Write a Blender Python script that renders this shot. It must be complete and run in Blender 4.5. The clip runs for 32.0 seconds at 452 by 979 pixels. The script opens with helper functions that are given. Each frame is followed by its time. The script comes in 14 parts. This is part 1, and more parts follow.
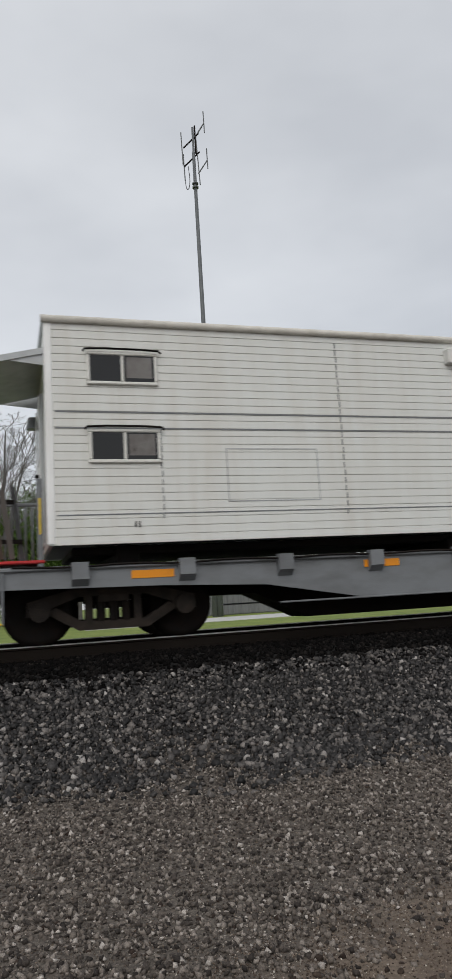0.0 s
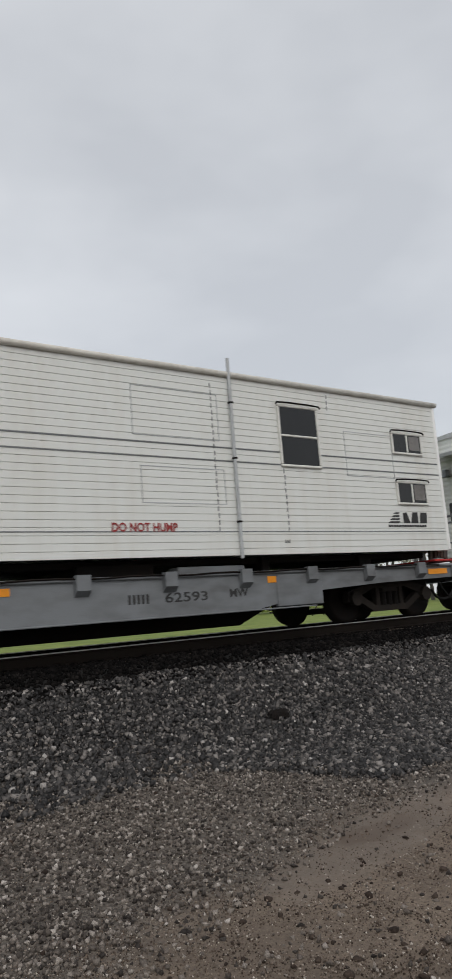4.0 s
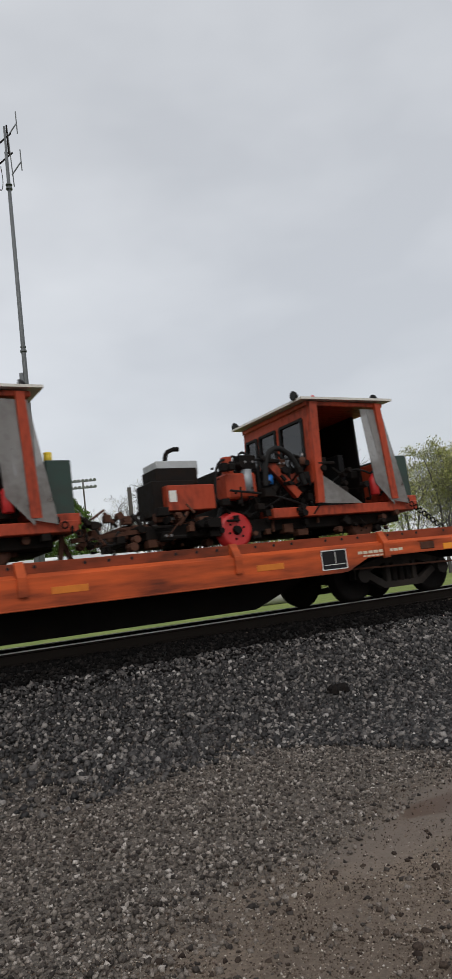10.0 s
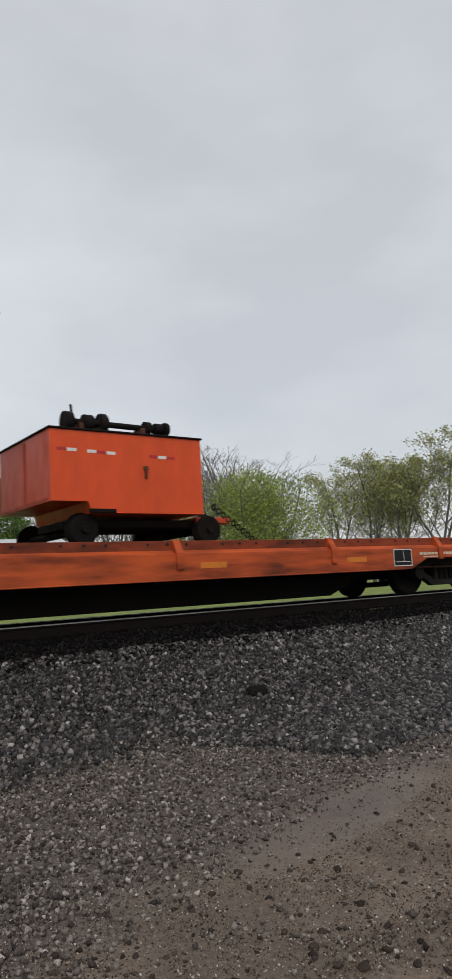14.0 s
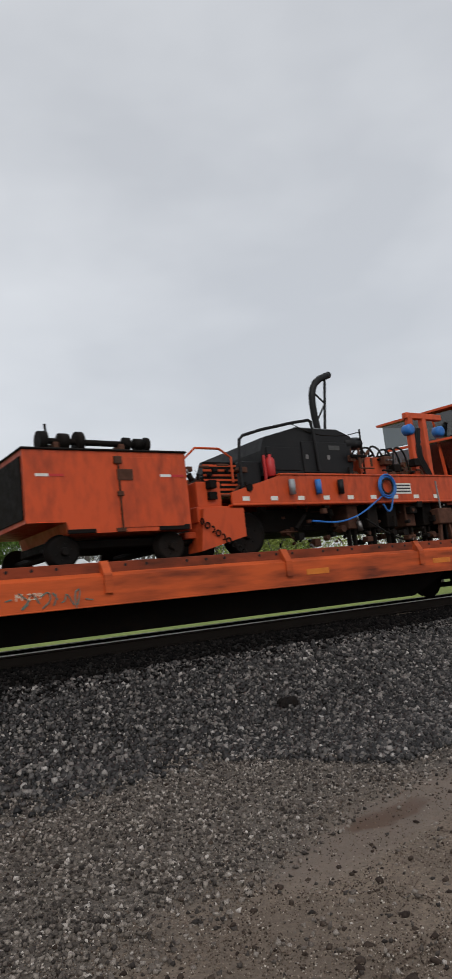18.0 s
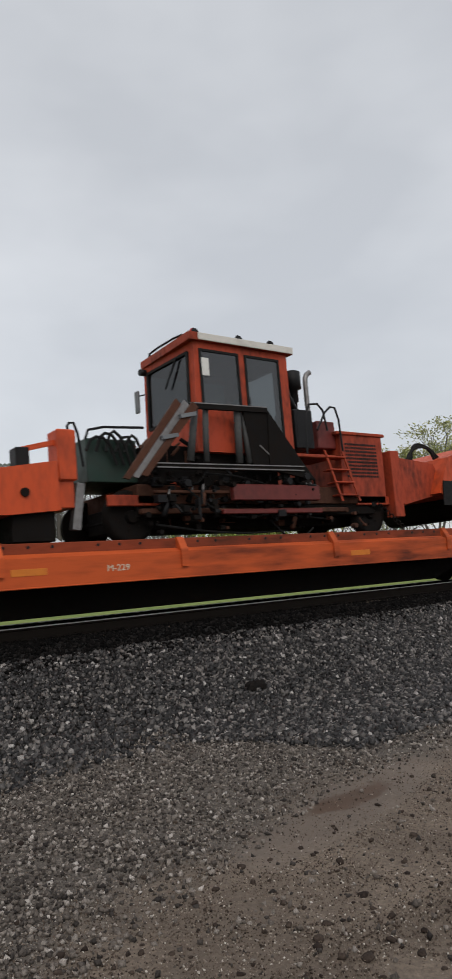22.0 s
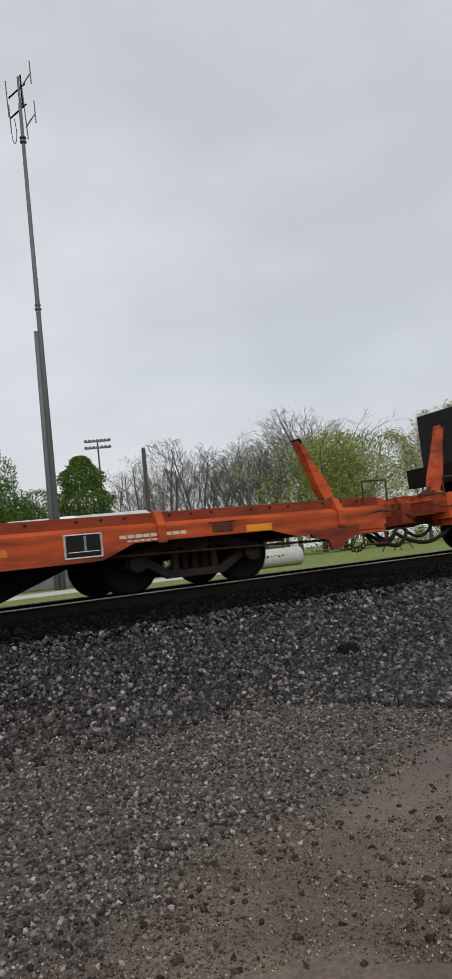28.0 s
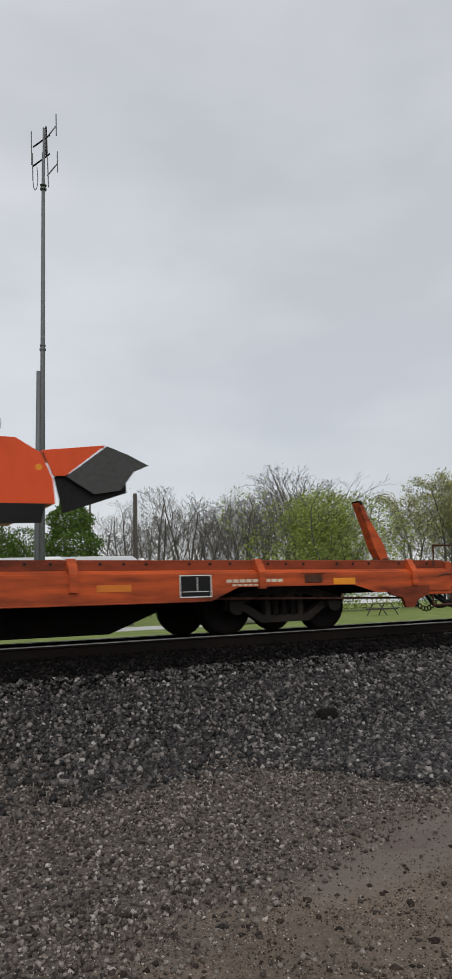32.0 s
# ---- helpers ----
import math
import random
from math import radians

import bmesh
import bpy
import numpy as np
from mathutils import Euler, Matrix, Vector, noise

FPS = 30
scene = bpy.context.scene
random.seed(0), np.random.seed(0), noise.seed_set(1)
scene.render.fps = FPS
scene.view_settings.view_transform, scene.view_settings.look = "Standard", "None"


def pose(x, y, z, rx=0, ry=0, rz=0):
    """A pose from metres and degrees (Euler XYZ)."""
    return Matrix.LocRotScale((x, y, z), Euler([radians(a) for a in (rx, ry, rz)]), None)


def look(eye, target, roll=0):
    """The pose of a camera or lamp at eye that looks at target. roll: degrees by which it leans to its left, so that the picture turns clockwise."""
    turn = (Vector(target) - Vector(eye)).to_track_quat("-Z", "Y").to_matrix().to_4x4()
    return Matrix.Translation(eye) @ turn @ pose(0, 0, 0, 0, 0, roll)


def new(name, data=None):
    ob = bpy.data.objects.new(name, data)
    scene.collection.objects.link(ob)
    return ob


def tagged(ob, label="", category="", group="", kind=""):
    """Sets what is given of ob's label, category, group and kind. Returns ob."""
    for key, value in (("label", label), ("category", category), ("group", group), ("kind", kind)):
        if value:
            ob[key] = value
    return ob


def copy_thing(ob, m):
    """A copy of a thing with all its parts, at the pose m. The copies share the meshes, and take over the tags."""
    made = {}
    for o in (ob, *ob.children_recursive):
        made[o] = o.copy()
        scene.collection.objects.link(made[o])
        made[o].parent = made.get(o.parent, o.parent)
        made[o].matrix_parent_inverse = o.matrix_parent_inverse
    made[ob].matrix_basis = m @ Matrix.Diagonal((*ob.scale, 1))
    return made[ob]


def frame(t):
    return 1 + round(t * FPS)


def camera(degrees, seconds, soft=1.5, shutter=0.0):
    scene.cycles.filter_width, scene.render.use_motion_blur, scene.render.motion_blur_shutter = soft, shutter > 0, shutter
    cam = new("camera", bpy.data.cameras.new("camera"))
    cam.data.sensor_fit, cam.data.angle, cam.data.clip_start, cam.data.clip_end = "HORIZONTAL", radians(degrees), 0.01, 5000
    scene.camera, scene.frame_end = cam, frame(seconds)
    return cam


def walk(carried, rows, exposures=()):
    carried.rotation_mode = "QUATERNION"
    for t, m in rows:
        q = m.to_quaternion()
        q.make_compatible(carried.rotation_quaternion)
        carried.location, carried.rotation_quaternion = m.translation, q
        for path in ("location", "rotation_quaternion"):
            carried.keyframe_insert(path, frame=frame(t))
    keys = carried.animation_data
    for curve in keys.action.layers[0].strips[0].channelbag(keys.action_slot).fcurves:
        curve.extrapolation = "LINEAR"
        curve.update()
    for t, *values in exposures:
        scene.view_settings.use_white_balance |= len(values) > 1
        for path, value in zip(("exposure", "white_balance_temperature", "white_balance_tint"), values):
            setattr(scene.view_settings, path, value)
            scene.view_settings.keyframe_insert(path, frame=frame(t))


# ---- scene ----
cam = camera(34.9, 32.0, soft=1.1, shutter=0.05)
EYE = 1.5          # the eye over the gravel
MID = 10.35        # centre line of the track
RT = 1.10          # top of the rails
SPEED = 20.65      # the train, towards -x
PATH = [
    (0.0, -16.62, 8.80, 3.48, 0.008, 0.014, 0.018),
    (0.5, -20.29, 10.59, 4.23, 0.002, 0.022, 0.009),
    (1.0, -23.89, 8.32, 3.64, -0.013, 0.003, 0.008),
    (1.5, -19.88, 8.33, 2.48, -0.037, 0.043, 0.018),
    (2.0, -22.54, 7.08, 3.71, -0.044, 0.072, -0.011),
    (2.5, -30.49, 6.98, 3.70, -0.040, 0.033, -0.016),
    (3.0, -39.27, 6.12, 4.72, -0.040, -0.002, 0.011),
    (3.5, -38.28, 7.31, 4.34, -0.047, -0.002, 0.012),
    (4.0, -34.58, 9.47, 4.34, -0.050, 0.004, 0.001),
    (4.5, -38.38, 10.35, 4.53, -0.034, 0.015, -0.006),
    (6.5, -35.82, 5.23, 5.05, 0.000, 0.000, 0.000),
    (7.0, -31.84, 6.10, 5.61, 0.000, 0.000, 0.000),
    (7.5, -24.43, 8.62, 6.31, -0.002, 0.033, 0.034),
    (8.0, -16.85, 6.29, 4.23, -0.107, 0.084, 0.009),
    (8.5, -22.35, 8.68, 5.03, -0.013, 0.033, -0.001),
    (9.0, -27.44, 7.94, 5.96, -0.007, 0.030, -0.002),
    (9.5, -27.99, 7.71, 6.36, 0.000, 0.000, 0.000),
    (10.0, -30.04, 8.26, 7.12, 0.000, 0.000, 0.000),
    (10.5, -30.99, 8.04, 6.65, 0.000, 0.000, 0.000),
    (11.0, -33.26, 9.95, 5.78, 0.000, 0.000, 0.000),
    (11.5, -34.16, 9.39, 4.99, 0.000, 0.000, 0.000),
    (12.0, -32.90, 8.26, 5.30, 0.000, 0.000, 0.000),
    (12.5, -32.40, 7.85, 5.42, 0.000, 0.000, 0.000),
    (13.0, -34.81, 7.99, 4.92, 0.000, 0.000, 0.000),
    (13.5, -35.87, 7.55, 5.58, 0.000, 0.000, 0.000),
    (14.0, -35.78, 7.56, 3.26, 0.000, 0.000, 0.000),
    (14.5, -36.97, 7.50, 3.58, 0.000, 0.000, 0.000),
    (16.5, -37.45, 6.38, 5.13, 0.000, 0.000, 0.000),
    (17.0, -36.71, 7.89, 4.95, 0.000, 0.000, 0.000),
    (17.5, -35.87, 8.79, 5.25, 0.000, 0.000, 0.000),
    (18.0, -33.82, 8.75, 6.16, 0.000, 0.000, 0.000),
    (18.5, -30.05, 7.66, 6.22, 0.000, 0.000, 0.000),
    (19.0, -28.78, 7.58, 5.31, 0.000, 0.000, 0.000),
    (19.5, -29.69, 5.73, 4.43, 0.000, 0.000, 0.000),
    (20.0, -30.16, 6.09, 5.86, 0.000, 0.000, 0.000),
    (20.5, -33.14, 6.13, 5.29, 0.000, 0.000, 0.000),
    (21.0, -34.49, 6.05, 4.83, 0.000, 0.000, 0.000),
    (21.5, -30.26, 7.28, 5.74, 0.000, 0.000, 0.000),
    (22.0, -36.05, 7.24, 4.63, 0.000, 0.000, 0.000),
    (22.5, -35.40, 7.05, 4.63, 0.000, 0.000, 0.000),
    (23.0, -34.45, 5.53, 5.85, 0.000, 0.000, 0.000),
    (23.5, -35.04, 5.69, 4.32, 0.000, 0.000, 0.000),
    (24.0, -34.68, 7.85, 4.91, 0.000, 0.000, 0.000),
    (24.5, -35.11, 9.02, 6.08, 0.000, 0.000, 0.000),
    (25.0, -33.22, 8.96, 4.89, 0.000, 0.000, 0.000),
    (25.5, -35.62, 7.47, 1.11, 0.000, 0.000, 0.000),
    (26.0, -37.43, 10.41, 7.21, 0.000, 0.000, 0.000),
    (26.5, -39.28, 6.59, 5.02, 0.000, 0.000, 0.000),
    (28.5, -20.29, 6.70, 4.81, -0.002, -0.013, -0.023),
    (28.6, -18.87, 6.97, 4.40, 0.002, -0.005, -0.013),
    (28.7, -19.23, 7.39, 4.20, 0.006, 0.002, -0.004),
    (28.8, -22.06, 7.09, 3.30, 0.010, 0.010, 0.006),
    (28.9, -25.43, 7.23, 1.80, 0.013, 0.018, 0.016),
    (29.0, -27.84, 8.14, 0.96, 0.017, 0.025, 0.025),
    (29.5, -37.33, 12.36, 1.26, 0.000, 0.000, 0.000),
    (30.0, -40.19, 10.04, 5.06, 0.000, 0.000, 0.000),
    (30.5, -42.56, 8.20, 3.55, 0.000, 0.000, 0.000),
    (31.0, -39.65, 10.42, 4.37, 0.000, 0.000, 0.000),
    (31.5, -34.93, 9.85, 2.53, 0.000, 0.000, 0.000),
    (32.0, -30.31, 9.37, 2.19, 0.000, 0.000, 0.000),
]
walk(cam, [(t, pose(x, y, EYE + z, 90 + pitch, roll, yaw)) for t, yaw, pitch, roll, x, y, z in PATH],
     exposures=((0.0, 0.0), (29.2, 0.0), (30.0, -0.09), (31.2, -0.08), (32.0, -0.04)))

# ---- light: overcast sky, a weak wide sun behind the viewer ----
world = bpy.data.worlds.new("overcast")
scene.world = world
world.use_nodes = True
wn, wl = world.node_tree.nodes, world.node_tree.links
wn.clear()
w_out = wn.new("ShaderNodeOutputWorld")
w_bg = wn.new("ShaderNodeBackground")
w_sky = wn.new("ShaderNodeTexSky")
w_sky.sky_type, w_sky.sun_disc = "NISHITA", False
w_sky.sun_elevation, w_sky.sun_rotation = radians(48), radians(205)
w_sky.dust_density, w_sky.air_density = 4.0, 1.0
w_co = wn.new("ShaderNodeTexCoord")
w_map = wn.new("ShaderNodeMapping")
w_map.inputs["Scale"].default_value = (1.0, 1.0, 2.2)
w_n1 = wn.new("ShaderNodeTexNoise")
w_n1.inputs["Scale"].default_value, w_n1.inputs["Detail"].default_value, w_n1.inputs["Roughness"].default_value = 2.3, 4.0, 0.5
w_ramp = wn.new("ShaderNodeValToRGB")
w_ramp.color_ramp.elements[0].position, w_ramp.color_ramp.elements[0].color = 0.32, (0.53, 0.542, 0.558, 1)
w_ramp.color_ramp.elements[1].position, w_ramp.color_ramp.elements[1].color = 0.66, (0.675, 0.686, 0.698, 1)
w_mix = wn.new("ShaderNodeMixRGB")
w_mix.inputs[0].default_value = 0.03
wl.new(w_co.outputs["Generated"], w_map.inputs[0])
wl.new(w_map.outputs[0], w_n1.inputs["Vector"])
wl.new(w_n1.outputs["Fac"], w_ramp.inputs[0])
wl.new(w_ramp.outputs[0], w_mix.inputs[1])
wl.new(w_sky.outputs[0], w_mix.inputs[2])
wl.new(w_mix.outputs[0], w_bg.inputs[0])
wl.new(w_bg.outputs[0], w_out.inputs[0])
w_bg.inputs[1].default_value = 1.0
sun = new("sun", bpy.data.lights.new("sun", "SUN"))
sun.data.energy, sun.data.angle, sun.data.color = 0.9, radians(40), (1.0, 0.985, 0.96)
sun.matrix_world = look((-6, -14, 18), (2, 4, 0))


# ---- materials ----
def material(name, rgb, rough=0.6, metal=0.0, second=None, grain=8.0, amount=0.5, bump=0.15, spread=0.0, island=0.0, fine=60.0, stretch=(1, 1, 1), spec=0.4):
    """A painted or raw surface: a base colour, stains of a second colour at two scales, fine relief."""
    m = bpy.data.materials.new(name)
    m.use_nodes = True
    n, l = m.node_tree.nodes, m.node_tree.links
    b = n["Principled BSDF"]
    b.inputs["Metallic"].default_value = metal
    b.inputs["Specular IOR Level"].default_value = spec
    co, mp = n.new("ShaderNodeTexCoord"), n.new("ShaderNodeMapping")
    mp.inputs["Scale"].default_value = stretch
    l.new(co.outputs["Object"], mp.inputs[0])
    big, small = n.new("ShaderNodeTexNoise"), n.new("ShaderNodeTexNoise")
    big.inputs["Scale"].default_value, big.inputs["Detail"].default_value = grain * 0.12, 6.0
    small.inputs["Scale"].default_value, small.inputs["Detail"].default_value = grain, 8.0
    l.new(mp.outputs[0], big.inputs["Vector"])
    l.new(mp.outputs[0], small.inputs["Vector"])
    mul = n.new("ShaderNodeMath")
    mul.operation = "MULTIPLY"
    l.new(big.outputs["Fac"], mul.inputs[0])
    l.new(small.outputs["Fac"], mul.inputs[1])
    ramp = n.new("ShaderNodeValToRGB")
    ramp.color_ramp.elements[0].position, ramp.color_ramp.elements[1].position = 0.2, 0.46
    ramp.color_ramp.elements[0].color, ramp.color_ramp.elements[1].color = (0, 0, 0, 1), (amount, amount, amount, 1)
    l.new(mul.outputs[0], ramp.inputs[0])
    mix = n.new("ShaderNodeMixRGB")
    sec = second or tuple(c * 0.6 for c in rgb)
    mix.inputs[1].default_value, mix.inputs[2].default_value = (*rgb, 1), (*sec, 1)
    l.new(ramp.outputs[0], mix.inputs[0])
    last = mix.outputs[0]
    if spread or island:
        hsv, rng = n.new("ShaderNodeHueSaturation"), n.new("ShaderNodeMapRange")
        if island:
            geo = n.new("ShaderNodeNewGeometry")
            l.new(geo.outputs["Random Per Island"], rng.inputs[0])
        else:
            info = n.new("ShaderNodeObjectInfo")
            l.new(info.outputs["Random"], rng.inputs[0])
        s = spread or island
        if island > 1:
            skew = n.new("ShaderNodeMath")
            skew.operation = "POWER"
            skew.inputs[1].default_value = 2.2
            l.new(geo.outputs["Random Per Island"], skew.inputs[0])
            l.new(skew.outputs[0], rng.inputs[0])
            rng.inputs[3].default_value, rng.inputs[4].default_value = 0.3, island
        else:
            rng.inputs[3].default_value, rng.inputs[4].default_value = 1 - s, 1 + s
        l.new(rng.outputs[0], hsv.inputs["Value"])
        l.new(last, hsv.inputs["Color"])
        last = hsv.outputs[0]
    l.new(last, b.inputs["Base Color"])
    rr = n.new("ShaderNodeMapRange")
    l.new(small.outputs["Fac"], rr.inputs[0])
    rr.inputs[1].default_value, rr.inputs[2].default_value = 0.3, 0.7
    rr.inputs[3].default_value, rr.inputs[4].default_value = max(0.05, rough - 0.12), min(1, rough + 0.12)
    l.new(rr.outputs[0], b.inputs["Roughness"])
    if bump:
        f = n.new("ShaderNodeTexNoise")
        f.inputs["Scale"].default_value, f.inputs["Detail"].default_value = fine, 4.0
        l.new(mp.outputs[0], f.inputs["Vector"])
        bp = n.new("ShaderNodeBump")
        bp.inputs["Strength"].default_value, bp.inputs["Distance"].default_value = bump, 0.01
        l.new(f.outputs["Fac"], bp.inputs["Height"])
        l.new(bp.outputs[0], b.inputs["Normal"])
    return m


ORANGE = material("machine_orange", (0.53, 0.070, 0.016), 0.5, 0, (0.17, 0.03, 0.014), 10, 0.75, 0.12, 0.12, stretch=(1, 1, 0.4), spec=0.3)
ORANGE_NEW = material("fresh_orange", (0.66, 0.076, 0.014), 0.4, 0, (0.36, 0.045, 0.013), 6, 0.45, 0.06, 0.04, stretch=(1, 1, 0.4), spec=0.3)
ORANGE_OLD = material("worn_orange", (0.36, 0.050, 0.019), 0.6, 0, (0.07, 0.021, 0.014), 13, 0.85, 0.2, 0.14, stretch=(1, 1, 0.45), spec=0.25)
GEN_ORANGE = material("sun_faded_orange", (0.40, 0.056, 0.021), 0.55, 0, (0.14, 0.03, 0.016), 8, 0.6, 0.1, 0.03, stretch=(1, 1, 0.4), spec=0.25)
CAR_ORANGE = material("car_orange", (0.52, 0.089, 0.021), 0.6, 0, (0.10, 0.024, 0.013), 5, 1.0, 0.12, 0.05, stretch=(0.25, 1, 1.6), spec=0.22)
DECK_EDGE = material("brown_orange_edge", (0.24, 0.046, 0.018), 0.75, 0, (0.075, 0.024, 0.014), 7, 1.0, 0.2, 0.05, stretch=(0.3, 1, 1), spec=0.18)
RUST = material("rusty_steel", (0.085, 0.036, 0.022), 0.85, 0.0, (0.035, 0.018, 0.013), 9, 0.8, 0.3, 0.15, spec=0.2)
# greasy steel, its colour lowered further to hold the shade under the cars
SHADED_GRIME = material("shaded_greasy_steel", (0.0075, 0.0065, 0.006), 0.75, 0.0, (0.018, 0.012, 0.009), 9, 0.7, 0.3, 0.25, spec=0.1)
DUSTY = material("dusty_truck_iron", (0.020, 0.0172, 0.0155), 0.85, 0, (0.045, 0.036, 0.029), 7, 0.8, 0.3, 0.2, spec=0.12)
BLACK = material("black_paint", (0.0085, 0.0085, 0.0095), 0.5, 0, (0.02, 0.02, 0.02), 8, 0.6, 0.08, spec=0.18)
RUBBER = material("black_rubber", (0.010, 0.010, 0.010), 0.75, 0, (0.022, 0.021, 0.02), 12, 0.5, 0.1, spec=0.2)
GREY = material("car_grey", (0.17, 0.182, 0.192), 0.55, 0, (0.08, 0.08, 0.08), 5, 0.8, 0.12, 0.06, stretch=(0.4, 1, 1))
# dark grey parts; on the power car's side sill it stands for shade
DARK_GREY = material("dark_grey", (0.055, 0.056, 0.058), 0.7, 0, (0.02, 0.02, 0.02), 7, 0.8, 0.15, spec=0.2)
LIGHT_GREY = material("light_grey_paint", (0.42, 0.44, 0.45), 0.5, 0, (0.25, 0.25, 0.25), 6, 0.6, 0.08)
GALV = material("galvanised_steel", (0.27, 0.29, 0.31), 0.55, 0.35, (0.24, 0.25, 0.26), 10, 0.7, 0.06)
MAST = material("dull_mast_steel", (0.125, 0.135, 0.142), 0.6, 0.2, (0.09, 0.095, 0.10), 8, 0.6, 0.05)
STEEL = material("bare_steel", (0.22, 0.21, 0.205), 0.42, 0.8, (0.10, 0.09, 0.085), 14, 0.6, 0.08)
RAIL = material("rail_steel", (0.013, 0.010, 0.008), 0.8, 0.0, (0.015, 0.012, 0.010), 12, 0.7, 0.2, stretch=(0.2, 1, 1), spec=0.1)
RAIL_TOP = material("rail_head", (0.62, 0.61, 0.60), 0.42, 0.75, (0.35, 0.34, 0.33), 6, 0.5, 0.0, stretch=(0.1, 1, 1))
WHITE = material("white_siding", (0.64, 0.655, 0.63), 0.45, 0, (0.55, 0.53, 0.48), 3.5, 0.55, 0.05, 0.05, stretch=(1.6, 1, 0.16))
WHITE_WALL = material("white_paint", (0.82, 0.83, 0.82), 0.5, 0, (0.52, 0.51, 0.47), 3, 0.7, 0.05, stretch=(1.5, 1, 0.25))
BUNK_PAINT = material("pale_green_white", (0.57, 0.625, 0.575), 0.5, 0, (0.46, 0.50, 0.46), 3, 0.35, 0.03)
CREAM = material("canopy_white", (0.60, 0.58, 0.53), 0.55, 0, (0.30, 0.27, 0.23), 6, 0.6, 0.06)
GLASS_DARK = material("cab_glass", (0.014, 0.015, 0.016), 0.06, 0, (0.02, 0.021, 0.022), 2, 0.6, 0.0, spec=0.35)
GLASS_CLEAR = bpy.data.materials.new("clear_glass")
GLASS_CLEAR.use_nodes = True
_n, _l = GLASS_CLEAR.node_tree.nodes, GLASS_CLEAR.node_tree.links
_n.clear()
_out, _mix, _see, _shine = _n.new("ShaderNodeOutputMaterial"), _n.new("ShaderNodeMixShader"), _n.new("ShaderNodeBsdfTransparent"), _n.new("ShaderNodeBsdfGlossy")
_see.inputs[0].default_value = (0.30, 0.325, 0.33, 1)
_shine.inputs["Roughness"].default_value = 0.03
_mix.inputs[0].default_value = 0.10
_l.new(_see.outputs[0], _mix.inputs[1])
_l.new(_shine.outputs[0], _mix.inputs[2])
_l.new(_mix.outputs[0], _out.inputs[0])
GREEN = material("green_paint", (0.018, 0.10, 0.06), 0.4, 0, (0.015, 0.05, 0.035), 6, 0.6, 0.06)
DARK_GREEN = material("dark_green_paint", (0.016, 0.040, 0.030), 0.45, 0, (0.03, 0.03, 0.025), 6, 0.5, 0.06)
BLUE = material("blue_paint", (0.017, 0.14, 0.45), 0.4, 0, (0.02, 0.06, 0.18), 6, 0.6, 0.06)
BRAND_BLUE = material("blue_lettering", (0.03, 0.09, 0.42), 0.4, 0, (0.05, 0.08, 0.3), 8, 0.4, 0.0)
YELLOW = material("yellow_reflector", (0.75, 0.27, 0.01), 0.4, 0, (0.55, 0.2, 0.01), 12, 0.5, 0.0)
AMBER = material("faded_amber", (0.58, 0.17, 0.014), 0.5, 0, (0.42, 0.10, 0.014), 9, 0.7, 0.0)
LEMON = material("yellow_paint", (0.70, 0.50, 0.03), 0.45, 0, (0.4, 0.28, 0.03), 10, 0.5, 0.0)
DARK_RED = material("dark_red_paint", (0.13, 0.018, 0.014), 0.5, 0, (0.05, 0.014, 0.012), 9, 0.6, 0.1)
RED = material("red_paint", (0.45, 0.02, 0.02), 0.4, 0, (0.2, 0.02, 0.02), 9, 0.5, 0.0)
LETTER = material("cream_lettering", (0.58, 0.54, 0.42), 0.6, 0, (0.42, 0.30, 0.2), 22, 0.7, 0.0)
DARK_LETTER = material("black_lettering", (0.02, 0.02, 0.02), 0.6, 0, (0.06, 0.06, 0.06), 22, 0.6, 0.0)
RED_LETTER = material("red_lettering", (0.27, 0.03, 0.03), 0.6, 0, (0.26, 0.08, 0.07), 22, 0.6, 0.0)
DECAL = material("white_decal", (0.66, 0.66, 0.62), 0.5, 0, (0.45, 0.43, 0.4), 20, 0.5, 0.0)
SILVER = material("tank_silver", (0.52, 0.53, 0.525), 0.38, 0.25, (0.40, 0.40, 0.38), 3, 0.6, 0.03, stretch=(1, 1, 0.4))
SACK = material("grey_sacking", (0.055, 0.056, 0.055), 0.8, 0, (0.03, 0.03, 0.03), 14, 0.5, 0.3)
TARP = material("black_netting", (0.02, 0.02, 0.021), 0.9, 0, (0.035, 0.035, 0.035), 12, 0.5, 0.3)
PLASTIC = material("clear_sheeting", (0.26, 0.25, 0.24), 0.35, 0, (0.11, 0.09, 0.08), 7, 0.8, 0.4)
_n, _l = PLASTIC.node_tree.nodes, PLASTIC.node_tree.links
_mix, _see = _n.new("ShaderNodeMixShader"), _n.new("ShaderNodeBsdfTransparent")
_see.inputs[0].default_value = (0.85, 0.85, 0.84, 1)
_mix.inputs[0].default_value = 0.38
_l.new(_n["Principled BSDF"].outputs[0], _mix.inputs[1])
_l.new(_see.outputs[0], _mix.inputs[2])
_l.new(_mix.outputs[0], _n["Material Output"].inputs[0])
WOOD = material("creosoted_wood", (0.055, 0.04, 0.03), 0.85, 0, (0.10, 0.08, 0.06), 14, 0.7, 0.4, 0.25, stretch=(1, 0.15, 1))
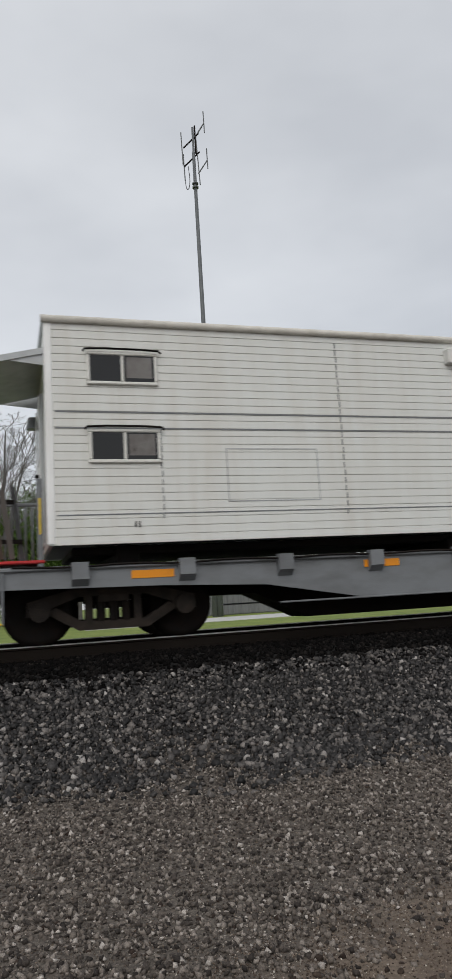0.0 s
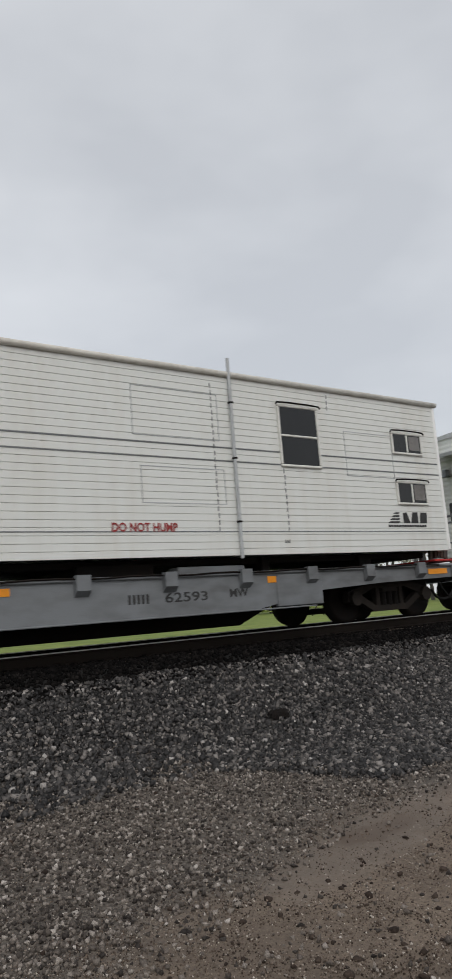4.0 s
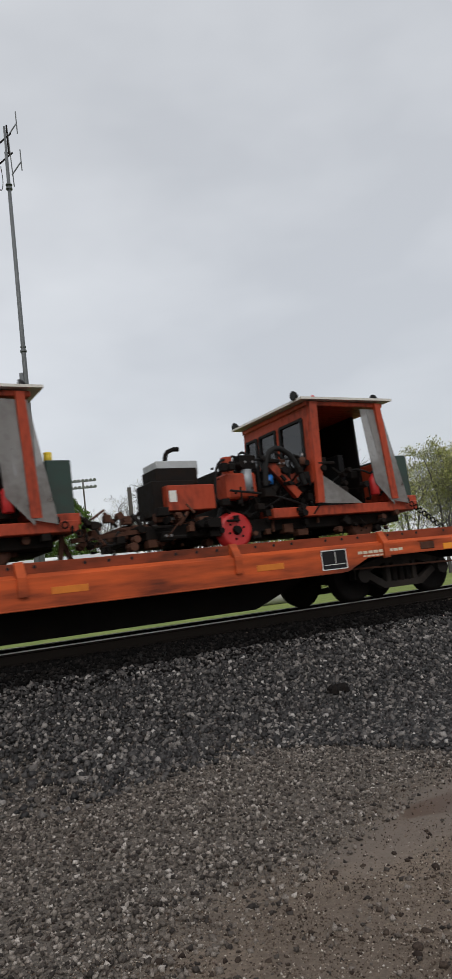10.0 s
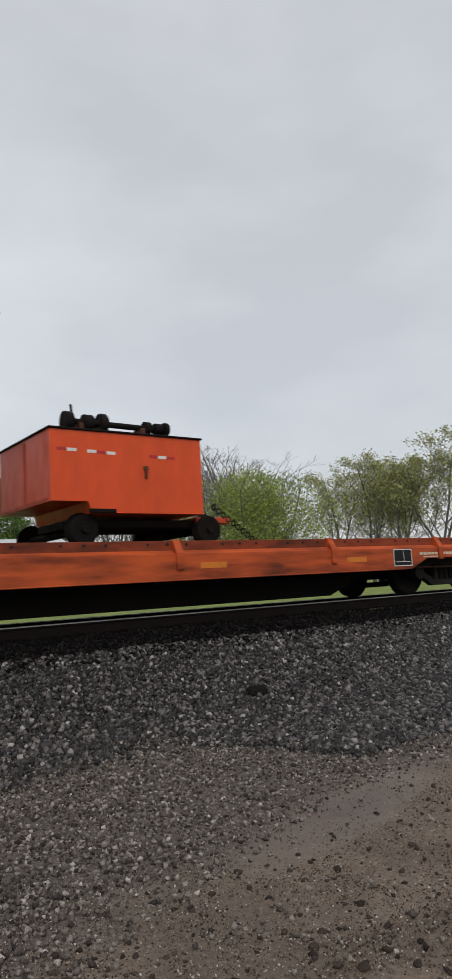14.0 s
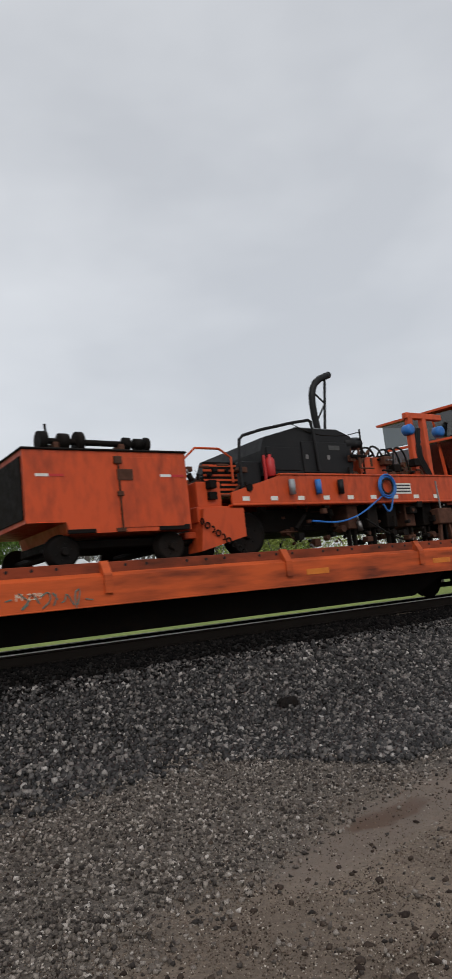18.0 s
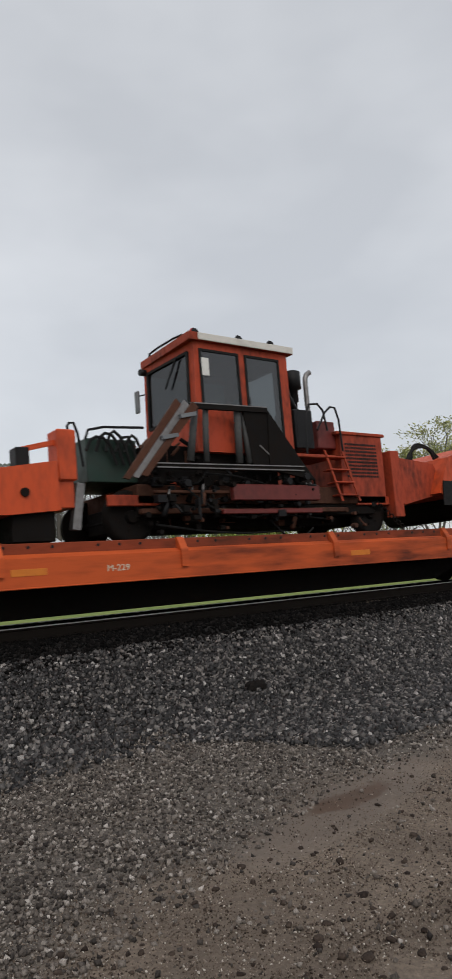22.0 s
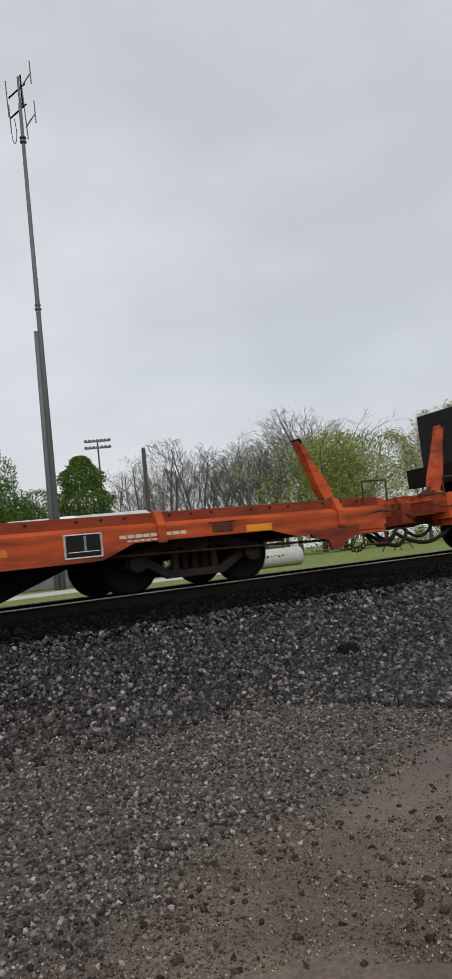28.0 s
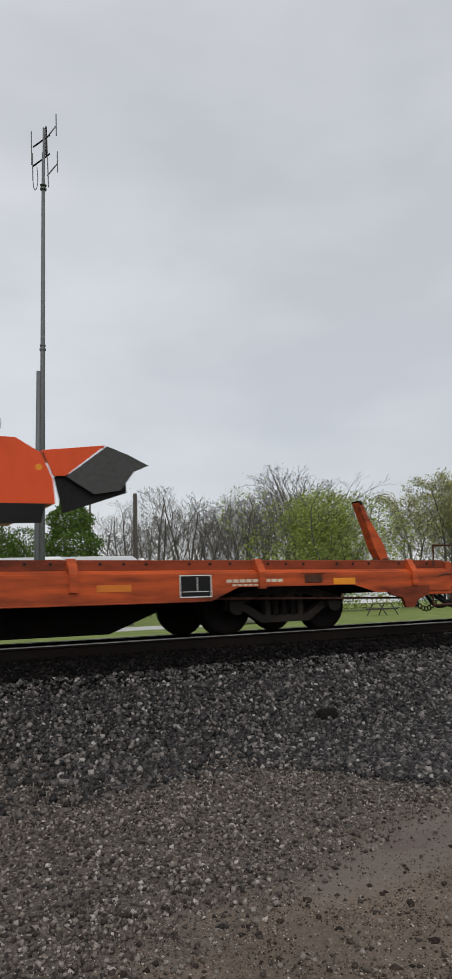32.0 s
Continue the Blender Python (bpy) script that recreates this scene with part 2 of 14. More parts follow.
POLE_WOOD = material("weathered_pole", (0.085, 0.075, 0.067), 0.85, 0, (0.05, 0.043, 0.038), 10, 0.7, 0.3, stretch=(1, 1, 0.1))
CONCRETE = material("pale_concrete", (0.48, 0.48, 0.47), 0.8, 0, (0.33, 0.32, 0.30), 4, 0.7, 0.2)
ROOF = material("pale_roof", (0.50, 0.52, 0.52), 0.6, 0, (0.38, 0.38, 0.38), 3, 0.6, 0.1)
SIDING_GREY = material("grey_boards", (0.17, 0.175, 0.18), 0.7, 0, (0.11, 0.11, 0.115), 4, 0.7, 0.2, stretch=(3, 3, 0.3))
BARK = material("tree_bark", (0.125, 0.117, 0.112), 0.9, 0, (0.07, 0.064, 0.06), 4, 0.6, 0.0, 0.15)
LEAF = material("spring_leaves", (0.27, 0.325, 0.085), 0.6, 0, (0.19, 0.245, 0.06), 3, 0.7, 0.0, 0, 0.35, spec=0.06)
LEAF_PALE = material("budding_leaves", (0.33, 0.34, 0.13), 0.6, 0, (0.24, 0.25, 0.11), 3, 0.7, 0.0, 0, 0.35, spec=0.06)
LEAF_DARK = material("dark_leaves", (0.085, 0.145, 0.030), 0.6, 0, (0.055, 0.10, 0.024), 3, 0.7, 0.0, 0, 0.45, spec=0.06)


def stone_material(name, stops, rough=0.62, spec=0.3, fine=120.0):
    """Loose stones: one shade a stone out of the given stops, with grain on it."""
    m = bpy.data.materials.new(name)
    m.use_nodes = True
    n, l = m.node_tree.nodes, m.node_tree.links
    b = n["Principled BSDF"]
    geo, ramp, co = n.new("ShaderNodeNewGeometry"), n.new("ShaderNodeValToRGB"), n.new("ShaderNodeTexCoord")
    for i, (at, rgb) in enumerate(stops):
        e = ramp.color_ramp.elements[i] if i < 2 else ramp.color_ramp.elements.new(at)
        e.position, e.color = at, (*rgb, 1)
    l.new(geo.outputs["Random Per Island"], ramp.inputs[0])
    t, rng, hsv = n.new("ShaderNodeTexNoise"), n.new("ShaderNodeMapRange"), n.new("ShaderNodeHueSaturation")
    t.inputs["Scale"].default_value, t.inputs["Detail"].default_value = fine, 5.0
    l.new(co.outputs["Object"], t.inputs["Vector"])
    l.new(t.outputs["Fac"], rng.inputs[0])
    rng.inputs[1].default_value, rng.inputs[2].default_value, rng.inputs[3].default_value, rng.inputs[4].default_value = 0.3, 0.7, 0.6, 1.4
    l.new(rng.outputs[0], hsv.inputs["Value"])
    l.new(ramp.outputs[0], hsv.inputs["Color"])
    l.new(hsv.outputs[0], b.inputs["Base Color"])
    b.inputs["Roughness"].default_value, b.inputs["Specular IOR Level"].default_value = rough, spec
    bp = n.new("ShaderNodeBump")
    bp.inputs["Strength"].default_value, bp.inputs["Distance"].default_value = 0.4, 0.006
    l.new(t.outputs["Fac"], bp.inputs["Height"])
    l.new(bp.outputs[0], b.inputs["Normal"])
    return m


STONE = stone_material("ballast_stone", ((0.0, (0.007, 0.0066, 0.0066)), (0.4, (0.021, 0.0195, 0.0192)), (0.66, (0.056, 0.052, 0.050)), (0.88, (0.125, 0.113, 0.104)), (0.97, (0.20, 0.182, 0.168)), (1.0, (0.36, 0.34, 0.32))), 0.5, 0.3)
# bed stones: dirt and the train's shadow both put into a near-black colour
SHADED_BED_STONE = stone_material("dirty_shaded_bed_stone", ((0.0, (0.003, 0.003, 0.003)), (0.7, (0.007, 0.0062, 0.006)), (1.0, (0.018, 0.016, 0.015))), 0.85, 0.04)
PEBBLE = stone_material("gravel_stone", ((0.0, (0.022, 0.018, 0.016)), (0.3, (0.062, 0.052, 0.045)), (0.58, (0.130, 0.110, 0.094)), (0.82, (0.205, 0.178, 0.154)), (0.96, (0.30, 0.268, 0.238)), (1.0, (0.46, 0.42, 0.385))), 0.7, 0.2, 160)
CRUMB = stone_material("soil_crumb", ((0.0, (0.038, 0.028, 0.022)), (0.35, (0.090, 0.067, 0.052)), (0.7, (0.165, 0.128, 0.100)), (0.9, (0.27, 0.225, 0.185)), (1.0, (0.50, 0.46, 0.41))), 0.8, 0.15, 200)
CLOD = stone_material("dark_soil", ((0.0, (0.022, 0.015, 0.012)), (1.0, (0.062, 0.046, 0.036))), 0.85, 0.15, 90)


def ground_material():
    """Ballast, gravel, wet dirt and grass, told apart by their place."""
    m = bpy.data.materials.new("ground_cover")
    m.use_nodes = True
    n, l = m.node_tree.nodes, m.node_tree.links
    b = n["Principled BSDF"]
    co = n.new("ShaderNodeTexCoord")
    sep = n.new("ShaderNodeSeparateXYZ")
    l.new(co.outputs["Object"], sep.inputs[0])

    def noise_tex(scale, detail=6.0, rough=0.6):
        t = n.new("ShaderNodeTexNoise")
        t.inputs["Scale"].default_value, t.inputs["Detail"].default_value, t.inputs["Roughness"].default_value = scale, detail, rough
        l.new(co.outputs["Object"], t.inputs["Vector"])
        return t.outputs["Fac"]

    def math_node(op, a, c, clamp=False):
        t = n.new("ShaderNodeMath")
        t.operation, t.use_clamp = op, clamp
        for i, v in enumerate((a, c)):
            if isinstance(v, (int, float)):
                t.inputs[i].default_value = v
            else:
                l.new(v, t.inputs[i])
        return t.outputs[0]

    def step(value, lo, hi):
        t = n.new("ShaderNodeMapRange")
        t.inputs[1].default_value, t.inputs[2].default_value = lo, hi
        l.new(value, t.inputs[0])
        return t.outputs[0]

    def two(fac, a, c):
        t = n.new("ShaderNodeMixRGB")
        for i, v in ((0, fac), (1, a), (2, c)):
            if isinstance(v, tuple):
                t.inputs[i].default_value = (*v, 1)
            elif isinstance(v, float):
                t.inputs[i].default_value = v
            else:
                l.new(v, t.inputs[i])
        return t.outputs[0]

    x, y = sep.outputs[0], sep.outputs[1]
    wob = math_node("SUBTRACT", noise_tex(0.9), 0.5)
    gravel = two(step(noise_tex(55, 6, 0.75), 0.36, 0.66), (0.034, 0.029, 0.025), (0.165, 0.142, 0.120))
    soil = two(step(noise_tex(34, 9, 0.78), 0.36, 0.66), (0.100, 0.077, 0.058), (0.235, 0.185, 0.143))
    damp = step(noise_tex(1.3, 5, 0.6), 0.42, 0.60)
    dirt = two(damp, two(0.5, soil, (0.085, 0.066, 0.052)), soil)
    # ballast ground kept near black: shade of the gaps between stones, as colour
    ballast = two(step(noise_tex(40, 6, 0.75), 0.4, 0.7), (0.007, 0.0065, 0.0065), (0.040, 0.037, 0.036))
    grass = two(step(noise_tex(0.8, 10, 0.75), 0.35, 0.65), (0.10, 0.15, 0.03), (0.22, 0.26, 0.06))
    # dirt track along the viewer's side
    edge = math_node("ADD", math_node("MULTIPLY", math_node("MINIMUM", x, 3.4), 0.42), 2.55)
    is_dirt = step(math_node("ADD", math_node("SUBTRACT", edge, y), math_node("MULTIPLY", wob, 1.2)), -0.25, 0.25)
    col = two(is_dirt, gravel, dirt)
    toe = math_node("SUBTRACT", 6.75, math_node("MULTIPLY", math_node("MULTIPLY", math_node("SUBTRACT", x, 3.7, True), 1.0), 2.0))
    is_ballast = step(math_node("ADD", math_node("SUBTRACT", y, toe), math_node("MULTIPLY", wob, 1.4)), -0.7, 0.7)
    col = two(is_ballast, col, ballast)
    # track bed painted near black: dirt plus the shade below the train
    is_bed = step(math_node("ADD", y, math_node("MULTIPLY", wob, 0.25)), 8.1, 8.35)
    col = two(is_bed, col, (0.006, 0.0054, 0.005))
    is_grass = step(math_node("ADD", y, math_node("MULTIPLY", wob, 0.8)), 13.2, 14.0)
    col = two(is_grass, col, grass)
    # shallow muddy puddle in a smooth damp hollow
    px = math_node("POWER", math_node("DIVIDE", math_node("SUBTRACT", x, 3.55), 0.40), 2)
    py = math_node("POWER", math_node("DIVIDE", math_node("SUBTRACT", y, 3.66), 0.15), 2)
    ragged = math_node("MULTIPLY", math_node("SUBTRACT", noise_tex(5, 4), 0.5), 2.2)
    pud = step(math_node("ADD", math_node("ADD", px, py), ragged), 1.1, 0.45)
    hx = math_node("POWER", math_node("DIVIDE", math_node("SUBTRACT", x, 3.5), 1.25), 2)
    hy = math_node("POWER", math_node("DIVIDE", math_node("SUBTRACT", y, math_node("ADD", math_node("MULTIPLY", x, 0.28), 2.62)), 0.34), 2)
    hollow = step(math_node("ADD", math_node("ADD", hx, hy), math_node("MULTIPLY", ragged, 0.7)), 1.3, 0.5)
    col = two(math_node("MULTIPLY", hollow, 0.5), col, (0.135, 0.110, 0.090))
    col = two(pud, col, (0.092, 0.066, 0.049))
    l.new(col, b.inputs["Base Color"])
    rough = math_node("SUBTRACT", math_node("SUBTRACT", 0.9, math_node("MULTIPLY", hollow, 0.36)), math_node("MULTIPLY", pud, 0.24))
    l.new(rough, b.inputs["Roughness"])
    b.inputs["Specular IOR Level"].default_value = 0.3
    bp = n.new("ShaderNodeBump")
    bp.inputs["Distance"].default_value = 0.012
    l.new(noise_tex(70, 6, 0.7), bp.inputs["Height"])
    l.new(math_node("SUBTRACT", math_node("SUBTRACT", 0.5, math_node("MULTIPLY", hollow, 0.3)), math_node("MULTIPLY", pud, 0.2)), bp.inputs["Strength"])
    l.new(bp.outputs[0], b.inputs["Normal"])
    return m


GROUND = ground_material()


# ---- mesh tools: every one gives (points, faces) ----
def bx(x0, x1, y0, y1, z0, z1, c=0.012):
    """A box with chamfered edges."""
    c = min(c, abs(x1 - x0) * 0.3, abs(y1 - y0) * 0.3, abs(z1 - z0) * 0.3)
    v, idx = [], {}
    for i, (sx, x) in enumerate(((-1, x0), (1, x1))):
        for j, (sy, y) in enumerate(((-1, y0), (1, y1))):
            for k, (sz, z) in enumerate(((-1, z0), (1, z1))):
                for a in range(3):
                    q = [x, y, z]
                    for d, s in enumerate((sx, sy, sz)):
                        if d != a:
                            q[d] -= s * c
                    idx[i, j, k, a] = len(v)
                    v.append(tuple(q))
    f = []
    for a in range(3):
        o1, o2 = (a + 1) % 3, (a + 2) % 3
        for s in (0, 1):
            loop = []
            for p, q in ((0, 0), (1, 0), (1, 1), (0, 1)):
                key = [0, 0, 0]
                key[a], key[o1], key[o2] = s, p, q
                loop.append(idx[key[0], key[1], key[2], a])
            f.append(tuple(loop if s else loop[::-1]))
        for p in (0, 1):
            for q in (0, 1):
                e = []
                for s, face in ((0, o1), (1, o1), (1, o2), (0, o2)):
                    key = [0, 0, 0]
                    key[a], key[o1], key[o2] = s, p, q
                    e.append(idx[key[0], key[1], key[2], face])
                f.append(tuple(e if (p == q) else e[::-1]))
    for i in (0, 1):
        for j in (0, 1):
            for k in (0, 1):
                t = (idx[i, j, k, 0], idx[i, j, k, 1], idx[i, j, k, 2])
                f.append(t if (i + j + k) % 2 else t[::-1])
    return v, f


def cy(p, q, r, n=12, r2=None):
    """A cylinder or cone from p to q."""
    p, q = Vector(p), Vector(q)
    r2 = r if r2 is None else r2
    w = (q - p).normalized()
    a = w.orthogonal().normalized()
    b = w.cross(a)
    v, f = [], []
    for c, rad in ((p, r), (q, r2)):
        for i in range(n):
            t = 2 * math.pi * i / n
            v.append(tuple(c + (a * math.cos(t) + b * math.sin(t)) * rad))
    for i in range(n):
        j = (i + 1) % n
        f.append((i, j, n + j, n + i))
    f.append(tuple(range(n - 1, -1, -1)))
    f.append(tuple(range(n, 2 * n)))
    return v, f


def lathe(axis_p, axis_q, profile, n=16):
    """Turned round the line p-q; profile: (share of the way, radius)."""
    p, q = Vector(axis_p), Vector(axis_q)
    w = (q - p).normalized()
    a = w.orthogonal().normalized()
    b = w.cross(a)
    v, f = [], []
    for s, rad in profile:
        c = p.lerp(q, s)
        for i in range(n):
            t = 2 * math.pi * i / n
            v.append(tuple(c + (a * math.cos(t) + b * math.sin(t)) * rad))
    for k in range(len(profile) - 1):
        for i in range(n):
            j = (i + 1) % n
            f.append((k * n + i, k * n + j, k * n + n + j, k * n + n + i))
    f.append(tuple(range(n - 1, -1, -1)))
    f.append(tuple(range((len(profile) - 1) * n, len(profile) * n)))
    return v, f


def tube(points, r, n=6, smooth=0):
    """A bent round bar or hose through the points."""
    pts = [Vector(p) for p in points]
    for _ in range(smooth):
        out = [pts[0]]
        for a, b in zip(pts, pts[1:]):
            out += [a.lerp(b, 0.25), a.lerp(b, 0.75)]
        pts = out + [pts[-1]]
    v, f = [], []
    up = None
    for i, p in enumerate(pts):
        w = (pts[min(i + 1, len(pts) - 1)] - pts[max(i - 1, 0)]).normalized()
        a = w.orthogonal().normalized() if up is None else (up - w * up.dot(w)).normalized()
        up = a
        b = w.cross(a)
        for k in range(n):
            t = 2 * math.pi * k / n
            v.append(tuple(p + (a * math.cos(t) + b * math.sin(t)) * r))
    for i in range(len(pts) - 1):
        for k in range(n):
            j = (k + 1) % n
            f.append((i * n + k, i * n + j, i * n + n + j, i * n + n + k))
    f.append(tuple(range(n - 1, -1, -1)))
    f.append(tuple(range((len(pts) - 1) * n, len(pts) * n)))
    return v, f


def pr(poly, y0, y1):
    """A plate: an outline of (x, z) from y0 to y1."""
    n = len(poly)
    area = sum(poly[i][0] * poly[(i + 1) % n][1] - poly[(i + 1) % n][0] * poly[i][1] for i in range(n))
    if area < 0:
        poly = poly[::-1]
    v = [(x, y0, z) for x, z in poly] + [(x, y1, z) for x, z in poly]
    f = [tuple(range(n)), tuple(range(2 * n - 1, n - 1, -1))]
    f += [(i + n, (i + 1) % n + n, (i + 1) % n, i) for i in range(n)]
    return v, f


def prx(poly, x0, x1):
    """A plate: an outline of (y, z) from x0 to x1."""
    v, f = pr(poly, x0, x1)
    return [(y, x, z) for x, y, z in v], [t[::-1] for t in f]


def bar(p, q, w):
    """A square bar from p to q."""
    return cy(p, q, w * 0.7071, 4)


def hose(p, q, sag, r=0.022, out=0.0):
    p, q = Vector(p), Vector(q)
    m = p.lerp(q, 0.5) + Vector((0, out, -sag))
    return tube([p, p.lerp(m, 0.6) + Vector((0, out * 0.3, -sag * 0.25)), m, q.lerp(m, 0.6) + Vector((0, out * 0.3, -sag * 0.25)), q], r, 6, 2)


def ring(c, r, thick, n=18, axis="y"):
    pts = []
    for i in range(n + 1):
        t = 2 * math.pi * i / n
        if axis == "y":
            pts.append((c[0] + r * math.cos(t), c[1], c[2] + r * math.sin(t)))
        elif axis == "x":
            pts.append((c[0], c[1] + r * math.cos(t), c[2] + r * math.sin(t)))
        else:
            pts.append((c[0] + r * math.cos(t), c[1] + r * math.sin(t), c[2]))
    return tube(pts, thick, 6)


def mesh_of(name, geoms, mat):
    v, f = [], []
    for gv, gf in geoms:
        o = len(v)
        v += gv
        f += [tuple(i + o for i in t) for t in gf]
    me = bpy.data.meshes.new(name)
    me.from_pydata(v, [], f)
    me.materials.append(mat)
    return me


def P(parent, name, mat, *geoms, label=""):
    """A part: one mesh object under its thing (or under a part)."""
    ob = new(name, mesh_of(name, geoms, mat))
    ob.parent = parent
    if label:
        ob["label"] = label
    return ob


def soft(ob):
    """Smooth shading on round parts."""
    for poly in ob.data.polygons:
        poly.use_smooth = len(poly.vertices) == 4
    return ob


def thing(name, label, category, group="", kind=""):
    return tagged(new(name), label, category, group, kind)


def words(parent, text, mat, x, y, z, size, width=0.0, name="lettering", turn=0.0, bold=0.0):
    """Lettering on a face that looks to -y; x, z: its lower left corner; size: height of the capitals."""
    cu = bpy.data.curves.new(name, "FONT")
    cu.resolution_u = 3
    cu.body, cu.size, cu.extrude, cu.offset = text, size / 0.69, 0.0015, bold
    tmp = bpy.data.objects.new(name, cu)
    me = bpy.data.meshes.new_from_object(tmp)
    me.materials.clear()
    me.materials.append(mat)
    xs = [q.co.x for q in me.vertices]
    k = width / (max(xs) - min(xs)) if width else 1.0
    bpy.data.objects.remove(tmp)
    bpy.data.curves.remove(cu)
    ob = new(name, me)
    ob.parent = parent
    for q in me.vertices:
        q.co.x = (q.co.x - min(xs)) * k
    ob.matrix_basis = pose(x, y, z, 90, 0, turn)
    return ob


RIDERS = []   # what the train carries: (thing, place along the train, height)


def ride(ob, u, z=RT):
    RIDERS.append((ob, u, z))
    return ob


# ---- the ground, the track ----
def height(y):
    """Cross-section: gravel, ballast slope, track bed, field."""
    pts = ((-50, 0.0), (5.9, 0.0), (6.7, 0.06), (7.2, 0.22), (8.55, 0.84), (8.9, 0.90), (11.9, 0.90), (13.6, 0.55), (16.0, 0.60), (30, 0.68), (120, 0.7), (2500, 0.7))
    for (a, za), (b, zb) in zip(pts, pts[1:]):
        if y <= b:
            return za + (zb - za) * max(0.0, (y - a) / (b - a))
    return pts[-1][1]


def lumps(x, y):
    return 0.018 * noise.noise((x * 2.1, y * 2.1, 0)) + 0.03 * noise.noise((x * 0.5, y * 0.5, 3))


def build_ground():
    xs = [-2500, -900, -300, -120, -60, -30, -15, -8] + [-4 + 0.2 * i for i in range(125)] + [22, 25, 30, 40, 60, 90, 150, 300, 900, 2500]
    ys = [-2500, -500, -100, -30, -10, -3, 0, 1.5] + [2.4 + 0.12 * i for i in range(56)] + [9.3, 10, 11, 11.9, 12.4, 13, 13.6, 14.2, 15, 16, 18, 21, 25, 30, 40, 55, 75, 100, 150, 300, 800, 2500]
    v = [(x, y, height(y) + (lumps(x, y) if 1.5 < y < 9 and -5 < x < 24 else 0)) for y in ys for x in xs]
    w = len(xs)
    f = [(j * w + i, j * w + i + 1, (j + 1) * w + i + 1, (j + 1) * w + i) for j in range(len(ys) - 1) for i in range(w - 1)]
    me = bpy.data.meshes.new("ground")
    me.from_pydata(v, [], f)
    me.materials.append(GROUND)
    for p in me.polygons:
        p.use_smooth = True
    tagged(new("ground", me), "grey gravel and brown dirt, a ballast bank and mown grass beyond", "ground", kind="structure")


CUBE = ([(-1, -1, -1), (1, -1, -1), (1, 1, -1), (-1, 1, -1), (-1, -1, 1), (1, -1, 1), (1, 1, 1), (-1, 1, 1)], [(0, 3, 2, 1), (4, 5, 6, 7), (0, 1, 5, 4), (1, 2, 6, 5), (2, 3, 7, 6), (3, 0, 4, 7)])
BALL = ([(0, 0, 1.1), (0.95, 0, 0.5), (0.3, 0.9, 0.5), (-0.77, 0.56, 0.5), (-0.77, -0.56, 0.5), (0.3, -0.9, 0.5), (0.77, 0.56, -0.5), (-0.3, 0.9, -0.5), (-0.95, 0, -0.5), (-0.3, -0.9, -0.5), (0.77, -0.56, -0.5), (0, 0, -1.1)], [(0, i + 1, (i + 1) % 5 + 1) for i in range(5)] + [(i + 1, 6 + i, (i + 1) % 5 + 1) for i in range(5)] + [((i + 1) % 5 + 1, 6 + i, 6 + (i + 1) % 5) for i in range(5)] + [(11, 6 + (i + 1) % 5, 6 + i) for i in range(5)])
CHIP = ([(1.2, 0, 0), (-1.2, 0, 0), (0, 1.2, 0), (0, -1.2, 0), (0, 0, 1.2), (0, 0, -1.2)], [(0, 2, 4), (2, 1, 4), (1, 3, 4), (3, 0, 4), (2, 0, 5), (1, 2, 5), (3, 1, 5), (0, 3, 5)])


def dirt_edge(x):
    return 2.55 + 0.42 * min(x, 3.6)


def bank_toe(x):
    return 6.75 - 2.0 * min(1.0, max(0.0, x - 3.7))


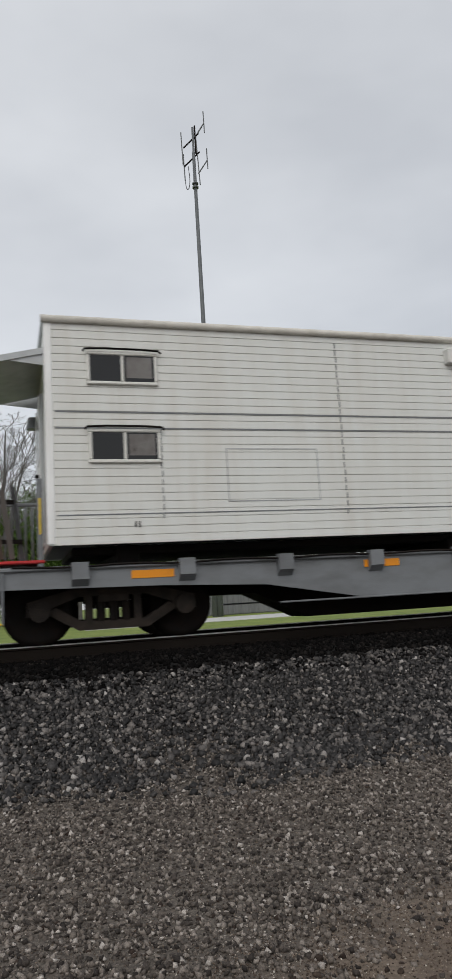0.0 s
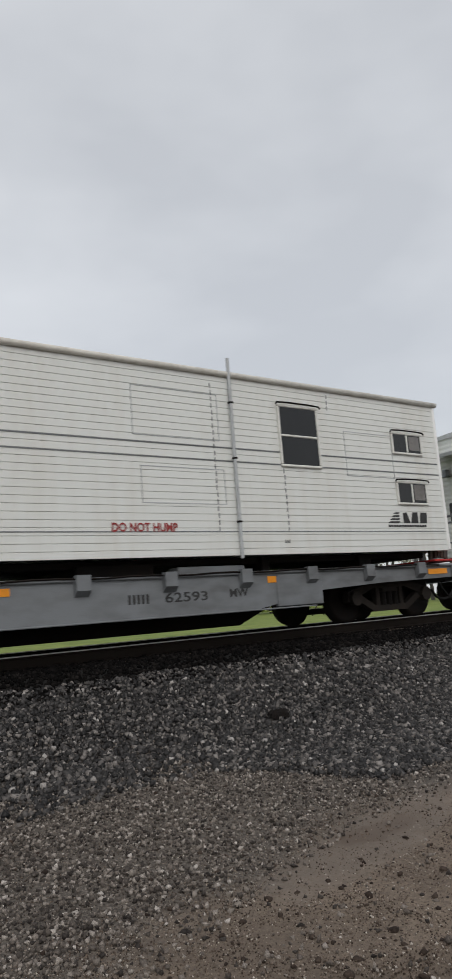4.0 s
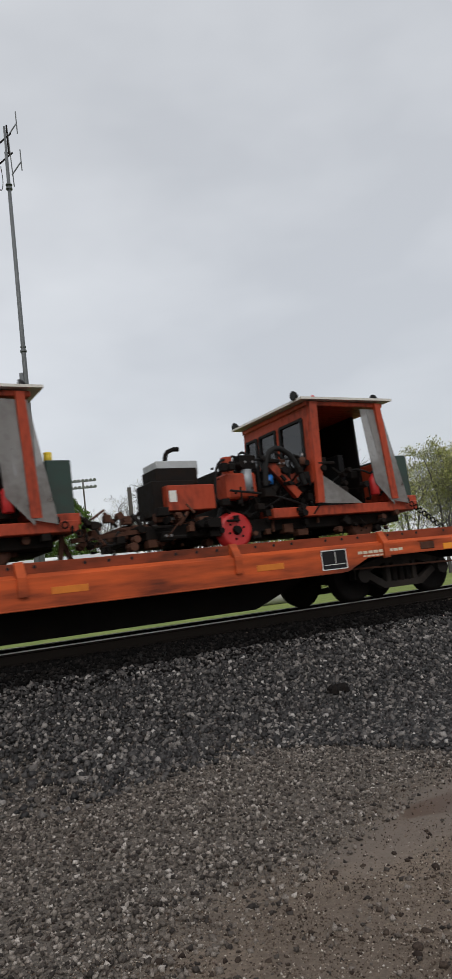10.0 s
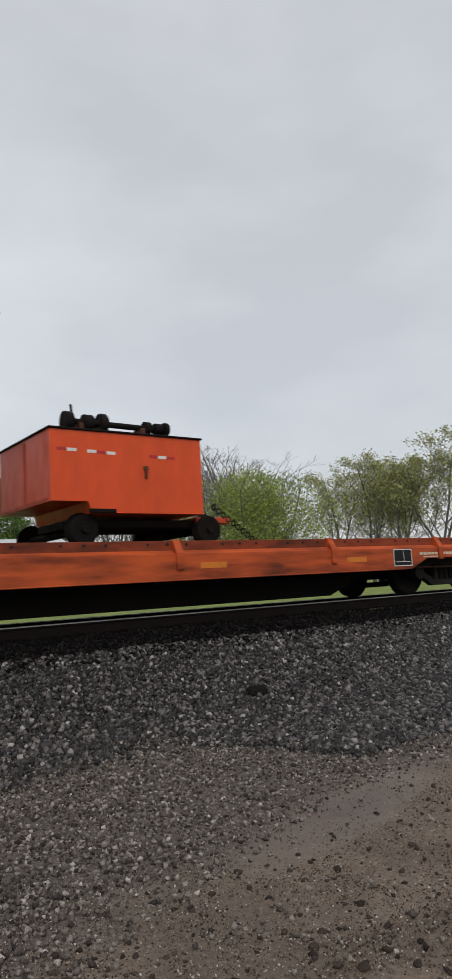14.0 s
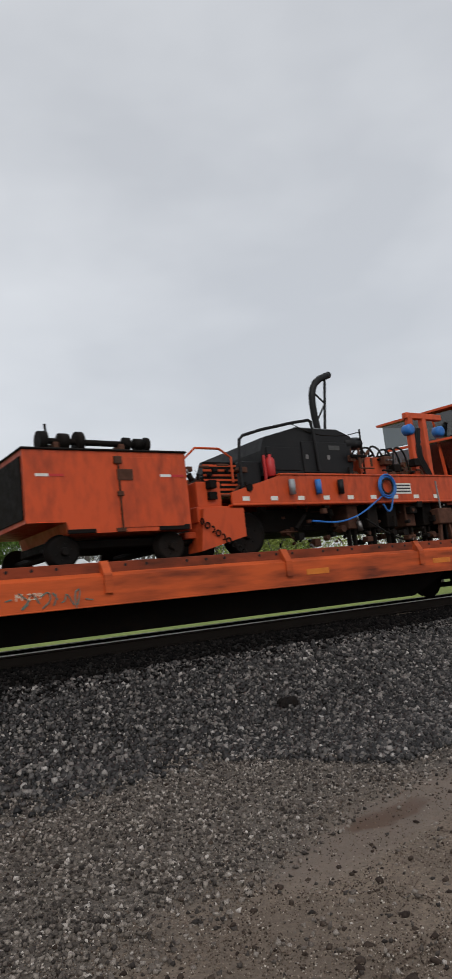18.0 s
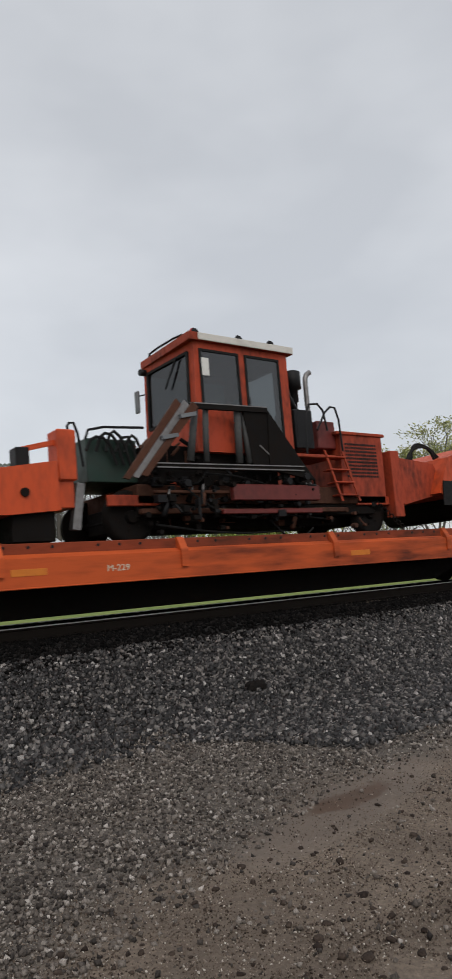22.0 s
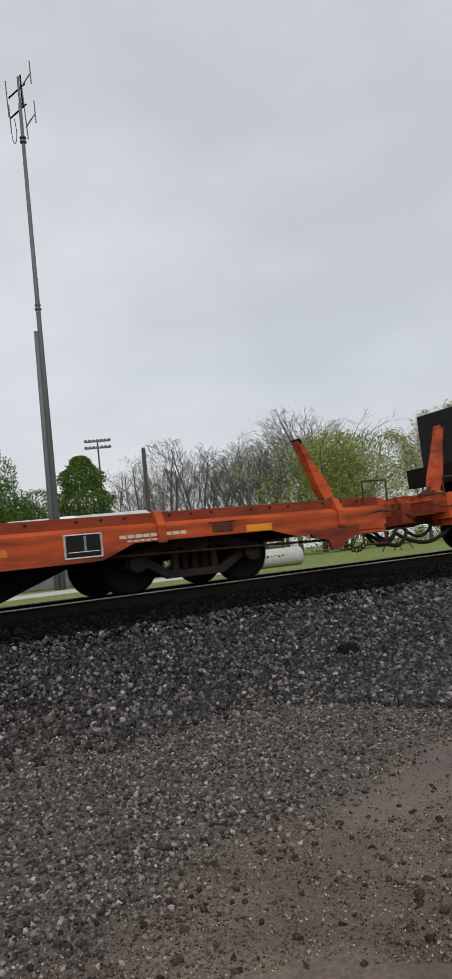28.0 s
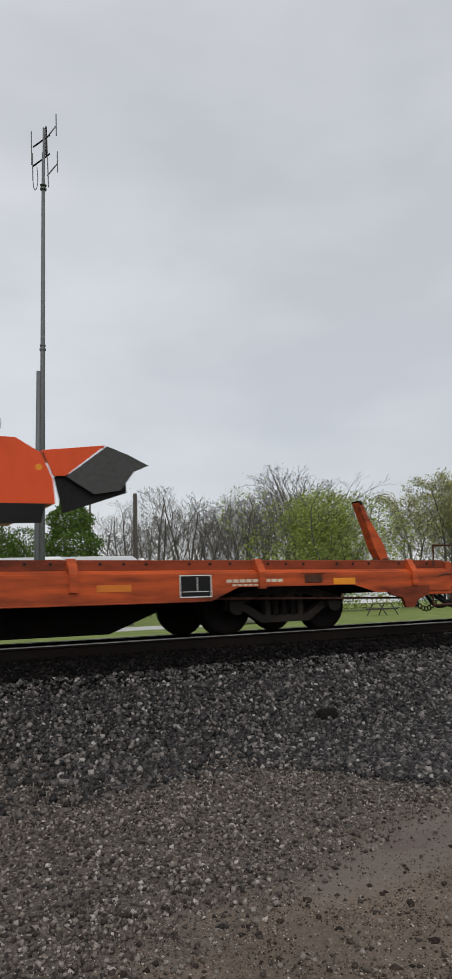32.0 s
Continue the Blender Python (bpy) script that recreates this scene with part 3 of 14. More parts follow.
def scatter(name, mat, label, count, y0, y1, smin, smax, seed, thin=None, sink=0.25, near=0.0, shape=CUBE, flat=1.0, skew=1.8, heap=0.0):
    """Many loose angular stones as one mesh, on the fan of ground before the bank; near: the power by which they thin out with distance; heap: uneven height."""
    rng = np.random.default_rng(seed)
    base, faces = np.array(shape[0], float), np.array(shape[1])
    if near:
        far, turn = y0 + (y1 - y0) * rng.uniform(0, 1, count) ** near, rng.uniform(-0.1, 1.1, count)
        px, py = far * np.sin(turn), far * np.cos(turn)
    else:
        py = rng.uniform(y0, y1, count)
        px = (py + 0.3) * rng.uniform(-0.12, 1.82, count)
    if thin:
        keep = rng.uniform(0, 1, count) < np.array([thin(a, b) for a, b in zip(px, py)])
        px, py = px[keep], py[keep]
    n, k, c4 = len(px), len(base), faces.shape[1]
    size = smin + (smax - smin) * rng.uniform(0, 1, n) ** skew
    pz = np.array([height(b) + lumps(a, b) for a, b in zip(px, py)]) + rng.uniform(-heap, heap, n)
    v = base[None] * (1 + rng.uniform(-0.5, 0.25, (n, k, 3))) * rng.uniform(0.55, 1.1, (n, 1, 3)) * (size / 2)[:, None, None]
    q = rng.normal(size=(n, 4))
    q /= np.linalg.norm(q, axis=1)[:, None]
    a, b, c, d = q.T
    rot = np.array([[1 - 2 * (c * c + d * d), 2 * (b * c - a * d), 2 * (b * d + a * c)], [2 * (b * c + a * d), 1 - 2 * (b * b + d * d), 2 * (c * d - a * b)], [2 * (b * d - a * c), 2 * (c * d + a * b), 1 - 2 * (b * b + c * c)]]).transpose(2, 0, 1)
    v = np.einsum("nij,nkj->nki", rot, v)
    v[:, :, 2] *= flat
    v[:, :, 0] += px[:, None]
    v[:, :, 1] += py[:, None]
    v[:, :, 2] += (pz + size * (0.5 - sink) * 0.6 * flat)[:, None]
    f = (faces[None] + (np.arange(n) * k)[:, None, None]).reshape(-1, c4)
    me = bpy.data.meshes.new(name)
    me.vertices.add(n * k)
    me.vertices.foreach_set("co", v.reshape(-1).astype(np.float32))
    me.loops.add(len(f) * c4)
    me.loops.foreach_set("vertex_index", f.reshape(-1).astype(np.int32))
    me.polygons.add(len(f))
    me.polygons.foreach_set("loop_start", (np.arange(len(f)) * c4).astype(np.int32))
    me.update(calc_edges=True)
    me.materials.append(mat)
    tagged(new(name, me), label, "stones", kind="stuff")


def build_stones():
    def patchy(x, y, scale=0.8, seed=7):
        return 0.5 + 0.5 * noise.noise((x * scale, y * scale, seed))

    def on_gravel(x, y):
        over = y - dirt_edge(x)
        if over < -0.2:
            return 0.10 * patchy(x, y, 1.6) if (y - 2.62 - 0.28 * x) ** 2 > 0.08 or x < 2.0 else 0.01
        return min(1.0, 0.35 + 1.6 * max(0.0, over)) * (0.6 + 0.4 * patchy(x, y))

    def on_dirt(x, y):
        if y > dirt_edge(x) + 0.35:
            return 0.25
        hollow = ((x - 3.5) / 1.25) ** 2 + ((y - 2.62 - 0.28 * x) / 0.34) ** 2
        return (0.3 if hollow < 0.9 else 0.55 + 0.45 * patchy(x, y, 2.3, 4))

    scatter("ballast_stones", STONE, "dark grey crushed ballast stones heaped on the track bank", 105000, 4.5, 8.36, 0.022, 0.062, 1, lambda x, y: min(1.0, max(0.0, (y - bank_toe(x) + 0.75 + 0.9 * noise.noise((x * 0.9, y * 0.9, 2))) * 0.7)), heap=0.016)
    scatter("toe_stones", STONE, "large dark stones at the foot of the ballast bank", 500, 6.4, 7.0, 0.05, 0.10, 9, lambda x, y: x < 4.2, 0.3)
    scatter("bed_stones", SHADED_BED_STONE, "dirty ballast stones of the track bed, the train's shade in their colour", 21000, 8.12, 9.75, 0.026, 0.062, 4)
    scatter("gravel_stones", PEBBLE, "small grey and brown gravel stones strewn on the ground", 125000, 2.75, 9.4, 0.009, 0.046, 2, lambda x, y: on_gravel(x, y) * min(1.0, max(0.0, 1.2 - 0.9 * (y - bank_toe(x)))), 0.3, 0.85, CHIP, 0.95, 2.2, 0.007)
    scatter("soil_crumbs", CRUMB, "brown crumbs of soil and fine grit on the dirt track", 120000, 2.7, 6.2, 0.004, 0.016, 6, on_dirt, 0.25, 1.1, CHIP, 0.9, 2.4)
    scatter("soil_clods", CLOD, "dark clods and wood chips lying on the gravel and dirt", 1700, 2.7, 7.0, 0.012, 0.058, 3, lambda x, y: 0.9 if y < dirt_edge(x) else 0.5, 0.35, 1.1, BALL, 0.7, 2.8)
    # dark lump of dirt and leaves on the bank
    rng = random.Random(5)
    lump = thing("dirt_lump", "dark lump of dirt and wet leaves on the ballast", "dirt")
    x0, y0 = 5.42, 7.05
    z0 = height(y0) + 0.03
    for i in range(14):
        a = rng.uniform(0, 6.28)
        r = rng.uniform(0, 0.13)
        s = rng.uniform(0.03, 0.07)
        P(lump, "clod", SHADED_GRIME, lathe((x0 + r * math.cos(a), y0 + 0.6 * r * math.sin(a), z0 - 0.02), (x0 + r * math.cos(a) + 0.03, y0 + 0.6 * r * math.sin(a), z0 + s * 1.2), [(0, s), (0.5, s * 0.9), (0.85, s * 0.5), (1, 0.01)], 7))


def build_track():
    track = tagged(new("railway_track"), "single railway track with rusty rails on dark ballast", "track", kind="structure")
    for s in (-1, 1):
        y = s * 0.75
        web = [(y - 0.07, 0), (y + 0.07, 0), (y + 0.07, 0.012), (y + 0.012, 0.03), (y + 0.012, 0.135), (y + 0.036, 0.145), (y + 0.036, 0.176), (y - 0.036, 0.176), (y - 0.036, 0.145), (y - 0.012, 0.135), (y - 0.012, 0.03), (y - 0.07, 0.012)]
        rail = P(track, "rail", RAIL, prx(web, -300, 300))
        P(rail, "rail_head", RAIL_TOP, bx(-300, 300, y - 0.039, y + 0.039, 0.164, 0.18, 0.004))
    track.location = (0, MID, RT - 0.18)
    tie = mesh_of("sleeper", [bx(-0.11, 0.11, -1.3, 1.3, -0.18, -0.004, 0.012)], WOOD)
    for i in range(76):
        o = new("sleeper", tie)
        o.parent = track
        o.location = (-8 + 0.52 * i, 0.02 * math.sin(i * 2.3), 0)
        o.rotation_euler = (0, 0, 0.012 * math.sin(i * 1.7))


# ---- beyond the track ----
def place(az, dist, z=None):
    a = radians(az)
    x, y = dist * math.sin(a), dist * math.cos(a)
    return x, y, height(y) if z is None else z


def branch_mesh(name, rng, h, spread, levels, leaves, leaf_mat, leaf_size, bare_top=0.0, trunk=0.22, low=0.25, lean=0.0):
    """A tree: tapered trunk and limbs, twigs, and a crown of many small leaves."""
    v, f, tips = [], [], []

    def limb(p, q, r0, r1, n):
        g = cy(p, q, r0, n, r1)
        o = len(v)
        v.extend(g[0])
        f.extend(tuple(i + o for i in t) for t in g[1][:n])

    def grow(p, d, length, r, level):
        steps = (6, 4, 3, 2)[min(level, 3)]
        turn = rng.uniform(0, 6.28)
        for s in range(steps):
            up = 0.30 if level == 0 else 0.12
            d = (d + Vector((rng.uniform(-1, 1), rng.uniform(-1, 1), rng.uniform(-0.6, 1.0) + up)) * (0.13 if level == 0 else 0.22)).normalized()
            q = p + d * (length / steps)
            r2 = max(0.013, r * (0.82 if level == 0 else 0.74))
            limb(p, q, r, r2, 6 if level == 0 else (4 if level < 2 else 3))
            if level < levels:
                for _ in range((2, 2, 1)[min(level, 2)] - (level == 0 and s == 0)):
                    turn += rng.uniform(1.6, 2.9)
                    side = d.orthogonal().normalized()
                    side.rotate(Matrix.Rotation(turn, 3, d))
                    kd = (d * rng.uniform(0.6, 1.0) + side * spread * rng.uniform(0.6, 1.1) + Vector((0, 0, 0.10))).normalized()
                    left = 1 - (s + 0.5) / steps
                    grow(q, kd, length * (0.20 + 0.42 * left) * rng.uniform(0.75, 1.2), max(r2 * 0.52, 0.015), level + 1)
            if level >= levels - 1:
                tips.append(q)
            p, r = q, r2

    stems = 3 if lean == 0 else 7
    tilt = lean or 0.30
    p0 = Vector((0, 0, -0.2))
    fork = p0 + Vector((0, 0, h * low + 0.2))
    if not lean:
        limb(p0, fork, trunk, trunk * 0.85, 7)
    for s in range(stems):
        a = 6.28 * s / stems + rng.uniform(-0.4, 0.4)
        d = Vector((tilt * math.cos(a), tilt * math.sin(a), 1)).normalized() if s else Vector((0.05, 0.02, 1)).normalized()
        start = fork if not lean else p0 + Vector((0.25 * math.cos(a), 0.25 * math.sin(a), 0))
        grow(start, d, h * (0.74 - (low if not lean else 0)) * (1.12 if not s else rng.uniform(0.8, 1.0)), trunk * (0.7 if not lean else 0.85), 0)
    top = sorted(q.z for q in tips)[int(len(tips) * 0.93)]
    k = 0.93 * h / top

    def settle(z):
        return z if z < 0.88 * h else 0.88 * h + (z - 0.88 * h) * 0.45

    v = [(a * k, b * k, settle(c * k)) for a, b, c in v]
    tips = [Vector((q.x * k, q.y * k, settle(q.z * k))) for q in tips]
    wood = bpy.data.meshes.new(name + "_wood")
    wood.from_pydata(v, [], f)
    wood.materials.append(BARK)
    lv, lf = [], []
    if leaves:
        pool = [q for q in tips if q.z < h * (1 - bare_top)] or tips
        for i in range(leaves):
            c = rng.choice(pool) + Vector((rng.gauss(0, 0.30), rng.gauss(0, 0.30), rng.gauss(0, 0.28)))
            s = leaf_size * rng.uniform(0.6, 1.4)
            a = Vector((rng.gauss(0, 1), rng.gauss(0, 1), rng.gauss(0, 1))).normalized()
            b = a.orthogonal().normalized() * s
            a = a.cross(b).normalized() * s * 1.5
            o = len(lv)
            lv += [tuple(c - a), tuple(c + b * 0.6), tuple(c + a), tuple(c - b * 0.6)]
            lf.append((o, o + 1, o + 2, o + 3))
    crown = None
    if lf:
        crown = bpy.data.meshes.new(name + "_crown")
        crown.from_pydata(lv, [], lf)
        crown.materials.append(leaf_mat)
    return wood, crown


def dense_crown(rng, h, r, count, size, cone=0.0, squash=1.0, mat=None, low=0.30, clumps=14):
    """A thick crown: leaf blades through and over a lumpy volume."""
    lobes = [(Vector((rng.gauss(0, r * 0.45), rng.gauss(0, r * 0.45), h * rng.uniform(low, 0.85))), r * rng.uniform(0.35, 0.6)) for _ in range(clumps)]
    v, f = [], []
    for _ in range(count):
        if cone:
            z = h * (0.06 + 0.94 * rng.random() ** 1.35)
            share = min(1.0, (1 - z / h) ** 0.45 * min(1.0, 0.62 + z / h) + 0.04) * (0.55 + 0.45 * rng.random()) * (1 + 0.18 * math.sin(z * 3.1) + 0.1 * rng.gauss(0, 1))
            t = rng.uniform(0, 6.28)
            c = Vector((math.cos(t) * r * share, math.sin(t) * r * share, z))
        else:
            o, lr = rng.choice(lobes)
            d = Vector((rng.gauss(0, 1), rng.gauss(0, 1), rng.gauss(0, 1))).normalized()
            c = o + d * lr * (0.7 + 0.4 * rng.random())
            c.z = max(0.25, c.z * squash)
        s = size * rng.uniform(0.6, 1.4)
        a = Vector((rng.gauss(0, 1), rng.gauss(0, 1), rng.gauss(0, 0.7))).normalized()
        b = a.orthogonal().normalized() * s
        a = a.cross(b).normalized() * s * 1.4
        o = len(v)
        v += [tuple(c - a), tuple(c + b * 0.6), tuple(c + a), tuple(c - b * 0.6)]
        f.append((o, o + 1, o + 2, o + 3))
    me = bpy.data.meshes.new("crown")
    me.from_pydata(v, [], f)
    me.materials.append(mat or LEAF_DARK)
    return me


def plant(name, label, wood, crown, at, turn=0.0, scale=1.0, group="", wide=1.0, stem=(1, 1, 1)):
    t = thing(name, label, "tree", group)
    w = new("trunk", wood)
    w.parent = t
    w.scale = stem
    if crown:
        c = new("crown", crown)
        c.parent = t
    t.location, t.rotation_euler, t.scale = at, (0, 0, turn), (scale * wide, scale * wide, scale)
    return t


def build_trees():
    rng = random.Random(11)
    bare = [branch_mesh("bare", random.Random(20 + i), 15.0, 0.9, 3, 400, LEAF_PALE, 0.05, 0, 0.24, 0.15, 0.0) for i in range(3)]
    bud = [branch_mesh("bud", random.Random(40 + i), 15.2, 0.85, 3, 8000, LEAF_PALE, 0.085, 0.02, 0.22, 0.10, 0.0) for i in range(2)]
    green = branch_mesh("green", random.Random(61), 15.0, 0.8, 2, 26000, LEAF, 0.075, 0.04, 0.12, 0.10, 0.45)
    lone = branch_mesh("lone", random.Random(71), 14, 0.95, 3, 0, LEAF, 0.05, 0, 0.17, 0.24, 0.0)
    # far row of bare trees
    for az, d, top in ((22.6, 95, 8.6), (25.2, 88, 9.5), (27.0, 92, 9.3), (29.0, 96, 8.6), (30.6, 90, 8.9), (32.2, 94, 8.8), (33.6, 98, 9.3), (35.0, 92, 10.2), (36.9, 88, 11.2), (21.2, 105, 7.4), (28.0, 110, 8.0), (31.5, 112, 7.8), (34.0, 108, 8.3), (24.0, 112, 7.6)):
        w, c = bare[rng.randrange(3)]
        tall = 0.8 + d * math.tan(radians(top))
        plant("bare_tree", "leafless grey tree with fine twigs at the field's edge", w, c, place(az, d), rng.uniform(0, 6), tall / 14, "row of bare trees", 1.1)
    # fresh green broad tree
    plant("green_tree", "broad tree in fresh yellow-green leaf", green[0], dense_crown(random.Random(62), 12.6, 4.6, 38000, 0.08, 0, 1.0, LEAF, 0.14, 80), place(38.45, 80), 0.6, (0.8 + 80 * math.tan(radians(10.2))) / 14, "", 1.3, stem=(1, 1, 0.92))
    # budding trees along the field
    for az, d, top in ((45.0, 92, 8.2), (47.4, 88, 8.8), (49.6, 84, 9.0), (52.6, 82, 10.2), (55.6, 84, 9.6), (58.5, 86, 9.9), (61.5, 88, 9.5), (64.5, 88, 9.3), (67.5, 90, 9.6), (71, 90, 9.4), (75, 92, 9), (50.5, 100, 8.0), (57.0, 104, 8.6), (62.5, 104, 8.6)):
        w, c = bud[rng.randrange(2)]
        tall = 0.8 + d * math.tan(radians(top))
        plant("budding_tree", "tree with thin pale green spring leaves", w, c, place(az, d), rng.uniform(0, 6), tall / 14, "row of budding trees", 1.15)
    # dark bushes at the foot of the far row
    hedge = dense_crown(random.Random(3), 3.2, 2.0, 1100, 0.10)
    for az in (29.2, 31.0, 32.4, 33.3, 24.4, 27.2, 44.2, 46.0):
        plant("bush", "low dark bush below the trees", bare[0][0], hedge, place(az, 84), az, 0.6, "bushes", stem=(0.1, 0.1, 0.2))
    # round dark trees beside the mast
    for az, d, top, r, seed in ((10.2, 62, 9.4, 4.6, 1), (4.6, 60, 8.6, 4.4, 2), (13.6, 66, 7.0, 3.2, 3), (0.4, 58, 9.0, 4.6, 4), (-4, 58, 9.4, 4.6, 5), (-9, 60, 9, 4.6, 6)):
        tall = 0.8 + d * math.tan(radians(top))
        plant("round_tree", "dense round tree in dark green leaf", bare[1][0], dense_crown(random.Random(80 + seed), tall, r * 1.05, 24000, 0.085, clumps=26), place(az, d), seed, stem=(0.35, 0.35, tall / 14 * 0.75))
    tall = 0.8 + 60 * math.tan(radians(9.0))
    plant("cone_tree", "dense cone-shaped evergreen beside the mast", bare[2][0], dense_crown(random.Random(90), tall, 3.5, 26000, 0.085, 1.0), place(18.3, 60), 0, stem=(0.25, 0.25, tall / 14 * 0.8))
    plant("lone_tree", "tall leafless tree with spreading limbs", *lone, place(5.2, 48), 2.0, (0.8 + 48 * math.tan(radians(13.6))) / 14, "", 1.4)
    plant("lone_tree", "tall leafless tree with spreading limbs", *lone, place(-1.2, 50), 4.0, (0.8 + 50 * math.tan(radians(16.0))) / 14, "", 1.2)
    plant("lone_tree", "tall leafless tree with spreading limbs", *lone, place(-7.0, 52), 1.0, (0.8 + 52 * math.tan(radians(14))) / 14, "", 1.7)


def build_background():
    # radio mast
    x, y, z = place(16.14, 40)
    m = thing("radio_mast", "grey steel radio mast with dipole aerials and a stouter lower pole", "mast")
    m.location = (x, y, z)
    m.rotation_euler = (0, 0, radians(-16))
    m.scale = (0.74, 0.74, 1.03)
    top = 28.0
    soft(P(m, "mast_pole", MAST, cy((0, 0, 0), (0, 0, top - 1.0), 0.23, 16, 0.13)))
    soft(P(m, "lower_pole", MAST, cy((-0.38, 0, 0), (-0.28, 0, 13.9), 0.23, 14, 0.18)))
    P(m, "collar", MAST, cy((0, 0, 15.1), (0, 0, 15.2), 0.25, 14), cy((0, 0, 15.35), (0, 0, 15.42), 0.22, 14))
    P(m, "collar", MAST, cy((0, 0, 24.7), (0, 0, 24.78), 0.26, 12), cy((0, 0, 24.95), (0, 0, 25.0), 0.26, 12))
    soft(P(m, "spar", MAST, cy((0.02, 0, 24.9), (0.02, 0, 28.6), 0.09, 8)))
    for zz in (26.4, 27.6):
        P(m, "cross_arm", SHADED_GRIME, cy((-0.8, 0, zz - 0.3), (0.5, 0, zz + 0.6), 0.055, 6))
    P(m, "cross_arm", MAST, cy((0.15, 0, 27.9), (0.95, 0, 28.8), 0.05, 6))
    P(m, "cross_arm", MAST, cy((0.3, 0, 25.6), (1.05, 0, 26.4), 0.05, 6))
    P(m, "spar", SHADED_GRIME, cy((0.2, 0, 26.9), (0.2, 0, 28.7), 0.07, 6))
    for a, b in (((-0.9, 26.2), (-0.95, 28.3)), ((-0.8, 25.2), (-0.85, 26.9)), ((1.0, 28.2), (0.98, 29.6)), ((1.1, 25.9), (1.08, 27.2)), ((0.4, 24.9), (0.25, 28.1))):
        P(m, "dipole", MAST, cy((a[0], 0, a[1]), (b[0], 0, b[1]), 0.045, 6))
    P(m, "cable", BLACK, tube([(-0.8, 0, 25.3), (-0.75, 0, 24.7), (-0.55, 0, 24.6), (-0.4, 0, 25.2), (-0.5, 0, 26.1)], 0.03, 5, 2))
    # floodlight mast of a sports field
    x, y, z = place(19.8, 150)
    fl = thing("floodlight_mast", "tall sports-field floodlight mast with two rows of lamps", "light mast")
    fl.location, fl.rotation_euler = (x, y, z), (0, 0, radians(-20))
    P(fl, "mast_pole", POLE_WOOD, cy((0, 0, 0), (0, 0, 27.5), 0.22, 8, 0.16))
    P(fl, "cross_arm", SHADED_GRIME, bx(-2.6, 2.6, -0.1, 0.1, 27.3, 27.5), bx(-2.6, 2.6, -0.1, 0.1, 25.9, 26.1))
    for row in (27.5, 26.1):
        for i in range(7):
            P(fl, "floodlight", GALV, lathe((-2.4 + i * 0.8, 0, row + 0.25), (-2.4 + i * 0.8, -0.45, row), [(0, 0.12), (0.5, 0.3), (1, 0.38)], 8))
    # timber pole with white insulators
    x, y, z = place(23.25, 70)
    up = thing("utility_pole", "weathered timber utility pole with a white bracket", "pole")
    up.location = (x, y, z)
    P(up, "pole", POLE_WOOD, cy((0, 0, 0), (0.15, 0, 12.2), 0.24, 10, 0.19))
    P(up, "bracket", WHITE_WALL, lathe((0.75, 0, 4.9), (0.75, 0, 5.9), [(0, 0.15), (0.3, 0.42), (0.7, 0.42), (1, 0.1)], 10), tube([(0.1, 0, 4.6), (0.6, 0, 4.0), (1.0, 0, 4.4), (0.8, 0, 5.1)], 0.06, 5, 1))
    # shed with pale metal roof
    x, y, z = place(18.6, 46)
    s = thing("shed", "long low grey shed with a pale metal roof", "shed")
    s.location, s.rotation_euler = (x, y, z), (0, 0, radians(-14))
    P(s, "wall", SIDING_GREY, bx(-4.6, 3.3, -2.2, 2.2, 0, 3.7, 0.02))
    for i in range(26):
        P(s, "board", SIDING_GREY, bx(-4.6 + i * 0.305, -4.6 + i * 0.305 + 0.26, -2.235, -2.2, 0.05, 3.6, 0.01))
    P(s, "roof", ROOF, prx([(-2.6, 3.65), (2.6, 3.65), (2.6, 3.85), (0, 4.35), (-2.6, 3.85)], -4.9, 3.6))
    P(s, "roof_light", WHITE_WALL, prx([(-2.0, 4.03), (-0.6, 4.28), (-0.6, 4.33), (-2.0, 4.08)], -2.3, -0.9), label="white roof panel")
    # pale pipe lying in the grass
    x, y, z = place(32.4, 36)
    c = thing("concrete_pipe", "large pale pipe lying in the grass", "pipe")
    c.location, c.rotation_euler = (x, y, z), (0, 0, radians(-12))
    soft(P(c, "shell", CONCRETE, lathe((-1.75, 0, 0.46), (1.75, 0, 0.46), [(0, 0.30), (0.02, 0.42), (0.04, 0.46), (0.96, 0.46), (0.98, 0.42), (1, 0.30)], 24)))
    for i in range(9):
        P(c, "stain", SHADED_GRIME, bx(-0.9 + i * 0.2, -0.78 + i * 0.2, -0.47, -0.40, 0.5 + 0.03 * (i % 3), 0.56 + 0.03 * (i % 2)))
    # picnic table
    x, y, z = place(42.4, 47)
    t = thing("picnic_table", "weathered wooden picnic table on the grass", "table")
    t.location, t.rotation_euler = (x, y, z), (0, 0, 0.3)
    for i in range(4):
        P(t, "plank", POLE_WOOD, bx(-0.95, 0.95, -0.36 + i * 0.185, -0.20 + i * 0.185, 0.71, 0.75))
    for sy in (-0.75, 0.62):
        P(t, "bench", POLE_WOOD, bx(-0.95, 0.95, sy, sy + 0.14, 0.42, 0.46))
    for sx in (-0.7, 0.7):
        for sy in (-1, 1):
            P(t, "leg", POLE_WOOD, bar((sx, sy * 0.7, 0), (sx, sy * 0.25, 0.72), 0.06))
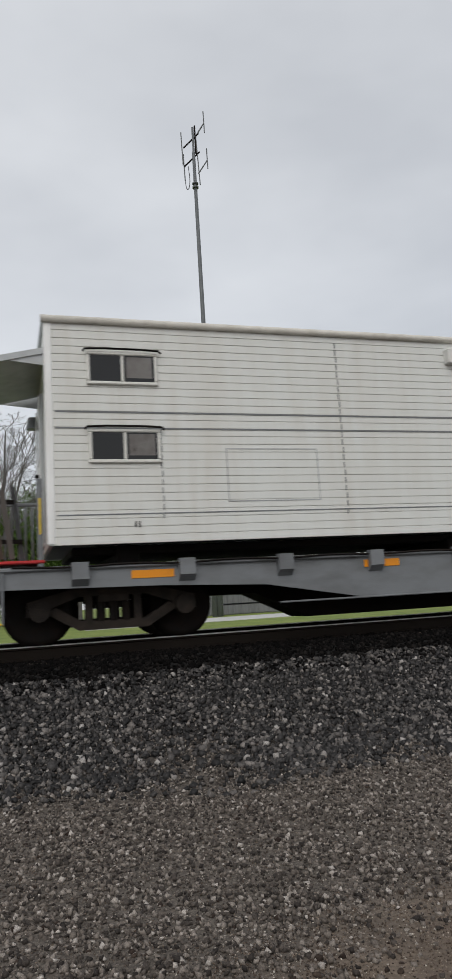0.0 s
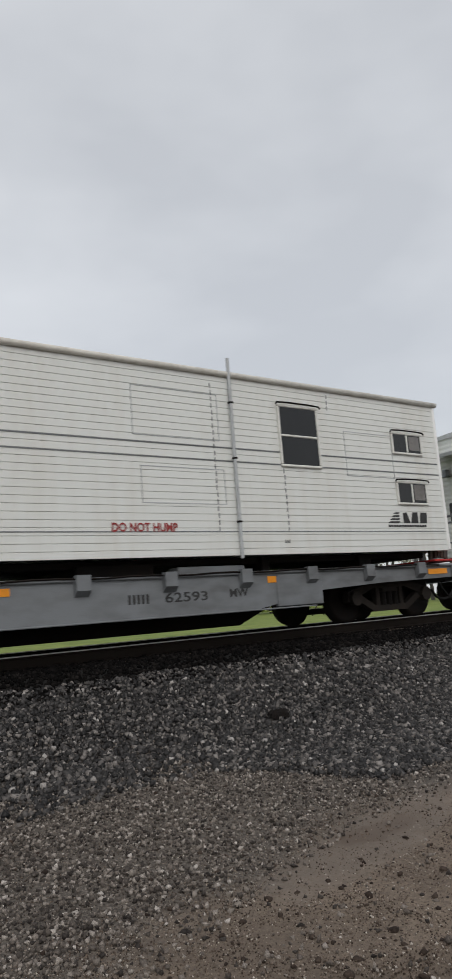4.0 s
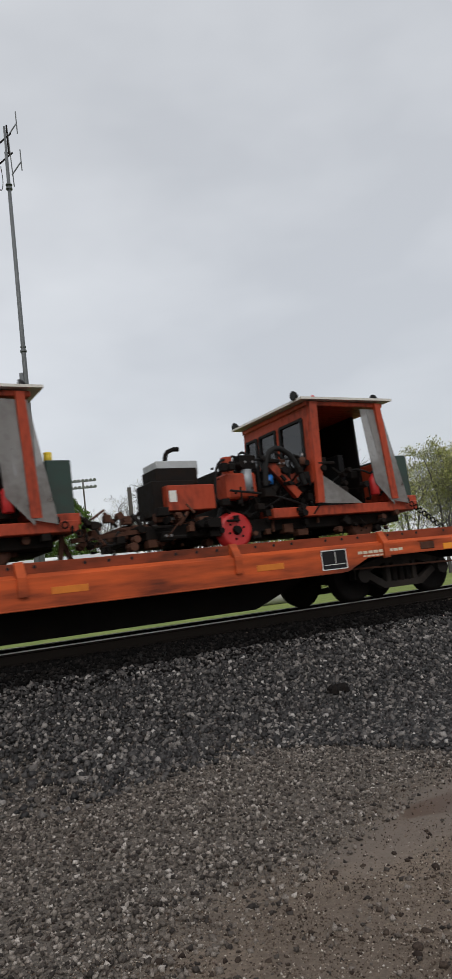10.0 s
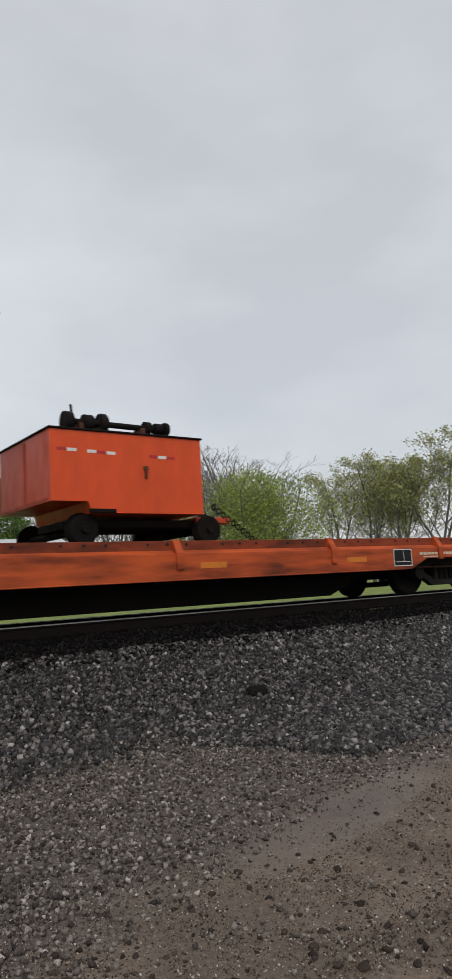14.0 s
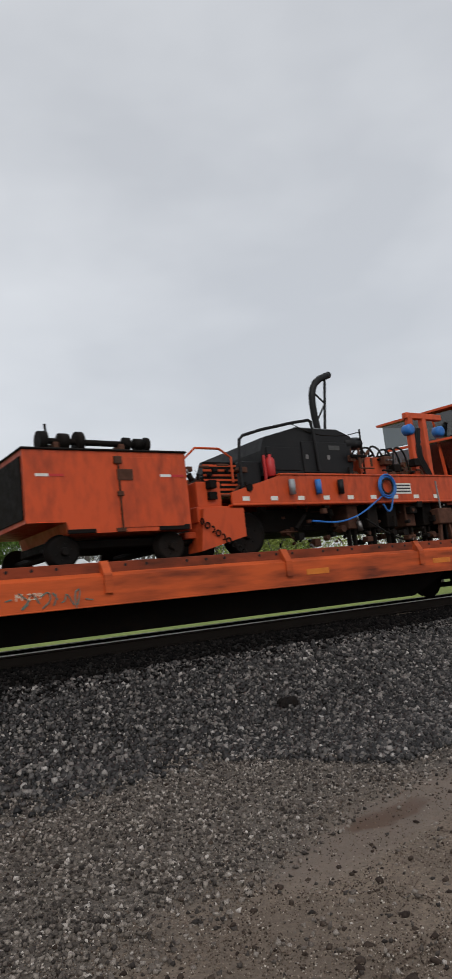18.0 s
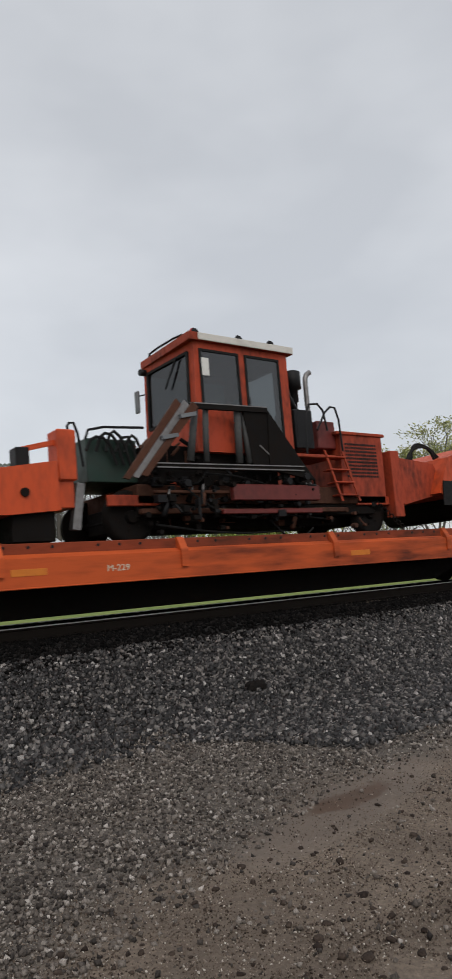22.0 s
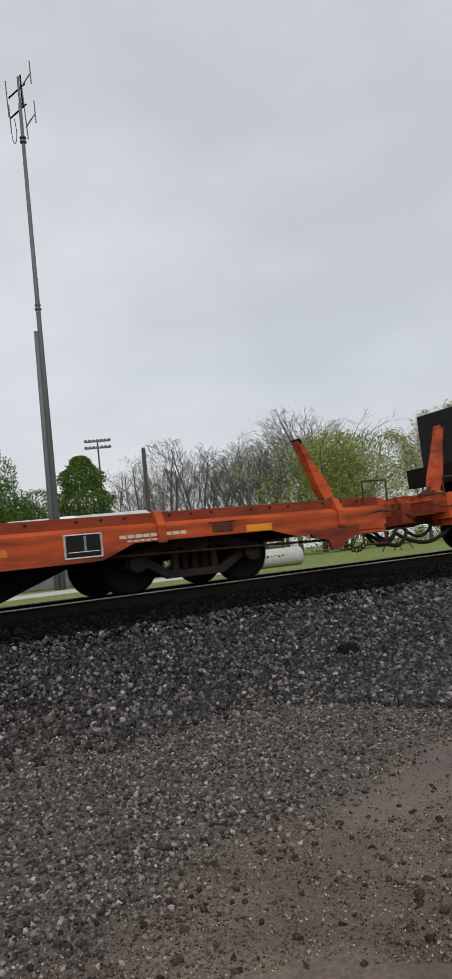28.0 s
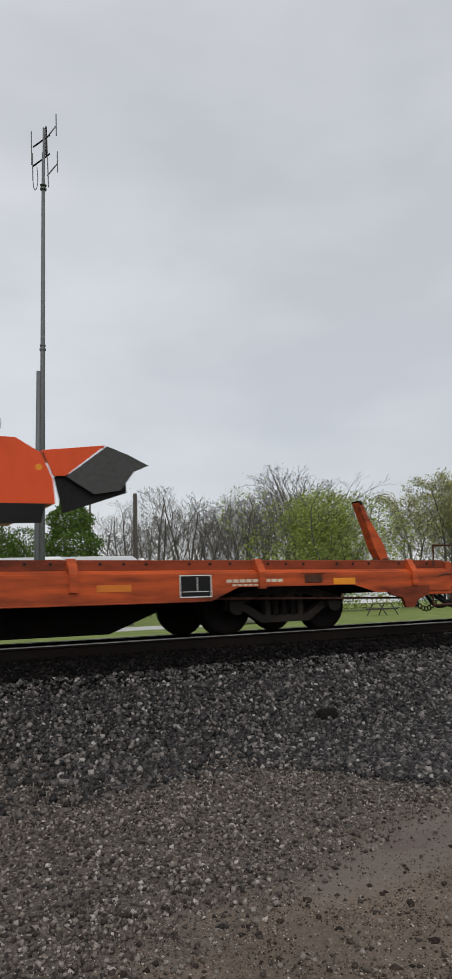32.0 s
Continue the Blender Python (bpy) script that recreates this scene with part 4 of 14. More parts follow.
        P(t, "brace", POLE_WOOD, bx(sx - 0.03, sx + 0.03, -0.72, 0.72, 0.36, 0.42))
    # concrete pad beyond the track
    x, y, z = place(17.0, 34)
    pad = tagged(new("pavement", mesh_of("pavement", [bx(-7, 7, -3, 3, -0.05, 0.03)], CONCRETE)), "pale concrete pad in the grass", "pavement", kind="structure")
    pad.location = (x, y, z)


build_ground()
build_stones()
build_track()
build_trees()
build_background()


# ---- cars ----
def bogie(parent, x, wheel_r=0.42, base=0.92, frame_mat=DUSTY):
    """A two-axle truck under a car."""
    b = P(parent, "bogie", frame_mat, bx(x - 0.16, x + 0.16, -0.95, 0.95, 0.42, 0.62), bx(x - 0.25, x + 0.25, -0.3, 0.3, 0.5, 0.72))
    for s in (-1, 1):
        y = s * 0.98
        chord = [(x - base - 0.16, 0.36), (x - base - 0.14, 0.54), (x - 0.45, 0.70), (x + 0.45, 0.70), (x + base + 0.14, 0.54), (x + base + 0.16, 0.36), (x + base - 0.12, 0.36), (x + base - 0.16, 0.46), (x + 0.42, 0.58), (x - 0.42, 0.58), (x - base + 0.16, 0.46), (x - base + 0.12, 0.36)]
        sling = [(x - base + 0.10, 0.38), (x - base + 0.20, 0.46), (x - 0.40, 0.27), (x + 0.40, 0.27), (x + base - 0.20, 0.46), (x + base - 0.10, 0.38), (x + 0.44, 0.16), (x - 0.44, 0.16)]
        P(b, "side_frame", frame_mat, pr(chord, y - 0.07, y + 0.07), pr(sling, y - 0.065, y + 0.065), bx(x - 0.36, x - 0.26, y - 0.06, y + 0.06, 0.25, 0.60), bx(x + 0.26, x + 0.36, y - 0.06, y + 0.06, 0.25, 0.60), bx(x - 0.2, x + 0.2, y - 0.08, y + 0.05, 0.50, 0.60))
        if s < 0:
            P(b, "spring", SHADED_GRIME, *[cy((x + dx, y * 1.02, 0.26), (x + dx, y * 1.02, 0.5), 0.06, 8) for dx in (-0.16, 0, 0.16)])
    for dx in (-base, base):
        near, far = [lathe((x + dx, s * 0.82, wheel_r), (x + dx, s * 0.68, wheel_r), [(0, wheel_r * 0.3), (0.02, wheel_r * 0.75), (0, wheel_r * 0.82), (0, wheel_r), (0.72, wheel_r), (0.8, wheel_r + 0.03), (1, wheel_r + 0.03)], 28) for s in (-1, 1)]
        P(b, "axle", frame_mat, cy((x + dx, -1.08, wheel_r), (x + dx, 1.08, wheel_r), 0.085, 10), far)
        soft(P(b, "wheel", SHADED_GRIME, near))
        P(b, "bearing", frame_mat, cy((x + dx, -1.0, wheel_r), (x + dx, -1.13, wheel_r), 0.13, 12))
    return b


def coupler(parent, x, s, mat=RUST):
    """Draft gear, knuckle, cut lever and air hose at a car's end; s: -1 or 1."""
    c = P(parent, "coupler", mat, bx(x, x + s * 0.55, -0.11, 0.11, 0.72, 0.98), pr([(x + s * 0.5, 0.68), (x + s * 0.78, 0.68), (x + s * 0.84, 0.78), (x + s * 0.84, 0.98), (x + s * 0.74, 1.02), (x + s * 0.5, 1.0)], -0.16, 0.14))
    P(c, "cut_lever", mat, tube([(x + s * 0.1, -1.25, 0.9), (x + s * 0.18, -0.6, 0.95), (x + s * 0.6, -0.2, 1.02)], 0.018, 5))
    P(c, "air_hose", RUBBER, tube([(x + s * 0.25, -0.35, 0.7), (x + s * 0.35, -0.42, 0.45), (x + s * 0.6, -0.4, 0.26), (x + s * 0.85, -0.35, 0.30), (x + s * 0.95, -0.3, 0.5)], 0.03, 6, 2))
    P(c, "pipe", mat, tube([(x - s * 0.3, -0.9, 0.62), (x + s * 0.2, -0.85, 0.66), (x + s * 0.45, -0.7, 0.85), (x + s * 0.5, -0.65, 1.1)], 0.02, 5, 1))
    return c


def orange_flat_car():
    """An 89-foot flat car; x along the car, near side at y = -1.45, z over the rails."""
    car = thing("flat_car", "long orange railway flat car with a weathered side sill", "rail car", "orange flat cars")
    H = 13.25
    lower = [(-H, 0.565), (-11.55, 0.565), (-11.1, 0.69), (-8.95, 0.69), (-8.5, 0.505), (8.5, 0.505), (8.95, 0.69), (11.1, 0.69), (11.55, 0.565), (H, 0.565)]
    for s in (-1, 1):
        sill = P(car, "side_sill", CAR_ORANGE, pr([(-H, 0.88), *lower, (H, 0.88)], s * 1.45 - 0.012, s * 1.45 + 0.012),
                 prx([(s * 1.46, 0.86), (s * 1.46, 0.885), (s * 1.33, 0.955), (s * 1.31, 0.955), (s * 1.42, 0.86)], -H, H))
        # deck edge in a darker brown than the sill below it
        P(sill, "deck_edge", DECK_EDGE, bx(-H, H, s * 1.34 - 0.012, s * 1.34 + 0.012, 0.93, 1.085), label="dark brown deck edge")
        P(sill, "bottom_flange", CAR_ORANGE, bx(-8.4, 8.4, s * 1.40 - 0.07, s * 1.40 + 0.07, 0.495, 0.515))
        if s < 0:
            holes = P(sill, "bolt_hole", BLACK, *[cy((-12.9 + 0.33 * i, -1.36, 1.03), (-12.9 + 0.33 * i, -1.345, 1.03), 0.022, 8) for i in range(79) if i % 4 != 3])
            tagged(holes, kind="stuff")
    P(car, "deck", RUST, bx(-H, H, -1.33, 1.33, 0.90, 0.98))
    # underframe parts carry the undercar shade in their near-black colour
    P(car, "centre_sill", SHADED_GRIME, pr([(-H, 0.9), (-H, 0.6), (-8.6, 0.55), (-7.4, 0.09), (7.4, 0.09), (8.6, 0.55), (H, 0.6), (H, 0.9)], -0.38, 0.38))
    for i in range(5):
        P(car, "cross_bearer", SHADED_GRIME, bx(-6.0 + 3.0 * i, -5.92 + 3.0 * i, -1.38, 1.38, 0.46, 0.9))
    for s in (-1, 1):
        P(car, "deck_rail", RUST, bx(-H, H, s * 0.75 - 0.04, s * 0.75 + 0.04, 0.98, 1.06))
    for x in (-11.4, -9.0, -5.4, -2.44, 0.3, 3.4, 6.5, 9.35, 12.4):
        P(car, "stake_pocket", CAR_ORANGE, prx([(-1.50, 0.66), (-1.44, 0.66), (-1.44, 0.86), (-1.33, 0.99), (-1.33, 1.10), (-1.38, 1.10), (-1.50, 0.90)], x - 0.06, x + 0.06))
    for x in (-12.3, 10.9):
        P(car, "reflector", YELLOW, bx(x - 0.22, x + 0.22, -1.467, -1.461, 0.70, 0.80), label="amber reflective strip")
    for x in (-2.05, 4.0, 7.05):
        P(car, "reflector", AMBER, bx(x - 0.24, x + 0.24, -1.467, -1.461, 0.66, 0.75), label="faded amber reflective strip")
    for x in (-10.1, 10.3):
        P(car, "step_box", RUST, bx(x - 0.17, x + 0.17, -1.472, -1.40, 0.73, 0.86))
        P(car, "step_lip", CAR_ORANGE, bx(x - 0.22, x + 0.22, -1.48, -1.40, 0.87, 0.89))
    for s in (-1, 1):
        P(car, "end_sill", CAR_ORANGE, bx(s * 13.25, s * 13.38, -1.40, 1.40, 0.62, 1.06), bx(s * 12.9, s * 13.5, -0.5, 0.5, 0.6, 1.12), bx(s * 12.6, s * 13.3, -1.44, -0.9, 0.5, 0.72))
        P(car, "end_step", RUST, tube([(s * 13.3, -1.42, 0.6), (s * 13.3, -1.42, 0.32), (s * 12.85, -1.42, 0.32), (s * 12.85, -1.42, 0.6)], 0.02, 5))
        coupler(car, s * 13.4, s)
        P(car, "draft_housing", DECK_EDGE, bx(s * 13.38, s * 13.85, -0.75, 0.75, 0.60, 0.98), bx(s * 13.3, s * 13.62, -1.3, -0.75, 0.72, 0.95), label="rusty orange draft housing")
        P(car, "air_hose", RUBBER, tube([(s * 13.3, -0.95, 0.75), (s * 13.5, -1.0, 0.42), (s * 13.8, -0.95, 0.34), (s * 14.05, -0.9, 0.55)], 0.03, 6, 2))
        bogie(car, s * 10.03)
        P(car, "jacking_bracket", DECK_EDGE, pr([(s * 11.75, 0.62), (s * 12.75, 0.66), (s * 12.70, 0.50), (s * 12.45, 0.42), (s * 12.35, 0.30), (s * 12.18, 0.30), (s * 12.12, 0.46), (s * 11.85, 0.52)], -1.47, -1.41), label="ragged rusty jacking bracket")
        P(car, "grab_iron", RUST, tube([(s * 12.7, -1.43, 0.74), (s * 13.2, -1.47, 0.86), (s * 13.5, -1.45, 0.80), (s * 13.75, -1.3, 0.92)], 0.016, 5, 1), tube([(s * 12.95, -1.40, 0.98), (s * 12.95, -1.42, 1.34), (s * 13.45, -1.42, 1.34), (s * 13.45, -1.40, 0.98)], 0.018, 6))
        P(car, "chain", SHADED_GRIME, *[ring((s * (12.5 + 0.07 * i), -1.38, 0.36 - 0.10 * math.sin(math.pi * i / 6)), 0.04, 0.011, 8, "y" if i % 2 else "x") for i in range(7)], label="hanging brake chain")
        P(car, "train_line", RUBBER, tube([(s * 13.0, -1.15, 0.56), (s * 13.35, -1.2, 0.36), (s * 13.75, -1.15, 0.22), (s * 14.1, -1.0, 0.34), (s * 14.25, -0.9, 0.5)], 0.035, 7, 2), label="drooping black air hose")
        P(car, "brake_rod", RUST, cy((s * 12.4, -1.2, 0.46), (s * 7.8, -1.2, 0.56), 0.018, 5))
    plate = P(car, "routing_plate", BLACK, bx(8.0, 8.5, -1.472, -1.462, 0.56, 0.87), label="black panel with white stencilled boxes")
    P(plate, "white_border", DECAL, bx(8.0, 8.5, -1.475, -1.4725, 0.855, 0.87, 0), bx(8.0, 8.5, -1.475, -1.4725, 0.56, 0.575, 0), bx(8.0, 8.015, -1.475, -1.4725, 0.575, 0.855, 0), bx(8.485, 8.5, -1.475, -1.4725, 0.575, 0.855, 0), bx(8.27, 8.28, -1.475, -1.4725, 0.65, 0.84, 0), bx(8.05, 8.45, -1.475, -1.4725, 0.635, 0.645, 0))
    P(car, "stencil", LETTER, *[bx(8.75 + 0.11 * i, 8.84 + 0.11 * i, -1.4645, -1.4625, 0.755, 0.80, 0) for i in range(9)], *[bx(8.85 + 0.09 * i, 8.92 + 0.09 * i, -1.4645, -1.4625, 0.705, 0.73, 0) for i in range(6)], label="unreadable white stencilling")
    P(car, "stencil", LETTER, *[bx(-11.3 + 0.09 * i, -11.23 + 0.09 * i, -1.4645, -1.4625, z, z + 0.035, 0) for z in (0.64, 0.70, 0.76) for i in range(4)], *[bx(-10.9 + 0.08 * i, -10.84 + 0.08 * i, -1.4645, -1.4625, 0.79, 0.825, 0) for i in range(11)], label="unreadable white stencilling")
    circle = P(car, "stencil_ring", LETTER, *[bx(-3.0 - 0.09, -3.0 + 0.09, -1.4645, -1.4625, z, z + 0.03, 0) for z in (0.67, 0.725)], label="stencilled circle")
    v, f = [], []
    for i in range(28):
        t = 2 * math.pi * i / 28
        for r in (0.135, 0.15):
            v.append((-3.0 + r * math.cos(t), -1.4635, 0.70 + r * math.sin(t)))
    f = [(2 * i, 2 * i + 1, (2 * i + 3) % 56, (2 * i + 2) % 56) for i in range(28)]
    P(circle, "ring", LETTER, (v, f))
    return car


def hitch(parent, x, tall, lean):
    """A folding trailer hitch arm on the car's end; it leans by lean."""
    def at(f, d):
        return (x + lean * f + d, 0.98 + tall * f)

    h = P(parent, "hitch_arm", CAR_ORANGE, pr([at(0, -0.09), at(0, 0.11), at(0.14, 0.13), at(0.32, 0.15), at(0.46, 0.13), at(0.7, 0.06), at(0.97, 0.035), at(1.0, 0.0), at(0.97, -0.045), at(0.6, -0.06), at(0.3, -0.09), at(0.12, -0.06)], -0.72, -0.54), label="raised orange hitch arm, widest below its middle")
    P(h, "hitch_tip", SHADED_GRIME, pr([at(0.94, -0.035), at(0.94, 0.028), at(1.005, 0.02), at(1.0, -0.035)], -0.725, -0.535))
    P(h, "hitch_strut", RUST, bar((x - 0.25, -0.62, 1.0), (x + lean * 0.2, -0.62, 0.98 + tall * 0.2), 0.07), cy((x - 0.05, -0.78, 1.1), (x - 0.05, -0.45, 1.1), 0.07, 10))
    P(h, "hitch_foot", RUST, bx(x - 0.2, x + 0.2, -0.85, -0.4, 0.98, 1.12))
    return h


U0, PITCH = 135.7, 28.2


def car_u(k, local=0.0):
    return U0 + PITCH * (k + 0.5) + local


def build_orange_cars():
    base = orange_flat_car()
    numbers = {1: "980079", 2: "980081", 3: "980078", 4: "980074", 5: "980092", 6: "980077", 7: "980088", 8: "980087", 9: "980082", 10: "980091", 11: "980080", 12: "980084", 13: "980089", 14: "980075", 15: "980076", 16: "980086", 17: "980083", 18: "980085", 19: "980090"}
    hitches = {1: (0, 1), 2: (1, 1), 3: (1, 1), 4: (0, 1), 5: (1, 1), 6: (1, 0), 7: (1, 0), 8: (1, 0), 9: (0, 1), 10: (1, 0), 11: (1, 1), 12: (1, 1), 13: (0, 1), 14: (1, 1), 15: (1, 1), 16: (1, 1), 17: (1, 1), 18: (1, 1), 19: (0, 0)}
    close = (1, 2, 4, 11, 13, 16)   # cars with MW right after the number
    cars = {k: base if k == 1 else copy_thing(base, Matrix()) for k in numbers}
    TEAL = material("sprayed_teal", (0.07, 0.16, 0.14), 0.7, 0, (0.25, 0.06, 0.03), 14, 0.8, 0.0)
    for k, x, w, mat in ((8, -1.5, 1.6, TEAL), (10, 5.1, 1.0, DARK_LETTER)):
        rng = random.Random(k)
        for i in range(11):
            a, z = x + w * i / 11, 0.50
            P(cars[k], "paint_scrawl", mat, tube([(a + rng.uniform(-0.03, 0.16), -1.466, z + rng.uniform(0.0, 0.27)) for _ in range(4)], 0.011, 4, 1), label="faded sprayed scrawl")
    for k, num in numbers.items():
        car = cars[k]
        y = -1.4665
        P(car, "owner_mark", LETTER, *[bx(-8.22 + 0.1 * i, -8.165 + 0.1 * i, y, y + 0.002, 0.60, 0.82, 0) for i in range(4)], label="worn white owner's mark")
        words(car, num, LETTER, -7.62, y + 0.001, 0.60, 0.22, 1.0 if k in close else 1.12, bold=0.004)
        x = -6.5 if k in close else -6.05 if k == 9 else -4.85 if k == 14 else -4.42
        strokes = [((0.02, 0), (0.02, 1)), ((0.02, 1), (0.14, 0.05)), ((0.14, 0.05), (0.26, 1)), ((0.26, 1), (0.26, 0)), ((0.35, 1), (0.42, 0)), ((0.42, 0), (0.485, 0.95)), ((0.485, 0.95), (0.55, 0)), ((0.55, 0), (0.62, 1))]
        P(car, "lettering", LETTER, *[pr([(x + p[0] - 0.02, 0.60 + 0.22 * p[1]), (x + p[0] + 0.02, 0.60 + 0.22 * p[1]), (x + q[0] + 0.02, 0.60 + 0.22 * q[1]), (x + q[0] - 0.02, 0.60 + 0.22 * q[1])], y - 0.0004 * i, y + 0.002) for i, (p, q) in enumerate(strokes)])
        words(car, "LD LMT", LETTER, (-4.96 if k in close or k == 9 else -5.3) - (0.95 if k == 14 else 0.0), y + 0.001, 0.755, 0.07, 0.42)
        words(car, "145200", LETTER, (-4.42 if k in close or k == 9 else -4.82) - (0.95 if k == 14 else 0.0), y + 0.001, 0.755, 0.07, 0.3)
        words(car, "LT WT", LETTER, (-4.96 if k in close or k == 9 else -5.3) - (0.95 if k == 14 else 0.0), y + 0.001, 0.625, 0.07, 0.30)
        words(car, "74800", LETTER, (-4.39 if k in close or k == 9 else -4.80) - (0.95 if k == 14 else 0.0), y + 0.001, 0.625, 0.07, 0.26)
        words(car, "M-229", LETTER, -0.95, y + 0.001, 0.66, 0.085, 0.34)
        words(car, "MW", LETTER, -13.15, -1.395, 0.94, 0.10, 0.26)
        a, b = hitches[k]
        if a:
            hitch(car, {2: -12.85, 10: -13.4, 18: -13.3}.get(k, -13.0), 1.46, 0.48)
        if b:
            hitch(car, {1: 13.15, 4: 12.72, 9: 13.2, 12: 12.65, 18: 12.5}.get(k, 12.85), 1.2, -0.2 if k == 12 else -0.52)
        ride(car, car_u(k))


def first_flat_car():
    """The shorter orange flat car that leads the machine cars, with chock blocks along its deck."""
    car = thing("flat_car", "shorter worn orange flat car with blocks along its deck edge", "rail car", "orange flat cars")
    H = 9.35
    for s in (-1, 1):
        sill = P(car, "side_sill", CAR_ORANGE, pr([(-H, 0.9), (-H, 0.56), (-7.6, 0.56), (-7.2, 0.48), (7.2, 0.48), (7.6, 0.56), (H, 0.56), (H, 0.9)], s * 1.45 - 0.012, s * 1.45 + 0.012))
        P(sill, "bottom_flange", CAR_ORANGE, bx(-7.1, 7.1, s * 1.40 - 0.07, s * 1.40 + 0.07, 0.47, 0.49))
        P(sill, "top_flange", CAR_ORANGE, bx(-H, H, s * 1.42 - 0.06, s * 1.42 + 0.06, 0.9, 0.925))
        P(car, "deck_rail", RUST, bx(-H, H, s * 0.75 - 0.04, s * 0.75 + 0.04, 0.98, 1.06))
        P(car, "end_sill", CAR_ORANGE, bx(s * H, s * (H + 0.13), -1.4, 1.4, 0.6, 1.0))
        P(car, "end_step", RUST, tube([(s * (H - 0.05), -1.42, 0.6), (s * (H - 0.05), -1.42, 0.32), (s * (H - 0.5), -1.42, 0.32), (s * (H - 0.5), -1.42, 0.6)], 0.02, 5))
        coupler(car, s * (H + 0.1), s)
        bogie(car, s * 6.9)
    P(car, "deck", RUST, bx(-H, H, -1.38, 1.38, 0.90, 0.98))
    P(car, "centre_sill", SHADED_GRIME, pr([(-H, 0.9), (-H, 0.6), (-5.9, 0.55), (-5.0, 0.1), (5.0, 0.1), (5.9, 0.55), (H, 0.6), (H, 0.9)], -0.38, 0.38))
    for i in range(14):
        x = -8.7 + 1.34 * i
        P(car, "stake_pocket", CAR_ORANGE, prx([(-1.52, 0.64), (-1.46, 0.58), (-1.46, 0.90), (-1.52, 0.90)], x - 0.09, x + 0.09))
    for i in range(27):
        x = -9.0 + 0.69 * i
        P(car, "chock_block", CAR_ORANGE, bx(x - 0.16, x + 0.16, -1.40, -1.18, 0.98, 1.08 + 0.03 * (i % 3 == 1)))
    for x in (-8.2, -2.0, 4.9):
        P(car, "reflector", YELLOW, bx(x - 0.22, x + 0.22, -1.467, -1.461, 0.74, 0.82), label="amber reflective strip")
    y = -1.4665
    P(car, "owner_mark", LETTER, bx(-4.9, -4.85, y, y + 0.002, 0.58, 0.80, 0), bx(-4.74, -4.69, y, y + 0.002, 0.58, 0.80, 0), bx(-4.62, -4.58, y, y + 0.002, 0.58, 0.80, 0), bx(-4.48, -4.44, y, y + 0.002, 0.58, 0.80, 0), label="worn white owner's mark")
    words(car, "527930", LETTER, -4.2, y + 0.001, 0.58, 0.22, 1.6)
    words(car, "MW", LETTER, -1.5, y + 0.001, 0.60, 0.20, 0.5)
    words(car, "DO NOT HUMP", LETTER, 5.4, y + 0.001, 0.68, 0.10, 1.1)
    P(car, "routing_plate", BLACK, bx(3.6, 4.1, -1.472, -1.462, 0.56, 0.87), label="black panel with white stencilled boxes")
    ride(car, 153.95)


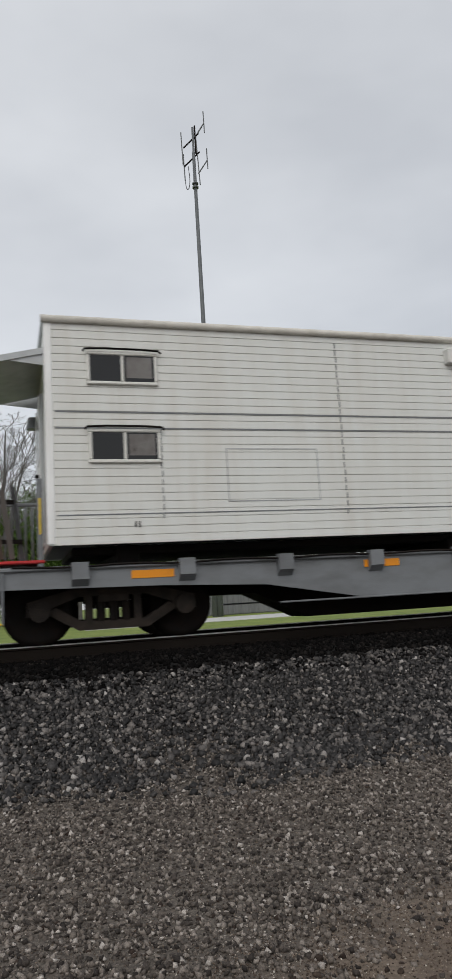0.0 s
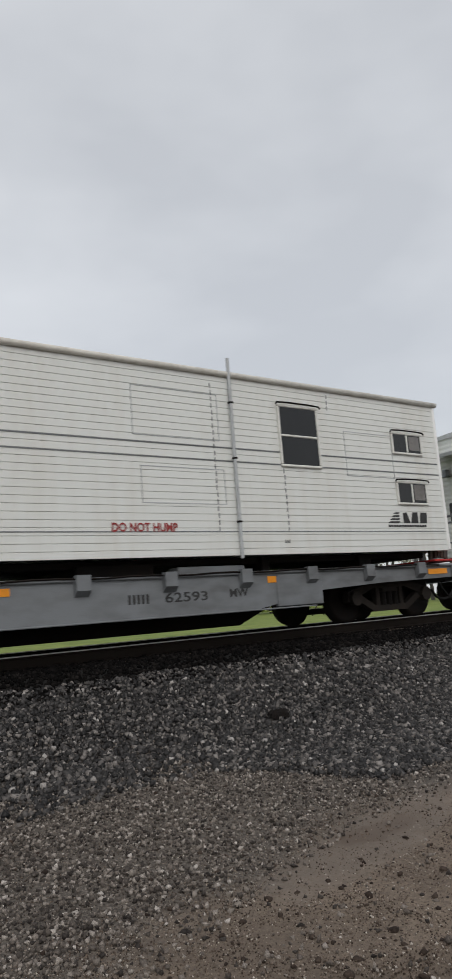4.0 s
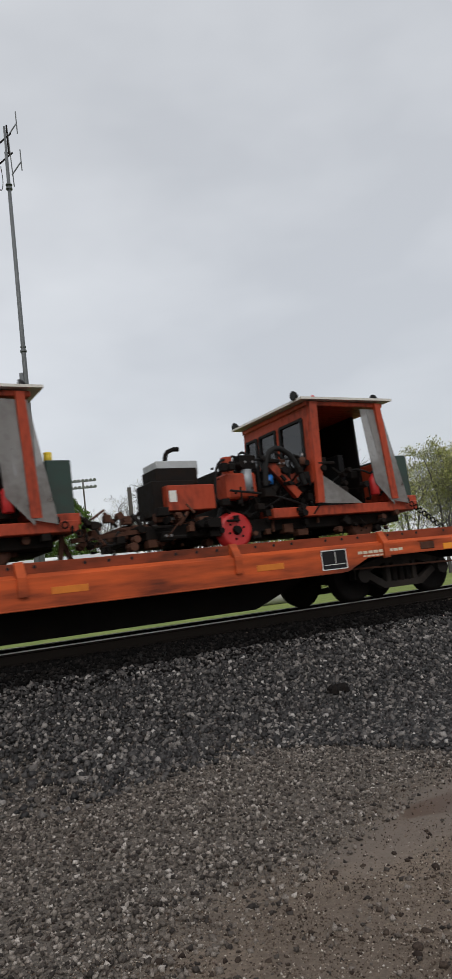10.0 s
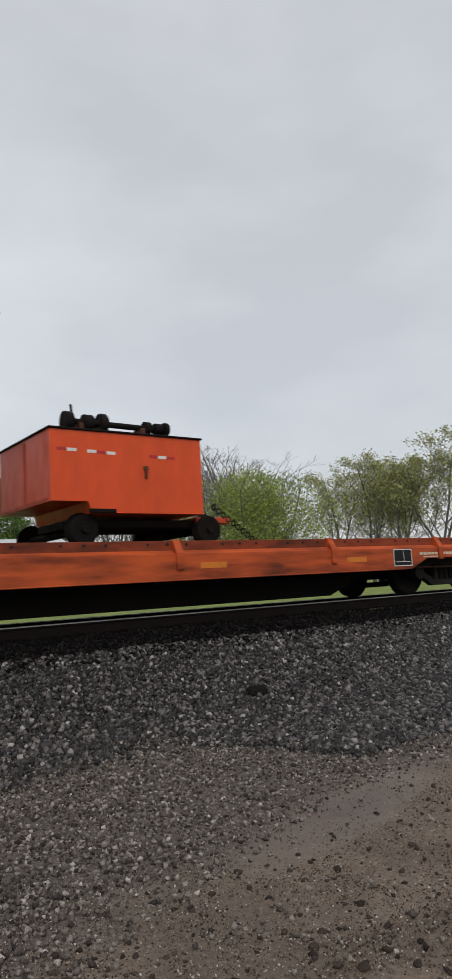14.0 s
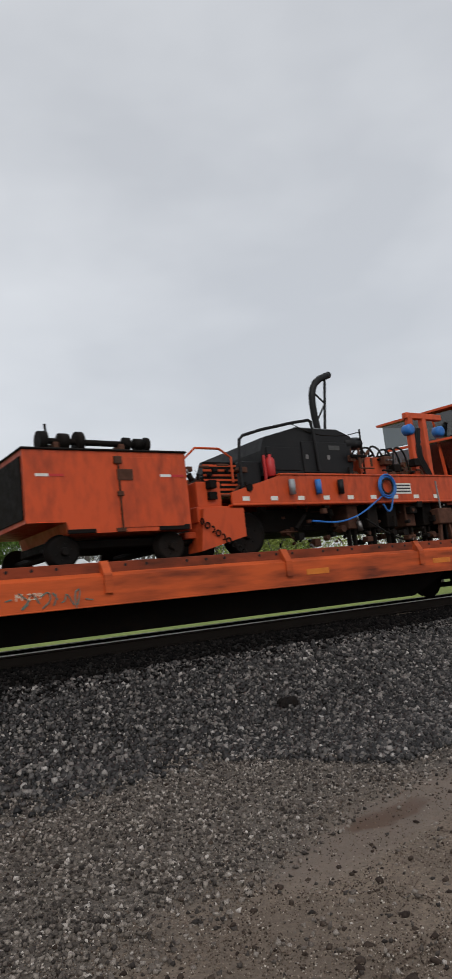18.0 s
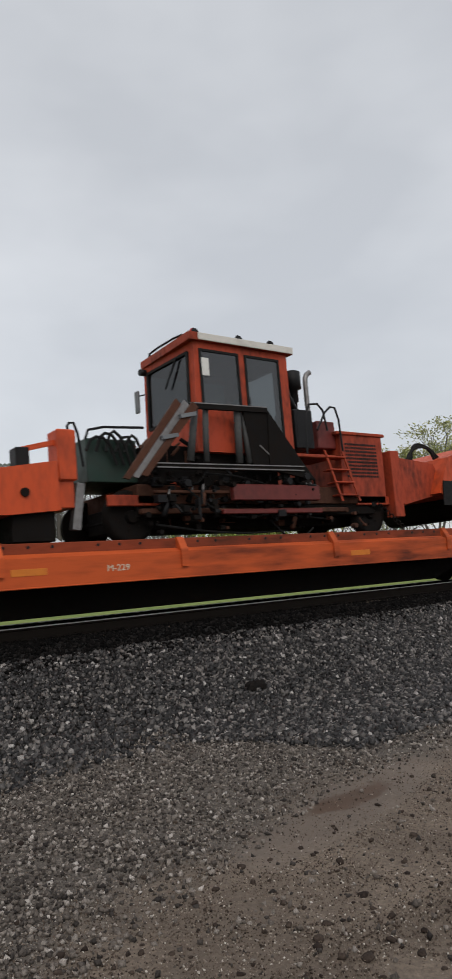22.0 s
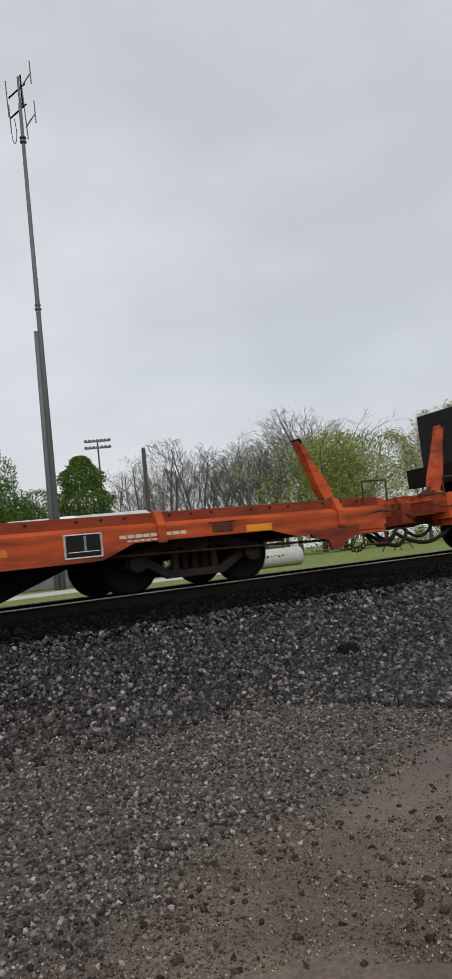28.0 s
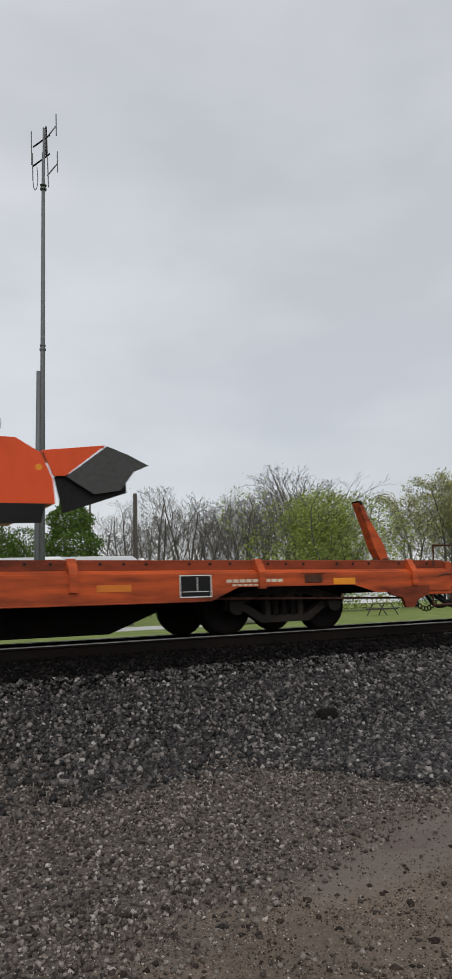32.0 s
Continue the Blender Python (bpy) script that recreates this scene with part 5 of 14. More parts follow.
def grey_flat_car():
    """A short grey flat car below the camp trailers; pitch 16.2 m."""
    car = thing("camp_flat_car", "grey railway flat car below a camp trailer", "rail car", "grey flat cars")
    H = 7.35
    for s in (-1, 1):
        P(car, "side_sill", GREY, pr([(-H, 0.93), (-H, 0.70), (-5.0, 0.66), (-3.6, 0.60), (-2.2, 0.36), (2.2, 0.36), (3.6, 0.60), (5.0, 0.66), (H, 0.70), (H, 0.93)], s * 1.40 - 0.015, s * 1.40 + 0.015), bx(-H, H, s * 1.42 - 0.04, s * 1.42 + 0.04, 0.90, 0.95), bx(-3.4, 3.4, s * 1.38 - 0.06, s * 1.38 + 0.06, 0.345, 0.37))
    P(car, "deck", GREY, bx(-H, H, -1.38, 1.38, 0.88, 0.94))
    P(car, "centre_sill", SHADED_GRIME, pr([(-H, 0.88), (-H, 0.55), (-3.4, 0.5), (-2.6, 0.12), (2.6, 0.12), (3.4, 0.45), (H, 0.55), (H, 0.88)], -0.35, 0.35))
    for i in range(10):
        x = -6.0 + 1.33 * i
        pocket = P(car, "stake_pocket", GREY, prx([(-1.52, 0.78), (-1.42, 0.70), (-1.42, 0.985), (-1.52, 0.985)], x - 0.10, x + 0.10))
        P(pocket, "pocket_hole", BLACK, bx(x - 0.06, x + 0.06, -1.495, -1.44, 0.986, 0.989, 0))
    for x in (-5.1, -1.9, 2.7, 6.5):
        P(car, "reflector", YELLOW, bx(x - 0.27, x + 0.27, -1.424, -1.417, 0.76, 0.86), label="amber reflective strip")
    P(car, "cable", SHADED_GRIME, tube([(-6.8 + 0.7 * i, -1.47, 0.955 - 0.03 * (i % 2)) for i in range(20)], 0.014, 5, 1))
    for x0, x1, h in ((-5.5, -5.2, 1.2), (4.8, 5.1, 1.2), (-0.6, 0.6, 1.14), (2.6, 2.75, 1.2)):
        P(car, "trailer_bolster", SHADED_GRIME, bx(x0, x1, -1.1, 1.1, 0.94, h))
    P(car, "battery_box", GREY, bx(0.9, 2.1, -1.30, -1.0, 0.94, 1.06))
    P(car, "tool_box", GREY, bx(2.6, 3.55, -1.44, -1.36, 0.38, 0.88))
    for s in (-1, 1):
        P(car, "end_sill", GREY, bx(s * H, s * (H + 0.15), -1.3, 1.3, 0.62, 0.94))
        coupler(car, s * (H + 0.15), s, SHADED_GRIME)
        bogie(car, s * 5.55)
        P(car, "end_step", GREY, tube([(s * 7.3, -1.44, 0.9), (s * 7.3, -1.44, 0.30), (s * 6.9, -1.44, 0.30), (s * 6.9, -1.44, 0.9)], 0.02, 5))
        P(car, "step_edge", LEMON, bx(s * 7.32 - (0.02 if s > 0 else -0.02), s * 6.9, -1.46, -1.42, 0.285, 0.315), label="yellow step edge")
    P(car, "platform", RED, bx(-7.45, -6.4, -1.35, -0.1, 1.0, 1.04), label="red platform edge")
    for x, y in ((-7.4, -1.3), (-6.45, -1.3), (-7.4, 0.9)):
        P(car, "rail_post", GREY, bx(x - 0.035, x + 0.035, y - 0.035, y + 0.035, 0.94, 2.05))
        P(car, "reflector", LEMON, bx(x - 0.012, x + 0.012, y - 0.05, y - 0.036, 1.35, 1.8))
    P(car, "hand_rail", GREY, cy((-7.4, -1.3, 2.0), (-7.4, 0.9, 1.85), 0.025, 6), cy((-7.4, -1.3, 1.5), (-7.4, 0.9, 1.45), 0.02, 6))
    P(car, "grating", GREY, *[bx(-7.3 + 0.085 * i, -7.27 + 0.085 * i, -0.62, -0.58, 1.05, 1.82) for i in range(10)], bx(-7.34, -6.44, -0.63, -0.57, 1.03, 1.08), bx(-7.34, -6.44, -0.63, -0.57, 1.80, 1.85))
    box = P(car, "junction_box", LIGHT_GREY, bx(7.0, 7.25, -0.75, -0.35, 1.75, 2.25), label="grey electrical box")
    P(box, "box_post", GREY, bx(7.08, 7.18, -0.6, -0.5, 0.94, 1.78))
    P(box, "conduit", RUBBER, tube([(7.12, -0.55, 1.75), (7.25, -0.62, 1.4), (7.4, -0.6, 1.1), (7.6, -0.5, 0.9)], 0.04, 6, 1))
    for y in (-1.3, 0.9):
        P(car, "rail_post", GREY, bx(7.3, 7.37, y - 0.035, y + 0.035, 0.94, 1.95))
    P(car, "hand_rail", GREY, cy((7.33, -1.3, 1.9), (7.33, 0.9, 1.9), 0.025, 6))
    for x, a in ((-7.25, -0.12), (6.7, 0.12)):
        gate = P(car, "slatted_gate", WOOD, bar((x - 0.1, -1.2, 1.02), (x - 0.1 + a, -1.2, 2.0), 0.06), label="weathered wooden slatted gate")
        P(gate, "gate_post", DARK_GREY, bar((x + 0.6, -1.0, 1.02), (x + 0.6 + a, -1.0, 2.0), 0.06))
        for i in range(4):
            P(gate, "slat", POLE_WOOD if i % 2 else WOOD, bar((x + 0.08 + 0.13 * i, -1.16 + 0.03 * i, 1.08), (x + 0.08 + a + 0.13 * i, -1.16 + 0.03 * i, 1.95), 0.07))
        P(gate, "cross_rail", SHADED_GRIME, bar((x - 0.1, -1.22, 1.3), (x + 0.6, -1.02, 1.3), 0.05), bar((x - 0.05 + a, -1.22, 1.8), (x + 0.62 + a, -1.02, 1.8), 0.05))
    post_box = P(car, "post_box", DARK_GREY, bx(-7.15 - 0.19, -7.15 + 0.19, -0.35 - 0.2, -0.35 + 0.2, 1.88, 2.36, 0.03), bx(-7.15 - 0.12, -7.15 + 0.12, -0.35 - 0.12, -0.35 + 0.12, 2.36, 2.40, 0.01), label="dark grey box on a post")
    P(post_box, "box_post", GREY, bx(-7.15 - 0.05, -7.15 + 0.05, -0.35 - 0.05, -0.35 + 0.05, 0.94, 1.88))
    post_box = P(car, "post_box", DARK_GREY, bx(7.42 - 0.19, 7.42 + 0.19, -0.6 - 0.2, -0.6 + 0.2, 1.88, 2.36, 0.03), bx(7.42 - 0.12, 7.42 + 0.12, -0.6 - 0.12, -0.6 + 0.12, 2.36, 2.40, 0.01), label="dark grey box on a post")
    P(post_box, "box_post", GREY, bx(7.42 - 0.05, 7.42 + 0.05, -0.6 - 0.05, -0.6 + 0.05, 0.94, 1.88))
    P(car, "platform", RED, bx(6.55, 7.4, -1.35, -0.1, 1.0, 1.04), label="red platform edge")
    P(car, "warning_post", RED, bx(-7.05, -6.99, -0.95, -0.89, 1.0, 2.45))
    return car


def sliding_window(parent, x0, x1, z0, z1, y=-1.434, tall=False):
    w = P(parent, "window", DECAL, bx(x0 - 0.045, x1 + 0.045, y - 0.03, y + 0.02, z0 - 0.045, z0), bx(x0 - 0.045, x1 + 0.045, y - 0.03, y + 0.02, z1, z1 + 0.045), bx(x0 - 0.045, x0, y - 0.03, y + 0.02, z0, z1), bx(x1, x1 + 0.045, y - 0.03, y + 0.02, z0, z1), label="aluminium-framed window")
    if tall:
        P(w, "mullion", DECAL, bx(x0, x1, y - 0.028, y + 0.01, (z0 + z1) / 2 - 0.02, (z0 + z1) / 2 + 0.02))
        P(w, "pane", GLASS_DARK, bx(x0, x1, y - 0.008, y + 0.002, z0, (z0 + z1) / 2 - 0.02, 0))
        P(w, "pane", GLASS_DARK, bx(x0, x1, y - 0.014, y - 0.004, (z0 + z1) / 2 + 0.02, z1, 0))
    else:
        m = (x0 + x1) / 2
        P(w, "mullion", DECAL, bx(m - 0.02, m + 0.02, y - 0.028, y + 0.01, z0, z1))
        P(w, "pane", GLASS_DARK, bx(x0, m - 0.02, y - 0.012, y - 0.002, z0, z1, 0))
        pane = P(w, "pane", GLASS_DARK, bx(m + 0.02, x1, y - 0.018, y - 0.008, z0, z1, 0))
        P(pane, "curtain", PLASTIC, bx(m + 0.05, x1 - 0.03, y - 0.0195, y - 0.0185, z0 + 0.05, z1 - 0.02, 0), label="pale curtain")
    P(w, "drip_cap", SHADED_GRIME, tube([(x0 - 0.09, y - 0.05, z1 + 0.03), (x0 - 0.05, y - 0.05, z1 + 0.075), (x1 + 0.05, y - 0.05, z1 + 0.075), (x1 + 0.09, y - 0.05, z1 + 0.03)], 0.015, 5, 1))


def camp_trailer(long, big_window, awning_up=False, sign=(-7.4, 1.45)):
    """A white ribbed trailer; x = 0 at its door end, z over the rails, near wall at y = -1.42."""
    t = thing("camp_trailer", "white ribbed camp trailer with small sliding windows", "trailer", "camp trailers")
    z0, z1, y0, y1 = 1.20, 4.12, -1.42, 1.22
    n = 27
    step = (z1 - z0 - 0.06) / n
    prof = []
    for i in range(n):
        z = z0 + i * step
        prof += [(y0 - 0.007, z), (y0 - 0.0075, z + 0.012), (y0 - 0.003, z + step - 0.010), (y0 + 0.002, z + step - 0.004)]
    prof += [(y0, z1 - 0.06), (y0 + 0.05, z1 - 0.06), (y0 + 0.05, z0)]
    P(t, "side_wall", WHITE, prx(prof, 0.06, long - 0.05))
    P(t, "side_wall", WHITE, bx(0.06, long - 0.05, y1 - 0.05, y1, z0, z1 - 0.06))
    for s, x in ((-1, 0.0), (1, long)):
        prof = [(x + s * (0.008 if i % 4 in (1, 2) else 0.0), z0 + 0.0285 * i) for i in range(101)]
        P(t, "end_wall", WHITE, pr(prof + [(x - s * 0.05, z1 - 0.07), (x - s * 0.05, z0)], y0 + 0.06, y1))
    for x in (-0.02, long - 0.08):
        P(t, "corner_post", WHITE_WALL, bx(x, x + 0.11, y0 - 0.015, y0 + 0.06, z0, z1 - 0.05, 0.025))
    P(t, "roof", LIGHT_GREY, prx([(y0 - 0.02, z1 - 0.07), (y1 + 0.02, z1 - 0.07), (y1 + 0.02, z1 - 0.01), (0, z1 + 0.06), (y0 - 0.02, z1 - 0.01)], -0.04, long + 0.04))
    soft(P(t, "roof_gutter", CREAM, cy((-0.05, y0 - 0.018, z1 - 0.035), (long + 0.05, y0 - 0.018, z1 - 0.035), 0.05, 12), label="stained rounded roof gutter"))
    for z, h in ((2.87, 0.018), (2.66, 0.016), (1.56, 0.014)):
        P(t, "belt_strip", GREY, bx(0.1, long - 0.08, y0 - 0.013, y0 - 0.009, z, z + h, 0.001))
    for x, za, zb in ((1.42, 0.3, 1.5), (4.0, 0.3, 2.84), (long - 5.36, 0.36, 2.84), (long - 4.0, 0.36, 1.6), (long - 2.9, 2.5, 2.84)):
        P(t, "panel_joint", GREY, *[bx(x + 0.004 * (j % 3), x + 0.014 + 0.004 * (j % 3), y0 - 0.0135, y0 - 0.008, z0 + za + j * 0.108, z0 + za + j * 0.108 + 0.075, 0) for j in range(int((zb - za) / 0.108))], label="line of rivets and worn sealant")
    for x0, x1, za, zb in ((long - 6.75, long - 5.25, 2.98, 3.72), (long - 6.65, long - 5.2, 1.98, 2.52), (2.3, 3.6, 1.7, 2.4), (long - 2.55, long - 1.35, 2.55, 3.35)):
        P(t, "patch_seam", LIGHT_GREY, bx(x0, x1, y0 - 0.011, y0 - 0.004, za, za + 0.012, 0), bx(x0, x1, y0 - 0.011, y0 - 0.004, zb, zb + 0.012, 0), bx(x0, x0 + 0.012, y0 - 0.011, y0 - 0.004, za, zb, 0), bx(x1, x1 + 0.012, y0 - 0.011, y0 - 0.004, za, zb, 0), label="seam round a patched panel")
    P(t, "underframe", SHADED_GRIME, bx(0.3, long - 0.3, -1.0, 0.9, z0 - 0.10, z0))
    for zz in (2.26, 3.28):
        sliding_window(t, 0.55, 1.38, zz, zz + 0.35)
    for zz, dz in ((2.10, 0.36), (3.06, 0.34)):
        sliding_window(t, long - 1.30, long - 0.55, zz, zz + dz)
    if big_window == "tall":
        sliding_window(t, long - 4.0, long - 3.2, 2.68, 3.66, tall=True)
    elif big_window == "wide":
        sliding_window(t, long - 3.8, long - 3.02, 2.95, 3.6, tall=True)
    elif big_window == "cooler":
        P(t, "roof_cooler", WHITE_WALL, bx(5.8, 6.15, y0 - 0.12, y0, 3.7, 3.92), label="small white vent box")
    pipe = P(t, "vent_pipe", LIGHT_GREY, cy((long - 5.0, y0 - 0.05, 1.15), (long - 5.0, y0 - 0.05, 4.35), 0.028, 8), label="white vent pipe")
    P(pipe, "pipe_clip", SHADED_GRIME, *[bx(long - 5.04, long - 4.96, y0 - 0.085, y0 - 0.015, z, z + 0.03) for z in (1.7, 2.7, 3.6)])
    words(t, "DO NOT HUMP", RED_LETTER, long + sign[0], y0 - 0.0155, sign[1], 0.12, 1.05, bold=0.004)
    x = long - 1.66
    logo = P(t, "emblem", DARK_LETTER, *[pr([(x + 0.05 * i, 1.72 + 0.055 * i), (x + 0.30, 1.72 + 0.055 * i), (x + 0.33, 1.75 + 0.055 * i), (x + 0.07 + 0.05 * i, 1.75 + 0.055 * i)], y0 - 0.0145, y0 - 0.0125) for i in range(4)],
             pr([(x + 0.42, 1.72), (x + 0.60, 1.72), (x + 0.52, 1.92), (x + 0.42, 1.90)], y0 - 0.0145, y0 - 0.0125), pr([(x + 0.62, 1.72), (x + 0.82, 1.72), (x + 0.82, 1.92), (x + 0.68, 1.92)], y0 - 0.0145, y0 - 0.0125), pr([(x + 0.86, 1.72), (x + 1.06, 1.72), (x + 1.08, 1.92), (x + 0.90, 1.92)], y0 - 0.0145, y0 - 0.0125), label="black striped emblem")
    P(logo, "bar", DARK_LETTER, *[bx(x + 0.07 * i, x + 0.07 * i + 0.055, y0 - 0.0145, y0 - 0.0125, 1.645, 1.685, 0) for i in range(15)])
    P(t, "stencil", DARK_LETTER, *[bx(1.05 + 0.05 * i, 1.07 + 0.05 * i, y0 - 0.0145, y0 - 0.0125, 1.40, 1.47, 0) for i in range(2)], *[bx(9.2 + 0.04 * i, 9.22 + 0.04 * i, y0 - 0.0145, y0 - 0.0125, 1.38, 1.43, 0) for i in range(3)])
    # the door end
    door = P(t, "door", WHITE_WALL, bx(-0.05, 0.0, -0.55, 0.28, z0 + 0.06, z0 + 2.05), bx(-0.065, -0.05, -0.62, -0.55, z0 + 0.02, z0 + 2.12), bx(-0.065, -0.05, 0.28, 0.35, z0 + 0.02, z0 + 2.12), label="white door with a small window")
    P(door, "pane", GLASS_DARK, bx(-0.058, -0.051, -0.36, 0.08, 2.45, 2.76, 0), bx(-0.058, -0.051, -0.36, 0.08, 2.80, 3.10, 0))
    P(door, "handle", SHADED_GRIME, bx(-0.12, -0.05, -0.50, -0.44, 2.2, 2.25))
    if awning_up:
        P(t, "awning", GALV, pr([(0.0, 3.75), (-0.95, 3.92), (-1.0, 3.84), (-0.02, 3.40)], -1.0, 0.8), label="dark tilted metal awning")
    else:
        P(t, "awning", LIGHT_GREY, pr([(0.02, 3.74), (0.02, 3.66), (-0.82, 3.46), (-0.84, 3.54)], -1.36, 0.6), label="white flat sheet-metal awning")
        P(t, "awning_bracket", LIGHT_GREY, pr([(0.0, 3.72), (0.0, 3.50), (-0.55, 3.56)], -1.34, -1.31), pr([(0.0, 3.72), (0.0, 3.50), (-0.55, 3.56)], 0.70, 0.73))
    P(t, "end_lamp", GALV, bx(-0.16, 0.0, 0.45, 0.55, 3.2, 3.3), lathe((-0.1, 0.5, 3.3), (-0.1, 0.5, 3.12), [(0, 0.05), (1, 0.1)], 8))
    P(t, "conduit", LIGHT_GREY, cy((-0.03, -0.75, 1.3), (-0.03, -0.75, 3.3), 0.02, 6))
    return t


def slab_between(p, q, z0, z1, thick=0.03):
    """An upright plate from p to q, both (x, y)."""
    d = Vector((q[1] - p[1], p[0] - q[0])).normalized() * thick
    v = [(p[0], p[1], z0), (q[0], q[1], z0), (q[0], q[1], z1), (p[0], p[1], z1)]
    v += [(x + d[0], y + d[1], z) for x, y, z in v]
    return v, [(0, 1, 2, 3), (7, 6, 5, 4), (0, 4, 5, 1), (1, 5, 6, 2), (2, 6, 7, 3), (3, 7, 4, 0)]


def build_camp_cars():
    base = grey_flat_car()
    lefts = (0.66, 16.35, 32.55, 48.7, None, 80.75, 96.8, 112.9)
    nums = ("82256", "62087", "52256", "555005", "62845", "62593", "52118", "52193")
    wins = ("cooler", "wide", "tall", "tall", None, "tall", "none", "tall")
    cars = [base if i == 0 else copy_thing(base, Matrix()) for i in range(len(lefts))]
    for i, left in enumerate(lefts):
        car = cars[i]
        u = left if left is not None else 64.85
        y = -1.4175
        P(car, "owner_mark", DARK_LETTER, *[bx(0.0 + 0.07 * i, 0.04 + 0.07 * i, y, y + 0.002, 0.56, 0.69, 0) for i in range(5)], label="worn black owner's mark")
        words(car, nums[i], DARK_LETTER, 0.58, y + 0.001, 0.56, 0.13, 0.72, bold=0.003)
        words(car, "MW", DARK_LETTER, 1.70, y + 0.001, 0.58, 0.12, 0.34, bold=0.003)
        ride(car, u + 6.35)
        if left is not None:
            ride(camp_trailer(13.3, wins[i], i == 5, {1: (-7.55, 1.45), 5: (-7.15, 1.57)}.get(i, (-7.4, 1.45))), u)
    # the power car: handrails, generator, tanks
    u = 64.85 + 6.35
    for part_ob in list(cars[4].children):
        # side sill recoloured dark: the shadow below the deck edge, as paint
        if part_ob.name.startswith("side_sill"):
            part_ob.data = part_ob.data.copy()
            part_ob.data.materials[0] = DARK_GREY
        elif part_ob.name.startswith("reflector") and part_ob.data.materials[0] is YELLOW:
            bpy.data.objects.remove(part_ob)
    P(cars[4], "deck_chord", GREY, bx(-7.35, 7.35, -1.475, -1.445, 0.89, 0.96), label="pale grey deck edge")
    rails = thing("safety_railing", "grey pipe railing along the power car's edge", "railing")
    for x, top in ((-6.4, 2.04), (-5.4, 2.04), (-4.72, 2.04), (-3.1, 1.76), (-2.15, 1.76), (-0.55, 2.04), (2.0, 2.02), (4.5, 2.02), (6.6, 2.02)):
        P(rails, "rail_post", GREY, bx(x - 0.035, x + 0.035, -1.425, -1.355, 0.95, top))
    for a, b, z in ((-6.4, -4.72, 2.03), (-4.72, -0.55, 1.74), (-0.55, 6.6, 2.01)):
        P(rails, "top_rail", GREY, cy((a, -1.39, z), (b, -1.39, z), 0.028, 8))
    for a, b, z in ((-6.4, -4.72, 1.5), (-4.72, -0.55, 1.42), (-0.55, 6.6, 1.42)):
        P(rails, "mid_rail", GREY, cy((a, -1.39, z), (b, -1.39, z), 0.025, 8))
    P(rails, "upright", GREY, bx(-3.42, -3.35, -1.41, -1.37, 1.72, 2.06))
    P(rails, "rope", LIGHT_GREY, hose((-4.72, -1.39, 2.03), (-3.4, -1.39, 2.04), 0.16, 0.014), hose((-3.4, -1.39, 2.04), (-0.55, -1.39, 1.86), 0.06, 0.014))
    for x in (-5.25, -1.95, 2.2):
        P(cars[4], "reflector", YELLOW, bx(x - 0.26, x + 0.26, -1.484, -1.476, 0.89, 0.965), label="amber reflective strip")
    words(cars[4], "DO NOT HUMP", RED_LETTER, -0.25, -1.4765, 0.905, 0.07, 1.0)
    ride(rails, u)
    g = thing("generator_set", "faded orange diesel generator with an open side door", "generator")
    P(g, "skid", SHADED_GRIME, bx(-1.2, 1.5, -0.8, 0.8, 0.95, 1.2), bx(-1.0, 0.2, -0.5, 0.5, 1.2, 1.4))
    for nm, b in (("side_panel", bx(-1.2, 0.30, -0.95, 0.45, 1.86, 2.78)), ("roof", bx(-1.22, 1.45, -0.96, 0.46, 2.78, 2.86, 0.03)), ("rear_panel", bx(1.15, 1.45, -0.93, 0.45, 1.86, 2.78)), ("far_panel", bx(0.30, 1.15, 0.35, 0.45, 1.86, 2.78)), ("control_box", bx(-1.52, -1.2, -0.80, 0.25, 1.9, 2.68, 0.03)), ("lower_box", bx(-1.50, -0.1, -0.86, 0.3, 1.25, 1.84, 0.03)), ("sill_beam", pr([(-0.1, 1.60), (0.05, 1.86), (1.45, 1.86), (1.55, 1.60), (1.3, 1.60), (1.2, 1.72), (0.2, 1.72), (0.1, 1.60)], -0.93, 0.3)), ("end_foot", bx(1.25, 1.6, -0.9, -0.3, 1.2, 1.6))):
        P(g, nm, GEN_ORANGE, b)
    P(g, "engine", SHADED_GRIME, bx(0.3, 1.15, -0.5, 0.3, 1.9, 2.6), cy((0.55, -0.7, 1.95), (0.55, -0.7, 2.4), 0.09, 10), tube([(0.35, -0.7, 2.5), (0.7, -0.75, 2.45), (1.0, -0.72, 2.2)], 0.04, 6, 1))
    soft(P(g, "filter", LIGHT_GREY, cy((0.85, -0.78, 2.0), (0.85, -0.78, 2.25), 0.06, 10), label="white oil filter"))
    P(g, "battery_cable", RUBBER, tube([(-1.6, -0.9, 1.0), (-1.2, -1.0, 1.1), (-0.8, -0.95, 1.4), (-0.5, -0.9, 1.5)], 0.05, 7, 2), tube([(-2.2, -0.9, 1.0), (-1.5, -1.0, 1.05), (-0.9, -0.95, 1.2)], 0.05, 7, 2))
    P(g, "side_door", GEN_ORANGE, slab_between((1.12, -0.95), (1.98, -1.36), 1.98, 2.84), label="open orange side door")
    P(g, "door_handle", SHADED_GRIME, bx(1.97, 2.08, -1.38, -1.34, 2.42, 2.47))
